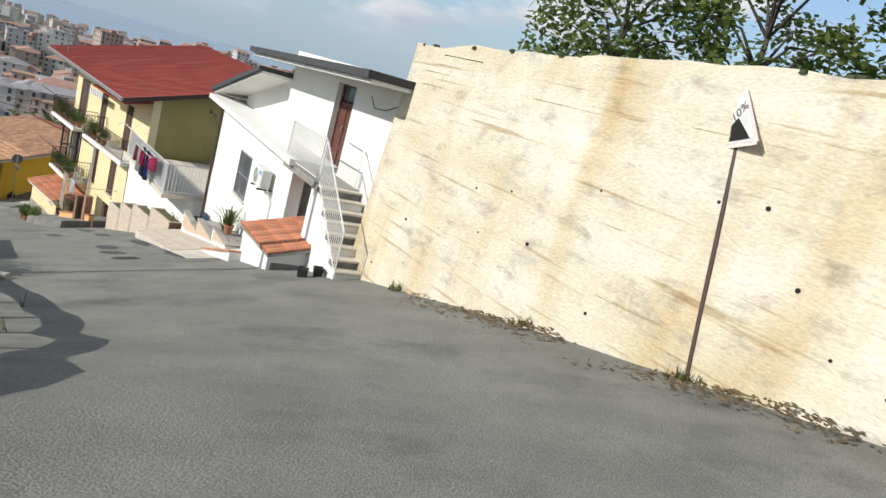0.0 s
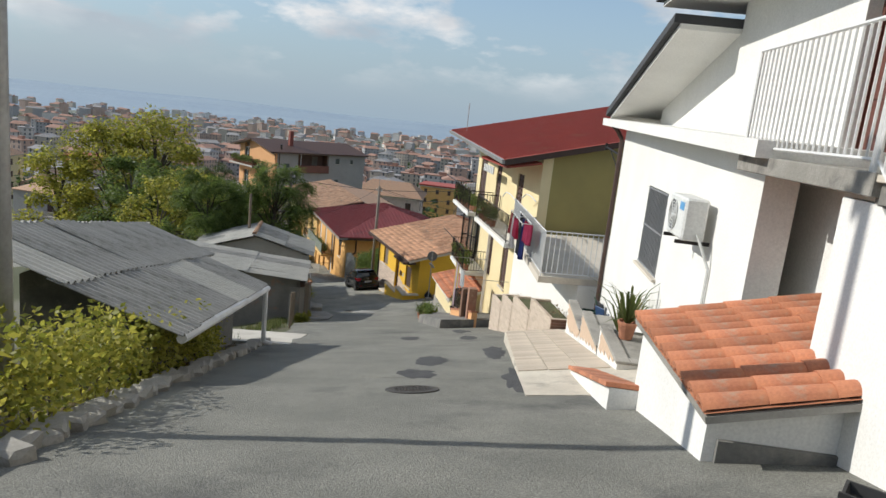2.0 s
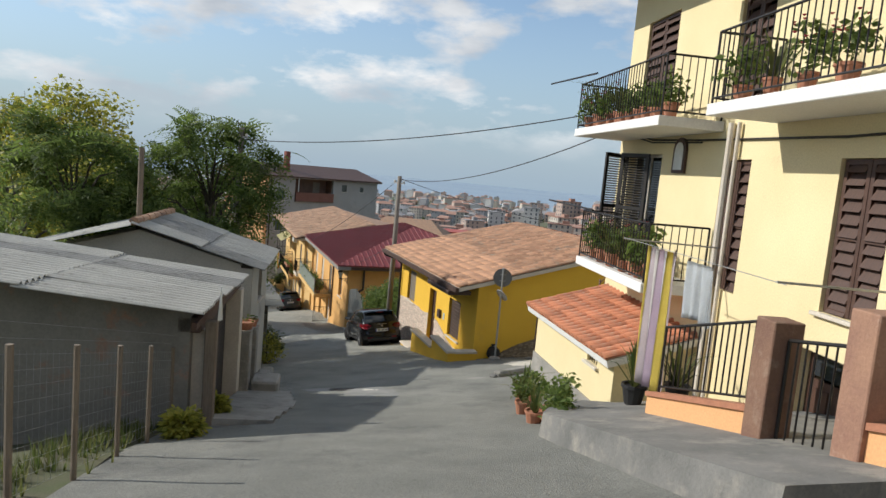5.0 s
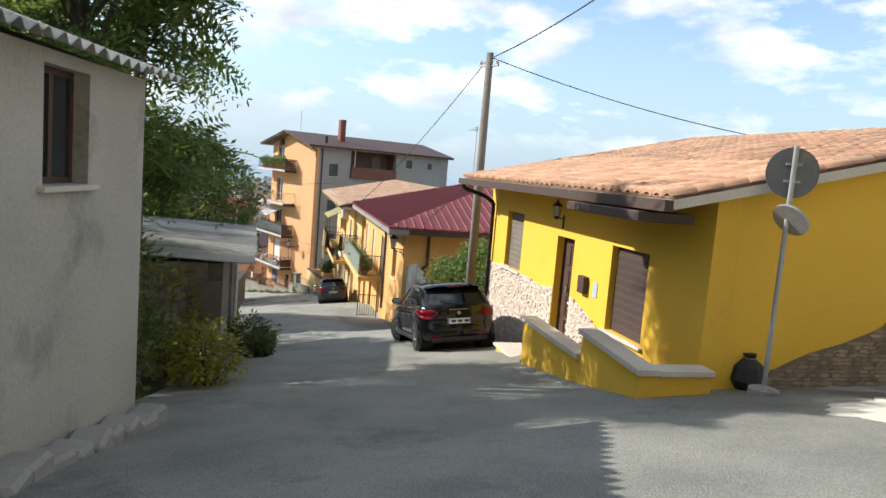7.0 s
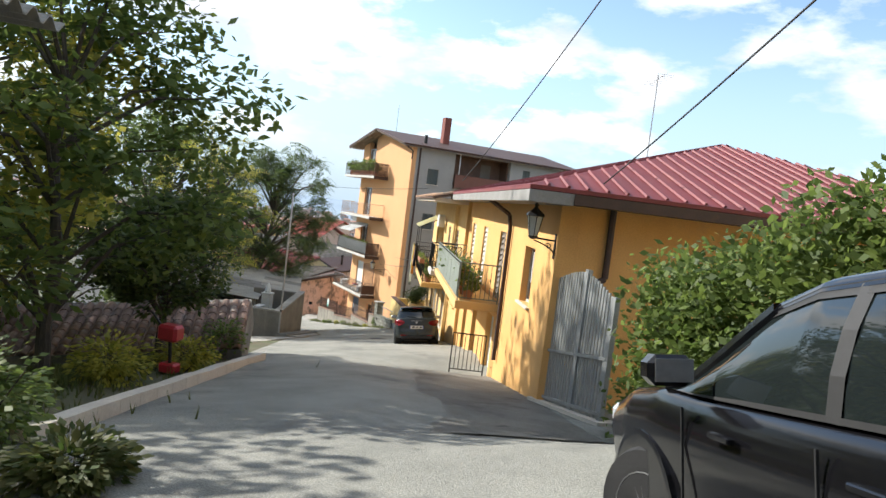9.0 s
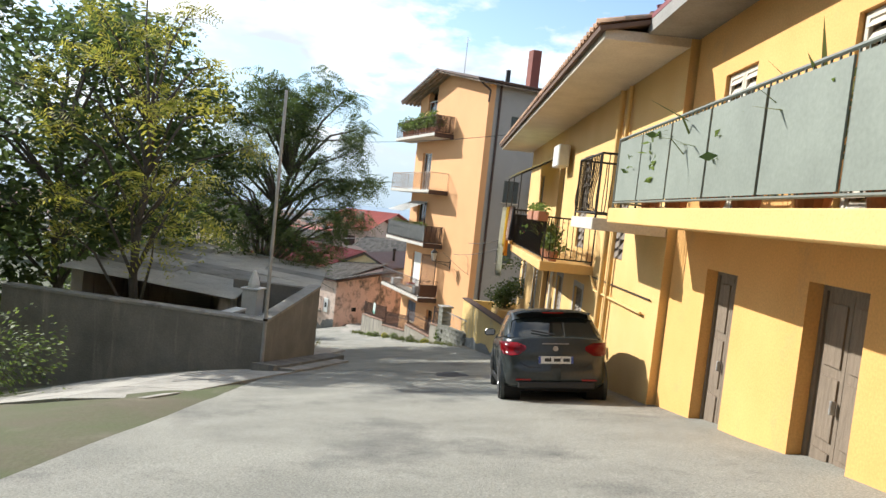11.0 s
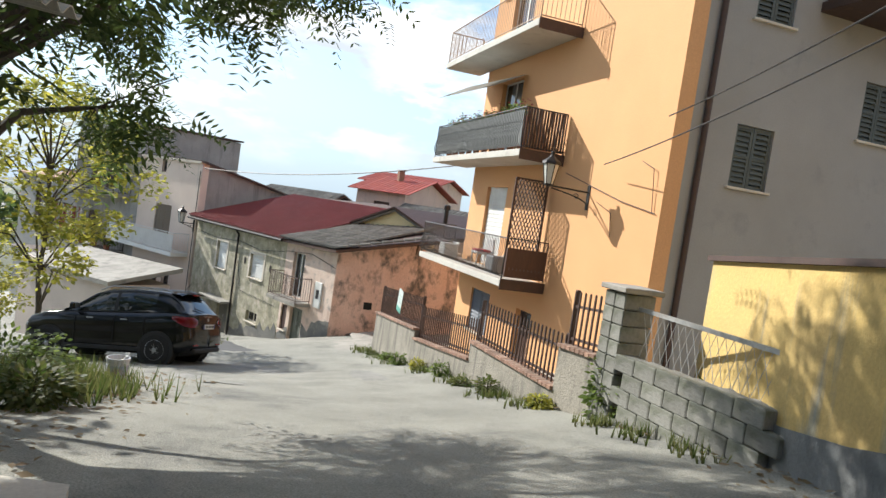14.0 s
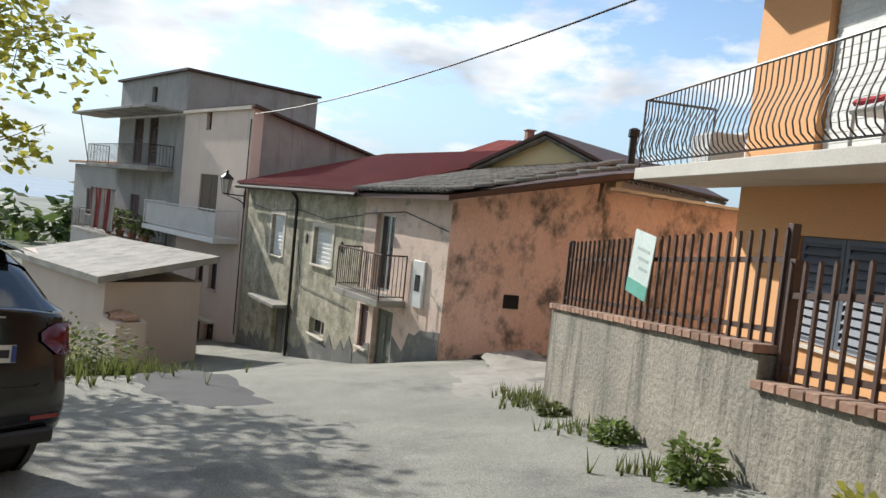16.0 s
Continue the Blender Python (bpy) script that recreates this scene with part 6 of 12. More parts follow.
def garage():
    m = GARAGE
    gz = lambda u, y: ground_z(*(m @ Vector((u, y, 0))).xy)
    rng = random.Random(21)
    # grey rendered house
    t = thing("grey_house", m, "grey cement rendered outbuilding with a small dark window", "house")
    cem = mat("pale grey cement", (0.50, 0.48, 0.41), 0.95, (0.42, 0.40, 0.34), 0.7, (0.27, 0.255, 0.22), 0.3, 0.57, 0.35, 25)
    HU = 3.32
    bm = bmesh.new()
    wall_with(bm, 0.12, HU, -14.5, -9.16, -0.3, 0.0, [(1.32, 2.06, -10.22, -9.27)])
    part("street_wall", bm, cem, t)
    for u, w in ((HU, -0.3), (0.12, 0.3)):
        bm = bmesh.new()
        a = [bm.verts.new(p) for p in ((u, -0.302, -14.5), (u, -5.5, -14.5), (u, -5.5, -9.2), (u, -2.75, -8.38), (u, -0.302, -9.08))]
        b = [bm.verts.new(v.co + Vector((w, 0, 0))) for v in a]
        bm.faces.new(a), bm.faces.new(b)
        for k in range(5):
            bm.faces.new((a[(k + 1) % 5], a[k], b[k], b[(k + 1) % 5]))
        bmesh.ops.recalc_face_normals(bm, faces=bm.faces[:])
        part("gable_wall", bm, cem, t)
    part("room", bmbox(0.5, 3.0, -5, -0.7, -14, -9.4), M_DARK, t)
    window(t, 1.32, 2.06, -10.22, -9.27, -0.3, 0.0, frame_mat=M_WOOD_DARK, sill=True)
    corrugated_roof(t, slope_axes((HU + 0.3, 0.27, -9.12), (-1, 0, 0), (0, -1, 0.29)), 3.75, 3.15, M_ETERNIT_L, 2, rng)
    corrugated_roof(t, slope_axes((-0.1, -5.9, -9.12), (1, 0, 0), (0, 1, 0.29)), 3.75, 3.1, M_ETERNIT_L, 2, rng)
    for k in range(7):
        part("ridge_tile", lathe(bmesh.new(), [(0.11, 0), (0.09, 0.5)], 8), M_TERRA_OLD, t).matrix_local = pose(HU + 0.25 - k * 0.52, -2.8, -8.16, 0, -90, 0)
    mast = thing("iron_mast", m @ pose(1.4, -3.3, 0), "weathered grey mast behind the outbuilding roof", "mast")
    part("shaft", rod(bmesh.new(), (0, 0, -12.5), (0, 0, -6.4), 0.09, 10, 0.07), M_WOOD_GREY, mast)
    # masonry gate piers with clay pots, plank gate, stone bench and footing
    pier = mat("mottled grey render", (0.30, 0.285, 0.25), 0.95, (0.19, 0.18, 0.155), 1.6, (0.46, 0.44, 0.39), 0.6, 0.56, 0.5, 25)
    for u, w, zt, lab in ((5.42, 0.2, -10.2, "wide clay planter on a grey masonry pier"), (4.25, 0.14, -10.42, "small clay bowl on a grey masonry pier")):
        z = gz(u, 0.2)
        pl = thing("gate_pier", m @ pose(u, 0.16, 0), "grey mottled masonry gate pier", "pier", "piers of the yard gate")
        part("shaft", bmbox(-w, w, -0.15, 0.15, z - 0.5, zt, 0.02), pier, pl)
        part("cap", bmbox(-w - 0.02, w + 0.02, -0.17, 0.17, zt, zt + 0.03, 0.008), pier, pl)
        po = thing("clay_planter", m @ pose(u, 0.16, zt + 0.03), lab, "planter", "planters on the piers")
        part("pot", lathe(bmesh.new(), [(w * 0.75, 0), (w * 0.98, 0.12), (w * 1.06, 0.12), (w * 1.06, 0.17), (w * 0.92, 0.17), (w * 0.9, 0.13)], 14), M_CLAY, po)
        bm = bmesh.new()
        leaf_cluster(bm, (0, 0, 0.2), w * 0.8, 26, rng, 0.07)
        part("plant", bm, L_GREEN, po)
    gt = thing("plank_gate", m, "dark weathered plank gate between two masonry piers", "gate")
    for k in range(7):
        a = 4.42 + k * 0.117
        part("plank", bmbox(a, a + 0.10, 0.10, 0.125, gz(a, 0.1) + 0.06, -10.32 - 0.02 * k + rng.uniform(-0.05, 0.05)), M_WOOD_DARK, gt)
    for zz in (-10.6, -11.3):
        part("rail", bmbox(4.41, 5.22, 0.07, 0.098, zz, zz + 0.09), M_WOOD_DARK, gt)
    bn = thing("stone_bench", m, "rough pale stone bench before the gate pier", "bench")
    z = gz(5.4, 0.7)
    part("block", bmbox(4.75, 5.5, 0.35, 0.95, z - 0.4, z + 0.32, 0.04), M_CONCRETE, bn)
    ft = thing("rubble_footing", m, "rough stone footing at the wall's foot", "footing", kind="structure")
    for k in range(12):
        u = 3.95 - k * 0.33
        part("stone", bmbox(-0.19, 0.19, -0.17, 0.17, -0.2, 0.1 + rng.uniform(0, 0.06), 0.04), M_CONCRETE, ft).matrix_local = m.inverted() @ (m @ pose(u, 0.2 + rng.uniform(-0.04, 0.05), gz(u, 0.2), rng.uniform(-6, 6), rng.uniform(-6, 6), rng.uniform(-15, 15)))
    # garage with dark roller door
    g = thing("garage", m, "old garage with a dark roller door and pale corrugated roof", "garage")
    part("pillar", bmbox(5.62, 5.95, -0.3, 0.12, -14, -9.2, 0.01), M_STONE_TRIM, g, "whitewashed pillar")
    part("pillar", bmbox(9.1, 9.55, -0.3, 0.12, -13, -9.2, 0.01), M_STONE_TRIM, g, "whitewashed pillar")
    part("lintel", bmbox(5.62, 9.75, -0.3, 0.05, -9.198, -8.95, 0.01), M_IRON_BROWN, g, "dark lintel")
    bm = bmesh.new()
    z = -13.0
    while z < -9.21:
        box(bm, 5.95, 9.1, -0.22, -0.2 + 0.018, z, z + 0.07)
        box(bm, 5.95, 9.1, -0.22, -0.2, z + 0.07, z + 0.09)
        z += 0.09
    part("roller_door", bm, mat("dark brown door slats", (0.05, 0.042, 0.035), 0.65, (0.035, 0.03, 0.027), 2, (0.10, 0.085, 0.07), 0.4, 0.6, 0.2), g, "dark ribbed roller door")
    bm = bmesh.new()
    a = [bm.verts.new(p) for p in ((9.75, -0.1, -13), (9.75, -7.0, -13), (9.75, -7.0, -8.2), (9.75, -0.1, -8.82))]
    b = [bm.verts.new(v.co - Vector((0.3, 0, 0))) for v in a]
    bm.faces.new(a[::-1]), bm.faces.new(b)
    for i in range(4):
        bm.faces.new((a[i], a[(i + 1) % 4], b[(i + 1) % 4], b[i]))
    part("side_wall", bm, mat("patched brick and cement", (0.27, 0.255, 0.225), 0.95, (0.19, 0.18, 0.16), 0.8, (0.42, 0.19, 0.11), 0.42, 0.60, 0.5, 22), g, "patched cement and brick side wall")
    part("back_wall", bmbox(5.45, 9.4, -7.2, -6.9, -13, -8.4), M_CEMENT_DARK, g)
    part("inside", bmbox(5.9, 9.0, -6.5, -0.5, -12.5, -9.3), M_DARK, g)
    corrugated_roof(g, slope_axes((10.45, 0.16, -8.72), (-1, 0, -0.04), (0, -1, 0.10)), 4.7, 7.6, M_ETERNIT_L, 3, rng)
    bm = bmesh.new()
    box(bm, 5.75, 10.4, 0.055, 0.12, -8.98, -8.88)
    part("eaves_board", bm, M_WOOD_DARK, g)
    # concrete apron
    ap = thing("apron", m, "cracked concrete apron before the garage", "apron", kind="structure")
    bm = bmesh.new()
    for i in range(8):
        u0, u1 = 5.3 + i * 0.55, 5.3 + (i + 1) * 0.55
        za, zb = gz(u0, 0.7) + 0.10, gz(u1, 0.7) + 0.10
        prism(bm, [(u0, za - 0.6), (u1, zb - 0.6), (u1, zb), (u0, za)], 0.125, 1.5 - 0.25 * abs(i - 3.5) / 3.5)
    part("slab", bm, M_CONCRETE, ap)
    # wire fence on old poles, white pennant plate on a post
    fz = thing("wire_fence", m, "sagging wire fence on rusty poles beside the garage", "fence")
    for k in range(5):
        u, y = 9.95 + k * 1.35, -0.3 + 0.02 * k
        z = gz(u, y)
        part("pole", rod(bmesh.new(), (u, y, z - 0.3), (u + rng.uniform(-0.03, 0.03), y, z + 1.35), 0.03, 7), M_WOOD_GREY, fz)
    bm = bmesh.new()
    for k in range(12):
        z = k * 0.13
        pts = [(9.95 + i * 0.9, -0.3, gz(9.95 + i * 0.9, -0.3) + 0.1 + z) for i in range(7)]
        tube(bm, pts, 0.0018, 3)
    for i in range(42):
        u = 9.95 + i * 0.13
        z = gz(u, -0.3)
        rod(bm, (u, -0.3, z + 0.1), (u, -0.3, z + 1.3), 0.0016, 3)
    part("mesh", bm, M_GALV, fz)
    z = gz(9.62, 0.2)
    ps = thing("marker_post", m @ pose(9.62, 0.2, z), "grey stake with a bent white plate", "post")
    part("stake", bmbox(-0.09, 0.09, -0.09, 0.09, -0.3, 1.75, 0.015), M_WOOD_GREY, ps)
    bm = bmesh.new()
    prism(bm, [(-0.3, 1.7), (0.12, 1.78), (-0.06, 2.3)], 0.1, 0.112)
    part("plate", bm, M_PVC, ps, "bent white triangular plate")


garage()


def left_sheds():
    rng = random.Random(9)
    # long low shed beside the hedge
    m = frame_at(-15.0, 19.3, 0, 0.6801, -0.7331)
    t = thing("low_shed", m, "long low shed with a grey corrugated roof and white gutter", "shed")
    gz = lambda u, y: ground_z(*(m @ Vector((u, y, 0))).xy)
    z0 = -5.38
    # the eave rises a little uphill
    tilt = 0.17
    rm = slope_axes((7.0, 0.12, z0 + 7.0 * tilt), (-1, 0, -tilt), (0, -1, 0.37))
    corrugated_roof(t, rm, 7.2, 1.7, M_ETERNIT, 1, rng)
    corrugated_roof(t, rm @ Matrix.Translation((0, 1.58, 0.02)), 8.0, 1.7, M_ETERNIT, 1, rng)
    rm2 = slope_axes((-1.3, -6.4, z0 - 0.35), (1, 0, tilt), (0, 1, 0.37))
    corrugated_roof(t, rm2, 8.3, 3.6, M_ETERNIT_L, 2, rng)
    bm = bmesh.new()
    a = [bm.verts.new(p) for p in ((0.35, -0.5, -9), (0.35, -5.0, -9), (0.35, -5.0, -5.4), (0.35, -2.9, -4.45), (0.35, -0.5, -5.3))]
    b = [bm.verts.new(v.co + Vector((0.25, 0, 0))) for v in a]
    bm.faces.new(a), bm.faces.new(b[::-1])
    for i in range(5):
        bm.faces.new((a[(i + 1) % 5], a[i], b[i], b[(i + 1) % 5]))
    part("gable_wall", bm, M_CEMENT_DARK, t)
    bm = bmesh.new()
    prism(bm, [(0.602, -9.0), (6.8, -7.4), (6.8, -4.25), (0.602, -5.38)], -0.75, -0.5)
    part("front_wall", bm, M_CEMENT_DARK, t, "dark stained shed wall")
    bm = bmesh.new()
    tube(bm, [(-0.1, 0.16, z0 - 0.1), (6.9, 0.16, z0 - 0.1 + 7 * tilt)], 0.07, 8)
    part("gutter", bm, M_WHITE_IRON, t, "white gutter")
    bm = bmesh.new()
    tube(bm, [(0.1, 0.16, z0 - 0.12), (0.1, 0.16, gz(0.1, 0.16) + 0.1), (0.05, 0.35, gz(0.1, 0.16) + 0.03)], 0.055, 8)
    part("downpipe", bm, M_WHITE_IRON, t, "white downpipe")
    # concrete yard mouth after the shed
    y = thing("yard", m, "pale concrete yard entrance beside the street", "yard", kind="structure")
    bm = bmesh.new()
    for i in range(7):
        u0, u1 = -4.6 + i * 0.65, -4.6 + (i + 1) * 0.65
        za, zb = gz(u0, 0.2) + 0.05, gz(u1, 0.2) + 0.05
        prism(bm, [(u0, za - 0.5), (u1, zb - 0.5), (u1, zb), (u0, za)], -3.5, 0.75)
    part("slab", bm, mat("pale concrete", (0.58, 0.55, 0.48), 0.9, (0.48, 0.45, 0.39), 1.0, bump=0.3), y)


left_sheds()


def hedge_and_guard():
    """Clipped hedge along the shed, stone edging, guard rail at the top."""
    rng = random.Random(17)
    h = thing("hedge", pose(0, 0, 0), "clipped green hedge along the low shed", "hedge")
    bm = bmesh.new()
    s = 43.6
    while s < 50.8:
        p, t = along(s)
        r = Vector((t.y, -t.x, 0))
        q = p + r * rng.uniform(-3.1, -2.8)
        z = ground_z(q.x, q.y)
        for k in range(3):
            leaf_cluster(bm, (q.x + rng.uniform(-0.15, 0.15), q.y + rng.uniform(-0.15, 0.15), z + 0.2 + 0.27 * k + rng.uniform(-0.05, 0.08)), rng.uniform(0.28, 0.4), 100, rng, 0.085)
        s += 0.24
    part("foliage", bm, L_YELLOW, h)
    bm = bmesh.new()
    for k in range(20):
        p, t = along(43.6 + k * 0.35)
        r = Vector((t.y, -t.x, 0))
        q = p + r * -3.0
        z = ground_z(q.x, q.y)
        rod(bm, (q.x, q.y, z - 0.1), (q.x + rng.uniform(-0.2, 0.2), q.y, z + 0.6), 0.015, 4)
    part("stem", bm, M_BARK, h)
    me = None
    e = thing("stone_edging", pose(0, 0, 0), "rough stone edging along the verge", "kerb", kind="structure")
    for k in range(44):
        s = 43.0 + k * 0.27 + rng.uniform(-0.05, 0.05)
        p, t = along(s)
        q = p + Vector((t.y, -t.x, 0)) * (-2.55 + rng.uniform(-0.06, 0.06))
        z = ground_z(q.x, q.y)
        if me is None:
            bm = bmbox(-0.15, 0.15, -0.11, 0.11, -0.1, 0.13, 0.03)
            for v in bm.verts:
                v.co += Vector((rng.uniform(-0.03, 0.03), rng.uniform(-0.03, 0.03), rng.uniform(-0.03, 0.03)))
            ob = part("edging_stone", bm, M_CONCRETE, e)
            me = ob.data
            ob.matrix_local = pose(q.x, q.y, z, 0, 0, rng.uniform(0, 360))
        else:
            piece("edging_stone", me, e, pose(q.x, q.y, z + rng.uniform(-0.03, 0.02), rng.uniform(-8, 8), rng.uniform(-8, 8), rng.uniform(0, 360)))
    # steel guard rail with posts
    g = thing("guard_rail", pose(0, 0, 0), "dull steel guard rail on short posts", "guard rail")
    bm = bmesh.new()
    prev = None
    for k in range(30):
        p, t = along(24 + k * 0.7)
        q = p + Vector((t.y, -t.x, 0)) * -3.3
        z = ground_z(q.x, q.y)
        r = Vector((t.y, -t.x, 0))
        prof = [(0.0, 0.42), (0.05, 0.47), (0.05, 0.53), (0.0, 0.58), (0.05, 0.63), (0.05, 0.69), (0.0, 0.74)]
        ring = [bm.verts.new(Vector((q.x, q.y, z)) + r * o + Vector((0, 0, zz))) for o, zz in prof]
        if prev:
            for i in range(len(prof) - 1):
                bm.faces.new((prev[i], ring[i], ring[i + 1], prev[i + 1]))
        prev = ring
    bmesh.ops.solidify(bm, geom=bm.faces[:], thickness=0.006)
    part("beam", bm, M_GALV, g)
    for k in range(11):
        p, t = along(24 + k * 2.0)
        q = p + Vector((t.y, -t.x, 0)) * -3.4
        z = ground_z(q.x, q.y)
        part("post", bmbox(q.x - 0.04, q.x + 0.04, q.y - 0.06, q.y + 0.06, z - 0.3, z + 0.72), M_GALV, g)


hedge_and_guard()

# ---- lower street: ochre and golden houses, apartment block, wall with fence ----
YE = frame_at(-42.83, 49.59, 0, -0.8474, 0.5310)


def hip_roof(parent, u0, u1, y0, y1, z, rise, material, over=0.6, ribs=True, label=""):
    """Four ribbed metal slopes over a rectangle; y0 is the street side."""
    a, b, c, d = (u0 - over, y0 + over), (u1 + over, y0 + over), (u1 + over, y1 - over), (u0 - over, y1 - over)
    half = (y0 - y1) / 2 + over
    r0, r1 = (u0 - over + half, (y0 + y1) / 2), (u1 + over - half, (y0 + y1) / 2)
    if r1[0] < r0[0]:
        mid = (r0[0] + r1[0]) / 2
        r0 = r1 = (mid, r0[1])
    P = lambda q, zz: Vector((q[0], q[1], zz))
    for quad in ((a, b, r1, r0), (b, c, r1), (c, d, r0, r1), (d, a, r0)):
        pts = [P(quad[0], z), P(quad[1], z)] + [P(q, z + rise) for q in quad[2:]]
        bm = bmesh.new()
        bot = [bm.verts.new(p - Vector((0, 0, 0.07))) for p in pts]
        top = [bm.verts.new(p) for p in pts]
        n = len(pts)
        bm.faces.new(top[::-1]), bm.faces.new(bot)
        for i in range(n):
            j = (i + 1) % n
            bm.faces.new((top[i], top[j], bot[j], bot[i]))
        bmesh.ops.recalc_face_normals(bm, faces=bm.faces[:])
        rb = bmesh.new()
        if ribs:
            e0, e1 = pts[0], pts[1]
            ln = (e1 - e0).length
            axis = (e1 - e0).normalized()
            nrm = (pts[1] - pts[0]).cross(pts[2] - pts[0]).normalized()
            if nrm.z < 0:
                nrm = -nrm
            upv = nrm.cross(axis)
            if upv.z < 0:
                upv = -upv
            k = 0.15
            tops = [(p - e0).dot(axis) for p in pts[2:]]
            hts = (pts[2] - e0).dot(upv)
            lo, hi = min(tops), max(tops)
            while k < ln:
                h = hts * min(1, k / lo if lo > 1e-3 else 1, (ln - k) / (ln - hi) if ln - hi > 1e-3 else 1)
                if h > 0.1:
                    p0 = e0 + axis * k + nrm * 0.012
                    p1 = p0 + upv * h
                    s = axis * 0.03
                    v = [rb.verts.new(q) for q in (p0 - s, p0 + s, p1 + s, p1 - s, p0 - s * 0.5 + nrm * 0.035, p0 + s * 0.5 + nrm * 0.035, p1 + s * 0.5 + nrm * 0.035, p1 - s * 0.5 + nrm * 0.035)]
                    for q in ((4, 5, 6, 7), (0, 1, 5, 4), (1, 2, 6, 5), (2, 3, 7, 6), (3, 0, 4, 7)):
                        rb.faces.new([v[i] for i in q])
                k += 0.33
        slope = part("roof_slope", bm, material, parent, label)
        if ribs:
            part("rib", rb, material, slope)


def ochre_house():
    m = YE @ pose(0.6, -0.12, 0)
    t = thing("ochre_house", m, "ochre rendered house with a dark red ribbed roof and long balcony", "house")
    gz = lambda u, y: ground_z(*(m @ Vector((u, y, 0))).xy)
    U1 = 13.2
    holes = [(1.66, 2.64, -14.27, -13.1), (5.2, 6.1, -14.7, -12.95), (8.4, 9.3, -14.7, -12.95), (11.2, 12.1, -14.7, -12.95),
             (5.5, 6.6, -17.0, -15.15), (8.6, 9.5, -17.4, -15.3), (11.0, 11.9, -17.6, -15.4)]
    bm = bmesh.new()
    wall_with(bm, 0.0, U1, -19.5, -12.1, -0.35, 0.0, holes)
    part("front_wall", bm, M_OCHRE, t)
    part("side_wall", bmbox(0.0, 0.35, -10.5, -0.352, -19, -12.1), M_OCHRE, t)
    part("end_wall", bmbox(U1 - 0.35, U1, -10.5, -0.352, -19.5, -12.1), M_OCHRE, t)
    part("room", bmbox(0.6, U1 - 0.6, -9.8, -0.9, -18.5, -12.3), M_DARK, t)
    window(t, *holes[0], -0.35, 0.0, "glass", M_STONE_TRIM)
    part("paper", bmbox(1.78, 2.52, -0.165, -0.16, -13.85, -13.2), M_PVC, t, "white paper behind the glass")
    for h in holes[1:4]:
        window(t, *h, -0.35, 0.0, "louvre", M_STONE_TRIM if h[0] > 8 else M_SHUTTER, sill=False)
    door(t, *holes[4], 0.0, M_PVC, "pale blue white door under the balcony", 2)
    for h in holes[5:]:
        door(t, *h, 0.0, M_WOOD_GREY, "grey wooden door", 3)
    hip_roof(t, 0.0, U1, 0.0, -10.5, -11.95, 1.85, M_REDMETAL, 0.75, label="dark red ribbed roof slope")
    bm = bmesh.new()
    box(bm, -0.75, U1 + 0.7, 0.004, 0.75, -12.22, -12.03)
    part("cornice", bm, mat("grey cement cornice", (0.30, 0.29, 0.27), 0.9, (0.24, 0.23, 0.21), 2, bump=0.2), t, "grey projecting cornice")
    part("cornice", bmbox(-0.78, -0.006, -10.5, 0.0, -12.2, -12.03), M_IRON_BROWN, t)
    bm = bmesh.new()
    tube(bm, [(4.4, 0.62, -12.2), (4.4, 0.12, -12.5), (4.4, 0.07, -12.8), (4.4, 0.07, -16.0)], 0.05, 8)
    part("drain_pipe", bm, M_IRON_BROWN, t, "brown downpipe")
    bm = bmesh.new()
    tube(bm, [(-0.06, -0.9, -12.2), (-0.06, -0.9, -13.4), (-0.06, -0.6, -13.6)], 0.06, 8)
    part("drain_pipe", bm, M_IRON_BROWN, t)
    b = balcony(t, 5.0, 12.9, -14.75, 0.0, 1.1, M_OCHRE_Y, mat("grey green railing", (0.16, 0.18, 0.15), 0.6, bump=0.05), step=0.10, thick=0.2)
    for k in range(7):
        part("screen_panel", bmbox(5.2 + k * 1.08, 6.23 + k * 1.08, 1.06, 1.075, -14.65, -13.85), mat("grey green screen", (0.22, 0.25, 0.21), 0.7, bump=0.05), b, "grey green balcony screen")
    railing(t, [(5.3, 1.0, gz(5.3, 1.0) + 0.02), (5.3, 0.15, gz(5.3, 0.15) + 0.02)], 1.0, M_IRON, 0.1, 0.01, name="door_railing")
    rng = random.Random(77)
    for i in range(8):
        potted(5.4 + i * 0.95 + rng.uniform(-0.1, 0.1), 0.75, -14.748, 0.15, 0.25, rng.choice(("bush", "flower", "blade")), 400 + i, group="plants on the balconies", m=m, size=1.5)
    wall_lantern(m @ pose(0.12, 0.0, -12.85), "large street lantern on an iron arm at the corner", 0.42, 1.05)
    # aerials
    for u, y, z, h in ((11.2, -5.5, -10.3, 3.1),):
        a = thing("roof_aerial", m @ pose(u, y, z), "thin television aerial on the roof", "aerial", "roof aerials")
        part("mast", rod(bmesh.new(), (0, 0, 0), (0, 0, h), 0.02, 6), M_GALV, a)
        part("boom", rod(bmesh.new(), (-0.75, 0, h - 0.1), (0.75, 0, h - 0.22), 0.012, 5), M_GALV, a)
        bm = bmesh.new()
        for k in range(8):
            x = -0.7 + k * 0.2
            rod(bm, (x, -0.3, h - 0.14 - 0.06 * k / 4), (x, 0.3, h - 0.14 - 0.06 * k / 4), 0.006, 4)
        part("element", bm, M_GALV, a)
    # forecourt slab of broken concrete
    fc = thing("concrete_forecourt", m, "broken concrete forecourt before the ochre house", "forecourt", kind="structure")
    bm = bmesh.new()
    ys = [0.002, 0.6, 1.2, 1.8, 2.3]
    grid = []
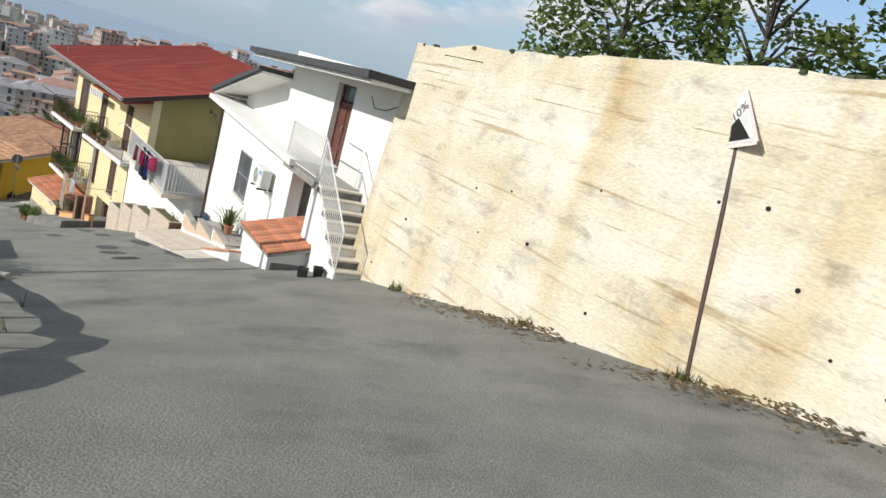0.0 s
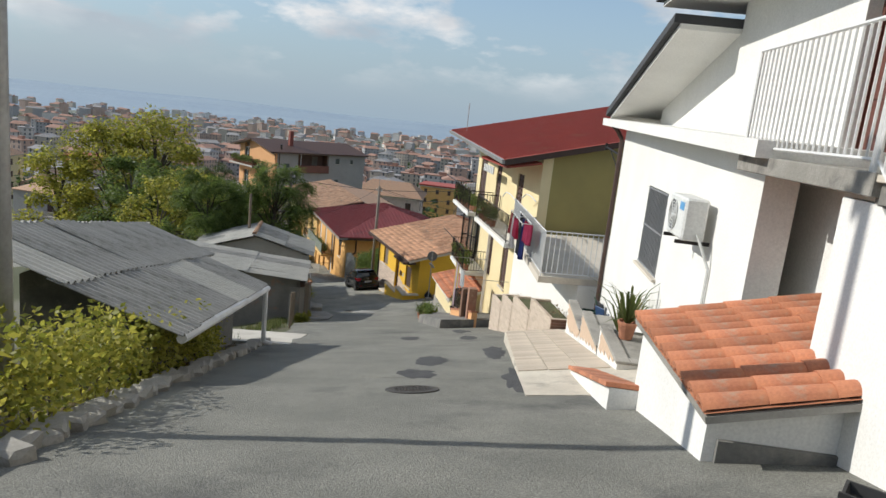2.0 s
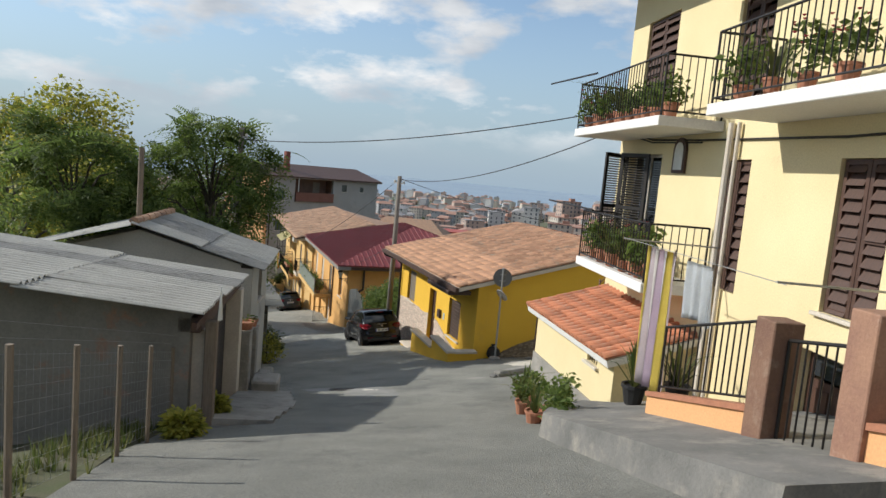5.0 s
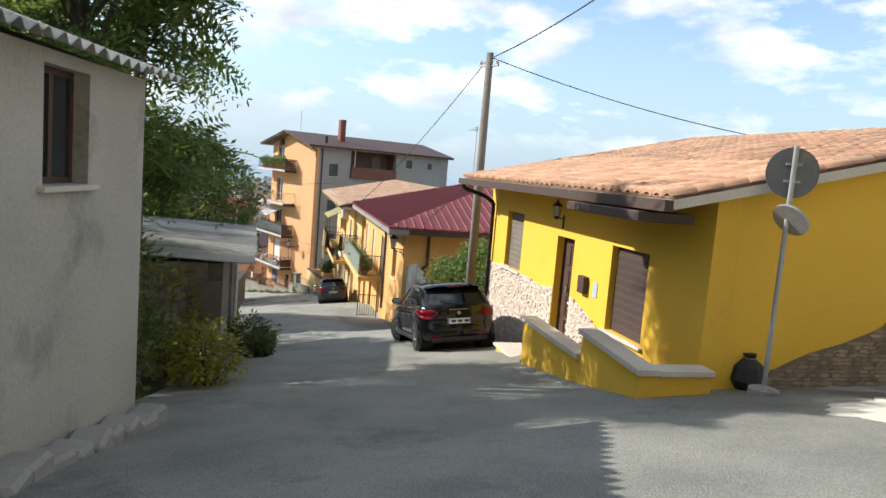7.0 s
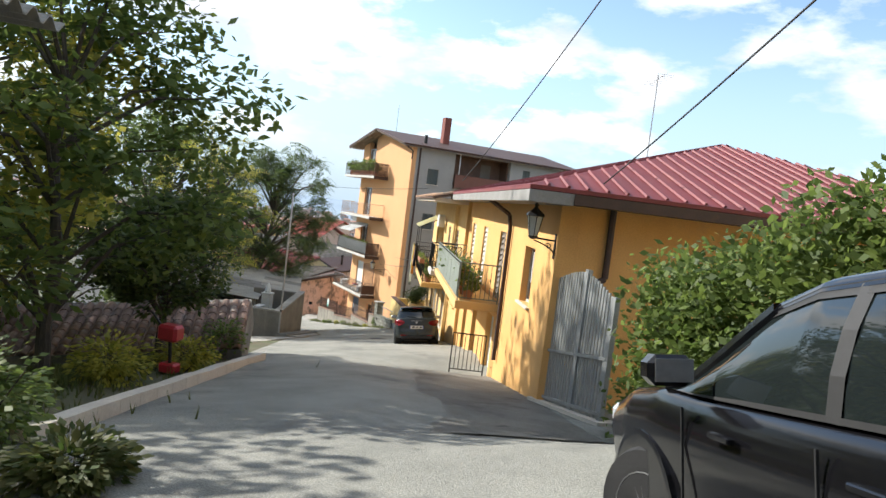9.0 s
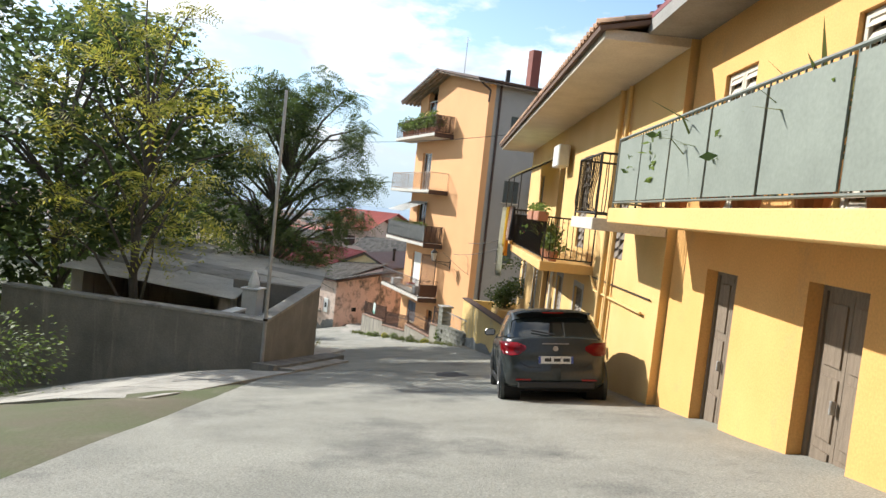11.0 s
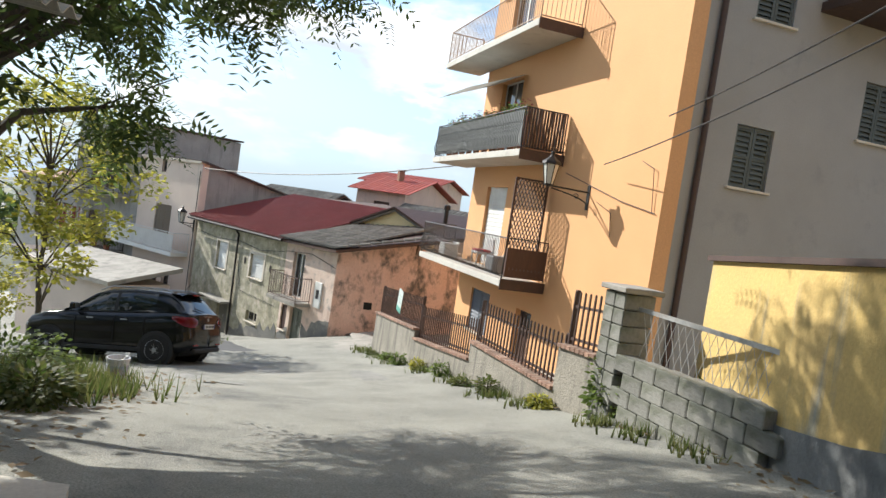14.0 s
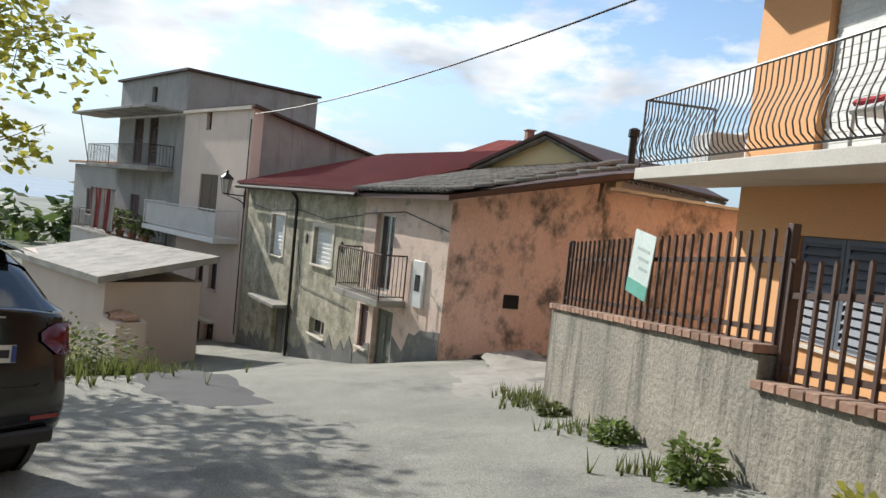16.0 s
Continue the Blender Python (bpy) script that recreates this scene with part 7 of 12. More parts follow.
    for i in range(22):
        u = -4.6 + i * 0.45
        grid.append([bm.verts.new((u, y + (0.25 * noise.noise((u * 0.9, 1, 1)) if y > 2 else 0), gz(u, y) + (0.02 if y < 2 else -0.01))) for y in ys])
    for a, b in zip(grid[:-1], grid[1:]):
        for i in range(len(ys) - 1):
            bm.faces.new((a[i], b[i], b[i + 1], a[i + 1]))
    bmesh.ops.solidify(bm, geom=bm.faces[:], thickness=0.3)
    part("slab", bm, MATS["rough pale concrete"], fc)


ochre_house()


def metal_fence_gate():
    """Tall grey louvred gate between hedge and ochre house."""
    m = frame_at(-43.4, 50.2, 0, 0.93, -0.37)
    gz = lambda u, y: ground_z(*(m @ Vector((u, y, 0))).xy)
    t = thing("metal_gate", m, "tall grey steel gate with upright bars curving to a peak", "gate")
    top = lambda u: -13.55 + 0.3 * math.sin(min(1, u / 1.25) * math.pi / 2) - 0.27 * max(0, (u - 1.25) / 0.9) ** 1.3
    st = mat("grey gate steel", (0.36, 0.37, 0.36), 0.5, (0.30, 0.31, 0.30), 3, (0.24, 0.2, 0.16), 0.8, 0.64, 0.05, metal=0.3)
    for u in (0.0, 1.25, 2.2):
        part("gate_post", bmbox(u - 0.05, u + 0.05, -0.04, 0.04, gz(u, 0) - 0.2, top(u) + 0.05), st, t)
    k = 0.09
    while k < 2.2:
        part("gate_bar", bmbox(k - 0.028, k + 0.028, -0.012, 0.012, gz(k, 0) + 0.06, top(k)), st, t)
        k += 0.095
    for zo in (0.12, 0.95):
        bm = bmesh.new()
        prism(bm, [(0, gz(0, 0) + zo), (2.2, gz(2.2, 0) + zo), (2.2, gz(2.2, 0) + zo + 0.05), (0, gz(0, 0) + zo + 0.05)], -0.05, -0.02)
        part("gate_rail", bm, st, t)
    k = thing("gate_kerb", m, "pale concrete kerb under the gate", "kerb", kind="structure")
    bm = bmesh.new()
    prism(bm, [(-0.2, gz(0, 0) - 0.3), (2.4, gz(2.4, 0) - 0.3), (2.4, gz(2.4, 0) + 0.05), (-0.2, gz(0, 0) + 0.05)], -0.15, 0.22)
    part("kerb", bm, M_STONE_TRIM, k)
    # hedge behind the parked car
    h = thing("laurel_hedge", pose(0, 0, 0), "dense dark green laurel hedge", "hedge")
    rng = random.Random(3)
    bm = bmesh.new()
    for i in range(64):
        u = 4.3 + i * 0.085
        p = Vector((-40.5 + (u - 4.3) * 0.84, 49.1 - (u - 4.3) * 0.3 + rng.uniform(-0.4, 0.4), 0))
        z = ground_z(p.x, p.y)
        for k in range(6):
            leaf_cluster(bm, (p.x, p.y, z + 0.2 + k * 0.38 + rng.uniform(-0.1, 0.1)), 0.42, 60, rng, 0.12)
    part("foliage", bm, L_GREEN, h)
    bm = bmesh.new()
    for i in range(12):
        p = Vector((-40.4 + i * 0.38, 49.1 - i * 0.135, 0))
        z = ground_z(p.x, p.y)
        rod(bm, (p.x, p.y, z - 0.1), (p.x, p.y, z + 1.5), 0.03, 5)
    part("stem", bm, M_BARK, h)


metal_fence_gate()


def golden_house():
    m = YE
    t = thing("golden_house", m, "golden yellow two storey house with louvred shutters and a long balcony", "house")
    gz = lambda u, y: ground_z(*(m @ Vector((u, y, 0))).xy)
    u0, U1 = 13.85, 31.8
    low = [(19.25, 20.15, -17.95, -16.5), (21.95, 22.7, -17.88, -16.5), (24.35, 25.5, -19.1, -16.35), (26.75, 27.5, -18.1, -16.45), (30.0, 30.9, -18.1, -16.45)]
    up = [(16.2, 17.2, -15.6, -13.4), (19.8, 20.8, -15.6, -13.4), (23.4, 24.4, -15.6, -13.4), (27.6, 28.4, -14.9, -13.5)]
    bm = bmesh.new()
    wall_with(bm, u0, U1, -22.5, -12.2, -0.35, 0.0, low + up)
    part("front_wall", bm, M_OCHRE_Y, t)
    part("end_wall", bmbox(U1 - 0.35, U1, -9.5, -0.352, -22.5, -12.2), M_OCHRE_Y, t)
    part("near_wall", bmbox(u0, u0 + 0.35, -9.5, -0.352, -20, -12.2), M_OCHRE_Y, t)
    part("room", bmbox(u0 + 0.6, U1 - 0.6, -9, -1.0, -21, -12.4), M_DARK, t)
    gp = mat("grey render plinth", (0.20, 0.205, 0.20), 0.92, (0.15, 0.155, 0.15), 1.4, (0.42, 0.41, 0.38), 0.4, 0.6, 0.4, 30)
    for a, b in ((u0, 24.32), (25.53, U1)):
        us = np.linspace(a, b, 16)
        bm = bmesh.new()
        prism(bm, [(u, gz(u, 0.1) - 0.6) for u in us] + [(u, min(-18.25, gz(u, 0.1) + 1.15) + 0.08 * math.sin(u * 1.3)) for u in us[::-1]], 0.001, 0.022)
        part("plinth", bm, gp, t, "rough grey plinth band")
    for h in low:
        if h[3] - h[2] > 2:
            door(t, *h, 0.0, M_WOOD_DARK, "dark brown plank door", 3, 0.4)
            continue
        window(t, *h, -0.35, 0.0, "louvre", M_SHUTTER)
        bm = bmesh.new()
        a, b, c, d = h
        box(bm, a - 0.13, a - 0.003, 0.001, 0.012, c - 0.03, d + 0.13), box(bm, b + 0.003, b + 0.13, 0.001, 0.012, c - 0.03, d + 0.13), box(bm, a - 0.003, b + 0.003, 0.001, 0.012, d + 0.003, d + 0.13)
        part("surround", bm, mat("grey window surround", (0.42, 0.42, 0.40), 0.9, bump=0.15), t)
        for x in (a - 0.12, b + 0.12):
            part("shutter_stay", bmbox(x - 0.02, x + 0.02, 0.013, 0.09, c + 0.1, c + 0.13), M_IRON, t)
    for h in up:
        window(t, *h, -0.35, 0.0, "louvre" if h[0] != 23.4 else "glass", M_SHUTTER, sill=False)
    roof = mat("brown cornice", (0.15, 0.09, 0.06), 0.8, bump=0.1)
    part("cornice", bmbox(u0, U1 + 0.6, 0.002, 1.25, -12.35, -12.2, 0.01), M_STONE_TRIM, t, "projecting cornice")
    rm = slope_axes((U1 + 0.7, 1.35, -12.2), (-1, 0, 0), (0, -1, 0.22))
    part("roof_bed", bmbox(0, U1 - u0 + 0.8, 0, 6.2, -0.06, 0.0, m=rm), roof, t)
    tile_roof(t, rm @ Matrix.Translation((0, 0, 0.006)), U1 - u0 + 0.8, 6.2, M_TERRA_OLD, tl=0.38, tw=0.24, singles=120)
    rm = slope_axes((u0 - 0.1, -10.4, -12.2), (1, 0, 0), (0, 1, 0.22))
    part("roof_bed", bmbox(0, U1 - u0 + 0.8, 0, 5.7, -0.06, 0.0, m=rm), M_TERRA_OLD, t)
    # balconies
    b = balcony(t, 18.4, 25.2, -15.9, 0.0, 1.15, M_OCHRE_Y, belly=0.07, thick=0.2)
    balcony(t, 13.9, 15.6, -14.9, 0.0, 1.1, M_STONE_TRIM, belly=0.05, thick=0.18)
    # door step, wall lamp switch plate, pipes
    z = gz(25.0, 0.5)
    bm = bmesh.new()
    prism(bm, [(23.9, z - 0.6), (26.6, z - 0.9), (26.6, -19.28), (23.9, -19.28)], 0.024, 1.15)
    part("entrance_slab", bm, M_CONCRETE, t, "raised concrete entrance slab")
    part("door_step", bmbox(24.3, 25.55, 0.0, 0.32, -19.278, -19.12, 0.01), M_STONE_TRIM, t)
    part("door_mat", rod(bmesh.new(), (25.1, 0.72, -19.278), (25.1, 0.72, -19.262), 0.33, 20), M_PLASTIC, t, "round dark door mat")
    part("bell_plate", bmbox(23.85, 23.95, 0.002, 0.02, -17.9, -17.68), M_PVC, t)
    bm = bmesh.new()
    rod(bm, (23.3, 0.07, -19.6), (23.3, 0.07, -15.85), 0.05, 8)
    part("downpipe", bm, M_PVC, t, "white downpipe")
    bm = bmesh.new()
    rod(bm, (17.2, 0.09, -19.0), (17.2, 0.09, -12.4), 0.06, 8), rod(bm, (16.7, 0.07, -19.0), (16.7, 0.07, -12.4), 0.045, 8)
    tube(bm, [(14.5, 0.06, -16.3), (17.8, 0.06, -16.35), (18.3, 0.06, -16.1)], 0.025, 6)
    part("wall_pipe", bm, M_OCHRE_Y, t, "painted wall pipe")
    bm = bmesh.new()
    tube(bm, [(14.2, 0.03, -16.05), (19, 0.03, -16.12), (24, 0.03, -16.05), (31.5, 0.03, -15.9)], 0.014, 5)
    part("cable", bm, M_IRON, t)
    part("cooler", bmbox(22.4, 23.3, 0.1, 0.42, -13.55, -12.95, 0.03), M_PVC, t, "white outdoor cooling unit")
    # awning frame with yellow canvas at the far end of the balcony
    aw = thing("awning", m, "iron balcony pergola with a pale yellow canvas", "awning")
    bm = bmesh.new()
    for u in (24.7, 27.0, 29.0):
        tube(bm, [(u, 0.0, -13.1), (u, 1.1, -13.7), (u, 1.1, -15.6)], 0.02, 5)
    for y, z in ((1.1, -13.7), (0.55, -13.4)):
        rod(bm, (24.7, y, z), (29.0, y, z), 0.018, 5)
    part("frame", bm, M_IRON, aw)
    bm = bmesh.new()
    v = [bm.verts.new(p) for p in ((24.7, 0.02, -13.05), (29.0, 0.02, -13.05), (29.1, 1.25, -13.72), (24.6, 1.25, -13.72))]
    bm.faces.new(v)
    bmesh.ops.solidify(bm, geom=bm.faces[:], thickness=0.01)
    part("canvas", bm, mat("pale yellow canvas", (0.62, 0.58, 0.32), 0.9, bump=0.05), aw)
    balcony(t, 25.7, 29.5, -15.75, 0.0, 1.15, M_OCHRE_Y, thick=0.18)
    # laundry on the corner of the balcony
    for i, (u, w, h, c, lab) in enumerate(((25.75, 1.35, 2.3, (0.58, 0.57, 0.42), "long pale green net curtain hung out"), (24.75, 0.55, 1.25, (0.75, 0.52, 0.06), "bright yellow cloth hung out"),
                                           (24.35, 0.35, 1.5, (0.62, 0.30, 0.04), "orange cloth hung out"), (23.9, 0.35, 0.85, (0.66, 0.66, 0.66), "white cloth hung out"), (23.55, 0.3, 1.0, (0.55, 0.38, 0.3), "pale pink cloth hung out"),
                                           (22.95, 0.5, 0.95, (0.02, 0.022, 0.03), "dark trousers hung out"))):
        cloth(m @ pose(u + 0.5, 1.32, -14.75), "laundry", w, h, [c], lab, seed=50 + i, wave=0.05)
    rng = random.Random(44)
    for i in range(9):
        potted(18.7 + i * 0.5, 0.85, -15.898, 0.13, 0.22, rng.choice(("bush", "flower", "blade")), 500 + i, group="plants on the balconies", m=m, size=1.25)
    for u in (18.5, 19.6):
        bx = thing("flower_box", m @ pose(u, 1.22, -15.05), "brown flower box hung on the balcony rail", "flower box", "flower boxes")
        part("box", bmbox(-0.4, 0.4, -0.1, 0.12, 0, 0.2, 0.015), M_CLAY, bx)
        bm = bmesh.new()
        for k in range(5):
            leaf_cluster(bm, (-0.35 + k * 0.17, 0, 0.25), 0.14, 30, rng, 0.08)
        part("foliage", bm, L_GREEN, bx)
    pot = potted(26.2, 0.35, -19.275, 0.14, 0.3, "bush", 610, "bare black bucket by the door", "", M_PLASTIC, m=m, size=0.3)
    # low garden wall running on from the house
    w = thing("garden_wall", frame_at(-64.4, 61.8, 0, -0.895, 0.446), "yellow rendered garden wall with dark coping and grey base", "wall")
    wm = w.matrix_world.copy()
    g2 = lambda u, y: ground_z(*(wm @ Vector((u, y, 0))).xy)
    bm = bmesh.new()
    prism(bm, [(0, -21.5), (9.9, -22.8), (9.9, -19.0), (0, -18.42)], -0.22, 0.0)
    part("panel", bm, mat("stained yellow render", (0.66, 0.47, 0.17), 0.9, (0.58, 0.41, 0.16), 0.9, (0.30, 0.30, 0.25), 0.36, 0.57, 0.3, 25, streak=True), w)
    bm = bmesh.new()
    prism(bm, [(-0.05, -18.42), (9.95, -19.0), (9.95, -18.94), (-0.05, -18.36)], -0.28, 0.06)
    part("coping", bm, M_IRON_BROWN, w, "dark brown coping")
    bm = bmesh.new()
    for i in range(10):
        a, b = i * 0.99, (i + 1) * 0.99
        prism(bm, [(a, g2(a, 0.1) - 0.4), (b, g2(b, 0.1) - 0.4), (b, g2(b, 0.1) + 0.12 + 0.045 * b + 0.1 * math.sin(b * 2.3)), (a, g2(a, 0.1) + 0.12 + 0.045 * a + 0.1 * math.sin(a * 2.3))], 0.001, 0.02)
    part("base", bm, MATS["grey render plinth"], w, "grey rough base")
    part("back_return", bmbox(9.7, 9.9, -5.0, -0.222, -22.5, -19.0), MATS["stained yellow render"], w)
    b = thing("garden_bush", wm @ pose(5.3, -1.0, -18.95), "round leafy bush behind the garden wall", "bush")
    bm = bmesh.new()
    for k in range(34):
        leaf_cluster(bm, (rng.gauss(0, 0.32), rng.gauss(0, 0.3), 0.95 + rng.gauss(0, 0.4)), 0.28, 70, rng, 0.11)
    part("foliage", bm, L_DARK, b)
    part("stem", rod(bmesh.new(), (0, 0, -1.8), (0, 0, 0.9), 0.05, 6), M_BARK, b)
    part("tub", bmbox(-0.7, 0.7, -0.4, 0.4, -1.9, 0.35, 0.02), M_OCHRE_Y, b, "yellow masonry tub")
    # steel frame in the yard behind
    fr = thing("washing_frame", wm @ pose(7.6, -2.4, -20.5), "rusty steel post frame in the yard", "frame")
    part("post", rod(bmesh.new(), (0, 0, -0.5), (0, 0, 3.2), 0.035, 6), M_IRON, fr)
    part("post", rod(bmesh.new(), (-2.3, 0, -0.5), (-2.3, 0, 3.2), 0.035, 6), M_IRON, fr)
    part("brace", rod(bmesh.new(), (0, 0, 3.0), (-2.0, 0, 1.0), 0.025, 6), M_IRON, fr)


golden_house()
AF = frame_at(-75.37, 68.73, 0, -0.988, 0.1546)


def apartment_block():
    m = AF
    t = thing("apartment_block", m, "five storey peach and grey apartment block with stacked balconies", "apartment building")
    U0, U1 = 1.68, 11.7
    slabs = [-20.28, -17.15, -14.08, -10.85]
    front = []
    for z in slabs:
        front += [(8.85, 10.35, z + 0.02, z + 2.35)]
    front += [(6.2, 7.1, -24.2, -21.1), (8.95, 10.4, -22.3, -21.05)]
    bm = bmesh.new()
    top = lambda u: -8.45 + 1.3 * (1 - abs(u - 7.1) / 6.0)
    wall_with(bm, U0, 7.1, -27, -8.6, -0.35, 0.0, [h for h in front if h[0] < 7.09 and h[1] < 7.11], top=top)
    wall_with(bm, 7.1, U1, -27, -8.6, -0.35, 0.0, [h for h in front if h[0] > 7.1], top=top)
    part("front_wall", bm, M_PEACH, t)
    side = [(-2.3, -1.4, -17.6, -16.4), (-2.3, -1.4, -14.4, -13.25), (-2.3, -1.4, -11.05, -9.9), (-2.3, -1.4, -21.0, -19.8), (-5.3, -4.4, -16.2, -15.0)]
    sm = m @ pose(U0, 0, 0, 0, 0, 90)
    far = [(-10.5, -9.8, -9.75, -8.95), (-12.9, -12.4, -9.7, -9.1), (-10.5, -9.8, -13.0, -12.0)]
    log = [(-8.6, -3.6, z + 0.05, z + 2.55) for z in (-11.05,)]
    bm = bmesh.new()
    wall_with(bm, -14.6, -0.352, -27, -8.45, -0.35, 0.0, side + far + log)
    sw = part("side_wall", bm, M_GREYW, t, "grey rendered side wall")
    sw.matrix_local = pose(U0, 0, 0, 0, 0, 90)
    bpy.context.view_layer.update()
    for h in side + far:
        window(sw, *h, -0.35, 0.0, "louvre", mat("dark green grey shutter", (0.10, 0.115, 0.105), 0.7, bump=0.1))
    bm = bmesh.new()
    rod(bm, (-0.62, 0.07, -24), (-0.62, 0.07, -8.2), 0.06, 8)
    part("drain_pipe", bm, M_IRON_BROWN, sw, "brown downpipe")
    b = part("balcony", bmbox(-6.4, -2.9, 0.003, 1.2, -13.95, -13.75, 0.01), M_IRON_BROWN, sw, "brown edged side balcony")
    railing(b, [(-6.3, 0.06, -13.75), (-6.3, 1.12, -13.75), (-3.0, 1.12, -13.75), (-3.0, 0.06, -13.75)], 1.0, M_IRON_BROWN, 0.12, 0.011, belly=-0.08, label="brown iron railing")
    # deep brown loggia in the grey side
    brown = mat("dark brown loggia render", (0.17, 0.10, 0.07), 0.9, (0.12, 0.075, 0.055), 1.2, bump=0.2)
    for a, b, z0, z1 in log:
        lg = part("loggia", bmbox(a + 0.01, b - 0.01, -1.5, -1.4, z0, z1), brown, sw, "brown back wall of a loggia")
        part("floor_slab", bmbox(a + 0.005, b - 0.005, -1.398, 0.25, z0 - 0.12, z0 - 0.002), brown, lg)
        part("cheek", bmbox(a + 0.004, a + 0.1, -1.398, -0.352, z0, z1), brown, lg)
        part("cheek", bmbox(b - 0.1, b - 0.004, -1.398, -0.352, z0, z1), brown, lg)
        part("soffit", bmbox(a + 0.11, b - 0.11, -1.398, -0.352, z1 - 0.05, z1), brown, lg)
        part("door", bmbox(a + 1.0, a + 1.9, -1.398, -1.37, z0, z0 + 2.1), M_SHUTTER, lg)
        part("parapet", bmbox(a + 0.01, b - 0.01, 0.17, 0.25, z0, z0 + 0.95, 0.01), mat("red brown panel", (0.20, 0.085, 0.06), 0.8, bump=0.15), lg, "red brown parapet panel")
        part("post", bmbox(b - 0.35, b - 0.29, 0.17, 0.23, z0, z1), M_PVC, lg, "white post")
    part("end_wall", bmbox(U1 - 0.35, U1, -14.6, -0.352, -27, -8.45), M_PEACH, t)
    part("back_wall", bmbox(U0, U1, -14.95, -14.602, -27, -8.5), M_GREYW, t)
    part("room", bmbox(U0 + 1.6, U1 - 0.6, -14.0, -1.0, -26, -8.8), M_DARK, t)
    shutter = M_PVC
    for i, h in enumerate(front):
        if h[2] < -23:
            door(t, *h, 0.0, M_WOOD_DARK, "dark glazed entrance door", 2, 0.4)
        elif h[2] < -22:
            window(t, *h, -0.35, 0.0, "louvre", mat("blue grey shutter", (0.11, 0.13, 0.16), 0.6, bump=0.08))
        else:
            window(t, *h, -0.35, 0.0, "roller" if i < 1 else "glass", shutter, sill=False)
    # balconies: bellied grey bars, screened, pale bars, brown with plants
    irons = [mat("dark silver iron", (0.12, 0.115, 0.11), 0.45, bump=0.03, metal=0.6), mat("dark grey iron", (0.05, 0.05, 0.05), 0.5, bump=0.03, metal=0.3), mat("tan painted iron", (0.40, 0.27, 0.16), 0.6, bump=0.05), M_IRON_BROWN]
    slab_m = mat("weathered slab paint", (0.56, 0.54, 0.48), 0.85, (0.48, 0.46, 0.41), 1.0, (0.34, 0.32, 0.28), 0.5, 0.6, 0.15, 40)
    for k, z in enumerate(slabs):
        b = balcony(t, 5.75, 12.55, z, 0.0, 1.2, slab_m, irons[k], thick=0.17, height=1.0, belly=(0.13, 0.10, 0.0, 0.0)[k], step=(0.10, 0.10, 0.12, 0.12)[k])
        part("end_fascia", bmbox(5.735, 5.748, 0.01, 1.19, z - 0.24, z + 0.02), M_IRON_BROWN, b, "dark brown slab end")
        if k in (1,):
            part("screen", bmbox(5.9, 12.45, 1.135, 1.145, z + 0.1, z + 0.95), mat("grey mesh screen", (0.20, 0.21, 0.20), 0.8, bump=0.1), b, "grey mesh screen")
            for j in range(14):
                part("slat", bmbox(5.80, 5.82, 0.08 + j * 0.075, 0.13 + j * 0.075, z + 0.05, z + 1.0), M_WOOD_DARK, b)
        if k == 3:
            for j in range(14):
                part("slat", bmbox(5.80, 5.82, 0.08 + j * 0.075, 0.13 + j * 0.075, z + 0.05, z + 1.0), M_WOOD_DARK, b)
    # lattice screen on the first balcony
    bm = bmesh.new()
    for j in range(-16, 13):
        y0, z0 = 0.08 + j * 0.09, -20.2
        for sgn in (1, -1):
            a = (y0, z0) if sgn > 0 else (y0, z0 + 2.4)
            pts = []
            for s in np.linspace(0, 2.4, 40):
                y = a[0] + s * 0.45
                z = a[1] + sgn * s
                if 0.1 < y < 0.95:
                    pts.append((y, z))
            if len(pts) > 2:
                rod(bm, (6.20, pts[0][0], pts[0][1]), (6.20, pts[-1][0], pts[-1][1]), 0.014, 4)
    for y in (0.1, 0.95):
        box(bm, 6.18, 6.22, y - 0.025, y + 0.025, -20.2, -17.8)
    for z in (-20.2, -17.82):
        box(bm, 6.18, 6.22, 0.1, 0.95, z, z + 0.04)
    part("lattice_screen", bm, M_WOOD_DARK, t, "dark brown wooden lattice screen")
    part("end_board", bmbox(5.66, 5.73, 0.1, 1.15, -20.2, -19.5), M_WOOD_DARK, t)
    # awning over the second balcony
    bm = bmesh.new()
    v = [bm.verts.new(p) for p in ((8.6, 0.02, -14.75), (11.2, 0.02, -14.75), (11.3, 1.7, -15.45), (8.5, 1.7, -15.45))]
    bm.faces.new(v)
    bmesh.ops.solidify(bm, geom=bm.faces[:], thickness=0.01)
    part("awning", bm, M_PVC, t, "small white awning")
    # gable roof
    for s in (0, 1):
        ue = U0 - 0.5 if s == 0 else 13.0
        rm = slope_axes((ue, (0.95 if s else -15.3), -8.42), (0, (-1 if s else 1), 0), ((-1 if s else 1), 0, 0.216))
        part("roof_bed", bmbox(0, 16.25, 0, 6.05, -0.1, 0, m=rm), M_WOOD_DARK, t, "dark eaves boards")
        tile_roof(t, rm @ Matrix.Translation((0, 0, 0.006)), 16.2, 6.05, mat("grey brown roof tile", (0.34, 0.27, 0.22), 0.92, (0.27, 0.22, 0.18), 3, (0.40, 0.36, 0.31), 0.8, 0.57, 0.3, 40, random_tone=0.2), tl=0.42, tw=0.27, singles=40)
    part("chimney", bmbox(4.2, 4.75, -4.2, -3.65, -8.0, -5.6, 0.02), mat("red brown chimney", (0.24, 0.07, 0.05), 0.8, bump=0.2), t, "red brown chimney")
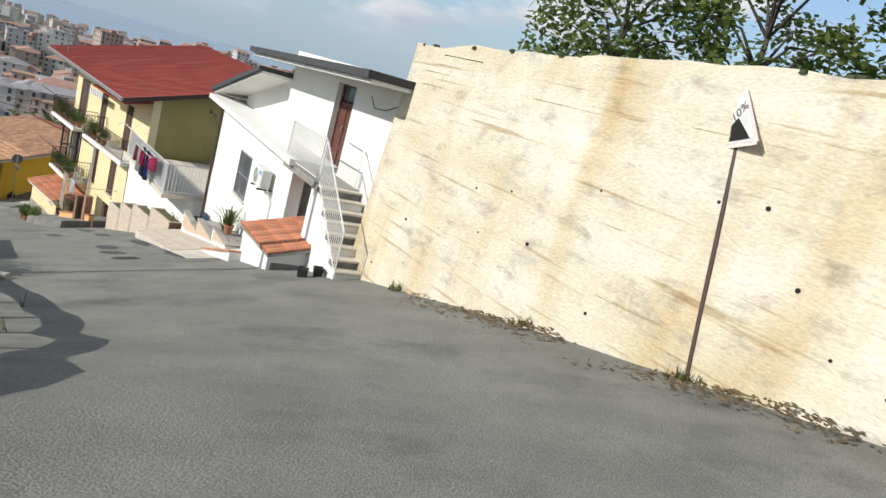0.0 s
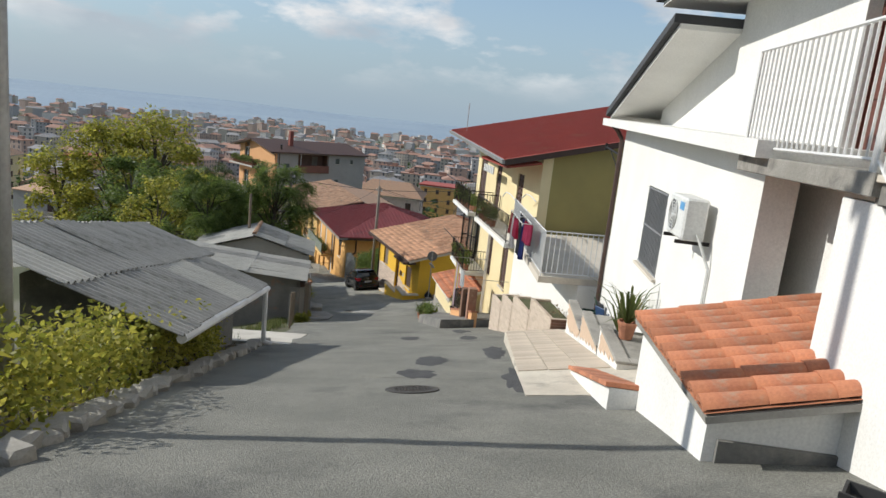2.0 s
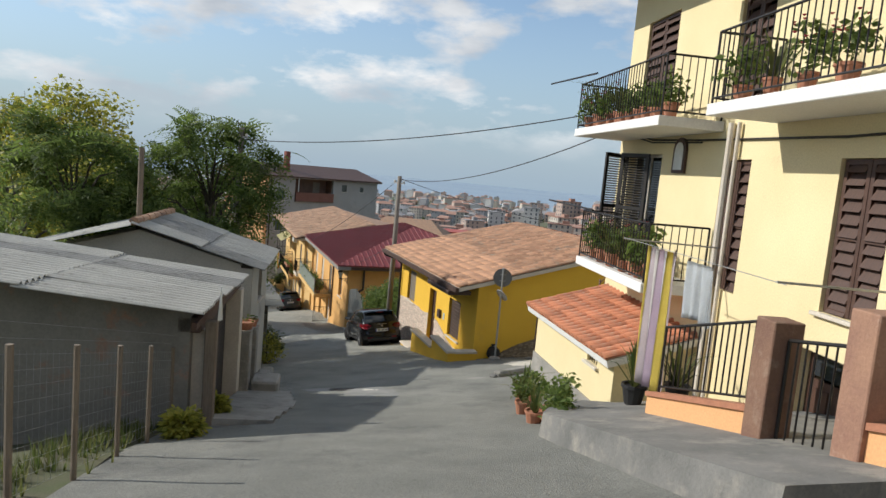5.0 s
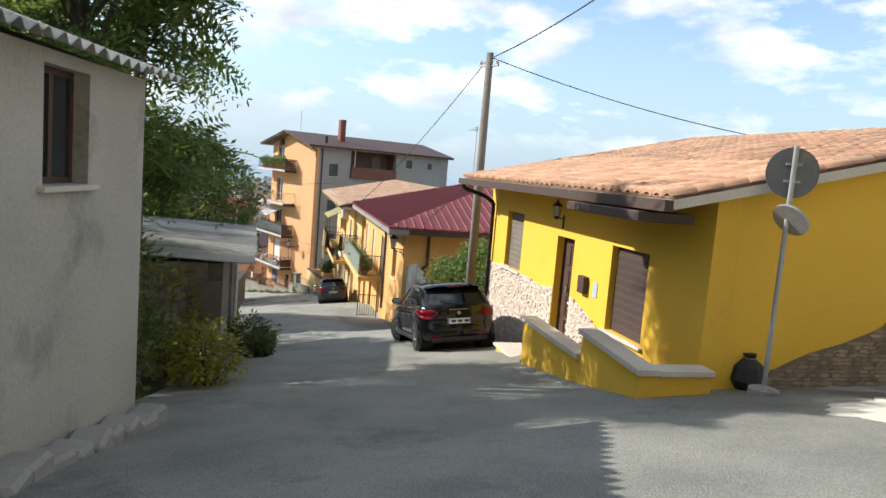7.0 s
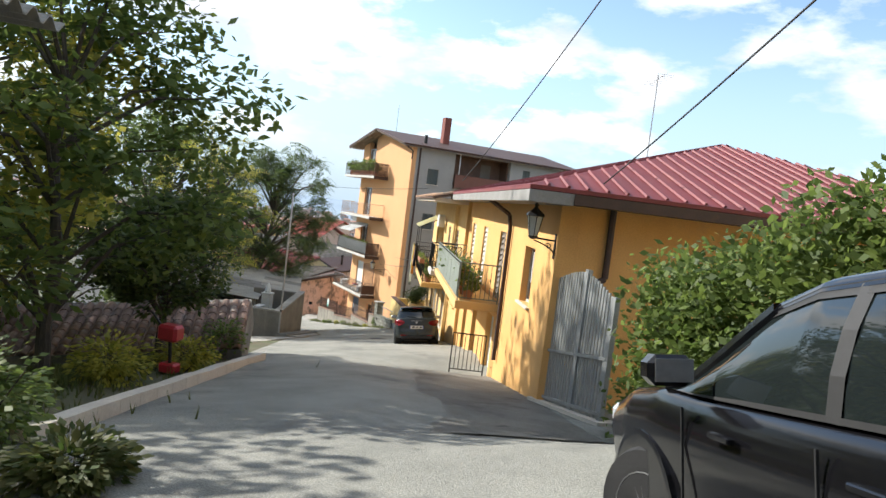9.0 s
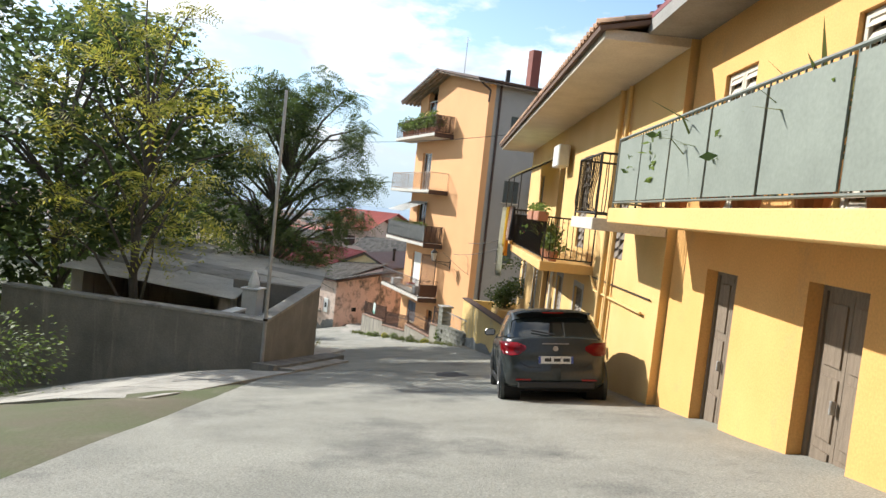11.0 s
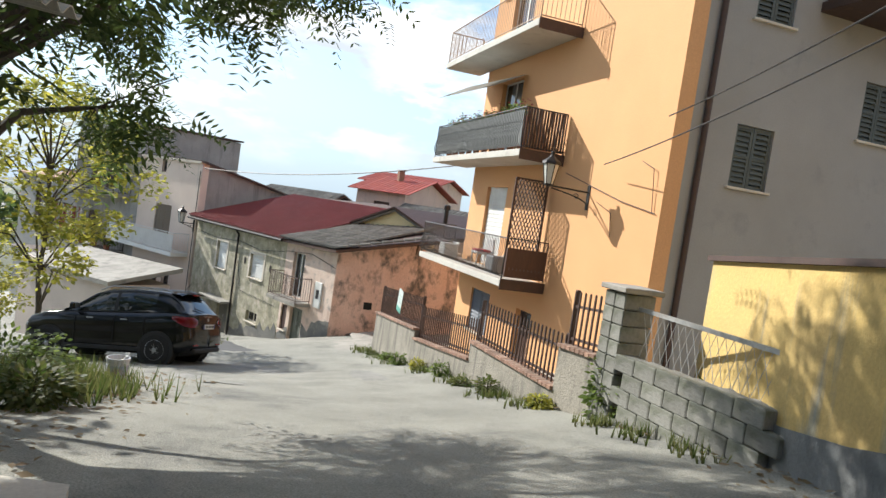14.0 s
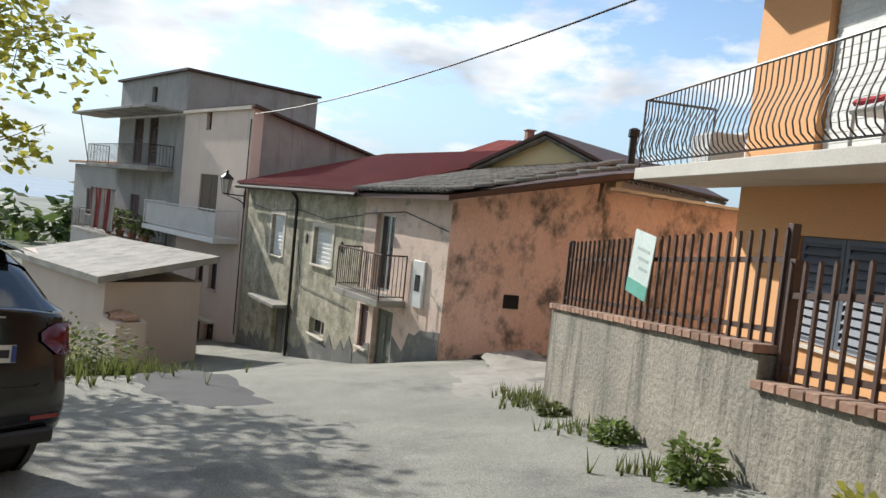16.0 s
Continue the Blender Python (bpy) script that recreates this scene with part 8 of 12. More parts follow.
    part("flue", rod(bmesh.new(), (2.6, -1.4, -8.3), (2.6, -1.4, -7.4), 0.13, 10), M_IRON, t, "short black flue")
    bm = bmesh.new()
    tube(bm, [(1.45, 0.6, -8.5), (1.5, 0.05, -8.8), (1.6, 0.05, -9.4)], 0.05, 6)
    part("gutter_pipe", bm, M_IRON_BROWN, t)
    bm = bmesh.new()
    tube(bm, [(1.8, 0.03, -18.35), (3.0, 0.03, -18.15), (5.5, 0.03, -17.55)], 0.009, 5)
    tube(bm, [(1.9, 0.03, -18.35), (2.0, 0.06, -17.5), (2.4, 0.06, -17.35)], 0.008, 5)
    tube(bm, [(3.2, 0.03, -18.9), (3.3, 0.04, -18.4), (3.9, 0.04, -18.2)], 0.008, 5)
    part("cable", bm, M_WOOD_DARK, t, "wires along the wall")
    a = thing("roof_aerial", m @ pose(7.1, -0.8, -7.15), "thin television aerial on the roof", "aerial", "roof aerials")
    part("mast", rod(bmesh.new(), (0, 0, 0), (0, 0, 2.2), 0.02, 6), M_GALV, a)
    part("boom", rod(bmesh.new(), (-0.4, 0, 2.0), (0.4, 0, 1.95), 0.012, 5), M_GALV, a)
    rng = random.Random(61)
    for i in range(10):
        potted(6.3 + i * 0.6, 0.95, -17.148, 0.12, 0.85, "flower", 700 + i, "flowering plant in a tall clay pot", "plants on the balconies", m=m, size=0.8)
    for i in range(12):
        potted(6.2 + i * 0.5, 0.9, -10.848, 0.14, 0.4, "bush", 730 + i, group="plants on the balconies", m=m, size=2.0)
    for i, (u, lab, c) in enumerate(((8.6, "white plastic chair with red cushion", (0.62, 0.62, 0.6)), (7.4, "grey plastic storage box on the balcony", (0.25, 0.25, 0.25)), (11.4, "white drying rack with cloth", (0.6, 0.6, 0.58)))):
        bx = thing("balcony_chair" if i == 0 else "storage_box", m @ pose(u, 0.6, -20.278), lab, "chair" if i == 0 else "box")
        part("seat" if i == 0 else "body", bmbox(-0.25, 0.25, -0.25, 0.25, 0.0 if i else 0.38, 0.45, 0.03), mat("plastic %d" % i, c, 0.5, bump=0.02), bx)
        part("back" if i == 0 else "lid", bmbox(-0.25, 0.25, -0.27, -0.22, 0.4, 0.85 if i == 0 else 0.5, 0.02), mat("plastic %d" % i, c, 0.5), bx)
        if i == 0:
            for sx in (-0.2, 0.2):
                for sy in (-0.2, 0.2):
                    part("leg", rod(bmesh.new(), (sx, sy, 0), (sx, sy, 0.38), 0.02, 6), mat("plastic 0", c), bx)
            part("cushion", bmbox(-0.22, 0.22, -0.2, 0.24, 0.452, 0.52, 0.03), mat("red cushion", (0.45, 0.05, 0.06), 0.9), bx, "red cushion")
    wall_lantern(m @ pose(4.35, 0.0, -18.0), "milky street lantern on a scrolled iron arm", 1.02, 1.3)


apartment_block()
FW = frame_at(-75.58, 65.99, 0, -0.9872, 0.1594)


def fence_wall():
    m = FW
    gz = lambda u, y: ground_z(*(m @ Vector((u, y, 0))).xy)
    t = thing("fence_wall", m, "stepped roughcast wall with brick coping and brown picket fence", "wall")
    rough = mat("grey roughcast", (0.37, 0.34, 0.28), 0.95, (0.25, 0.235, 0.195), 1.0, (0.11, 0.105, 0.09), 0.5, 0.55, 1.0, 22, streak=True, speck=0.6)
    segs = [(-1.05, 0.0, -20.55, -20.62), (0.0, 3.45, -21.28, -21.36), (3.452, 7.25, -21.72, -22.15), (7.252, 11.45, -21.92, -22.28)]
    brick_me = None
    rng = random.Random(2)
    for a, b, za, zb in segs:
        bm = bmesh.new()
        prism(bm, [(a, gz(a, 0) - 0.5), (b - 0.002, gz(b, 0) - 0.5), (b - 0.002, zb), (a, za)], -0.25, 0.0)
        part("wall_panel", bm, rough, t, "roughcast panel streaked with damp")
        n = max(1, int((b - a) / 0.13))
        ang = -math.degrees(math.atan2(zb - za, b - a))
        for i in range(n):
            k = i / n
            mm = pose(a + (b - a) * k, -0.27, za + (zb - za) * k + 0.004 + rng.uniform(0, 0.006), 0, ang, rng.uniform(-1, 1))
            if brick_me is None:
                ob = part("coping_brick", bmbox(0, 0.12, 0, 0.32, 0, 0.06, 0.006), mat("worn coping brick", (0.34, 0.20, 0.14), 0.9, (0.27, 0.16, 0.11), 4, (0.40, 0.33, 0.26), 1.5, 0.58, 0.4, 30, random_tone=0.3), t)
                brick_me = ob.data
                ob.matrix_local = mm
            else:
                piece("coping_brick", brick_me, t, mm)
    # picket fence
    f = thing("picket_fence", m, "brown painted iron picket fence on the stepped wall", "fence")
    pk = None
    for (a, b, za, zb) in segs:
        top_a, top_b = za + 0.95, zb + 0.95
        for zo in (0.14, 0.62):
            bm = bmesh.new()
            prism(bm, [(a + 0.05, za + zo), (b - 0.05, zb + zo), (b - 0.05, zb + zo + 0.04), (a + 0.05, za + zo + 0.04)], -0.16, -0.13)
            part("fence_rail", bm, M_IRON_BROWN, f)
        n = int((b - a) / 0.135)
        for i in range(n + 1):
            k = (i + 0.3) / (n + 0.6)
            mm = pose(a + (b - a) * k, -0.125, za + (zb - za) * k + 0.03)
            if pk is None:
                bm = bmbox(-0.0125, 0.0125, -0.0125, 0.0125, 0, 0.80)
                prism(bm, [(-0.0125, 0.80), (0.0125, 0.80), (0.0, 0.825)], -0.0125, 0.0125)
                ob = part("picket", bm, M_IRON_BROWN, f)
                pk = ob.data
                ob.matrix_local = mm
            else:
                piece("picket", pk, f, mm)
        for u, z in ((a + 0.03, za), (b - 0.03, zb)):
            part("fence_post", bmbox(u - 0.03, u + 0.03, -0.19, -0.13, z, z + 0.88, 0.004), M_IRON_BROWN, f)
    nb = thing("notice_board", m @ pose(9.3, 0.02, -21.5, 0, -8, 0), "small white and green notice tied to the fence", "sign")
    part("board", bmbox(-0.22, 0.22, -0.11, -0.10, -0.32, 0.30), mat("pale notice", (0.60, 0.70, 0.66), 0.6, bump=0.02), nb)
    part("band", bmbox(-0.22, 0.22, -0.098, -0.096, -0.32, -0.18), mat("green band", (0.12, 0.40, 0.32), 0.6, bump=0.02), nb, "green lower band")
    for k in range(3):
        part("text_bar", bmbox(-0.15, 0.12 - 0.05 * k, -0.098, -0.096, 0.12 - 0.09 * k, 0.15 - 0.09 * k), mat("grey print", (0.4, 0.48, 0.45), 0.7, bump=0), nb)
    # concrete block pillar and block wall towards the garden wall
    bp = thing("block_pillar", m, "mossy concrete block pillar", "pillar")
    me = None
    for i in range(9):
        z = -21.4 + i * 0.205
        for s in (0, 1):
            mm = pose(-1.66 + s * 0.235, -0.33, z, 0, 0, 0)
            if me is None:
                ob = part("block", bmbox(0, 0.23, 0, 0.45, 0, 0.195, 0.012), mat("grey concrete block", (0.27, 0.265, 0.24), 0.95, (0.20, 0.20, 0.175), 2, (0.13, 0.14, 0.10), 0.7, 0.57, 0.6, 25, random_tone=0.2), bp)
                me = ob.data
                ob.matrix_local = mm
            else:
                piece("block", me, bp, mm)
    part("cap", bmbox(-1.73, -1.15, -0.4, 0.18, -19.55, -19.48, 0.01), M_CONCRETE, bp)
    bw = thing("block_wall", m, "rough concrete block wall with weeds at its foot", "wall")
    for j in range(6):
        for i in range(6):
            u = -4.3 + i * 0.41 + (0.2 if j % 2 else 0)
            if u > -2.0:
                continue
            z = -21.6 + j * 0.2 + 0.04 * (-u - 2.3)
            ob = piece("block", me, bw, pose(u, -0.12, z + 0.1) @ Matrix.Diagonal((1.72, 0.55, 1, 1)))
    part("footing", bmbox(-4.75, -1.6, -0.14, 0.12, -22.5, -21.52), rough, bw)
    part("rail", bmbox(-4.0, -1.7, -0.1, -0.06, -19.75, -19.7), M_GALV, bw)
    bm = bmesh.new()
    for k in range(16):
        rod(bm, (-4.0 + k * 0.13, -0.08, -20.4), (-4.0 + k * 0.13 + 0.25, -0.08, -19.75), 0.004, 3)
        rod(bm, (-4.0 + k * 0.13 + 0.25, -0.08, -20.4), (-4.0 + k * 0.13, -0.08, -19.75), 0.004, 3)
    part("wire_mesh", bm, M_GALV, bw, "torn wire mesh")


fence_wall()

# ---- foot of the street: pink row, tower house, buildings behind ----
PINK = frame_at(-92.12, 68.15, 0, -0.9657, -0.2597)
M_DARKSTREAK = mat("stained orange pink render", (0.74, 0.545, 0.455), 0.93, (0.66, 0.45, 0.36), 1.3, (0.15, 0.135, 0.12), 0.62, 0.525, 0.4, 20, stretch=(1, 1, 0.7))
M_PALEPLASTER = mat("peeling pale pink plaster", (0.74, 0.60, 0.50), 0.93, (0.64, 0.47, 0.38), 1.6, (0.30, 0.27, 0.24), 0.8, 0.575, 0.5, 20)
M_TOWER_PINK = mat("soft pink beige render", (0.76, 0.63, 0.53), 0.9, (0.70, 0.57, 0.48), 0.8, (0.48, 0.42, 0.36), 0.3, 0.62, 0.2, 30, streak=True)
M_TOWER_GREY = mat("grey old render", (0.38, 0.365, 0.34), 0.93, (0.30, 0.29, 0.27), 0.9, (0.20, 0.195, 0.18), 0.35, 0.57, 0.4, 25, streak=True)


def slab_roof(parent, name, poly, thick, material, label=""):
    """A flat roof plane over a polygon of (x, y, z) points."""
    bm = bmesh.new()
    top = [bm.verts.new(p) for p in poly]
    bot = [bm.verts.new(Vector(p) - Vector((0, 0, thick))) for p in poly]
    bm.faces.new(top), bm.faces.new(bot[::-1])
    n = len(poly)
    for i in range(n):
        j = (i + 1) % n
        bm.faces.new((top[i], bot[i], bot[j], top[j]))
    bmesh.ops.recalc_face_normals(bm, faces=bm.faces[:])
    return part(name, bm, material, parent, label)


def wires_on(parent, pts, r=0.012, label="wires along the wall"):
    part("cable", tube(bmesh.new(), pts, r, 5), M_PLASTIC, parent, label)


def stain_foot(parent, u0, u1, zf, y, seed):
    """Splashed cement skirting with an uneven head."""
    rng = random.Random(seed)
    bm = bmesh.new()
    us = np.linspace(u0, u1, int((u1 - u0) / 0.25) + 2)
    h = [rng.uniform(0.25, 0.7) for _ in us]
    prism(bm, [(u, zf(u) - 0.3) for u in us] + [(u, zf(u) + q) for u, q in zip(us[::-1], h[::-1])], y, y + 0.012)
    part("cement_skirting", bm, M_CEMENT_DARK, parent, "patchy cement skirting")


def pink_row():
    m = PINK
    gz = lambda u, y: ground_z(*(m @ Vector((u, y, 0))).xy)
    t = thing("pink_house", m, "old peeling pink house with a brown balcony and stained side wall", "house")
    holes = [(2.25, 3.15, -23.22, -21.4), (1.95, 2.9, -25.3, -23.6), (3.15, 3.6, -24.7, -23.65)]
    bm = wall_with(bmesh.new(), 0.0, 3.78, -27.0, -20.98, -0.4, 0.0, holes)
    part("front_wall", bm, M_PALEPLASTER, t)
    bm = bmesh.new()
    sx, sy = -0.433, 0.9015

    def side(a, b, z0, za, zb, y0, y1, mt, label):
        bmm = bmesh.new()
        d = Vector((sx, -sy, 0))
        nn = Vector((-sy, -sx, 0))
        q = []
        for s, zt in ((a, za), (b, zb)):
            for off in (y0, y1):
                p = d * s + nn * off
                q.append((bmm.verts.new((p.x, p.y, z0)), bmm.verts.new((p.x, p.y, zt))))
        (a0, a1), (c0, c1), (b0, b1), (e0, e1) = q
        for f in ((a0, b0, b1, a1), (c0, c1, e1, e0), (a1, b1, e1, c1), (a0, a1, c1, c0), (b0, e0, e1, b1), (a0, c0, e0, b0)):
            bmm.faces.new(f)
        bmesh.ops.recalc_face_normals(bmm, faces=bmm.faces[:])
        return part("side_wall", bmm, mt, t, label)
    side(0.0, 3.15, -26, -20.95, -20.2, 0.0, -0.4, M_DARKSTREAK, "orange pink side wall streaked black with damp")
    side(3.152, 9.5, -26, -20.42, -20.75, -0.12, -0.5, M_DARKSTREAK, "orange pink garden wall streaked with damp")
    bm = bmesh.new()
    d = Vector((sx, -sy, 0))
    for s in np.arange(3.2, 9.4, 0.42):
        p = d * s
        box(bm, -0.02, 0.40, -0.12, 0.42, 0.0, 0.06, pose(p.x, p.y, -20.43 - 0.052 * (s - 3.2), 0, 0, math.degrees(math.atan2(-sy, sx))))
    part("coping", bm, M_STONE_TRIM, t, "pale coping slabs")
    part("wall_vent", bmbox(-0.02, 0.3, -0.02, 0.02, -0.14, 0.14, m=pose(sx * 1.25, -sy * 1.25, -22.9, 0, 0, math.degrees(math.atan2(-sy, sx)))), M_DARK, t, "small dark vent hole")
    pd = d * 3.12
    bm = bmesh.new()
    tube(bm, [(pd.x + 0.05, pd.y + 0.05, -20.3), (pd.x + 0.12, pd.y + 0.1, -20.9), (pd.x + 0.1, pd.y + 0.08, -24.0)], 0.055, 8)
    part("drain_pipe", bm, M_IRON_BROWN, t, "dark downpipe")
    part("room", bmbox(0.7, 3.3, -4, -0.7, -26, -21.2), M_DARK, t)
    window(t, *holes[0], -0.4, 0.0, "glass", M_PVC, sill=False)
    part("curtain", bmbox(2.35, 3.05, -0.22, -0.21, -23.1, -21.5), M_PVC, t, "white curtain behind the glass")
    door(t, *holes[1], 0.0, mat("grey green door", (0.16, 0.17, 0.14), 0.8, bump=0.1), "weathered grey green door", 3)
    window(t, *holes[2], -0.4, 0.0, "louvre", M_WOOD_DARK)
    b = balcony(t, 1.45, 3.72, -23.25, 0.0, 0.72, M_CONCRETE, M_IRON_BROWN, thick=0.14, height=0.98, step=0.10)
    part("meter_box", bmbox(0.72, 1.2, 0.003, 0.06, -23.3, -22.3, 0.01), M_PVC, t, "white electric cabinet")
    part("meter_window", bmbox(0.86, 1.06, 0.061, 0.068, -22.95, -22.6), M_DARK, t, "dark meter window")
    stain_foot(t, 0.0, 1.9, lambda u: gz(u, 0), 0.003, 5)
    stain_foot(t, 2.95, 3.75, lambda u: gz(u, 0), 0.003, 6)
    wires_on(t, [(0.02, 0.02, -21.6), (1.8, 0.03, -21.3), (3.75, 0.03, -21.45)])
    # grey tile roof rising to the side wall's head
    bed = [(-0.35, 0.35, -20.88), (3.9, 0.3, -20.98), (3.6, -5.2, -19.75), (-2.2, -3.6, -19.95), (-1.9, -2.6, -20.12)]
    slab_roof(t, "roof_bed", bed, 0.1, M_WOOD_DARK, "grey weathered roof boards")
    rm = slope_axes((3.9, 0.36, -20.93), (-1, 0, 0.02), (-0.02, -1, 0.24))
    tile_roof(t, rm, 4.25, 5.2, M_GREYTILE, tw=0.24, tl=0.38, singles=120, keep=lambda x, y: x < 4.25)
    rm2 = slope_axes((-0.33, 0.36, -20.83), (-0.43, -0.9, 0.24), (1, 0, 0.02))
    bm = bmesh.new()
    me = tile_mesh("verge_tile", M_GREYTILE, 0.26, 0.4)
    for k in range(9):
        piece("verge_tile", me, t, pose(-0.25 - 0.19 * k, 0.2 - 0.36 * k, -20.80 + 0.095 * k, 12, 0, 155))

    g = thing("mossy_house", m, "mottled grey green plaster house with small pale windows", "house")
    U1 = 13.05
    holes = [(9.3, 10.4, -23.15, -21.85), (5.6, 6.85, -23.05, -22.0), (5.62, 6.65, -25.0, -24.55), (8.5, 9.65, -26.4, -24.66)]
    bm = wall_with(bmesh.new(), 3.785, U1, -29, -20.99, -0.4, -0.004, holes)
    part("front_wall", bm, M_MOSS, g)
    part("end_wall", bmbox(U1 - 0.4, U1, -7.5, -0.404, -29, -20.9), M_MOSS, g)
    part("room", bmbox(4.4, U1 - 0.6, -6, -0.8, -27, -21.2), M_DARK, g)
    for h in holes[:2]:
        window(g, *h, -0.4, -0.004, "roller", M_PVC)
        u0, u1, z0, z1 = h
        bm = bmesh.new()
        box(bm, u0 - 0.14, u0, -0.003, 0.015, z0, z1), box(bm, u1, u1 + 0.14, -0.003, 0.015, z0, z1), box(bm, u0 - 0.14, u1 + 0.14, -0.003, 0.015, z1, z1 + 0.14)
        part("window_surround", bm, M_STONE_TRIM, g, "pale plaster surround")
    window(g, *holes[2], -0.4, -0.004, "glass", M_STONE_TRIM)
    door(g, *holes[3], -0.004, mat("worn grey door", (0.22, 0.21, 0.18), 0.85, bump=0.15), "worn grey wooden door", 3)
    part("door_canopy", bmbox(8.2, 10.6, -0.002, 0.55, -24.6, -24.5, 0.01), M_CONCRETE, g, "thin concrete canopy")
    bm = bmesh.new()
    tube(bm, [(8.2, 0.3, -21.0), (8.15, 0.08, -21.3), (8.1, 0.08, -26.4)], 0.05, 8)
    part("drain_pipe", bm, M_IRON, g, "black downpipe")
    tube_pts = [(3.9, 0.02, -21.5), (6.0, 0.03, -21.75), (8.0, 0.03, -21.6), (10.5, 0.03, -21.75), (13.0, 0.03, -21.6)]
    wires_on(g, tube_pts)
    wires_on(g, [(4.2, 0.02, -23.9), (7.5, 0.02, -23.8), (8.0, 0.02, -22.5)], 0.009)
    stain_foot(g, 3.8, 8.4, lambda u: gz(u, 0), 0.0, 8)
    stain_foot(g, 9.7, 13.0, lambda u: gz(u, 0), 0.0, 9)
    for u in (7.35, 4.95):
        part("oval_mark", lathe(bmesh.new(), [(0.10, 0), (0.10, 0.02)], 10), M_IRON, g, "dark oval patch").matrix_local = pose(u, 0.0, -22.4, -90, 0, 0) @ Matrix.Diagonal((0.7, 1.5, 1, 1))
    bed = [(3.6, 0.3, -20.93), (13.4, 0.3, -20.95), (13.4, -5.6, -19.2), (6.0, -6.6, -18.95), (3.6, -6.0, -19.3)]
    slab_roof(g, "roof_bed", bed, 0.12, M_WOOD_DARK)
    roof_sheet(g, slope_axes((13.45, 0.36, -20.9), (-1, 0, 0), (0, -1, 0.295)), 9.8, 6.2, M_REDMETAL, 0.2, 0.035, label="dark red ribbed roof sheet")
    part("gutter", tube(bmesh.new(), [(3.6, 0.4, -21.02), (13.4, 0.4, -21.06)], 0.06, 8), M_IRON, g, "dark gutter")
    # house end behind the pink roof: cream gable with grey tiles
    c = thing("cream_gable_house", frame_at(-94.76, 71.45, 0, -0.84, -0.54), "low house behind with a cream gable and grey tiled roof", "house")
    bm = bmesh.new()
    prism(bm, [(-1.9, -24), (1.9, -24), (1.9, -19.9), (0.0, -19.1), (-1.9, -19.9)], -0.3, 0.0)
    part("gable_wall", bm, M_CREAM, c, "cream gable wall")
    part("body", bmbox(-1.7, 1.7, -7.0, -0.302, -24, -19.95), M_BEIGE, c)
    for k, xa in enumerate((-2.3, 2.3)):
        ln = math.hypot(xa, 0.97)
        rm = slope_axes((xa, 0.3 if k else -7.2, -20.02), (0, -1 if k else 1, 0), (-xa, 0, 0.97))
        part("roof_bed", bmbox(0, 7.5, 0, ln, -0.08, 0, m=rm), M_WOOD_DARK, c)
        tile_roof(c, rm, 7.5, ln, M_GREYTILE, tw=0.27, tl=0.4, singles=0)
    part("chimney_pipe", lathe(bmesh.new(), [(0.1, 0), (0.1, 0.8), (0.15, 0.82), (0.15, 1.0), (0.08, 1.05)], 10, (-1.3, -2.0, -19.6)), M_IRON, c, "dark chimney pipe")


pink_row()
TOWER = frame_at(-104.98, 64.69, 0, -0.8978, -0.4404)


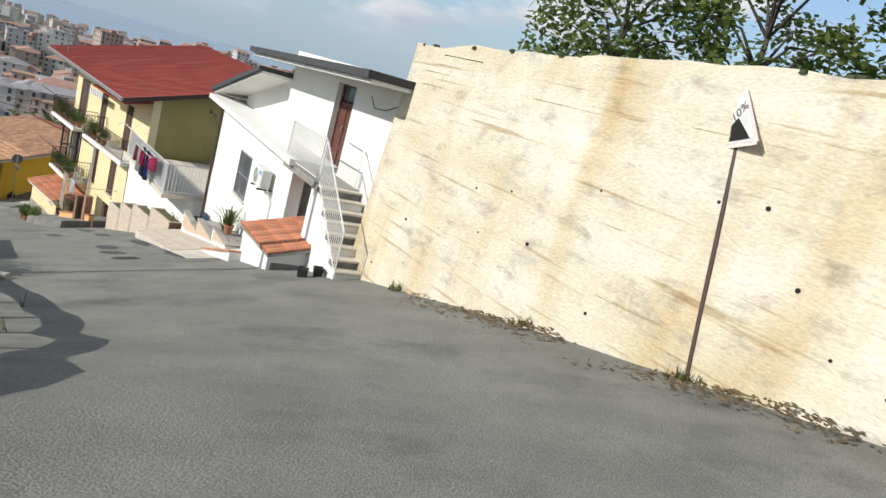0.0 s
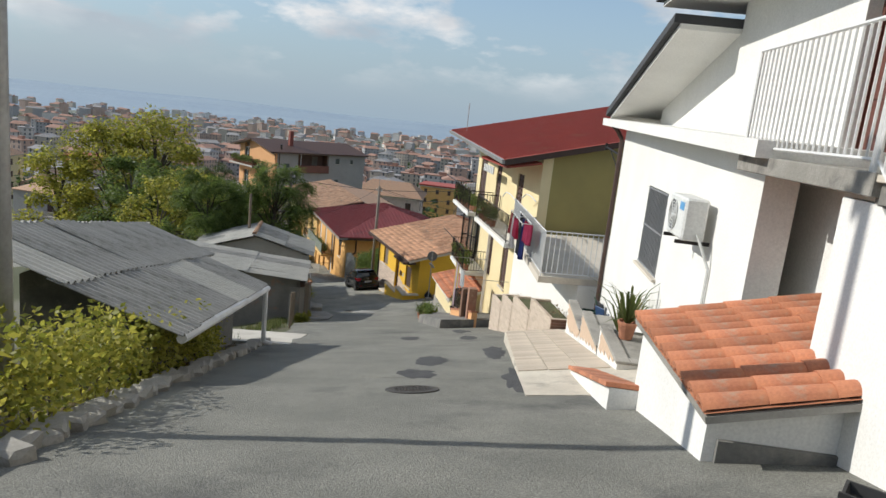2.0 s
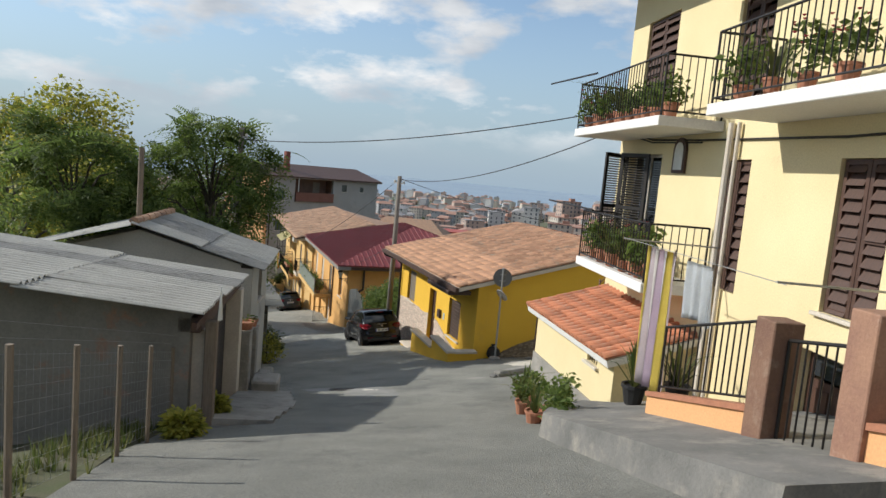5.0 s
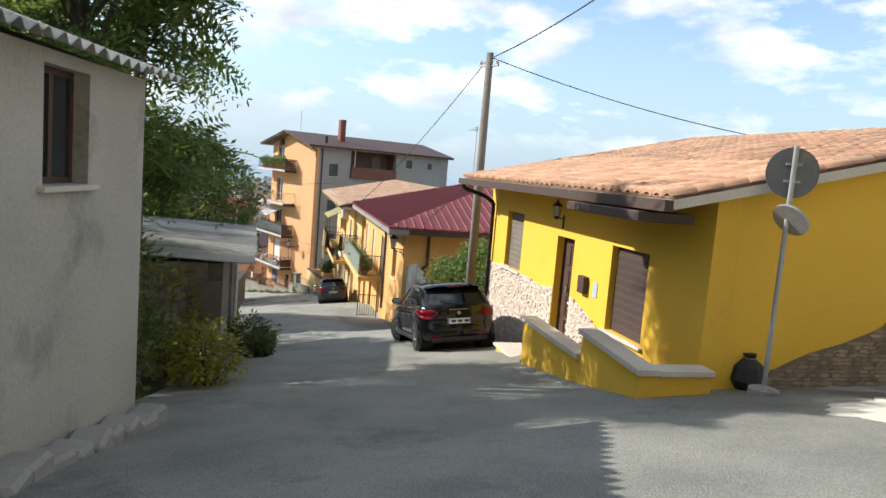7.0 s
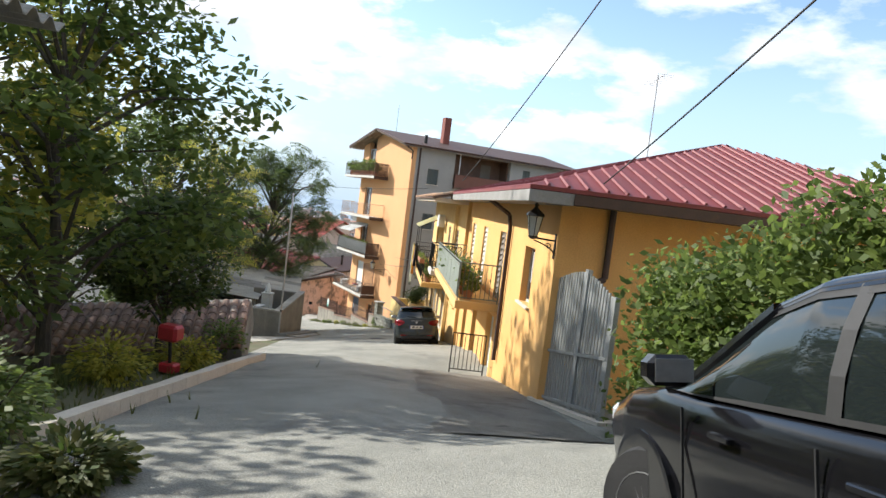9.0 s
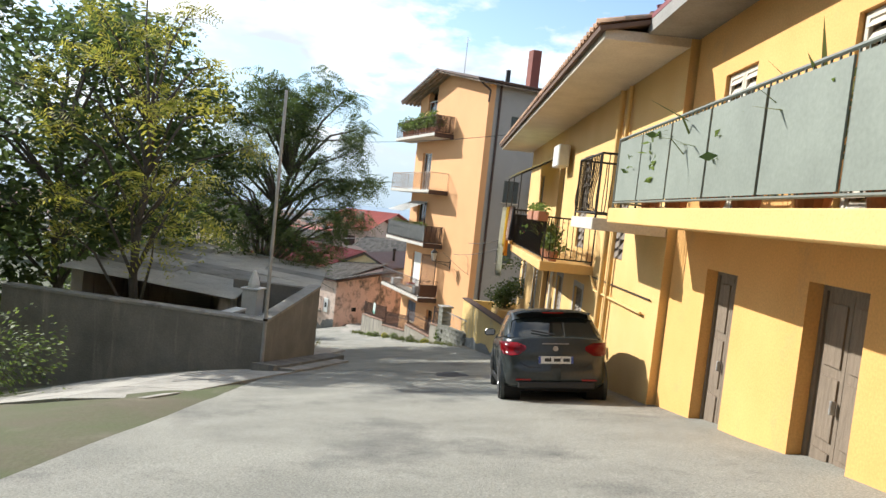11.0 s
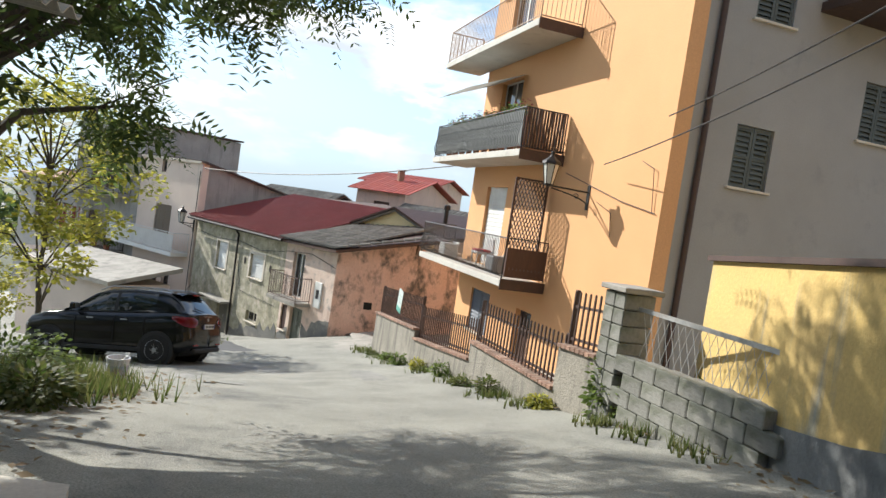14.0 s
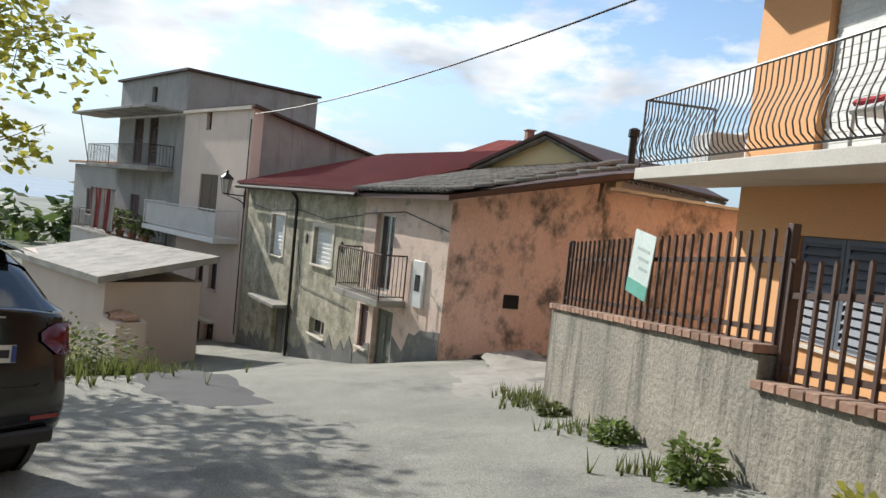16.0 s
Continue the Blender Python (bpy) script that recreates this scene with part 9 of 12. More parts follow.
def tower_house():
    m = TOWER
    gz = lambda u, y: ground_z(*(m @ Vector((u, y, 0))).xy)
    t = thing("tower_house", m, "tall narrow pink beige house with white balcony and sloping side wall", "house")
    holes = [(2.35, 3.9, -22.35, -20.7), (3.0, 3.65, -25.0, -24.15), (1.85, 2.5, -25.15, -24.05), (2.9, 3.9, -28.05, -26.4), (1.75, 2.55, -27.8, -26.4), (3.3, 3.75, -18.95, -18.18)]
    bm = wall_with(bmesh.new(), 0.0, 5.75, -31, -18.17, -0.4, 0.0, holes)
    part("front_wall", bm, M_TOWER_PINK, t)
    bm = bmesh.new()
    a = [bm.verts.new(p) for p in ((0.0, -0.402, -30), (0.0, -10.5, -30), (0.0, -10.5, -20.3), (0.0, -0.402, -18.17))]
    b = [bm.verts.new(v.co + Vector((0.4, 0, 0))) for v in a]
    bm.faces.new(a), bm.faces.new(b[::-1])
    for i in range(4):
        bm.faces.new((a[(i + 1) % 4], a[i], b[i], b[(i + 1) % 4]))
    part("side_wall", bm, M_TOWER_GREY, t, "grey stained side wall")
    slab_roof(t, "roof", [(-0.25, 0.1, -18.08), (5.75, 0.1, -18.08), (5.75, -10.9, -20.25), (-0.25, -10.9, -20.25)], 0.09, M_IRON_BROWN, "thin dark roof edge")
    part("room", bmbox(0.8, 5.2, -8, -0.8, -29, -20.5), M_DARK, t)
    window(t, *holes[0], -0.4, 0.0, "louvre", M_WOOD_GREY, sill=False)
    for h in holes[1:3]:
        window(t, *h, -0.4, 0.0, "glass", M_WOOD_DARK)
    for h in holes[3:5]:
        door(t, *h, 0.0, M_WOOD_DARK, "dark brown door", 3)
        part("door_arch", bmbox(h[0] - 0.15, h[1] + 0.15, 0.003, 0.35, h[3] + 0.02, h[3] + 0.1, 0.01), M_STONE_TRIM, t, "small stone hood")
    window(t, *holes[5], -0.4, 0.0, "glass", M_WOOD_DARK, sill=False)
    balcony(t, 0.35, 7.0, -23.0, 0.0, 1.0, M_WHITE, M_WHITE_IRON, thick=0.2, height=1.0, step=0.12)
    part("screen", bmbox(0.5, 6.9, 0.88, 0.895, -22.95, -22.1), mat("white mesh screen", (0.70, 0.70, 0.67), 0.7, bump=0.05), t, "white balcony screen")
    part("roof_edge", bmbox(0.0, 5.75, 0.003, 0.12, -18.25, -18.13), M_STONE_TRIM, t)
    wires_on(t, [(0.1, 0.03, -18.6), (0.1, 0.03, -26.5)], 0.02, "drain and cables down the corner")
    wall_lantern(m @ pose(0.15, 0.0, -21.4), "black street lantern on a short arm", 0.75, 1.5)
    g = thing("grey_tower", m, "grey tower house with a bare upper block and small balconies", "house")
    holes = [(9.0, 9.6, -17.6, -16.9), (10.3, 11.4, -20.4, -18.3), (8.6, 9.6, -20.4, -18.3), (10.2, 11.3, -23.6, -21.9), (7.8, 9.0, -26.0, -24.6)]
    bm = wall_with(bmesh.new(), 5.752, 13.5, -32, -16.45, -0.4, -0.02, holes)
    part("front_wall", bm, M_TOWER_GREY, g)
    part("side_wall", bmbox(5.752, 6.15, -5.0, -0.402, -19, -16.45), M_TOWER_GREY, g)
    part("end_wall", bmbox(13.1, 13.5, -6.0, -0.402, -32, -16.45), M_TOWER_GREY, g)
    part("back_wall", bmbox(5.752, 13.5, -6.4, -5.002, -32, -16.45), M_TOWER_GREY, g)
    part("room", bmbox(6.4, 12.8, -4.5, -0.8, -30, -17), M_DARK, g)
    slab_roof(g, "roof", [(5.6, 0.15, -16.35), (13.7, 0.15, -16.35), (13.7, -6.5, -16.3), (5.6, -6.5, -16.3)], 0.1, M_IRON_BROWN, "dark flat roof edge")
    for h in holes:
        window(g, *h, -0.4, -0.02, "louvre" if h[1] - h[0] > 0.9 else "glass", M_WOOD_DARK, sill=False)
    balcony(g, 6.6, 14.6, -20.6, -0.02, 1.1, M_CONCRETE, M_IRON_BROWN, step=0.14)
    part("canopy", bmbox(6.0, 15.6, 0.0, 1.6, -18.2, -18.1, 0.01), M_ETERNIT, g, "thin grey canopy")
    for u in (15.4,):
        part("canopy_post", rod(bmesh.new(), (u - 0.9, 1.0, -20.6), (u - 0.9, 1.5, -18.2), 0.03, 6), M_GALV, g)
    balcony(g, 6.7, 16.0, -23.9, -0.02, 1.2, M_CONCRETE, M_IRON_BROWN, step=0.14)
    part("lean_to_roof", bmbox(6.1, 16.5, 0.0, 2.2, -25.05, -24.95, 0.01, ), M_IRON_BROWN, g, "rusty sheet lean-to roof")
    part("low_wall", bmbox(6.0, 13.2, 1.9, 2.1, -32, -26.1), M_TOWER_PINK, g, "pink low wall")
    cloth(m @ pose(9.2, 1.35, -21.75), "striped_awning", 3.4, 1.9, [(0.62, 0.60, 0.58), (0.42, 0.09, 0.10)], "red and white striped awning cloth on a balcony", 12, 91, 0.08)
    cloth(m @ pose(6.6, 2.15, -25.0), "striped_awning", 6.0, 1.1, [(0.42, 0.09, 0.10), (0.62, 0.60, 0.58)], "red and white striped curtain under the lean-to", 24, 92, 0.05)
    for i in range(4):
        potted(7.3 + i * 1.5, 0.7, -23.898, 0.2, 0.3, "bush", 820 + i, group="plants on the balconies", m=m, size=2.2)
    # low pale buildings below the bank
    w = thing("pale_house", m @ pose(14.5, -1.0, 0), "pale green grey house with a flat roof below the bank", "house")
    bm = wall_with(bmesh.new(), 0, 9, -33, -20.6, -0.4, 0, [(1.5, 2.5, -23.5, -22.0), (5.5, 6.5, -23.5, -22.0)])
    part("front_wall", bm, M_GREYW, w)
    part("room", bmbox(0.0, 9, -8, -0.402, -33, -20.6), M_GREYW, w)
    for u in (1.5, 5.5):
        window(w, u, u + 1, -23.5, -22.0, -0.4, 0, "louvre", M_WOOD_DARK)
    slab_roof(w, "roof", [(-0.3, 0.3, -20.4), (9.3, 0.3, -20.4), (9.3, -8.2, -19.6), (-0.3, -8.2, -19.6)], 0.15, M_TERRA_OLD, "old tile roof slab")
    f = thing("flat_roofed_shed", frame_at(-100.2, 60.9, 0, -0.8978, -0.4404), "low shed with a pale flat concrete roof and tiles", "shed")
    part("body", bmbox(0, 9, -2.8, 0.0, -29, -24.15), M_BEIGE, f)
    slab_roof(f, "roof", [(-0.3, 0.3, -23.95), (9.3, 0.3, -24.3), (9.3, -3.2, -23.6), (-0.3, -3.2, -23.3)], 0.2, M_CONCRETE, "pale concrete roof slab")
    part("coping_wall", bmbox(-1.6, -0.35, -0.6, 0.2, -29, -25.0), M_BEIGE, f, "low beige wall")
    rng = random.Random(3)
    me = tile_mesh("loose_tile", M_TERRA_OLD, 0.25, 0.45)
    for i in range(10):
        piece("loose_tile", me, f, pose(-1.5 + 0.13 * i, -0.5 + rng.uniform(0, 0.3), -24.995 + rng.uniform(0, 0.02), 0, 0, rng.uniform(-30, 30)))


tower_house()


def back_houses():
    """Roofs showing between tower and apartment block."""
    for x, y, dx, dy, w, d, zt, rise, wm, rm_, label in (
            (-110.2, 78.6, -0.80, -0.60, 3.9, 7.0, -18.1, 1.1, M_PINK_L, M_REDROOF, "pale house behind with a bright red sheet roof"),
            (-115.5, 83.0, -0.80, -0.60, 6.0, 6.0, -17.2, 0.8, M_PINK_L, M_REDROOF, "pink house further back with a red roof"),
            (-112.0, 72.3, -0.90, -0.43, 7.0, 6.0, -20.3, 1.3, M_CEMENT_DARK, M_GREYTILE, "dark old house behind with a grey tiled roof"),
            (-103.5, 78.5, -0.9, -0.43, 5.5, 6.0, -20.4, 1.4, M_BEIGE, M_GREYTILE, "beige house behind with a weathered roof")):
        m = frame_at(x, y, 0, dx, dy)
        t = thing("village_house", m, label, "house", "houses behind the street")
        hs = [(w * 0.3, w * 0.3 + 1.3, zt - 2.0, zt - 0.7)]
        part("front_wall", wall_with(bmesh.new(), 0, w, zt - 9, zt, -0.3, 0.0, hs), wm, t)
        part("room", bmbox(0.0, w, -d, -0.302, zt - 9, zt), wm, t)
        window(t, *hs[0], -0.3, 0.0, "louvre", M_WOOD_DARK)
        hip = slope_axes((w + 0.5, 0.5, zt), (-1, 0, 0), (0, -1, rise / (d / 2)))
        hip2 = slope_axes((-0.5, -d - 0.5, zt), (1, 0, 0), (0, 1, rise / (d / 2)))
        ln = math.hypot(d / 2 + 0.5, rise + 0.2)
        for k, h in enumerate((hip, hip2)):
            if rm_ is M_REDROOF:
                roof_sheet(t, h, w + 1, ln, rm_, 0.3, 0.04, label="red ribbed roof sheet")
            else:
                part("roof_bed", bmbox(0, w + 1, 0, ln, -0.12, 0, m=h), M_WOOD_DARK, t)
                tile_roof(t, h, w + 1, ln, rm_, tw=0.3, tl=0.42, singles=0)
        for u in (0.0, w - 0.25):
            bm = bmesh.new()
            va = [bm.verts.new(p) for p in ((u, 0, zt), (u, -d, zt), (u, -d / 2, zt + rise))]
            vb = [bm.verts.new(v.co + Vector((0.25, 0, 0))) for v in va]
            bm.faces.new(va), bm.faces.new(vb[::-1])
            for i in range(3):
                bm.faces.new((va[(i + 1) % 3], va[i], vb[i], vb[(i + 1) % 3]))
            part("gable", bm, wm, t)
    p = thing("chimney_stack", pose(-113.5, 79.5, -17.4), "small brick chimney with a clay cap", "chimney")
    part("stack", bmbox(-0.2, 0.2, -0.2, 0.2, -0.6, 1.0, 0.01), M_BROWNBRICK, p)
    part("cap", bmbox(-0.27, 0.27, -0.27, 0.27, 1.002, 1.07, 0.01), M_CONCRETE, p)


back_houses()


# ---- downhill side: yard wall, plank shed, block hut, garden ----
def yard_wall():
    m = frame_at(-66.0, 56.33, 0, 0.7519, -0.6593)
    gz = lambda u, y: ground_z(*(m @ Vector((u, y, 0))).xy)
    t = thing("yard_wall", m, "dark streaked cement wall of a yard with a worn coping", "wall")
    dark = mat("dark damp cement", (0.25, 0.23, 0.195), 0.94, (0.17, 0.16, 0.135), 0.9, (0.30, 0.275, 0.23), 0.4, 0.57, 0.6, 22, streak=True)
    bm = bmesh.new()
    n = 12
    for i in range(n):
        a, b = 3.6 * i / n, 3.6 * (i + 1) / n
        za, zb = -17.64 - 0.133 * a, -17.64 - 0.133 * b
        prism(bm, [(a, gz(a, 0) - 0.5), (b, gz(b, 0) - 0.5), (b, zb), (a, za)], -0.28, 0.012 * noise.noise((a, 2, 2)))
    part("front_panel", bm, dark, t)
    bm = bmesh.new()
    prism(bm, [(0.0, -17.64), (3.6, -18.12), (3.6, -18.05), (0.0, -17.57)], -0.31, 0.03)
    part("coping", bm, M_CONCRETE, t, "worn pale coping")
    part("return_panel", bmbox(3.3, 3.6, -7.0, -0.282, -21, -18.1), dark, t)
    part("return_coping", bmbox(3.27, 3.63, -7.0, -0.31, -18.098, -18.03, 0.008), M_CONCRETE, t)
    part("far_panel", bmbox(0.0, 0.28, -2.5, -0.282, -21, -17.66), dark, t)
    part("inner_wall", bmbox(1.7, 3.25, -1.65, -1.4, -21, -18.25), M_CONCRETE, t, "low inner wall with whitewashed head")
    part("inner_coping", bmbox(1.7, 3.25, -1.68, -1.37, -18.248, -18.18, 0.008), M_PVC, t, "whitewashed coping")
    p = thing("gate_pillar", m @ pose(1.1, -1.5, -18.5), "white pillar with a pointed finial on the yard wall", "pillar")
    part("shaft", bmbox(-0.22, 0.22, -0.22, 0.22, -2.2, 0.75, 0.012), M_PVC, p)
    part("cap", bmbox(-0.26, 0.26, -0.26, 0.26, 0.752, 0.8, 0.01), M_PVC, p)
    part("finial", lathe(bmesh.new(), [(0.15, 0.802), (0.17, 0.9), (0.12, 1.05), (0.05, 1.24), (0.02, 1.27)], 8), M_PVC, p)
    g = thing("iron_post", m @ pose(3.72, 0.05, gz(3.72, 0.05)), "thin tall steel mast beside the yard wall", "pole")
    part("shaft", rod(bmesh.new(), (0, 0, -0.3), (0, 0, 6.5), 0.045, 10, 0.035), M_GALV, g)
    part("band", rod(bmesh.new(), (0, 0, 1.2), (0, 0, 1.26), 0.055, 10), M_IRON, g)
    k = thing("kerb", m, "worn concrete kerb ledge along the yard wall", "kerb", kind="structure")
    bm = bmesh.new()
    for i in range(9):
        a, b = -1.2 + i * 0.6, -1.2 + (i + 1) * 0.6
        prism(bm, [(a, gz(a, 0.6) - 0.4), (b, gz(b, 0.6) - 0.4), (b, gz(b, 0.6) + 0.15), (a, gz(a, 0.6) + 0.15)], 0.015, 0.55 + 0.05 * noise.noise((i, 4, 4)))
    part("ledge", bm, M_CEMENT_DARK, k)
    bm = bmesh.new()
    for i in range(7):
        a, b = -0.3 + i * 0.6, -0.3 + (i + 1) * 0.6
        prism(bm, [(a, gz(a, 0.9) - 0.4), (b, gz(b, 0.9) - 0.4), (b, gz(b, 0.9) + 0.05), (a, gz(a, 0.9) + 0.05)], 0.56, 0.95)
    part("step", bm, M_CONCRETE, k)
    y = thing("yard_mouth", m, "cracked pale concrete slabs before the yard", "pavement", kind="structure")
    for i in range(4):
        for j in range(3):
            a, c = 3.75 + i * 1.5, 0.95 - j * 1.4
            bm = bmesh.new()
            v = [bm.verts.new((x, yy, gz(x, yy) + 0.03)) for x, yy in ((a, c), (a + 1.47, c), (a + 1.47, c - 1.37), (a, c - 1.37))]
            w = [bm.verts.new(q.co - Vector((0, 0, 0.3))) for q in v]
            bm.faces.new(v), bm.faces.new(w[::-1])
            for q in range(4):
                bm.faces.new((v[q], w[q], w[(q + 1) % 4], v[(q + 1) % 4]))
            bmesh.ops.recalc_face_normals(bm, faces=bm.faces[:])
            part("slab", bm, MATS["rough pale concrete"], y)


yard_wall()


def plank_shed():
    m = frame_at(-73.09, 58.89, 0, 0.9036, -0.4284)
    gz = lambda u, y: ground_z(*(m @ Vector((u, y, 0))).xy)
    rng = random.Random(44)
    t = thing("plank_shed", m, "old shed with pale plank doors and a corrugated roof", "shed")
    cem = mat("pale stained cement", (0.60, 0.57, 0.49), 0.94, (0.48, 0.45, 0.39), 1.0, (0.24, 0.22, 0.19), 0.4, 0.58, 0.5, 22, streak=True)
    holes = [(0.75, 1.9, -23, -18.55), (2.1, 3.2, -23, -18.6)]
    part("front_wall", wall_with(bmesh.new(), 0.0, 4.27, -22.5, -18.1, -0.3, 0.0, holes, top=None), cem, t)
    part("side_wall", bmbox(3.97, 4.27, -5.5, -0.302, -22.5, -18.15), cem, t)
    part("far_wall", bmbox(0.0, 0.3, -5.5, -0.302, -22.5, -18.0), cem, t)
    part("back_wall", bmbox(0.0, 8.0, -5.8, -5.502, -22.5, -17.6), cem, t)
    part("wing_wall", bmbox(4.28, 8.2, -1.9, -1.6, -22.5, -18.0), cem, t)
    pw = mat("bleached plank", (0.50, 0.45, 0.36), 0.9, (0.34, 0.30, 0.24), 5, (0.22, 0.20, 0.17), 0.7, 0.58, 0.3, stretch=(5, 5, 0.5))
    for h in holes:
        dd = part("door", bmbox(h[0], h[1], -0.22, -0.18, gz(h[0], 0) - 0.1, h[3]), M_DARK, t)
        n = 7
        for k in range(n):
            a = h[0] + (h[1] - h[0]) * k / n
            part("plank", bmbox(a + 0.008, a + (h[1] - h[0]) / n - 0.008, -0.178, -0.14 + rng.uniform(0, 0.01), gz(a, 0) + rng.uniform(0.03, 0.1), h[3] - rng.uniform(0.01, 0.05)), pw, dd)
        for zz in (h[3] - 0.5, h[3] - 1.7):
            part("batten", bmbox(h[0] + 0.03, h[1] - 0.03, -0.138, -0.11, zz, zz + 0.1), pw, dd)
    for u in (0.35, 2.0, 3.5):
        part("pillar", bmbox(u - 0.1, u + 0.1, 0.003, 0.14, gz(u, 0) - 0.3, -18.15, 0.01), cem, t)
    corrugated_roof(t, slope_axes((4.55, 0.42, -18.16), (-1, 0, 0.055), (0, -1, 0.10)), 4.8, 6.2, M_ETERNIT_L, 3, rng)
    corrugated_roof(t, slope_axes((8.6, -1.45, -18.0), (-1, 0, 0.02), (0, -1, 0.10)), 4.0, 4.4, M_ETERNIT_L, 2, rng)
    a = thing("apron", m, "pale concrete apron before the shed doors", "apron", kind="structure")
    bm = bmesh.new()
    pts = [(0.2, 0.15), (3.9, 0.15), (3.2, 1.0), (1.4, 1.5), (0.4, 1.1)]
    v = [bm.verts.new((x, y, gz(x, y) + 0.06)) for x, y in pts]
    w = [bm.verts.new((x, y, gz(x, y) - 0.3)) for x, y in pts]
    bm.faces.new(v)
    for i in range(5):
        bm.faces.new((v[i], w[i], w[(i + 1) % 5], v[(i + 1) % 5]))
    bmesh.ops.recalc_face_normals(bm, faces=bm.faces[:])
    part("slab", bm, MATS["pale concrete"], a)
    pr = thing("rusty_sheet", m @ pose(4.55, 0.12, gz(4.55, 0.12)), "narrow rusty red corrugated sheet standing by the shed", "sheet")
    part("sheet", corrugated(bmesh.new(), 0.45, 1.9, 0.08, 0.012), M_REDMETAL, pr).matrix_local = pose(-0.2, 0, 0, 90, 0, 0)


plank_shed()


def block_hut():
    m = frame_at(-39.9, 41.3, 0, 0.861, -0.508)
    gz = lambda u, y: ground_z(*(m @ Vector((u, y, 0))).xy)
    rng = random.Random(31)
    t = thing("block_hut", m, "low grey concrete block hut with a corrugated roof", "hut")
    blk = mat("grey concrete block", (0.27, 0.265, 0.24))
    part("street_wall", wall_with(bmesh.new(), 0.0, 5.2, -16.8, -11.75, -0.25, 0.0, [(1.15, 2.6, -17, -12.0)]), M_CEMENT_DARK, t, "grey rendered street wall")
    dm = mat("lilac grey sheet door", (0.30, 0.29, 0.30), 0.6, (0.25, 0.245, 0.25), 1.5, (0.2, 0.15, 0.12), 0.6, 0.62, 0.1)
    for a, b in ((1.16, 1.86), (1.88, 2.59)):
        d = part("door_leaf", bmbox(a, b, -0.2, -0.16, gz(a, 0) + 0.04, -12.3), dm, t, "grey sheet metal door leaf")
        part("door_frame", bmbox(a, a + 0.05, -0.159, -0.13, gz(a, 0) + 0.04, -12.3), dm, d)
    # near-black panel in place of the shaded gap over the leaves
    part("dark_gap", bmbox(1.16, 2.59, -0.22, -0.18, -12.29, -12.0), M_DARK, t)
    part("whitewash", bmbox(0.05, 0.5, 0.003, 0.02, gz(0.2, 0) - 0.2, gz(0.2, 0) + 1.5), M_PVC, t, "whitewashed lower pillar")
    part("end_wall", bmbox(4.98, 5.19, -7.0, -0.252, -16.8, -11.75), M_CONCRETE, t, "grey block end wall")
    part("far_wall", bmbox(0.0, 0.25, -7.0, -0.252, -16.8, -12.2), M_CEMENT_DARK, t)
    part("back_wall", bmbox(0.0, 5.2, -7.3, -7.002, -16.8, -11.6), M_CEMENT_DARK, t)
    ob0 = None
    for j in range(12):
        for i in range(15):
            y = -7.0 + i * 0.45 + (0.22 if j % 2 else 0)
            z = -14.25 + j * 0.205
            if y > -0.6 or (i + j * 3) % 23 == 0:
                continue
            mm = pose(5.192, y, z)
            if ob0 is None:
                ob = part("block", bmbox(0, 0.03, 0, 0.43, 0, 0.19, 0.006), mat("pale concrete block", (0.42, 0.40, 0.36), 0.95, (0.32, 0.305, 0.27), 2, (0.22, 0.2, 0.17), 0.7, 0.58, 0.5, 25, random_tone=0.15), t)
                ob0 = ob.data
                ob.matrix_local = mm
            else:
                piece("block", ob0, t, mm)
    for k in range(5):
        bm = bmesh.new()
        for r in range(2):
            for c in range(2):
                box(bm, 5.2, 5.235, -0.52 + c * 0.22, -0.50 + c * 0.22, -12.25 - k * 0.5, -11.85 - k * 0.5)
                box(bm, 5.2, 5.235, -0.58, -0.02, -12.25 - k * 0.5 + r * 0.2, -12.73 - k * 0.5 + r * 0.2)
        part("vent_block", bm, M_CONCRETE, t, "pierced concrete block")
    corrugated_roof(t, slope_axes((5.6, 0.45, -11.66), (-1, 0, 0), (0, -1, 0.05)), 6.0, 7.9, M_ETERNIT, 3, rng)
    part("downpipe", rod(bmesh.new(), (0.75, 0.08, -11.8), (0.75, 0.08, gz(0.75, 0.08)), 0.05, 8), M_WHITE_IRON, t, "white downpipe")
    k = thing("garden_kerb", pose(0, 0, 0), "low concrete kerb between garden and street", "kerb", kind="structure")
    bm = bmesh.new()
    ss = np.arange(90.0, 100.4, 0.6)
    for a, b in zip(ss[:-1], ss[1:]):
        q = []
        for s in (a, b - 0.012):
            p, d = along(float(s))
            r = Vector((d.y, -d.x, 0))
            off = -2.75 + 0.075 * (s - 90)
            for o in (off - 0.22, off):
                c = p + r * o
                z = ground_z(c.x, c.y)
                q.append((bm.verts.new((c.x, c.y, z - 0.3)), bm.verts.new((c.x, c.y, z + 0.16 + 0.02 * noise.noise((s, 1, 1))))))
        (a0, a1), (b0, b1), (c0, c1), (d0, d1) = q
        for f in ((a1, b1, d1, c1), (b0, b1, d1, d0), (a0, a1, c1, c0), (a0, a1, b1, b0), (c0, c1, d1, d0)):
            bm.faces.new(f)
    bmesh.ops.recalc_face_normals(bm, faces=bm.faces[:])
    part("kerb_stone", bm, M_STONE_TRIM, k)
    # low heap of old roof tiles behind the garden
    h = thing("tile_heap", pose(-50.2, 48.7, 0), "low lean-to heap of old clay roof tiles", "tile heap")
    zc = ground_z(-51.0, 47.0)
    rm = slope_axes((-0.5 - 0.45 * 9, -1.2 - 0.89 * 9, zc + 0.3 - 1.1), (0.45, 0.89, 0.12), (-0.87, 0.45, 0.34))
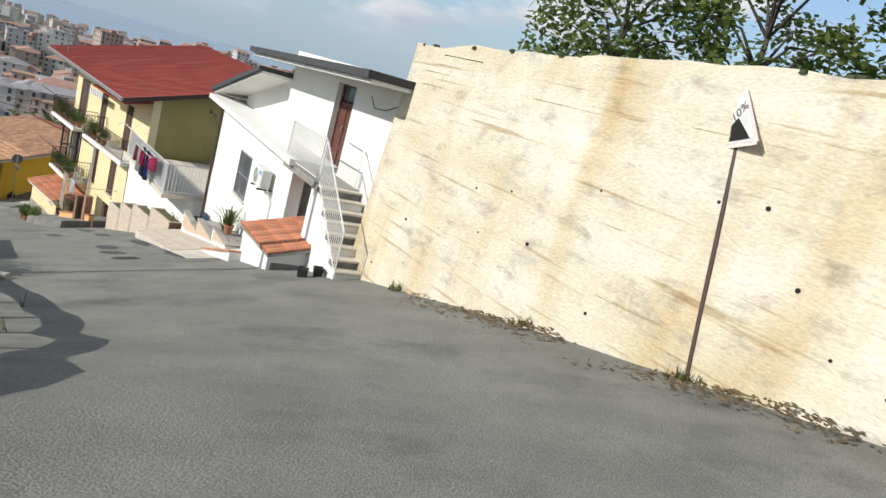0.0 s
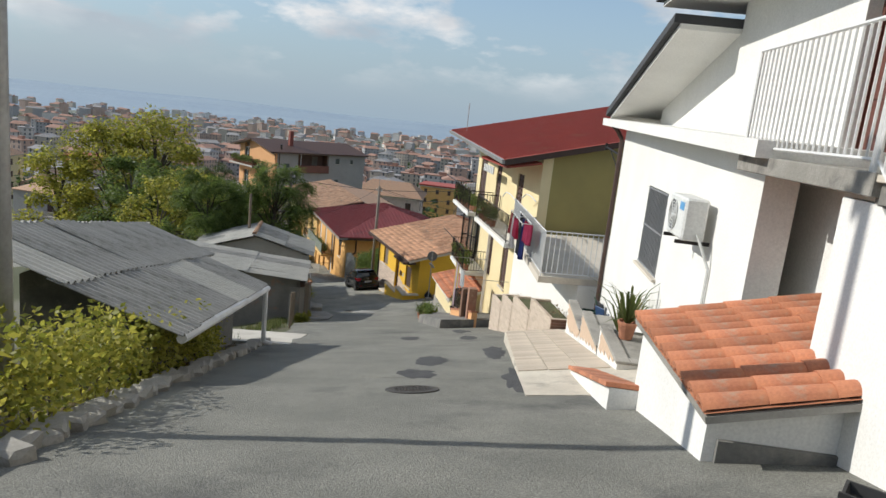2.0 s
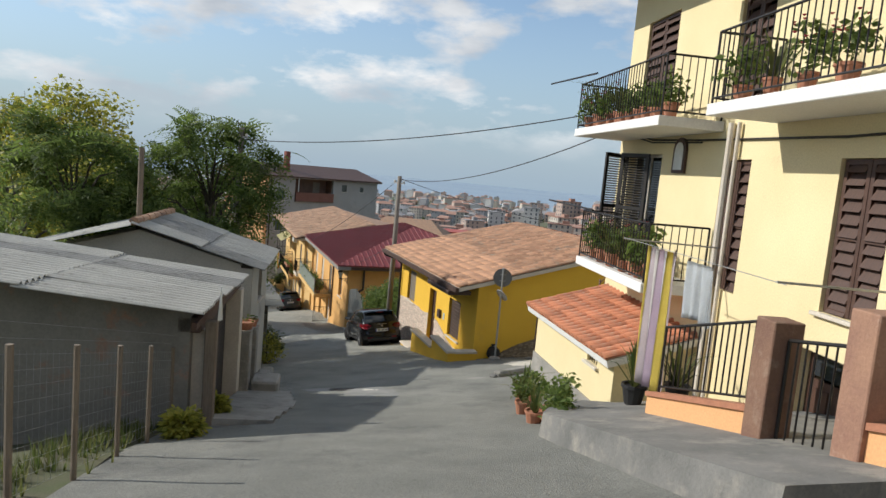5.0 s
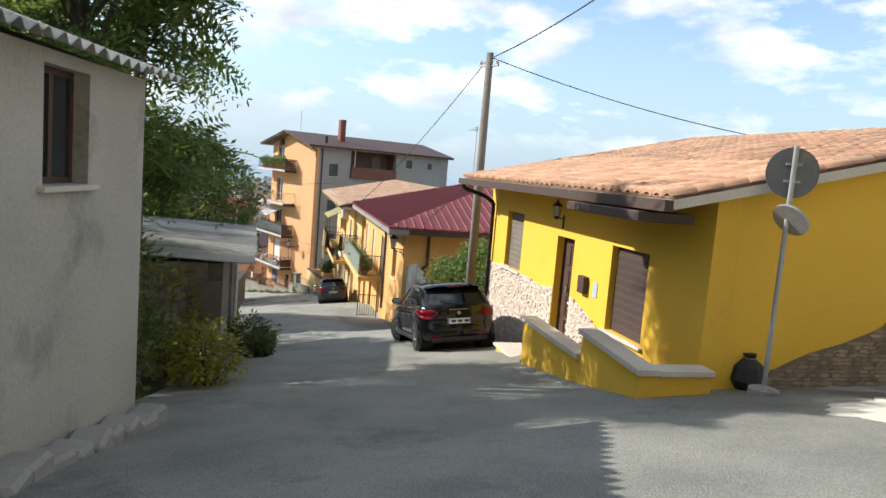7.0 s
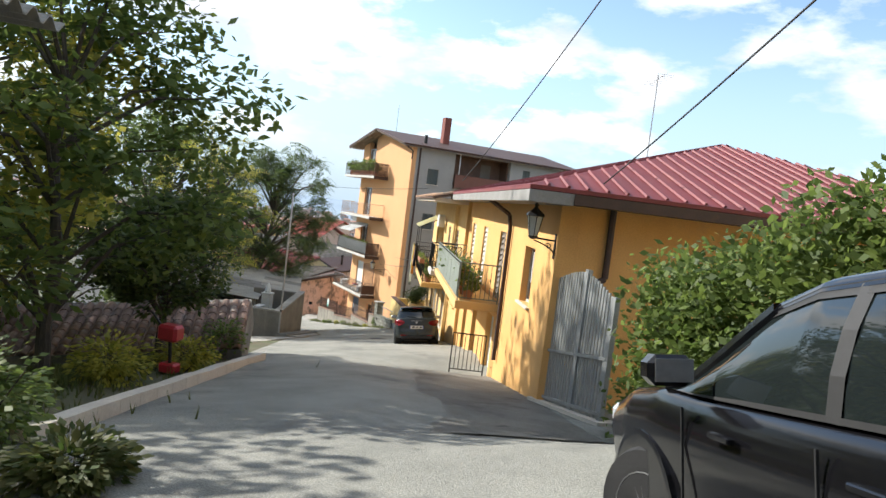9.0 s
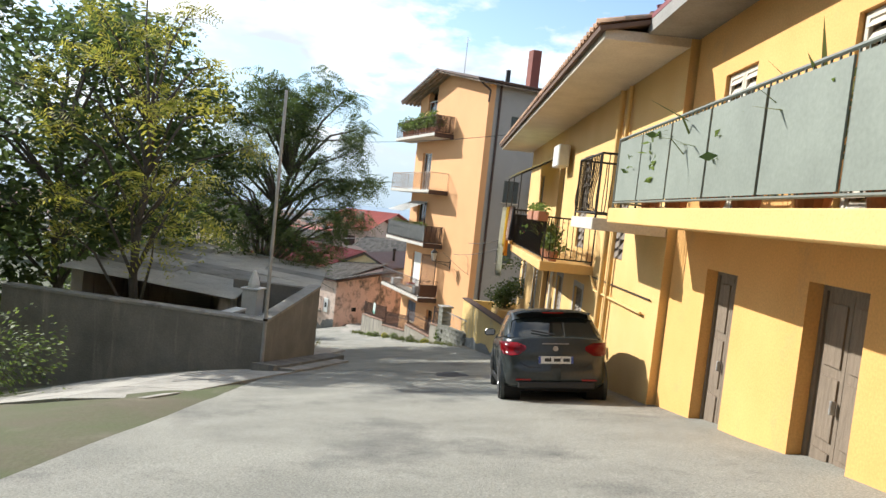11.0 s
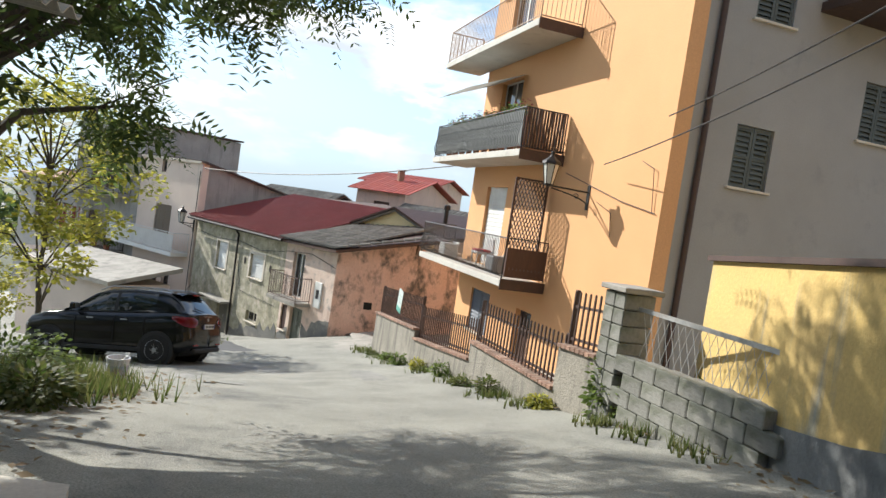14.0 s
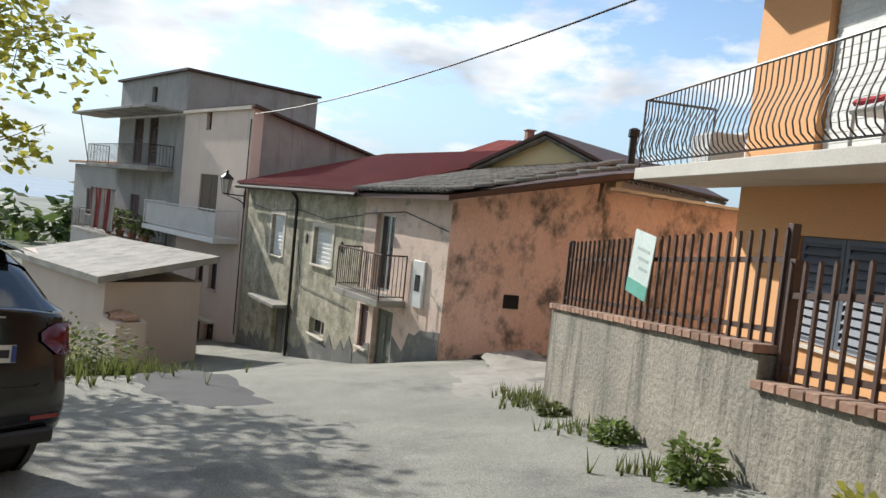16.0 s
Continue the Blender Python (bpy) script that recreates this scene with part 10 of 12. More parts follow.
    part("bed", bmbox(0, 9.0, 0, 2.6, -0.8, 0.0, m=rm), M_CEMENT_DARK, h, "rubble under the tiles")
    tile_roof(h, rm, 9.0, 2.6, mat("sooty clay tile", (0.30, 0.20, 0.15), 0.95, (0.18, 0.13, 0.11), 3, (0.42, 0.36, 0.30), 1.0, 0.6, 0.4, 40, random_tone=0.45), tw=0.26, tl=0.34, singles=150)
    gm = thing("garden_strimmer", pose(-47.6, 44.9, ground_z(-47.6, 44.9), 0, 0, 40), "red garden tiller standing on the grass", "garden machine")
    part("engine", bmbox(-0.2, 0.2, -0.15, 0.15, 0.6, 0.9, 0.05), mat("red machine paint", (0.40, 0.02, 0.03), 0.35, bump=0), gm, "red engine cover")
    part("shaft", tube(bmesh.new(), [(0, 0, 0.62), (0.05, 0, 0.1)], 0.03, 8), M_IRON, gm)
    part("guard", bmbox(-0.12, 0.2, -0.12, 0.12, 0.02, 0.2, 0.03), mat("red machine paint", (0.40, 0.02, 0.03)), gm, "red blade guard")
    part("handle", tube(bmesh.new(), [(-0.15, 0, 0.8), (-0.5, 0.1, 1.05), (-0.6, 0.1, 1.05)], 0.02, 6), M_IRON, gm)


block_hut()

# ---- parked cars ----
def car(m, L, W, H, paint, label, suv=False, steer=0.0):
    """Rear axle's middle at the origin, x forward, y to the left."""
    t = thing("car", m, label, "car", "parked cars")
    back = 0.58 if not suv else 0.75
    lift = 0.08 if suv else 0.0
    hw = W / 2
    fx = [0, .012, .035, .07, .13, .3, .5, .66, .75, .86, .95, .985, 1.0]
    fw = [.80, .88, .945, .985, 1, .985, .98, .985, .99, .97, .90, .80, .66]
    bz = [.97, .98, .99, 1.0, 1.0, .965, .94, .925, .93, .88, .78, .68, .58]
    sz = [.34, .27, .24, .22, .21, .2, .2, .2, .2, .21, .23, .30, .36]

    def lean(x, y, z, f):
        """Tail leans forwards above the bumper and is bowed in plan."""
        g = max(0.0, 1 - f / .14)
        zz = (z - lift) / k
        fore = .16 * max(0.0, zz - .56) + .22 * max(0.0, .36 - zz)
        return x + g * (fore - .05 * (1 - min(1, (y / hw) ** 2)) + (.035 if .60 < zz < .66 else 0))
    k = H / 1.46

    def at(tab, f):
        return float(np.interp(f, fx, tab))
    bm = bmesh.new()
    rings = []
    for f in np.unique(np.concatenate([np.array(fx), np.linspace(0, 1, 33)])):
        x, w = f * L - back, at(fw, f) * hw
        b, s = at(bz, f) * k + lift, at(sz, f) + lift
        prof = [(w * .86, s), (w * .95, s + .05), (w * .975, s + (b - s) * .18), (w * .985, s + (b - s) * .33), (w * .97, s + (b - s) * .42), (w * .985, s + (b - s) * .56), (w, s + (b - s) * .72), (w * .985, s + (b - s) * .84), (w * .95, b - 0.03), (w * .90, b), (w * .45, b + .02), (0, b + .025)]
        if f == 0:
            for sc in (.12, .5, .82):
                rings.append([bm.verts.new((lean(x, y * sc, z, 0), y * sc, z)) for y, z in prof] + [bm.verts.new((lean(x, y * sc, z, 0), -y * sc, z)) for y, z in prof[-2::-1]])
        ring = [(lean(x, y, z, f), y, z) for y, z in prof] + [(lean(x, y, z, f), -y, z) for y, z in prof[-2::-1]]
        rings.append([bm.verts.new(p) for p in ring])
    for a, b in zip(rings[:-1], rings[1:]):
        n = len(a)
        for i in range(n):
            j = (i + 1) % n
            bm.faces.new((a[i], a[j], b[j], b[i]))
    bm.faces.new(rings[0]), bm.faces.new(rings[-1][::-1])
    bmesh.ops.recalc_face_normals(bm, faces=bm.faces[:])
    body = part("body", bm, paint, t, smooth=True)
    # glass house
    gx = [.028, .06, .10, .14, .2, .36, .5, .575, .64, .745]
    gz_ = [.985, 1.13, 1.30, 1.40, 1.435, 1.46, 1.43, 1.36, 1.2, .945]
    gr = [.90, .84, .79, .77, .77, .775, .765, .755, .81, .92]

    def shell(f, v):
        """v 0 at the belt, 1 at the roof's edge, up to 2 at its middle."""
        b = at(bz, f) * k + lift + 0.002
        top = float(np.interp(f, gx, gz_)) * k + lift
        wb = at(fw, f) * hw * .925
        wr = float(np.interp(f, gx, gr)) * hw * .97
        if v <= 1:
            bow = 0.03 * math.sin(math.pi * v) * min(1, (top - b) * 2)
            return wb + (wr - wb) * v + bow, b + (max(top - 0.07, b) - b) * v
        q = v - 1
        edge_z = max(top - 0.07, b)
        return wr * math.cos(q * math.pi / 2) ** 0.7 if q < 1 else 0.0, edge_z + (max(top, b + .003) - edge_z) * math.sin(q * math.pi / 2)
    fs = np.unique(np.concatenate([np.array(gx), np.linspace(gx[0], gx[-1], 28)]))
    vs = [0, .25, .5, .75, 1, 1.15, 1.35, 1.6, 2]

    def loft(f0, f1, v0, v1, off, sides=(1, -1)):
        bmm = bmesh.new()
        ff = [f for f in fs if f0 - 1e-6 <= f <= f1 + 1e-6]
        vv = sorted({v0, v1, *[v for v in vs if v0 < v < v1]})
        for sgn in sides:
            g = []
            for f in ff:
                row = []
                for v in vv:
                    y, z = shell(f, v)
                    row.append(bmm.verts.new((f * L - back, sgn * (y + off if v < 2 else 0), z + (off if v > 1 else 0))))
                g.append(row)
            for a, b in zip(g[:-1], g[1:]):
                for i in range(len(vv) - 1):
                    q = (a[i], b[i], b[i + 1], a[i + 1])
                    bmm.faces.new(q if sgn < 0 else q[::-1])
        bmesh.ops.remove_doubles(bmm, verts=bmm.verts[:], dist=1e-4)
        bmesh.ops.recalc_face_normals(bmm, faces=bmm.faces[:])
        return bmm
    part("window_glass", loft(gx[0], gx[-1], 0, 2, 0.0), M_CARGLASS, t, "tinted car windows", smooth=True)
    part("roof", loft(.10, .58, .98, 2, 0.008), paint, t, smooth=True)
    # spoiler over the hatch window, with the high brake lamp under its lip
    bmm = bmesh.new()
    sp = [(.088, 1.395, .70), (.105, 1.425, .74), (.15, 1.43, .75)]
    grid = []
    for f, z, w in sp:
        grid.append([bmm.verts.new((f * L - back - .03 * (1 - (q / 4) ** 2), hw * w * q / 4, (z - .022 * (q / 4) ** 2 - (.03 if abs(q) == 4 else 0)) * k + lift)) for q in range(-4, 5)])
    for a, b in zip(grid[:-1], grid[1:]):
        for i in range(8):
            bmm.faces.new((a[i], b[i], b[i + 1], a[i + 1]))
    bmesh.ops.solidify(bmm, geom=bmm.faces[:], thickness=0.02)
    bmesh.ops.recalc_face_normals(bmm, faces=bmm.faces[:])
    spl = part("spoiler", bmm, paint, t, smooth=True)
    part("brake_lamp", bmbox(.088 * L - back - .045, .088 * L - back - .03, -.16, .16, 1.365 * k + lift, 1.385 * k + lift), M_REDLAMP, spl, "high brake lamp")
    for nm, f0, f1, v0, v1 in (("rear_pillar", .055, .235, 0, 1.04), ("window_trim", .23, .60, 0.92, 1.02), ("belt_trim", .23, .72, 0.0, 0.05)):
        for sgn in (1, -1):
            part(nm, loft(f0, f1, v0, v1, 0.006, (sgn,)), paint if nm == "rear_pillar" else M_PLASTIC, t, smooth=True)
    for nm, f in (("door_pillar", .44),):
        for sgn in (1, -1):
            bmm = bmesh.new()
            pts = [shell(f, v) for v in (0, .33, .66, 1)]
            for (y0, z0), (y1, z1) in zip(pts[:-1], pts[1:]):
                x0, x1 = f * L - back - 0.035, f * L - back + 0.035
                face(bmm, [(x0, sgn * (y0 + .007), z0), (x1, sgn * (y0 + .007), z0), (x1, sgn * (y1 + .007), z1), (x0, sgn * (y1 + .007), z1)])
            part(nm, bmm, M_PLASTIC, t)
    for sgn in (1, -1):
        # windscreen pillar up to the roof
        bmm = bmesh.new()
        path = [(f, shell(f, 1.0)) for f in (.745, .70, .64, .60, .57)]
        tube(bmm, [(f * L - back, sgn * y, z) for f, (y, z) in path], 0.032, 6)
        part("windscreen_pillar", bmm, paint, t)
        ym = hw * .95
        mr = part("mirror", bmbox(.665 * L - back - .07, .665 * L - back + .07, sgn * ym if sgn > 0 else sgn * ym - .2, sgn * ym + .2 if sgn > 0 else sgn * ym, .97 * k + lift, 1.1 * k + lift, .035), paint, t, smooth=False)
        part("mirror_glass", bmbox(.665 * L - back - .078, .665 * L - back - .071, sgn * (ym + .1) - .08, sgn * (ym + .1) + .08, .99 * k + lift, 1.085 * k + lift), M_ALLOY, mr)
        for f in (.40, .60):
            part("door_handle", bmbox(f * L - back - .17, f * L - back - .02, sgn * hw * 1.0 - .012, sgn * hw * 1.0 + .022, .80 * k + lift, .825 * k + lift, .005), M_ALLOY if suv else paint, t)
        for f in (.26, .435, .665):
            bmm = bmesh.new()
            x = f * L - back
            box(bmm, x - .004, x + .004, sgn * hw * .995 - .006, sgn * hw * .995 + .004, .32 + lift, .88 * k + lift)
            part("door_seam", bmm, M_DARK, t)
        part("sill_trim", bmbox(.17 * L - back + .1, .80 * L - back - .3, sgn * hw * .985 - .02, sgn * hw * .985 + .02, .22 + lift, .31 + lift, .01), M_PLASTIC, t)
        # tail lamp wraps the corner, tall at the edge and tapering both ways
        bmm = bmesh.new()
        rows = []
        for f, q, zl, zh in ((0, .68, .81, .86), (0, .78, .765, .895), (0, .86, .73, .915), (.004, .97, .72, .925), (.03, 1.0, .74, .93), (.065, 1.0, .80, .935), (.10, 1.0, .88, .935)):
            w = at(fw, f) * hw * (q if f == 0 else 1.0)
            row = []
            for z in (zl, (zl + zh) / 2, zh):
                zz = z * k + lift
                row.append(bmm.verts.new((lean(f * L - back, w, zz, f) - .014, sgn * (w + (.012 if f else 0)), zz)))
            rows.append(row)
        for p0, p1 in zip(rows[:-1], rows[1:]):
            for i in range(2):
                bmm.faces.new((p0[i], p1[i], p1[i + 1], p0[i + 1]) if sgn > 0 else (p0[i], p0[i + 1], p1[i + 1], p1[i]))
        bmesh.ops.solidify(bmm, geom=bmm.faces[:], thickness=-0.02)
        part("tail_lamp", bmm, M_REDLAMP, t, "red tail lamp", smooth=True)
        part("reflector", bmbox(lean(-back, hw * .6, .36 * k + lift, 0) - .012, lean(-back, hw * .6, .36 * k + lift, 0) + .02, sgn * hw * .6 - .11, sgn * hw * .6 + .11, .35 * k + lift, .375 * k + lift), M_REDLAMP, t, "red bumper reflector")
        part("headlamp", bmbox(.93 * L - back, .975 * L - back, sgn * hw * .70 - .14, sgn * hw * .70 + .14, .62 + lift, .74 + lift, .03), mat("clear headlamp", (0.5, 0.52, 0.54), 0.1, bump=0), t, "clear headlamp")
    xr = lambda z: lean(-back, 0.0, z, 0)
    part("bumper_trim", bmbox(xr(.30 * k + lift) - .02, -back + .2, -hw * .70, hw * .70, .23 + lift, .33 + lift, .02), M_PLASTIC, t, "black lower bumper")
    zp = (.66 if not suv else .74) * k + lift
    px = xr(zp - .05) - .012
    pl = part("number_plate", bmbox(px - .008, px, -.26, .26, zp - .055, zp + .055), M_PVC, t, "white plate with blue ends and plain bars")
    for yy in (-.16, -.02, .12):
        part("plate_bar", bmbox(px - .0105, px - .0085, yy - .05, yy + .05, zp - .025, zp + .025), M_PLASTIC, pl)
    for yy in (-.243, .243):
        part("plate_end", bmbox(px - .0105, px - .0085, yy - .017, yy + .017, zp - .052, zp + .052), mat("plate blue", (0.03, 0.07, 0.30), 0.5, bump=0), pl)
    zb = (.83 if not suv else .88) * k + lift
    part("badge", rod(bmesh.new(), (xr(zb) - .016, 0, zb), (xr(zb) + .01, 0, zb), .04, 12), M_ALLOY, t)
    part("hatch_strip", bmbox(xr(zb + .07) - .012, xr(zb + .07) + .02, -.2, .2, zb + .065, zb + .078), M_ALLOY, t, "thin chrome strip")
    hx = lambda z, y: lean(-back, y, z, 0) - .004
    bmm = bmesh.new()
    tube(bmm, [(hx(z, y), y, z) for y, z in ((-hw * .62, .92 * k + lift), (-hw * .66, .62 * k + lift), (-hw * .5, .55 * k + lift), (hw * .5, .55 * k + lift), (hw * .66, .62 * k + lift), (hw * .62, .92 * k + lift))], .005, 4)
    part("hatch_seam", bmm, M_DARK, t)
    part("rear_wiper", tube(bmesh.new(), [(.035 * L - back - .02, 0, 1.04 * k + lift), (.05 * L - back - .02, .35, 1.1 * k + lift)], .012, 5), M_PLASTIC, t)
    part("underbody", bmbox(-back + .25, L - back - .3, -hw * .8, hw * .8, .16 + lift, .4), M_DARK, t)
    wb = L * .635 if not suv else L * .63
    for x in (0, wb):
        for sgn in (1, -1):
            rr = .315 + lift * .45
            a = pose(x, sgn * (hw * .985), rr, -90 * sgn, 0, 0)
            # no arch is cut out; a near-black disc supplies the shaded gap
            part("wheel_well", lathe(bmesh.new(), [(rr + .045, -.3), (rr + .045, .004)], 28), M_DARK, t, "near-black disc standing in for the shaded wheel arch").matrix_local = a
            part("wheel_arch", lathe(bmesh.new(), [(rr + .07, -.05), (rr + .07, .007), (rr + .045, .009)], 28), M_PLASTIC if suv else paint, t).matrix_local = a
            wa = pose(x, sgn * (hw - .19), rr, 0, 0, (steer if x else 0)) @ pose(0, 0, 0, -90 * sgn, 0, 0)
            w = part("wheel", lathe(bmesh.new(), [(rr * .7, 0), (rr * .96, .01), (rr, .04), (rr, .17), (rr * .95, .205), (rr * .7, .21)], 28), M_RUBBER, t, "tyre")
            w.matrix_local = wa
            bmm = bmesh.new()
            lathe(bmm, [(rr * .69, .175), (rr * .69, .205), (rr * .62, .212), (rr * .6, .18)], 24)
            lathe(bmm, [(rr * .2, .15), (rr * .18, .208), (rr * .08, .215)], 12)
            for s in range(10):
                an = 2 * math.pi * (s // 2) / 5 + (.17 if s % 2 else -.17)
                rod(bmm, (rr * .15 * math.cos(an), rr * .15 * math.sin(an), .198), (rr * .63 * math.cos(an), rr * .63 * math.sin(an), .192), .016, 5)
            part("rim", bmm, M_ALLOY, w, "alloy rim")
            part("brake_disc", lathe(bmesh.new(), [(rr * .58, .1), (rr * .58, .13)], 16), M_DARK, w)
    if suv:
        for sgn in (1, -1):
            part("roof_rail", tube(bmesh.new(), [(.14 * L - back, sgn * hw * .70, 1.40 * k + lift), (.2 * L - back, sgn * hw * .71, 1.47 * k + lift), (.5 * L - back, sgn * hw * .71, 1.47 * k + lift), (.57 * L - back, sgn * hw * .70, 1.38 * k + lift)], .018, 6), M_ALLOY, t, "silver roof rail")
    bmm = bmesh.new()
    tube(bmm, [(.16 * L - back, 0, 1.44 * k + lift), (.12 * L - back, 0, 1.62 * k + lift)], .006, 5)
    part("roof_aerial", bmm, M_PLASTIC, t)
    return t


def parked(x, y, hx, hy, *args, **kw):
    """Stand a car on the sloping street."""
    h = Vector((hx, hy, 0)).normalized()
    lft = Vector((-h.y, h.x, 0))
    p = Vector((x, y, 0))
    g = lambda q: ground_z(q.x, q.y)
    z0, zf = g(p), g(p + h * 2.5)
    zl, zr = g(p + lft * .75 + h * 1.2), g(p - lft * .75 + h * 1.2)
    X = Vector((h.x, h.y, (zf - z0) / 2.5)).normalized()
    Y = Vector((lft.x, lft.y, (zl - zr) / 1.5)).normalized()
    Z = X.cross(Y).normalized()
    Y = Z.cross(X)
    m = Matrix(((X.x, Y.x, Z.x, x), (X.y, Y.y, Z.y, y), (X.z, Y.z, Z.z, (z0 + g(p + h * 1.2) * 0) - 0.03), (0, 0, 0, 1)))
    return car(m, *args, **kw)


M_CARGLASS = glass("tinted car glass", (0.012, 0.016, 0.016), 0.03)
M_CARGREEN = mat("dark grey green car paint", (0.035, 0.042, 0.042), 0.25, (0.03, 0.036, 0.036), 1, bump=0)
parked(-34.33, 43.53, -0.845, 0.535, 3.85, 1.67, 1.44, M_CARBLACK, "black small hatchback parked by the yellow house, front wheels turned", steer=22)
parked(-55.85, 56.25, -0.83, 0.56, 3.8, 1.64, 1.45, M_CARGREEN, "dark grey green hatchback parked along the ochre house")
parked(-84.15, 61.77, -0.57, -0.82, 4.1, 1.77, 1.62, M_CARBLACK, "black compact sport utility car on the widening", suv=True)

# ---- trees, wires, far town, growth ----
def leaf_mesh(name, pos, rng, size, parent, material, frond=0, label=""):
    """Many small leaves from centres; frond > 0 makes feathered leaves with that many leaflet pairs."""
    n = len(pos)
    g = np.random.default_rng(rng)
    pos = np.asarray(pos, float)
    a = g.normal(size=(n, 3)) * (1, 1, 0.45)
    a[:, 2] -= 0.25
    a /= np.linalg.norm(a, axis=1)[:, None]
    b = np.cross(a, g.normal(size=(n, 3)) * 0.5 + (0, 0, 1.0))
    b /= np.linalg.norm(b, axis=1)[:, None] + 1e-9
    c = np.cross(a, b)
    s = size * g.uniform(0.6, 1.3, n)
    if frond:
        P, A, B, S = [], [], [], []
        for i in range(frond):
            f = (i + 0.5) / frond
            at = pos + a * (s * f)[:, None] - np.array((0, 0, 1)) * (s * 0.35 * f * f)[:, None]
            for sg in (-1, 1):
                P.append(at), A.append(b * sg * 0.9 + a * 0.45 - np.array((0, 0, 0.18))), B.append(a), S.append(s * 0.30 * (1 - 0.55 * f) + 0.02)
        P, A, B, S = np.concatenate(P), np.concatenate(A), np.concatenate(B), np.concatenate(S)
        A /= np.linalg.norm(A, axis=1)[:, None]
        w = 0.17
    else:
        P, A, B, S, w = pos, a, b, s, 0.3
    m = len(P)
    S = S[:, None]
    v = np.empty((m, 4, 3))
    v[:, 0], v[:, 1], v[:, 2], v[:, 3] = P, P + A * S * 0.5 + B * S * w, P + A * S, P + A * S * 0.5 - B * S * w
    me = bpy.data.meshes.new(name)
    me.vertices.add(4 * m)
    me.vertices.foreach_set("co", v.ravel())
    me.loops.add(4 * m)
    me.loops.foreach_set("vertex_index", np.arange(4 * m, dtype=np.int32))
    me.polygons.add(m)
    me.polygons.foreach_set("loop_start", np.arange(0, 4 * m, 4, dtype=np.int32))
    me.update(calc_edges=True)
    me.materials.append(material)
    ob = new(name, me)
    ob.parent = parent
    if label:
        tagged(ob, label)
    return ob


def tree(x, y, h, r, material, label, seed, n=9000, size=0.2, frond=0, low=0.35, trunk=0.16, z=None, lean=(0, 0), lumps=26, slim=1.0):
    """Tapered trunk, forking limbs and a gappy crown of leaf lumps at the limb ends."""
    rng = random.Random(seed)
    z = ground_z(x, y) if z is None else z
    t = thing("tree", pose(x, y, z), label, "tree", "trees along the street")
    bm = bmesh.new()
    top = Vector((lean[0], lean[1], h * 0.62))
    pts = [Vector((0, 0, -0.4))]
    for k in range(1, 6):
        f = k / 5
        pts.append(Vector((lean[0] * f * f + rng.uniform(-0.12, 0.12), lean[1] * f * f + rng.uniform(-0.12, 0.12), h * 0.62 * f)))
    for k in range(5):
        rod(bm, pts[k], pts[k + 1], trunk * (1 - 0.13 * k), 9, trunk * (1 - 0.13 * (k + 1)))
    centres = []
    for k in range(lumps):
        an = k * 2.4 + rng.uniform(-0.5, 0.5)
        f = (k + 0.5) / lumps
        zc = h * (low + (1 - low) * f)
        q = abs(2 * f - 0.85) / 1.15
        rad = r * math.sqrt(max(0.05, 1 - q * q)) * rng.uniform(0.55, 1.0) * slim
        c = Vector((lean[0] * 0.8 + rad * math.cos(an), lean[1] * 0.8 + rad * math.sin(an), zc - 0.1 * h * rng.uniform(0, 1)))
        lr = r * (rng.uniform(0.14, 0.27) if frond else rng.uniform(0.22, 0.40))
        centres.append((c, lr))
        fo = pts[min(5, max(1, int(5 * min(1, (c.z - 0.12 * h) / (h * 0.62)))))]
        mid = fo.lerp(c, 0.5) + Vector((rng.uniform(-0.2, 0.2), rng.uniform(-0.2, 0.2), 0.06 * h))
        rod(bm, fo, mid, trunk * 0.36, 5, trunk * 0.22), rod(bm, mid, c, trunk * 0.22, 5, trunk * 0.07)
        for _ in range(3):
            e = c + Vector((rng.uniform(-1, 1), rng.uniform(-1, 1), rng.uniform(-0.5, 0.8))) * lr
            rod(bm, mid.lerp(c, 0.7), e, trunk * 0.08, 4, 0.008)
    part("trunk", bm, M_BARK, t)
    g = np.random.default_rng(seed)
    pos = []
    per = n // lumps
    for c, lr in centres:
        d = g.normal(size=(per, 3))
        d /= np.linalg.norm(d, axis=1)[:, None]
        rr = lr * g.uniform(0.15, 1.0, per) ** 0.5 * (1 + 0.25 * np.sin(d[:, 0] * 5 + c.x * 3) * np.cos(d[:, 2] * 4 + c.y))
        pos.append(d * rr[:, None] * (1, 1, 0.72) + np.array(c))
    leaf_mesh("crown", np.concatenate(pos), seed, size, t, material, frond)
    return t


AIL = "feathery green tree of heaven leaning over the street"
# behind the garage and the grey house
tree(-56.8, 40.6, 15.4, 4.4, L_YELLOW, "tall yellowing tree behind the outbuildings", 1, 15000, 0.30, low=0.25, trunk=0.25, lumps=34)
tree(-60.5, 38.6, 16.0, 4.3, L_YELLOW, "tall yellowing tree behind the outbuildings", 2, 15000, 0.30, low=0.25, trunk=0.25, lumps=34)
tree(-64.5, 36.0, 14.5, 3.6, L_YELLOW, "tall yellowing tree behind the outbuildings", 3, 9000, 0.32, low=0.2, trunk=0.25)
tree(-53.0, 36.5, 12.0, 3.4, L_GREEN, "green tree behind the outbuildings", 4, 9000, 0.28, low=0.15, trunk=0.2)
tree(-47.5, 35.0, 10.5, 3.0, L_GREEN, "green tree behind the outbuildings", 5, 8000, 0.26, low=0.15, trunk=0.2)
tree(-36.0, 36.4, 9.0, 2.6, L_GREEN, AIL, 6, 2200, 0.8, frond=7, low=0.35, trunk=0.14, lumps=40)
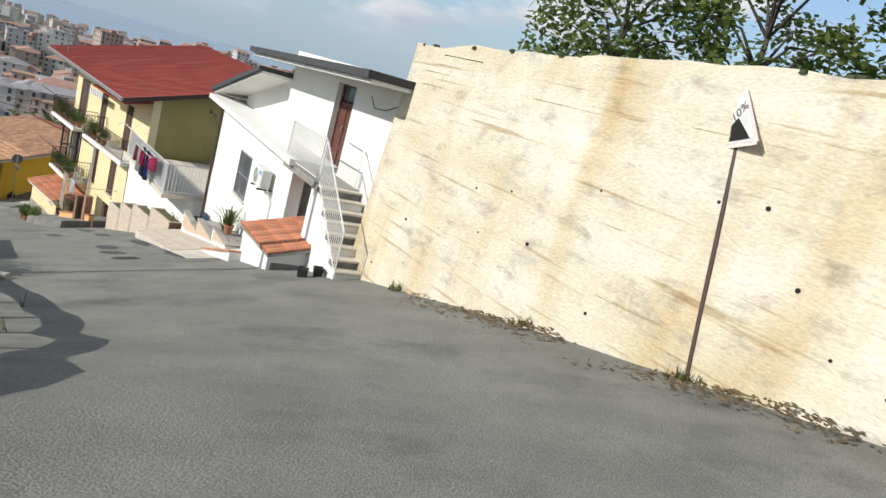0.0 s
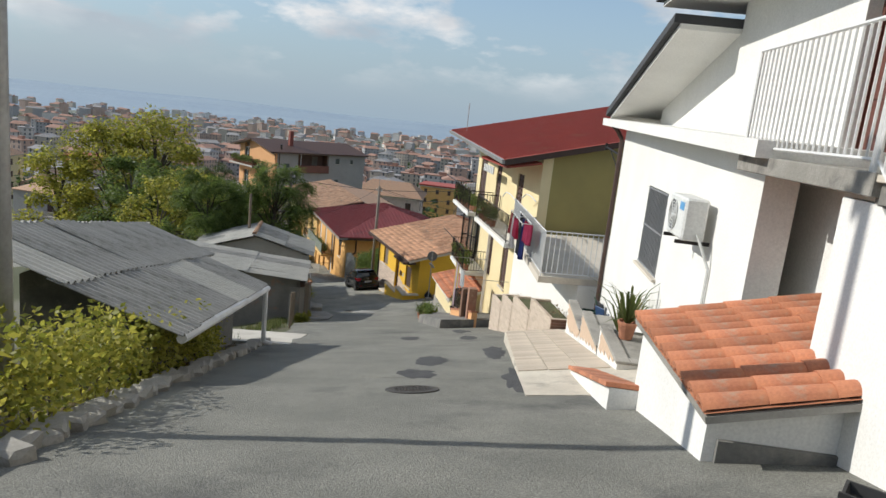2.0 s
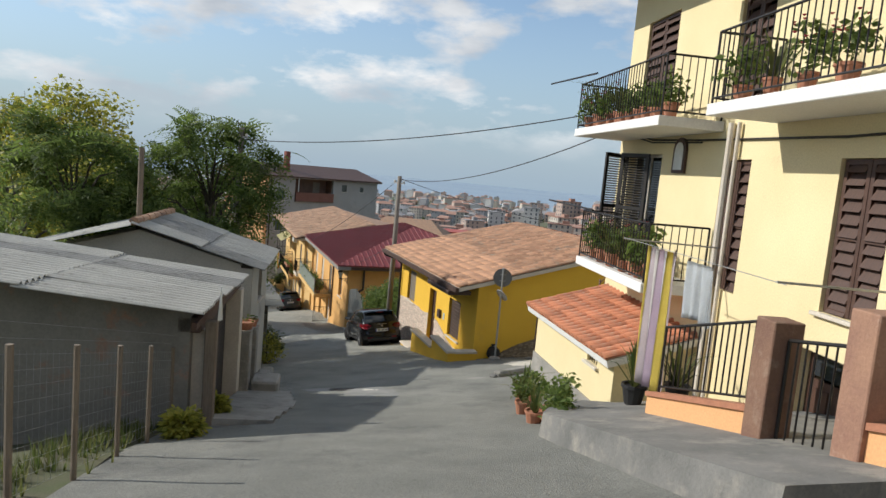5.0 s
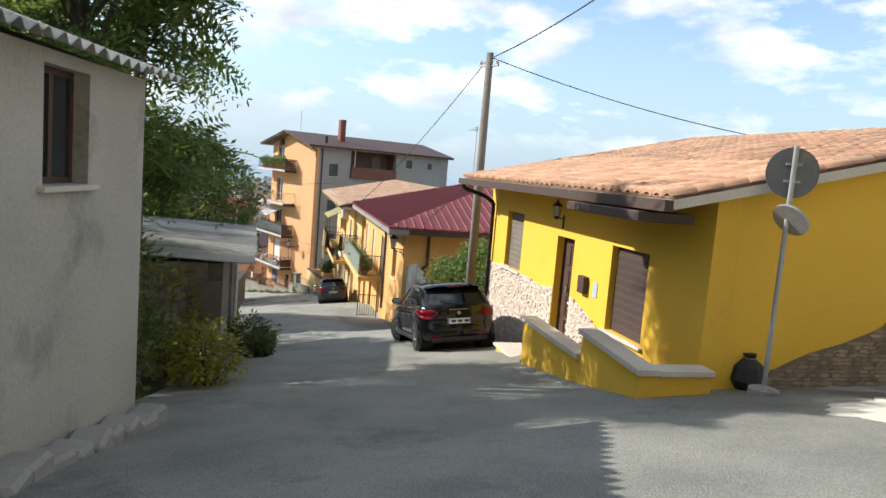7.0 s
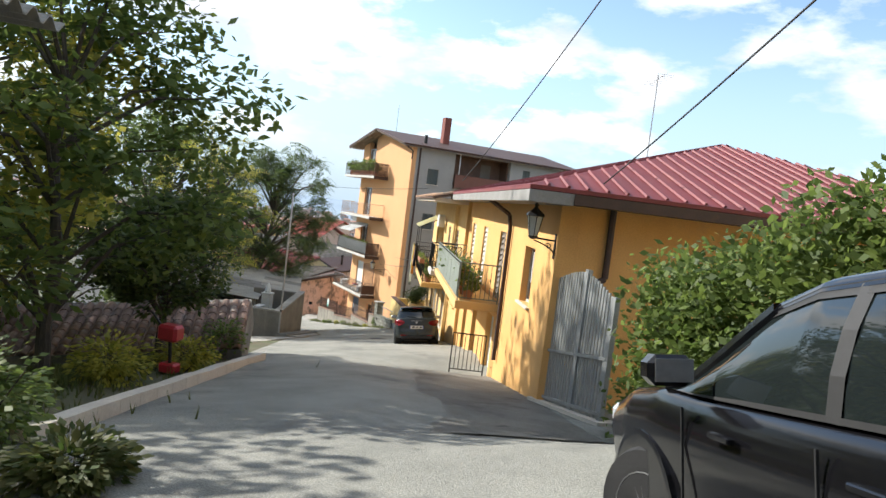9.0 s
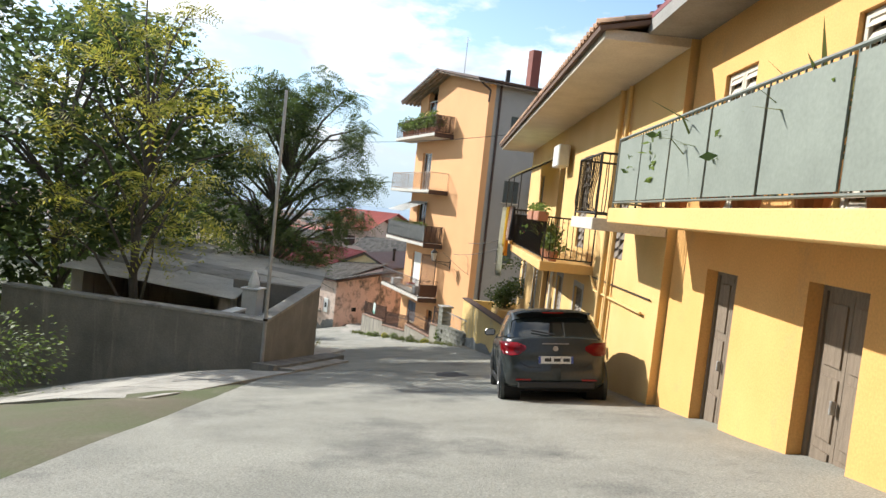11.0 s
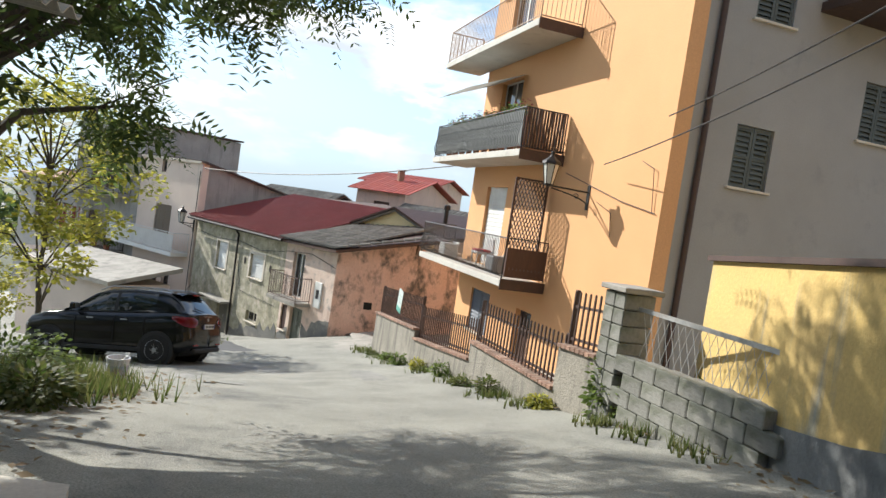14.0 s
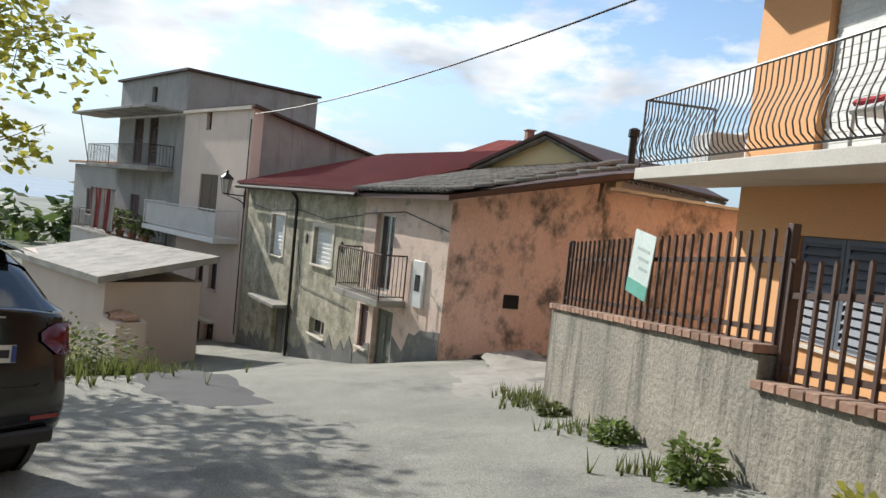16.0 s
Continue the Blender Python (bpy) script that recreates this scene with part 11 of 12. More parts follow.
tree(-37.2, 32.6, 9.0, 2.6, L_GREEN, AIL, 7, 1500, 0.85, frond=7, low=0.45, trunk=0.15, lumps=22)
tree(-36.6, 34.6, 7.6, 2.6, L_GREEN, AIL, 8, 1000, 0.75, frond=7, low=0.4, trunk=0.1, lumps=18)
# by the garden
tree(-48.3, 43.0, 8.0, 3.0, L_GREEN, "leafy green tree on the garden grass", 9, 8500, 0.22, low=0.3, trunk=0.14)
tree(-51.6, 41.6, 9.0, 3.2, L_YELLOW, "yellow green tree beside the heap of tiles", 10, 8500, 0.24, low=0.3, trunk=0.16)
tree(-45.6, 37.0, 9.6, 3.3, L_YELLOW, "green tree behind the block hut", 21, 7000, 0.26, low=0.35, trunk=0.2)
tree(-43.4, 33.0, 8.5, 3.2, L_YELLOW, "yellow green tree behind the block hut", 22, 6500, 0.26, low=0.2, trunk=0.2)
tree(-50.9, 45.6, 3.9, 1.5, L_DARK, "dense dark evergreen by the garden", 11, 7000, 0.15, low=0.38, trunk=0.12)
tree(-66.8, 51.6, 10.5, 2.7, L_YELLOW, "thin tree with pinnate leaves behind the yard", 12, 700, 0.6, frond=6, low=0.35, trunk=0.14)
tree(-71.5, 50.0, 11.5, 4.2, L_DARK, "dark tree behind the yard wall", 13, 8000, 0.28, low=0.42, trunk=0.2)
tree(-76.5, 52.0, 13.0, 4.6, L_DARK, "dark tree behind the plank shed", 14, 10000, 0.28, low=0.38, trunk=0.2)
tree(-70.5, 45.8, 8.0, 3.8, L_DARK, "green tree behind the yard wall", 15, 9000, 0.28, low=0.15, trunk=0.2)
tree(-76.4, 57.6, 11.8, 4.0, L_DARK, "large tree of heaven spreading over the street", 16, 5200, 0.62, frond=7, low=0.36, trunk=0.22, lean=(0.5, 1.0), lumps=60)
tree(-81.5, 53.0, 8.5, 3.0, L_DARK, "dark tree behind the shed", 17, 5000, 0.24, low=0.2, trunk=0.2)
tree(-91.6, 58.6, 8.6, 2.5, L_YELLOW, "slender yellow green tree on the bank", 18, 6000, 0.2, low=0.35, trunk=0.1)
tree(-88.3, 53.5, 8.5, 2.8, L_GREEN, "green tree below the bank", 19, 6000, 0.22, low=0.2, trunk=0.15)
tree(-97.5, 56.5, 5.0, 1.6, L_YELLOW, "small shrub tree below the bank", 20, 3000, 0.16, low=0.3, trunk=0.07)
# above the retaining wall
for i_, (x_, y_, h_) in enumerate(((8.5, 13.0, 6.5), (5.5, 15.5, 6.0), (11.5, 9.5, 7.0), (2.5, 16.5, 5.0))):
    tree(x_, y_, h_, 2.2, L_GREEN, "green tree above the retaining wall", 30 + i_, 5000, 0.2, low=0.15, trunk=0.12, z=1.4)


def shrub(x, y, r, h, material, seed, label, n=1600, size=0.09):
    t = thing("shrub", pose(x, y, ground_z(x, y)), label, "shrub", "roadside growth")
    g = np.random.default_rng(seed)
    d = g.normal(size=(n, 3))
    d /= np.linalg.norm(d, axis=1)[:, None]
    rr = g.uniform(0.1, 1, n) ** 0.5 * (1 + 0.35 * np.sin(d[:, 0] * 6 + seed) * np.cos(d[:, 1] * 5))
    pos = d * rr[:, None] * (r, r, h * 0.55) + (0, 0, h * 0.5)
    pos[:, 2] = np.abs(pos[:, 2])
    leaf_mesh("foliage", pos, seed, size, t, material)
    rng = random.Random(seed)
    bm = bmesh.new()
    for _ in range(7):
        rod(bm, (0, 0, -0.1), (rng.uniform(-r, r) * 0.7, rng.uniform(-r, r) * 0.7, h * rng.uniform(0.5, 0.95)), 0.014, 4, 0.005)
    part("stem", bm, M_BARK, t)


for i_, (x_, y_, r_, h_, mt_, lab_) in enumerate((
        (-34.6, 36.6, 0.8, 1.5, L_GREEN, "wild green shrub by the grey house"), (-35.8, 37.9, 0.8, 1.9, L_YELLOW, "yellowing wild shrub by the roadside"),
        (-34.4, 37.9, 0.6, 1.0, L_YELLOW, "yellowing wild shrub by the block hut"), (-41.6, 41.6, 0.7, 0.9, L_GREEN, "low green shrub by the hut"),
        (-38.3, 40.9, 0.55, 0.75, L_GRASS, "low weeds against the hut wall"), (-37.2, 40.4, 0.35, 0.3, L_GRASS, "long grass at the hut door"), (-40.0, 42.2, 0.4, 0.3, L_GRASS, "long grass at the hut corner"), (-46.0, 43.6, 0.6, 0.7, L_YELLOW, "low yellow green shrub in the garden"),
        (-48.2, 45.4, 0.6, 0.6, L_YELLOW, "low yellow green shrub in the garden"), (-51.2, 47.2, 0.5, 0.9, L_GREEN, "low green shrub by the kerb"),
        (-62.5, 48.5, 1.4, 1.6, L_GREEN, "green shrub behind the heap of tiles"), (-77.6, 58.9, 0.8, 0.7, L_GREEN, "green weeds by the shed corner"),
        (-76.0, 59.3, 0.5, 0.4, L_GRASS, "grassy weeds by the shed corner"), (-91.5, 61.5, 1.3, 0.8, L_GRASS, "grassy mound beside the parking place"),
        (-93.3, 60.6, 1.2, 0.9, L_YELLOW, "yellow green growth on the bank"), (-90.3, 60.2, 1.0, 0.7, L_GRASS, "grassy growth on the bank"),
        (-74.2, 66.0, 0.42, 0.75, L_GREEN, "weeds against the block wall"), (-73.0, 66.2, 0.4, 0.55, L_GREEN, "weeds against the block wall"),
        (-71.9, 66.15, 0.38, 0.6, L_YELLOW, "weeds at the garden wall's foot"), (-70.6, 65.9, 0.3, 0.4, L_GREEN, "weeds at the garden wall's foot"),
        (-25.3, 30.0, 0.22, 0.4, L_YELLOW, "small yellow weeds under the wire fence"), (-24.0, 28.6, 0.28, 0.35, L_YELLOW, "small yellow weeds under the wire fence"))):
    shrub(x_, y_, r_, h_, mt_, 60 + i_, lab_)
rng_ = random.Random(91)
for i_ in range(8):
    p_ = FW @ Vector((0.2 + i_ * 1.45 + rng_.uniform(-0.25, 0.25), 0.16 + rng_.uniform(0, 0.12), 0))
    shrub(p_.x, p_.y, rng_.uniform(0.14, 0.24), rng_.uniform(0.14, 0.32), rng_.choice((L_GRASS, L_YELLOW, L_GREEN)), 120 + i_, "tuft of weeds at the foot of the roughcast wall", 420, 0.07)


def grass_patch(name, pts, n, seed, label, h=0.22, material=None):
    """Loose tufts of grass scattered round places on the ground."""
    g = random.Random(seed)
    V, F = [], []
    for _ in range(n):
        cx, cy, sp = g.choice(pts)
        x, y = cx + g.gauss(0, sp), cy + g.gauss(0, sp)
        z = ground_z(x, y) - 0.02
        for _ in range(5):
            a, hh = g.uniform(0, 6.28), h * g.uniform(0.5, 1.3)
            dx, dy = math.cos(a), math.sin(a)
            o = len(V)
            w = 0.012
            V += [(x - dy * w, y + dx * w, z), (x + dy * w, y - dx * w, z), (x + dx * hh * 0.4, y + dy * hh * 0.4, z + hh)]
            F.append((o, o + 1, o + 2))
    me = bpy.data.meshes.new(name)
    me.from_pydata(V, [], F)
    me.materials.append(material or L_GRASS)
    tagged(new(name, me), label, "grass", kind="stuff")


def side_points(s0, s1, d, step, sp):
    out = []
    for s in np.arange(s0, s1, step):
        p, t_ = along(float(s))
        out.append((p.x + t_.y * d, p.y - t_.x * d, sp))
    return out


grass_patch("garden_grass", side_points(89, 100, -4.9, 0.7, 0.75) + side_points(90, 101, -6.5, 0.8, 1.3), 6500, 1, "rough green garden grass beside the street", 0.15)
grass_patch("verge_grass", side_points(40, 56, -4.4, 0.7, 0.5) + side_points(24, 44, -4.6, 0.8, 0.6) + side_points(60, 78, -3.6, 0.7, 0.2), 2600, 2, "weeds and grass along the verge", 0.22)
grass_patch("bank_grass", [(-91.6, 61.6, 0.8), (-90.2, 60.8, 0.7), (-93.0, 61.0, 0.8), (-77.4, 59.3, 0.6), (-79, 58.8, 0.8), (-81.5, 58.6, 0.8)], 2200, 3, "tall grass on the bank by the parking place", 0.32)
grass_patch("wall_foot_weeds", [(-75.58 - 0.9872 * u_ + 0.1594 * -0.25, 65.99 + 0.1594 * u_ - 0.9872 * 0.25, 0.2) for u_ in (-3.5, -2.5, -1.8, 0.2, 1.5, 3.4, 5.5, 7.6, 9.5, 11.2, 11.6)], 420, 4, "weeds at the foot of the roughcast wall", 0.17)


def litter(name, pts, n, seed, label):
    g = random.Random(seed)
    V, F = [], []
    for _ in range(n):
        cx, cy, sp = g.choice(pts)
        x, y = cx + g.gauss(0, sp), cy + g.gauss(0, sp)
        z = ground_z(x, y) + 0.012 + g.uniform(0, 0.035)
        a, s = g.uniform(0, 6.28), g.uniform(0.03, 0.07)
        c_, s_ = math.cos(a) * s, math.sin(a) * s
        o = len(V)
        V += [(x - c_, y - s_, z), (x + s_ * 0.5, y - c_ * 0.5, z + g.uniform(0, 0.02)), (x + c_, y + s_, z + g.uniform(0, 0.015)), (x - s_ * 0.5, y + c_ * 0.5, z)]
        F.append((o, o + 1, o + 2, o + 3))
    me = bpy.data.meshes.new(name)
    me.from_pydata(V, [], F)
    me.materials.append(L_DRY)
    tagged(new(name, me), label, "leaf litter", kind="stuff")


litter("leaf_litter", side_points(118, 140, 4.0, 0.6, 0.35) + side_points(44, 56, -3.1, 0.5, 0.2) + side_points(124, 134, -3.0, 0.6, 0.6), 2600, 5, "dry leaves and rubble along the wall's foot")


# ---- poles and wires ----
street_pole("utility_pole", -36.6, 46.4, -6.7 - ground_z(-36.6, 46.4), 0.13, mat("grey wooden pole", (0.25, 0.22, 0.18), 0.9, (0.18, 0.155, 0.13), 5, bump=0.3, stretch=(5, 5, 0.4)), "grey wooden utility pole behind the parked car")
street_pole("utility_pole", -35.45, 37.15, 8.2, 0.12, MATS["grey wooden pole"], "grey utility pole beside the grey outbuilding")
street_pole("utility_pole", -8.6, 11.7, 7.2, 0.10, M_GALV, "pale steel utility pole beside the guard rail")


def sweep(pts, r, seg=5):
    """One unbroken round cord through the points."""
    bm = bmesh.new()
    rings = []
    for i, p in enumerate(pts):
        w = (pts[min(i + 1, len(pts) - 1)] - pts[max(i - 1, 0)]).normalized()
        u = w.cross(Vector((0, 0, 1))).normalized()
        v = u.cross(w)
        rings.append([bm.verts.new(p + r * (math.cos(6.2832 * k / seg) * u + math.sin(6.2832 * k / seg) * v)) for k in range(seg)])
    for a, b in zip(rings[:-1], rings[1:]):
        for k in range(seg):
            bm.faces.new((a[k], a[(k + 1) % seg], b[(k + 1) % seg], b[k]))
    bm.faces.new(rings[0][::-1]), bm.faces.new(rings[-1])
    return bm


def wire(a, b, sag, r=0.012, label="black overhead wire sagging across the street"):
    a, b = Vector(a), Vector(b)
    n = 16
    pts = [a.lerp(b, i / n) - Vector((0, 0, sag * 4 * (i / n) * (1 - i / n))) for i in range(n + 1)]
    solo("overhead_wire", sweep(pts, r), M_PLASTIC, label, "wire", "overhead wires")


wire((-21.9, 37.5, -5.0), (-36.6, 46.4, -6.85), 0.5, 0.014)
wire((-21.9, 37.5, -4.6), (-35.45, 37.15, -5.85), 0.35, 0.014)
wire((-36.6, 46.4, -9.8), (-43.7, 51.0, -12.05), 0.06)
wire((-36.6, 46.4, -6.8), (-50.8, 53.6, -11.7), 0.25)
wire((-36.6, 46.4, -6.8), (-31.2, 52.2, -8.3), 0.2)
wire((-104.6, 64.75, -18.45), (-86.95, 70.5, -17.2), 0.35, 0.02)
wire((-76.6, 68.4, -16.66), (-64.5, 63.2, -14.9), 0.3, 0.012, "pale double wire between two houses")
wire((-78.7, 68.9, -17.44), (-64.5, 63.2, -15.3), 0.3, 0.012, "pale double wire between two houses")
wire((-71.5, 66.9, -11.5), (-87, 60, -12.0), 0.4)


# ---- road details ----
def manhole(x, y, r, label):
    t = thing("manhole_cover", pose(x, y, ground_z(x, y) + 0.012), label, "manhole cover", "manhole covers")
    rimm = mat("cast iron", (0.05, 0.048, 0.045), 0.7, (0.07, 0.06, 0.05), 4, bump=0.2)
    part("ring", lathe(bmesh.new(), [(r, -0.05), (r, 0.004), (r - 0.035, 0.006), (r - 0.035, 0.0)], 28), rimm, t)
    lid = part("lid", lathe(bmesh.new(), [(r - 0.04, -0.05), (r - 0.04, 0.003)], 28), rimm, t)
    bm = bmesh.new()
    st = 0.055
    k = int(r / st)
    for i in range(-k, k + 1):
        for j in range(-k, k + 1):
            if math.hypot(i * st, j * st) < r - 0.09:
                box(bm, i * st - 0.014, i * st + 0.014, j * st - 0.014, j * st + 0.014, 0.0035, 0.009)
    part("stud", bm, rimm, lid)
    X = Vector((1, 0, ground_z(x + 0.5, y) - ground_z(x - 0.5, y))).normalized()
    Y = Vector((0, 1, ground_z(x, y + 0.5) - ground_z(x, y - 0.5))).normalized()
    Z = X.cross(Y).normalized()
    Y = Z.cross(X)
    t.matrix_world = Matrix(((X.x, Y.x, Z.x, x), (X.y, Y.y, Z.y, y), (X.z, Y.z, Z.z, road_z(x, y) + 0.006), (0, 0, 0, 1)))


def patch(name, x, y, rx, ry, ang, material, label, seed, lift=0.012):
    """Thin uneven patch following the street."""
    bm = bmesh.new()
    rings = []
    n = 40
    ca, sa = math.cos(radians(ang)), math.sin(radians(ang))
    for k in (0.0, 0.35, 0.7, 1.0):
        ring = []
        for i in range(n):
            a = 2 * math.pi * i / n
            w = k * (1 + 0.34 * noise.noise((math.cos(a) * 1.6, math.sin(a) * 1.6, seed)) + 0.30 * noise.noise((math.cos(a) * 4.5, math.sin(a) * 4.5, seed + 7)))
            px, py = rx * w * math.cos(a), ry * w * math.sin(a)
            gx_, gy_ = x + px * ca - py * sa, y + px * sa + py * ca
            ring.append(bm.verts.new((gx_, gy_, road_z(gx_, gy_) + (lift if k < 1 else -0.006))))
        rings.append(ring)
    for r0, r1 in zip(rings[1:-1], rings[2:]):
        for i in range(n):
            bm.faces.new((r0[i], r0[(i + 1) % n], r1[(i + 1) % n], r1[i])[::-1])
    bm.faces.new(rings[1])
    bmesh.ops.delete(bm, geom=rings[0], context="VERTS")
    bmesh.ops.recalc_face_normals(bm, faces=bm.faces[:])
    solo(name, bm, material, label, "road patch", kind="structure", smooth=True)


def road_z(x, y):
    return ground_z(x, y) + 0.035 * noise.noise((x * 0.5, y * 0.5, 3.1)) + 0.014 * noise.noise((x * 2.1, y * 2.1, 7.7))


manhole(-7.34, 15.67, 0.33, "round cast iron manhole cover in the asphalt")
manhole(-26.64, 34.28, 0.36, "round cast iron manhole cover in the asphalt")


M_WORN = mat("worn pale asphalt", (0.31, 0.305, 0.28), 0.93, (0.24, 0.24, 0.22), 2.5, (0.18, 0.18, 0.17), 0.8, 0.55, 0.8, 32, speck=0.6)
M_PATCH = mat("black tar patch", (0.045, 0.045, 0.047), 0.85, (0.07, 0.07, 0.07), 3, bump=0.4, fine=60)
for i_, (x_, y_, rx_, ry_, an_, mt_, lab_) in enumerate((
        (-8.3, 16.95, 0.6, 0.28, 130, M_PATCH, "dark tar patch in the asphalt"), (-9.3, 18.6, 1.1, 0.3, 130, M_PATCH, "dark tar patch in the asphalt"),
        (-6.9, 17.4, 1.3, 0.22, 122, M_PATCH, "dark strip along the gutter"), (-13.6, 23.3, 0.7, 0.3, 120, M_PATCH, "dark tar patch in the asphalt"),
        (-9.25, 20.6, 1.6, 0.22, 124, M_PATCH, "dark strip along the gutter"), (-12.5, 24.4, 1.2, 0.25, 126, M_PATCH, "dark strip along the gutter"),
        (-14.5, 26.9, 1.2, 0.3, 128, M_PATCH, "dark strip along the gutter"), (-26.0, 34.3, 1.3, 0.7, 150, M_WORN, "pale worn asphalt round the cover"),
        (-24.75, 37.2, 0.55, 0.2, 15, M_CONCRETE, "pale cement patch in the asphalt"), (-60.5, 57.4, 0.7, 0.4, 150, M_PATCH, "dark patch in the asphalt"),
        (-81.0, 65.3, 1.3, 0.45, 165, M_WORN, "pale repaired strip in the asphalt"), (-87.6, 67.6, 2.0, 0.9, 165, M_CONCRETE, "pale concrete threshold by the wall"),
        (-90.3, 69.0, 2.2, 0.7, 165, M_CONCRETE, "pale concrete strip by the pink house"), (-88.8, 63.7, 2.0, 0.7, 200, M_ASPHALT_OLD, "broken dark asphalt of the parking place"),
        (-83.5, 63.3, 1.6, 0.5, 190, M_WORN, "worn pale patch of the parking place"), (-80.5, 61.8, 1.4, 0.4, 190, M_WORN, "rubble strip of the parking place"),
        (-59.5, 57.9, 0.9, 0.3, 150, M_WORN, "pale repaired patch in the asphalt"))):
    patch("asphalt_patch", x_, y_, rx_, ry_, an_, mt_, lab_, i_ + 0.5)


def crack(pts, seed):
    rng = random.Random(seed)
    bm = bmesh.new()
    prev = None
    path = []
    for (xa, ya), (xb, yb) in zip(pts[:-1], pts[1:]):
        for k in range(6):
            f = k / 6
            path.append((xa + (xb - xa) * f + rng.uniform(-0.05, 0.05), ya + (yb - ya) * f + rng.uniform(-0.05, 0.05)))
    for x, y in path:
        w = rng.uniform(0.006, 0.02)
        z = road_z(x, y) + 0.006
        cur = (bm.verts.new((x - w, y - w, z)), bm.verts.new((x + w, y + w, z)))
        if prev:
            bm.faces.new((prev[0], prev[1], cur[1], cur[0]))
        prev = cur
    solo("crack", bm, M_PATCH, "dark open crack in the asphalt", "crack", "cracks in the asphalt", kind="structure")


crack([(-40.3, 46.9), (-41.3, 46.6), (-40.9, 47.6), (-40.4, 48.8)], 1)
crack([(-25.2, 34.0), (-24.8, 36.0), (-23.8, 38.2)], 2)
crack([(-63.0, 55.6), (-61.0, 57.0), (-59.6, 59.5)], 3)
crack([(-8.6, 16.2), (-7.2, 16.9), (-6.4, 18.0)], 4)
crack([(-82.5, 63.8), (-81.8, 66.0)], 5)
litter("wall_litter", [(0.9 + 0.6 * k_ * 0.5, 10.0 - 0.8 * k_ * 0.5, 0.3) for k_ in range(-3, 18)], 1500, 15, "dry leaves and gravel at the wall's foot")
grass_patch("wall_weeds", [(-0.6, 12.2, 0.12), (1.4, 9.4, 0.1), (-2.2, 14.2, 0.15), (3.0, 7.3, 0.1)], 60, 6, "small weeds at the foot of the retaining wall", 0.16)
bk = thing("bucket", pose(-79.0, 60.3, ground_z(-79.0, 60.3)), "pale plastic bucket with a coloured label standing on the rubble", "bucket")
part("body", lathe(bmesh.new(), [(0.13, 0), (0.165, 0.34), (0.175, 0.34), (0.175, 0.38), (0.155, 0.38), (0.12, 0.03)], 16), mat("white plastic", (0.6, 0.6, 0.6), 0.4, bump=0.02), bk)
part("label_band", lathe(bmesh.new(), [(0.148, 0.12), (0.162, 0.27)], 16), mat("faded label", (0.35, 0.42, 0.55), 0.6, (0.5, 0.25, 0.2), 6, bump=0), bk, "faded coloured label")
part("handle", tube(bmesh.new(), [(0.17, 0, 0.34), (0.12, 0.1, 0.42), (0, 0.15, 0.45), (-0.12, 0.1, 0.42), (-0.17, 0, 0.34)], 0.006, 5), M_GALV, bk)
ks = thing("kerb_stub", pose(-24.6, 39.6, ground_z(-24.6, 39.6), 0, -math.degrees(math.atan2(ground_z(-24.55, 41.0) - ground_z(-24.65, 38.2), 2.8)), 88), "short rounded concrete kerb in the lane mouth", "kerb")
part("stone", bmbox(-1.9, 3.4, -0.12, 0.12, -0.3, 0.13, 0.05), M_CONCRETE, ks)
part("broken_end", bmbox(-2.1, -1.92, -0.1, 0.1, -0.3, 0.06, 0.04), M_CEMENT_DARK, ks)


def lane_gate():
    """Tall rusty barred gate leaf between lattice posts on a whitewashed sill."""
    m = frame_at(-24.4, 42.5, 0, 0.86, -0.5)
    t = thing("barred_gate", m, "tall rusty brown barred iron gate between lattice posts", "gate")
    z0 = -11.75
    for u in (0.0, 0.28):
        part("post", bmbox(u - 0.025, u + 0.025, -0.025, 0.025, z0 - 0.3, -9.15, 0.004), M_RUST, t)
    for k in range(8):
        z = z0 + 0.15 + k * 0.33
        part("lattice_bar", rod(bmesh.new(), (0.0, 0, z), (0.28, 0, z + (0.3 if k % 2 else 0.0)), 0.012, 6), M_RUST, t)
    leaf = part("leaf", bmbox(0.34, 2.6, -0.02, 0.02, z0 + 0.62, z0 + 0.67, 0.004), M_RUST, t, "barred gate leaf")
    for z in (z0 + 1.5, z0 + 2.45):
        part("rail", bmbox(0.34, 2.6, -0.02, 0.02, z, z + 0.05, 0.004), M_RUST, leaf)
    for k in range(21):
        u = 0.36 + k * 0.11
        part("bar", rod(bmesh.new(), (u, 0.032, z0 + 0.55), (u, 0.032, z0 + 2.55), 0.011, 6), M_RUST, leaf)
    part("sill", bmbox(0.32, 2.9, -0.12, 0.12, z0 - 0.4, z0 + 0.5, 0.015), M_WHITE, t, "whitewashed sill wall")


M_RUST = mat("rusty brown paint", (0.16, 0.085, 0.06), 0.75, (0.10, 0.06, 0.045), 4, (0.26, 0.15, 0.09), 1.0, 0.58, 0.3, 40)
lane_gate()
PALE_CEMENT = mat("pale broken cement", (0.66, 0.62, 0.52), 0.93, (0.56, 0.52, 0.44), 2, (0.45, 0.41, 0.34), 0.8, 0.6, 0.4, 30)
for x_, y_, rx_, ry_, an_, sd_ in ((-24.65, 37.05, 0.5, 0.28, 60, 3.1), (-23.6, 41.0, 0.9, 0.5, 120, 4.7), (-25.9, 34.4, 0.28, 0.14, 30, 8.2), (-25.9, 41.2, 1.1, 0.6, 100, 5.3)):
    patch("cement_patch", x_, y_, rx_, ry_, an_, PALE_CEMENT, "pale broken cement patch in the lane mouth", sd_)
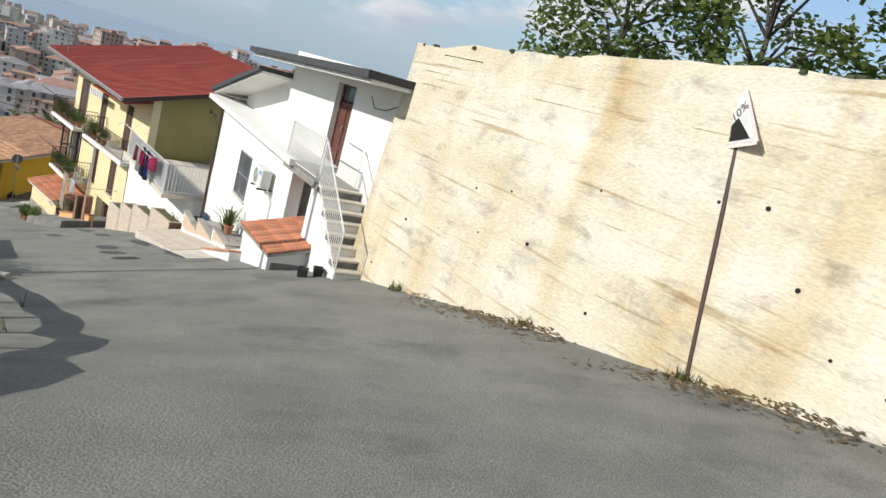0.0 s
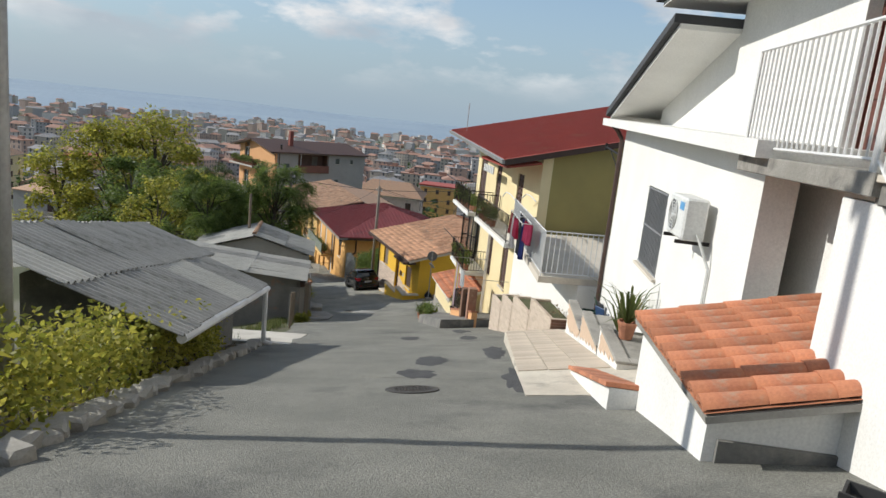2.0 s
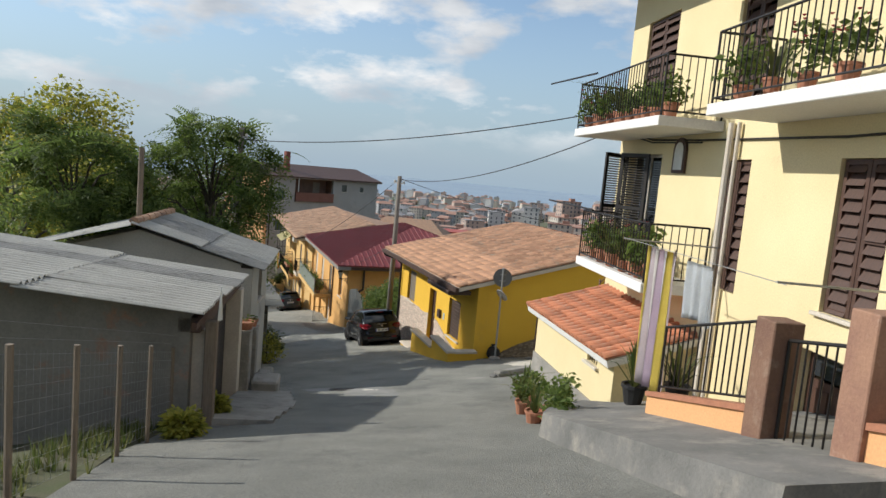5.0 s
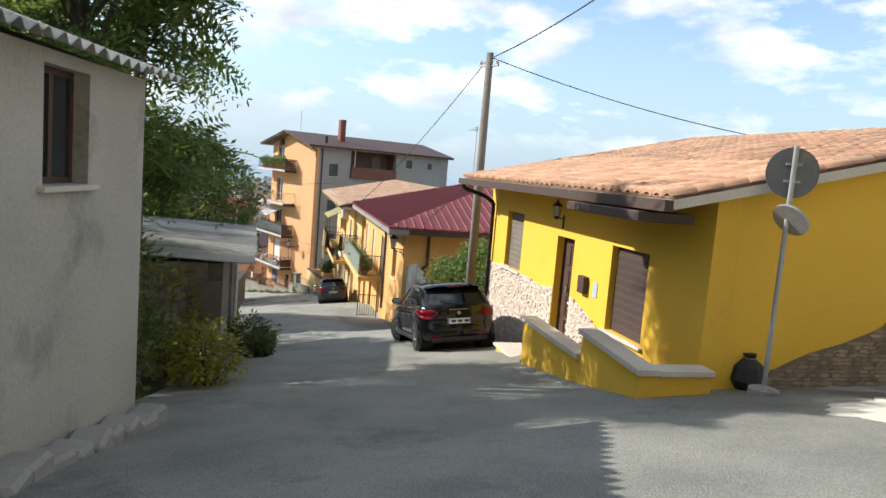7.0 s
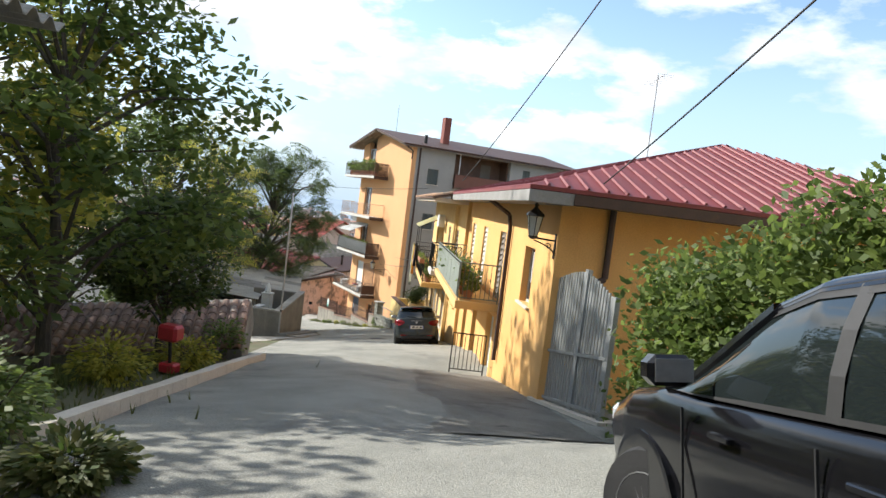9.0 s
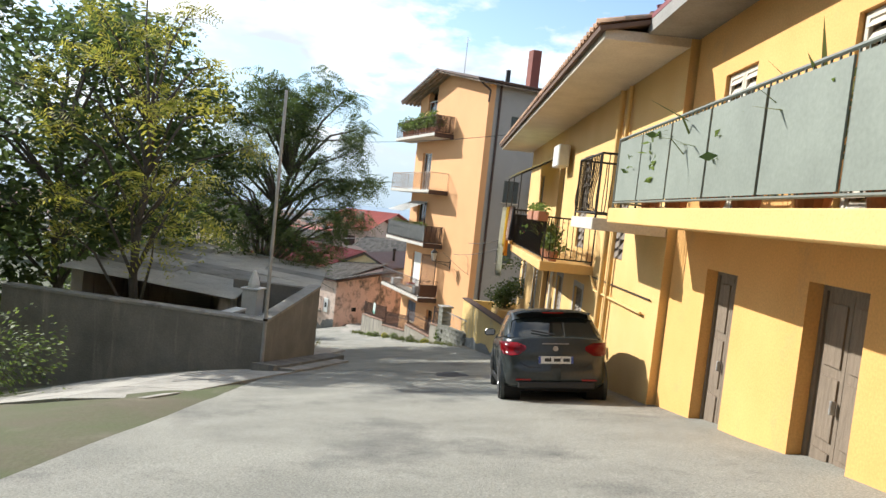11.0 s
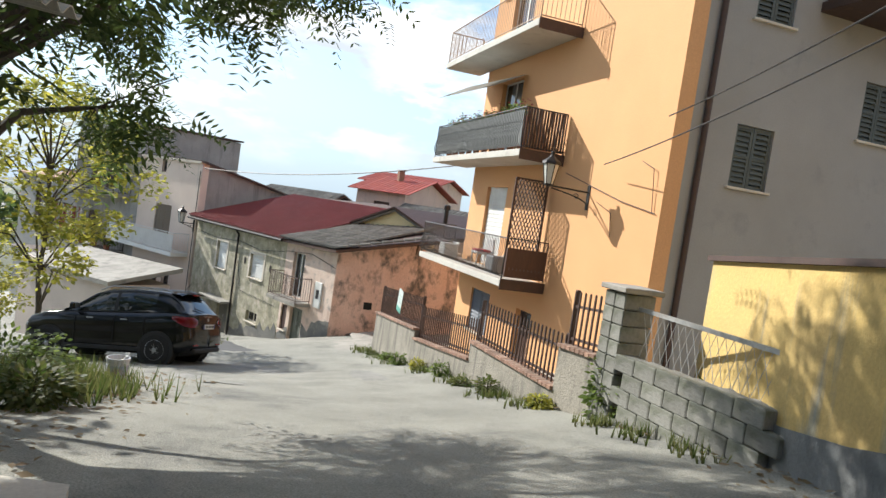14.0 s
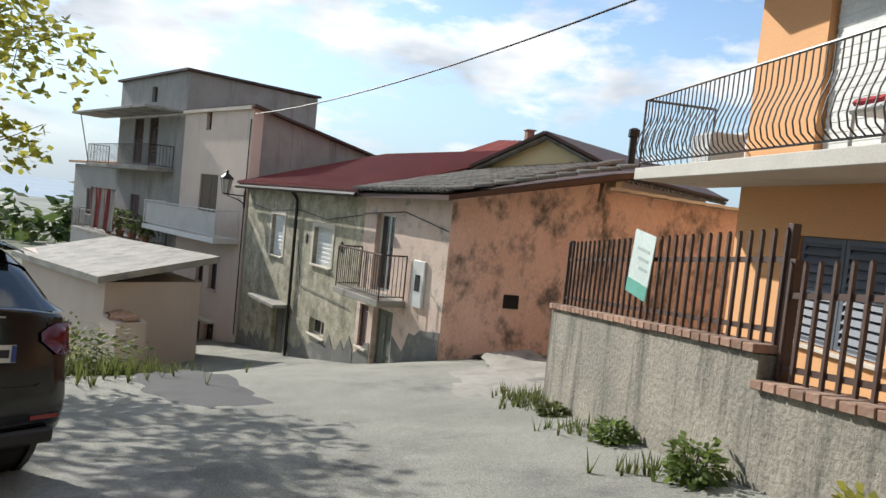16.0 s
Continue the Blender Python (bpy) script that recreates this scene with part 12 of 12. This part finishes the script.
patch("cement_patch", -26.9, 34.4, 0.85, 0.5, 45, mat("grey cement collar", (0.34, 0.33, 0.30), 0.93, (0.28, 0.27, 0.25), 2, bump=0.3), "grey cement collar round the manhole", 2.2, 0.006)

# ---- town on the plain ----
# muted facade, roof and window colours have the distance haze painted in
M_TOWN = [mat("hazy cream facade", (0.55, 0.50, 0.42), 0.9, bump=0), mat("hazy white facade", (0.66, 0.64, 0.60), 0.9, bump=0), mat("hazy pink facade", (0.52, 0.40, 0.33), 0.9, bump=0), mat("hazy grey facade", (0.40, 0.40, 0.40), 0.9, bump=0)]
M_TOWNROOF = [mat("hazy tile roof", (0.40, 0.24, 0.18), 0.9, (0.33, 0.19, 0.14), 0.3, bump=0), mat("hazy grey roof", (0.34, 0.33, 0.32), 0.9, (0.27, 0.26, 0.26), 0.3, bump=0)]
M_TOWNWIN = mat("hazy dark window", (0.09, 0.10, 0.12), 0.4, bump=0)


def town_z(x, y):
    return float(terrain_z(np.array([x]), np.array([y]))[0])


def town_box(V, F, cx, cy, w, d, z0, z1, ca, sa):
    o = len(V)
    for z in (z0, z1):
        for px, py in ((-w, -d), (w, -d), (w, d), (-w, d)):
            V.append((cx + px * ca - py * sa, cy + px * sa + py * ca, z))
    F += [(o + 4, o + 5, o + 6, o + 7), (o, o + 1, o + 5, o + 4), (o + 1, o + 2, o + 6, o + 5), (o + 2, o + 3, o + 7, o + 6), (o + 3, o, o + 4, o + 7)]


def build_town():
    rng = random.Random(404)
    walls = [([], []) for _ in M_TOWN]
    roofs = [([], []) for _ in M_TOWNROOF]
    wins = ([], [])

    def block(cx, cy, w, d, floors, near):
        z0 = town_z(cx, cy) - 2
        z1 = z0 + 2 + floors * 3.1
        yaw = rng.choice((20, 35, 110, 125, 60)) + rng.uniform(-6, 6)
        ca, sa = math.cos(radians(yaw)), math.sin(radians(yaw))
        V, F = walls[rng.choices((0, 1, 2, 3), (4, 3, 3, 2))[0]]
        town_box(V, F, cx, cy, w, d, z0, z1, ca, sa)
        V, F = roofs[0 if rng.random() < 0.62 else 1]
        if rng.random() < 0.7:
            o = len(V)
            h = min(w, d) * 0.38
            for px, py in ((-w - .5, -d - .5), (w + .5, -d - .5), (w + .5, d + .5), (-w - .5, d + .5)):
                V.append((cx + px * ca - py * sa, cy + px * sa + py * ca, z1))
            for px in (-w * 0.75, w * 0.75):
                V.append((cx + px * ca, cy + px * sa, z1 + h))
            F += [(o, o + 1, o + 5, o + 4), (o + 2, o + 3, o + 4, o + 5), (o + 3, o, o + 4), (o + 1, o + 2, o + 5)]
        else:
            town_box(V, F, cx, cy, w + .4, d + .4, z1, z1 + 0.5, ca, sa)
            town_box(V, F, cx + w * 0.3, cy, w * 0.25, d * 0.3, z1 + 0.5, z1 + 2.6, ca, sa)
        if near:
            V, F = wins
            for k in range(floors):
                zz = z0 + 2 + k * 3.1 + 1.0
                for side in range(4):
                    span = w if side % 2 == 0 else d
                    n = max(2, int(span * 2 / 3.2))
                    for i in range(n):
                        f = -span + (i + 0.5) * 2 * span / n
                        if rng.random() < 0.12:
                            continue
                        if side % 2 == 0:
                            px, py, hw, hd = f, (-d if side == 0 else d), 0.6, 0.06
                        else:
                            px, py, hw, hd = (w if side == 1 else -w), f, 0.06, 0.6
                        town_box(V, F, cx + px * ca - py * sa, cy + px * sa + py * ca, hw, hd, zz, zz + (1.5 if i % 3 else 2.0), ca, sa)
    for _ in range(2600):
        ang = radians(rng.uniform(2, 92))
        r = 240 + 1750 * rng.random() ** 1.35
        cx, cy = -45 - r * math.sin(ang), 40 + r * math.cos(ang)
        tall = rng.random() < 0.45
        block(cx, cy, rng.uniform(4.5, 10), rng.uniform(4.5, 7.5), rng.randint(4, 6) if tall else rng.randint(1, 3), r < 900)
    for lst, mats, nm in ((walls, M_TOWN, "town_walls"), (roofs, M_TOWNROOF, "town_roofs"), ([wins], [M_TOWNWIN], "town_windows")):
        for (V, F), mt in zip(lst, mats):
            me = bpy.data.meshes.new(nm)
            me.from_pydata(V, [], F)
            me.materials.append(mt)
            tagged(new(nm, me), {"town_walls": "rendered walls of the distant town", "town_roofs": "tiled and flat roofs of the distant town", "town_windows": "windows of the distant town"}[nm], "town", kind="stuff")
    # trees between the houses
    g = np.random.default_rng(8)
    pos = []
    for _ in range(1700):
        ang = radians(g.uniform(0, 95))
        r = 120 + 1300 * g.random() ** 1.3
        cx, cy = -45 - r * math.sin(ang), 40 + r * math.cos(ang)
        z, hh, rr = town_z(cx, cy), g.uniform(4, 9), g.uniform(2.0, 4.5)
        d = g.normal(size=(46, 3))
        d /= np.linalg.norm(d, axis=1)[:, None]
        pos.append(d * (g.uniform(0.4, 1, (46, 1))) * (rr, rr, hh * 0.5) + (cx, cy, z + hh * 0.5))
    ob = leaf_mesh("far_trees", np.concatenate(pos), 9, 1.9, None, L_DARK)
    tagged(ob, "dark trees between the houses of the town", "trees", kind="stuff")


build_town()


def mid_house(x, y, yaw, w, d, floors, wall_m, roof_m, label, z=None, flat=False, win=None):
    m = pose(x, y, (town_z(x, y) - 1 if z is None else z), 0, 0, yaw)
    t = thing("far_house", m, label, "house", "houses down the hill")
    H = floors * 3.1 + 1
    part("wall", bmbox(-w, w, -d, d, -4, H), wall_m, t)
    if flat:
        part("roof", bmbox(-w - .5, w + .5, -d - .5, d + .5, H + .002, H + .45), roof_m, t)
    else:
        bm = bmesh.new()
        e = [bm.verts.new(p) for p in ((-w - .6, -d - .6, H), (w + .6, -d - .6, H), (w + .6, d + .6, H), (-w - .6, d + .6, H), (-w * .6, 0, H + d * .45), (w * .6, 0, H + d * .45))]
        for f in ((0, 1, 5, 4), (2, 3, 4, 5), (3, 0, 4), (1, 2, 5), (3, 2, 1, 0)):
            bm.faces.new([e[i] for i in f])
        part("roof", bm, roof_m, t)
    me = None
    win = win or M_WOOD_DARK
    for k in range(floors):
        for side, span in ((0, w), (1, d), (2, w), (3, d)):
            n = max(2, int(span * 2 / 3.4))
            for i in range(n):
                f = -span + (i + .5) * 2 * span / n
                mm = (pose(f, -d, k * 3.1 + 1.6), pose(w, f, k * 3.1 + 1.6, 0, 0, 90), pose(f, d, k * 3.1 + 1.6, 0, 0, 180), pose(-w, f, k * 3.1 + 1.6, 0, 0, -90))[side]
                if me is None:
                    ob = part("window", bmbox(-.5, .5, -.06, .02, 0, 1.5), win, t)
                    me = ob.data
                    ob.matrix_local = mm
                else:
                    piece("window", me, t, mm)
    part("cornice", bmbox(-w - .15, w + .15, -d - .15, d + .15, H - .35, H - .05), M_STONE_TRIM, t)
    return t


rng_ = random.Random(55)
for i_ in range(34):
    an_ = radians(4 + 82 * ((i_ * 0.618) % 1.0))
    r_ = 150 + 330 * ((i_ * 0.377) % 1.0)
    mid_house(-45 - r_ * math.sin(an_), 40 + r_ * math.cos(an_), rng_.choice((30, 120, 50, 140)) + rng_.uniform(-8, 8), rng_.uniform(5, 8), rng_.uniform(4.5, 6), rng_.randint(2, 5),
              rng_.choice((M_CREAM, M_WHITE, M_PINK_L, M_BEIGE, M_OCHRE, M_GREYW)), rng_.choice((M_TERRA_OLD, M_REDROOF, M_TERRA_OLD, M_ETERNIT)), "rendered town house below the street with many windows", flat=rng_.random() < 0.3)


# ochre block and pink rows seen over the roofs
mid_house(-146, 195, 30, 6.0, 5.5, 5, M_OCHRE, M_REDROOF, "ochre apartment block with rows of windows", z=-41.5, flat=True)
mid_house(-88, 105, 35, 6, 5, 2, M_PINK_L, M_TERRA_OLD, "low pale house with an old tile roof")
mid_house(-104, 100, 20, 6, 5, 2, M_CREAM, M_TERRA_OLD, "low cream house with an old tile roof")
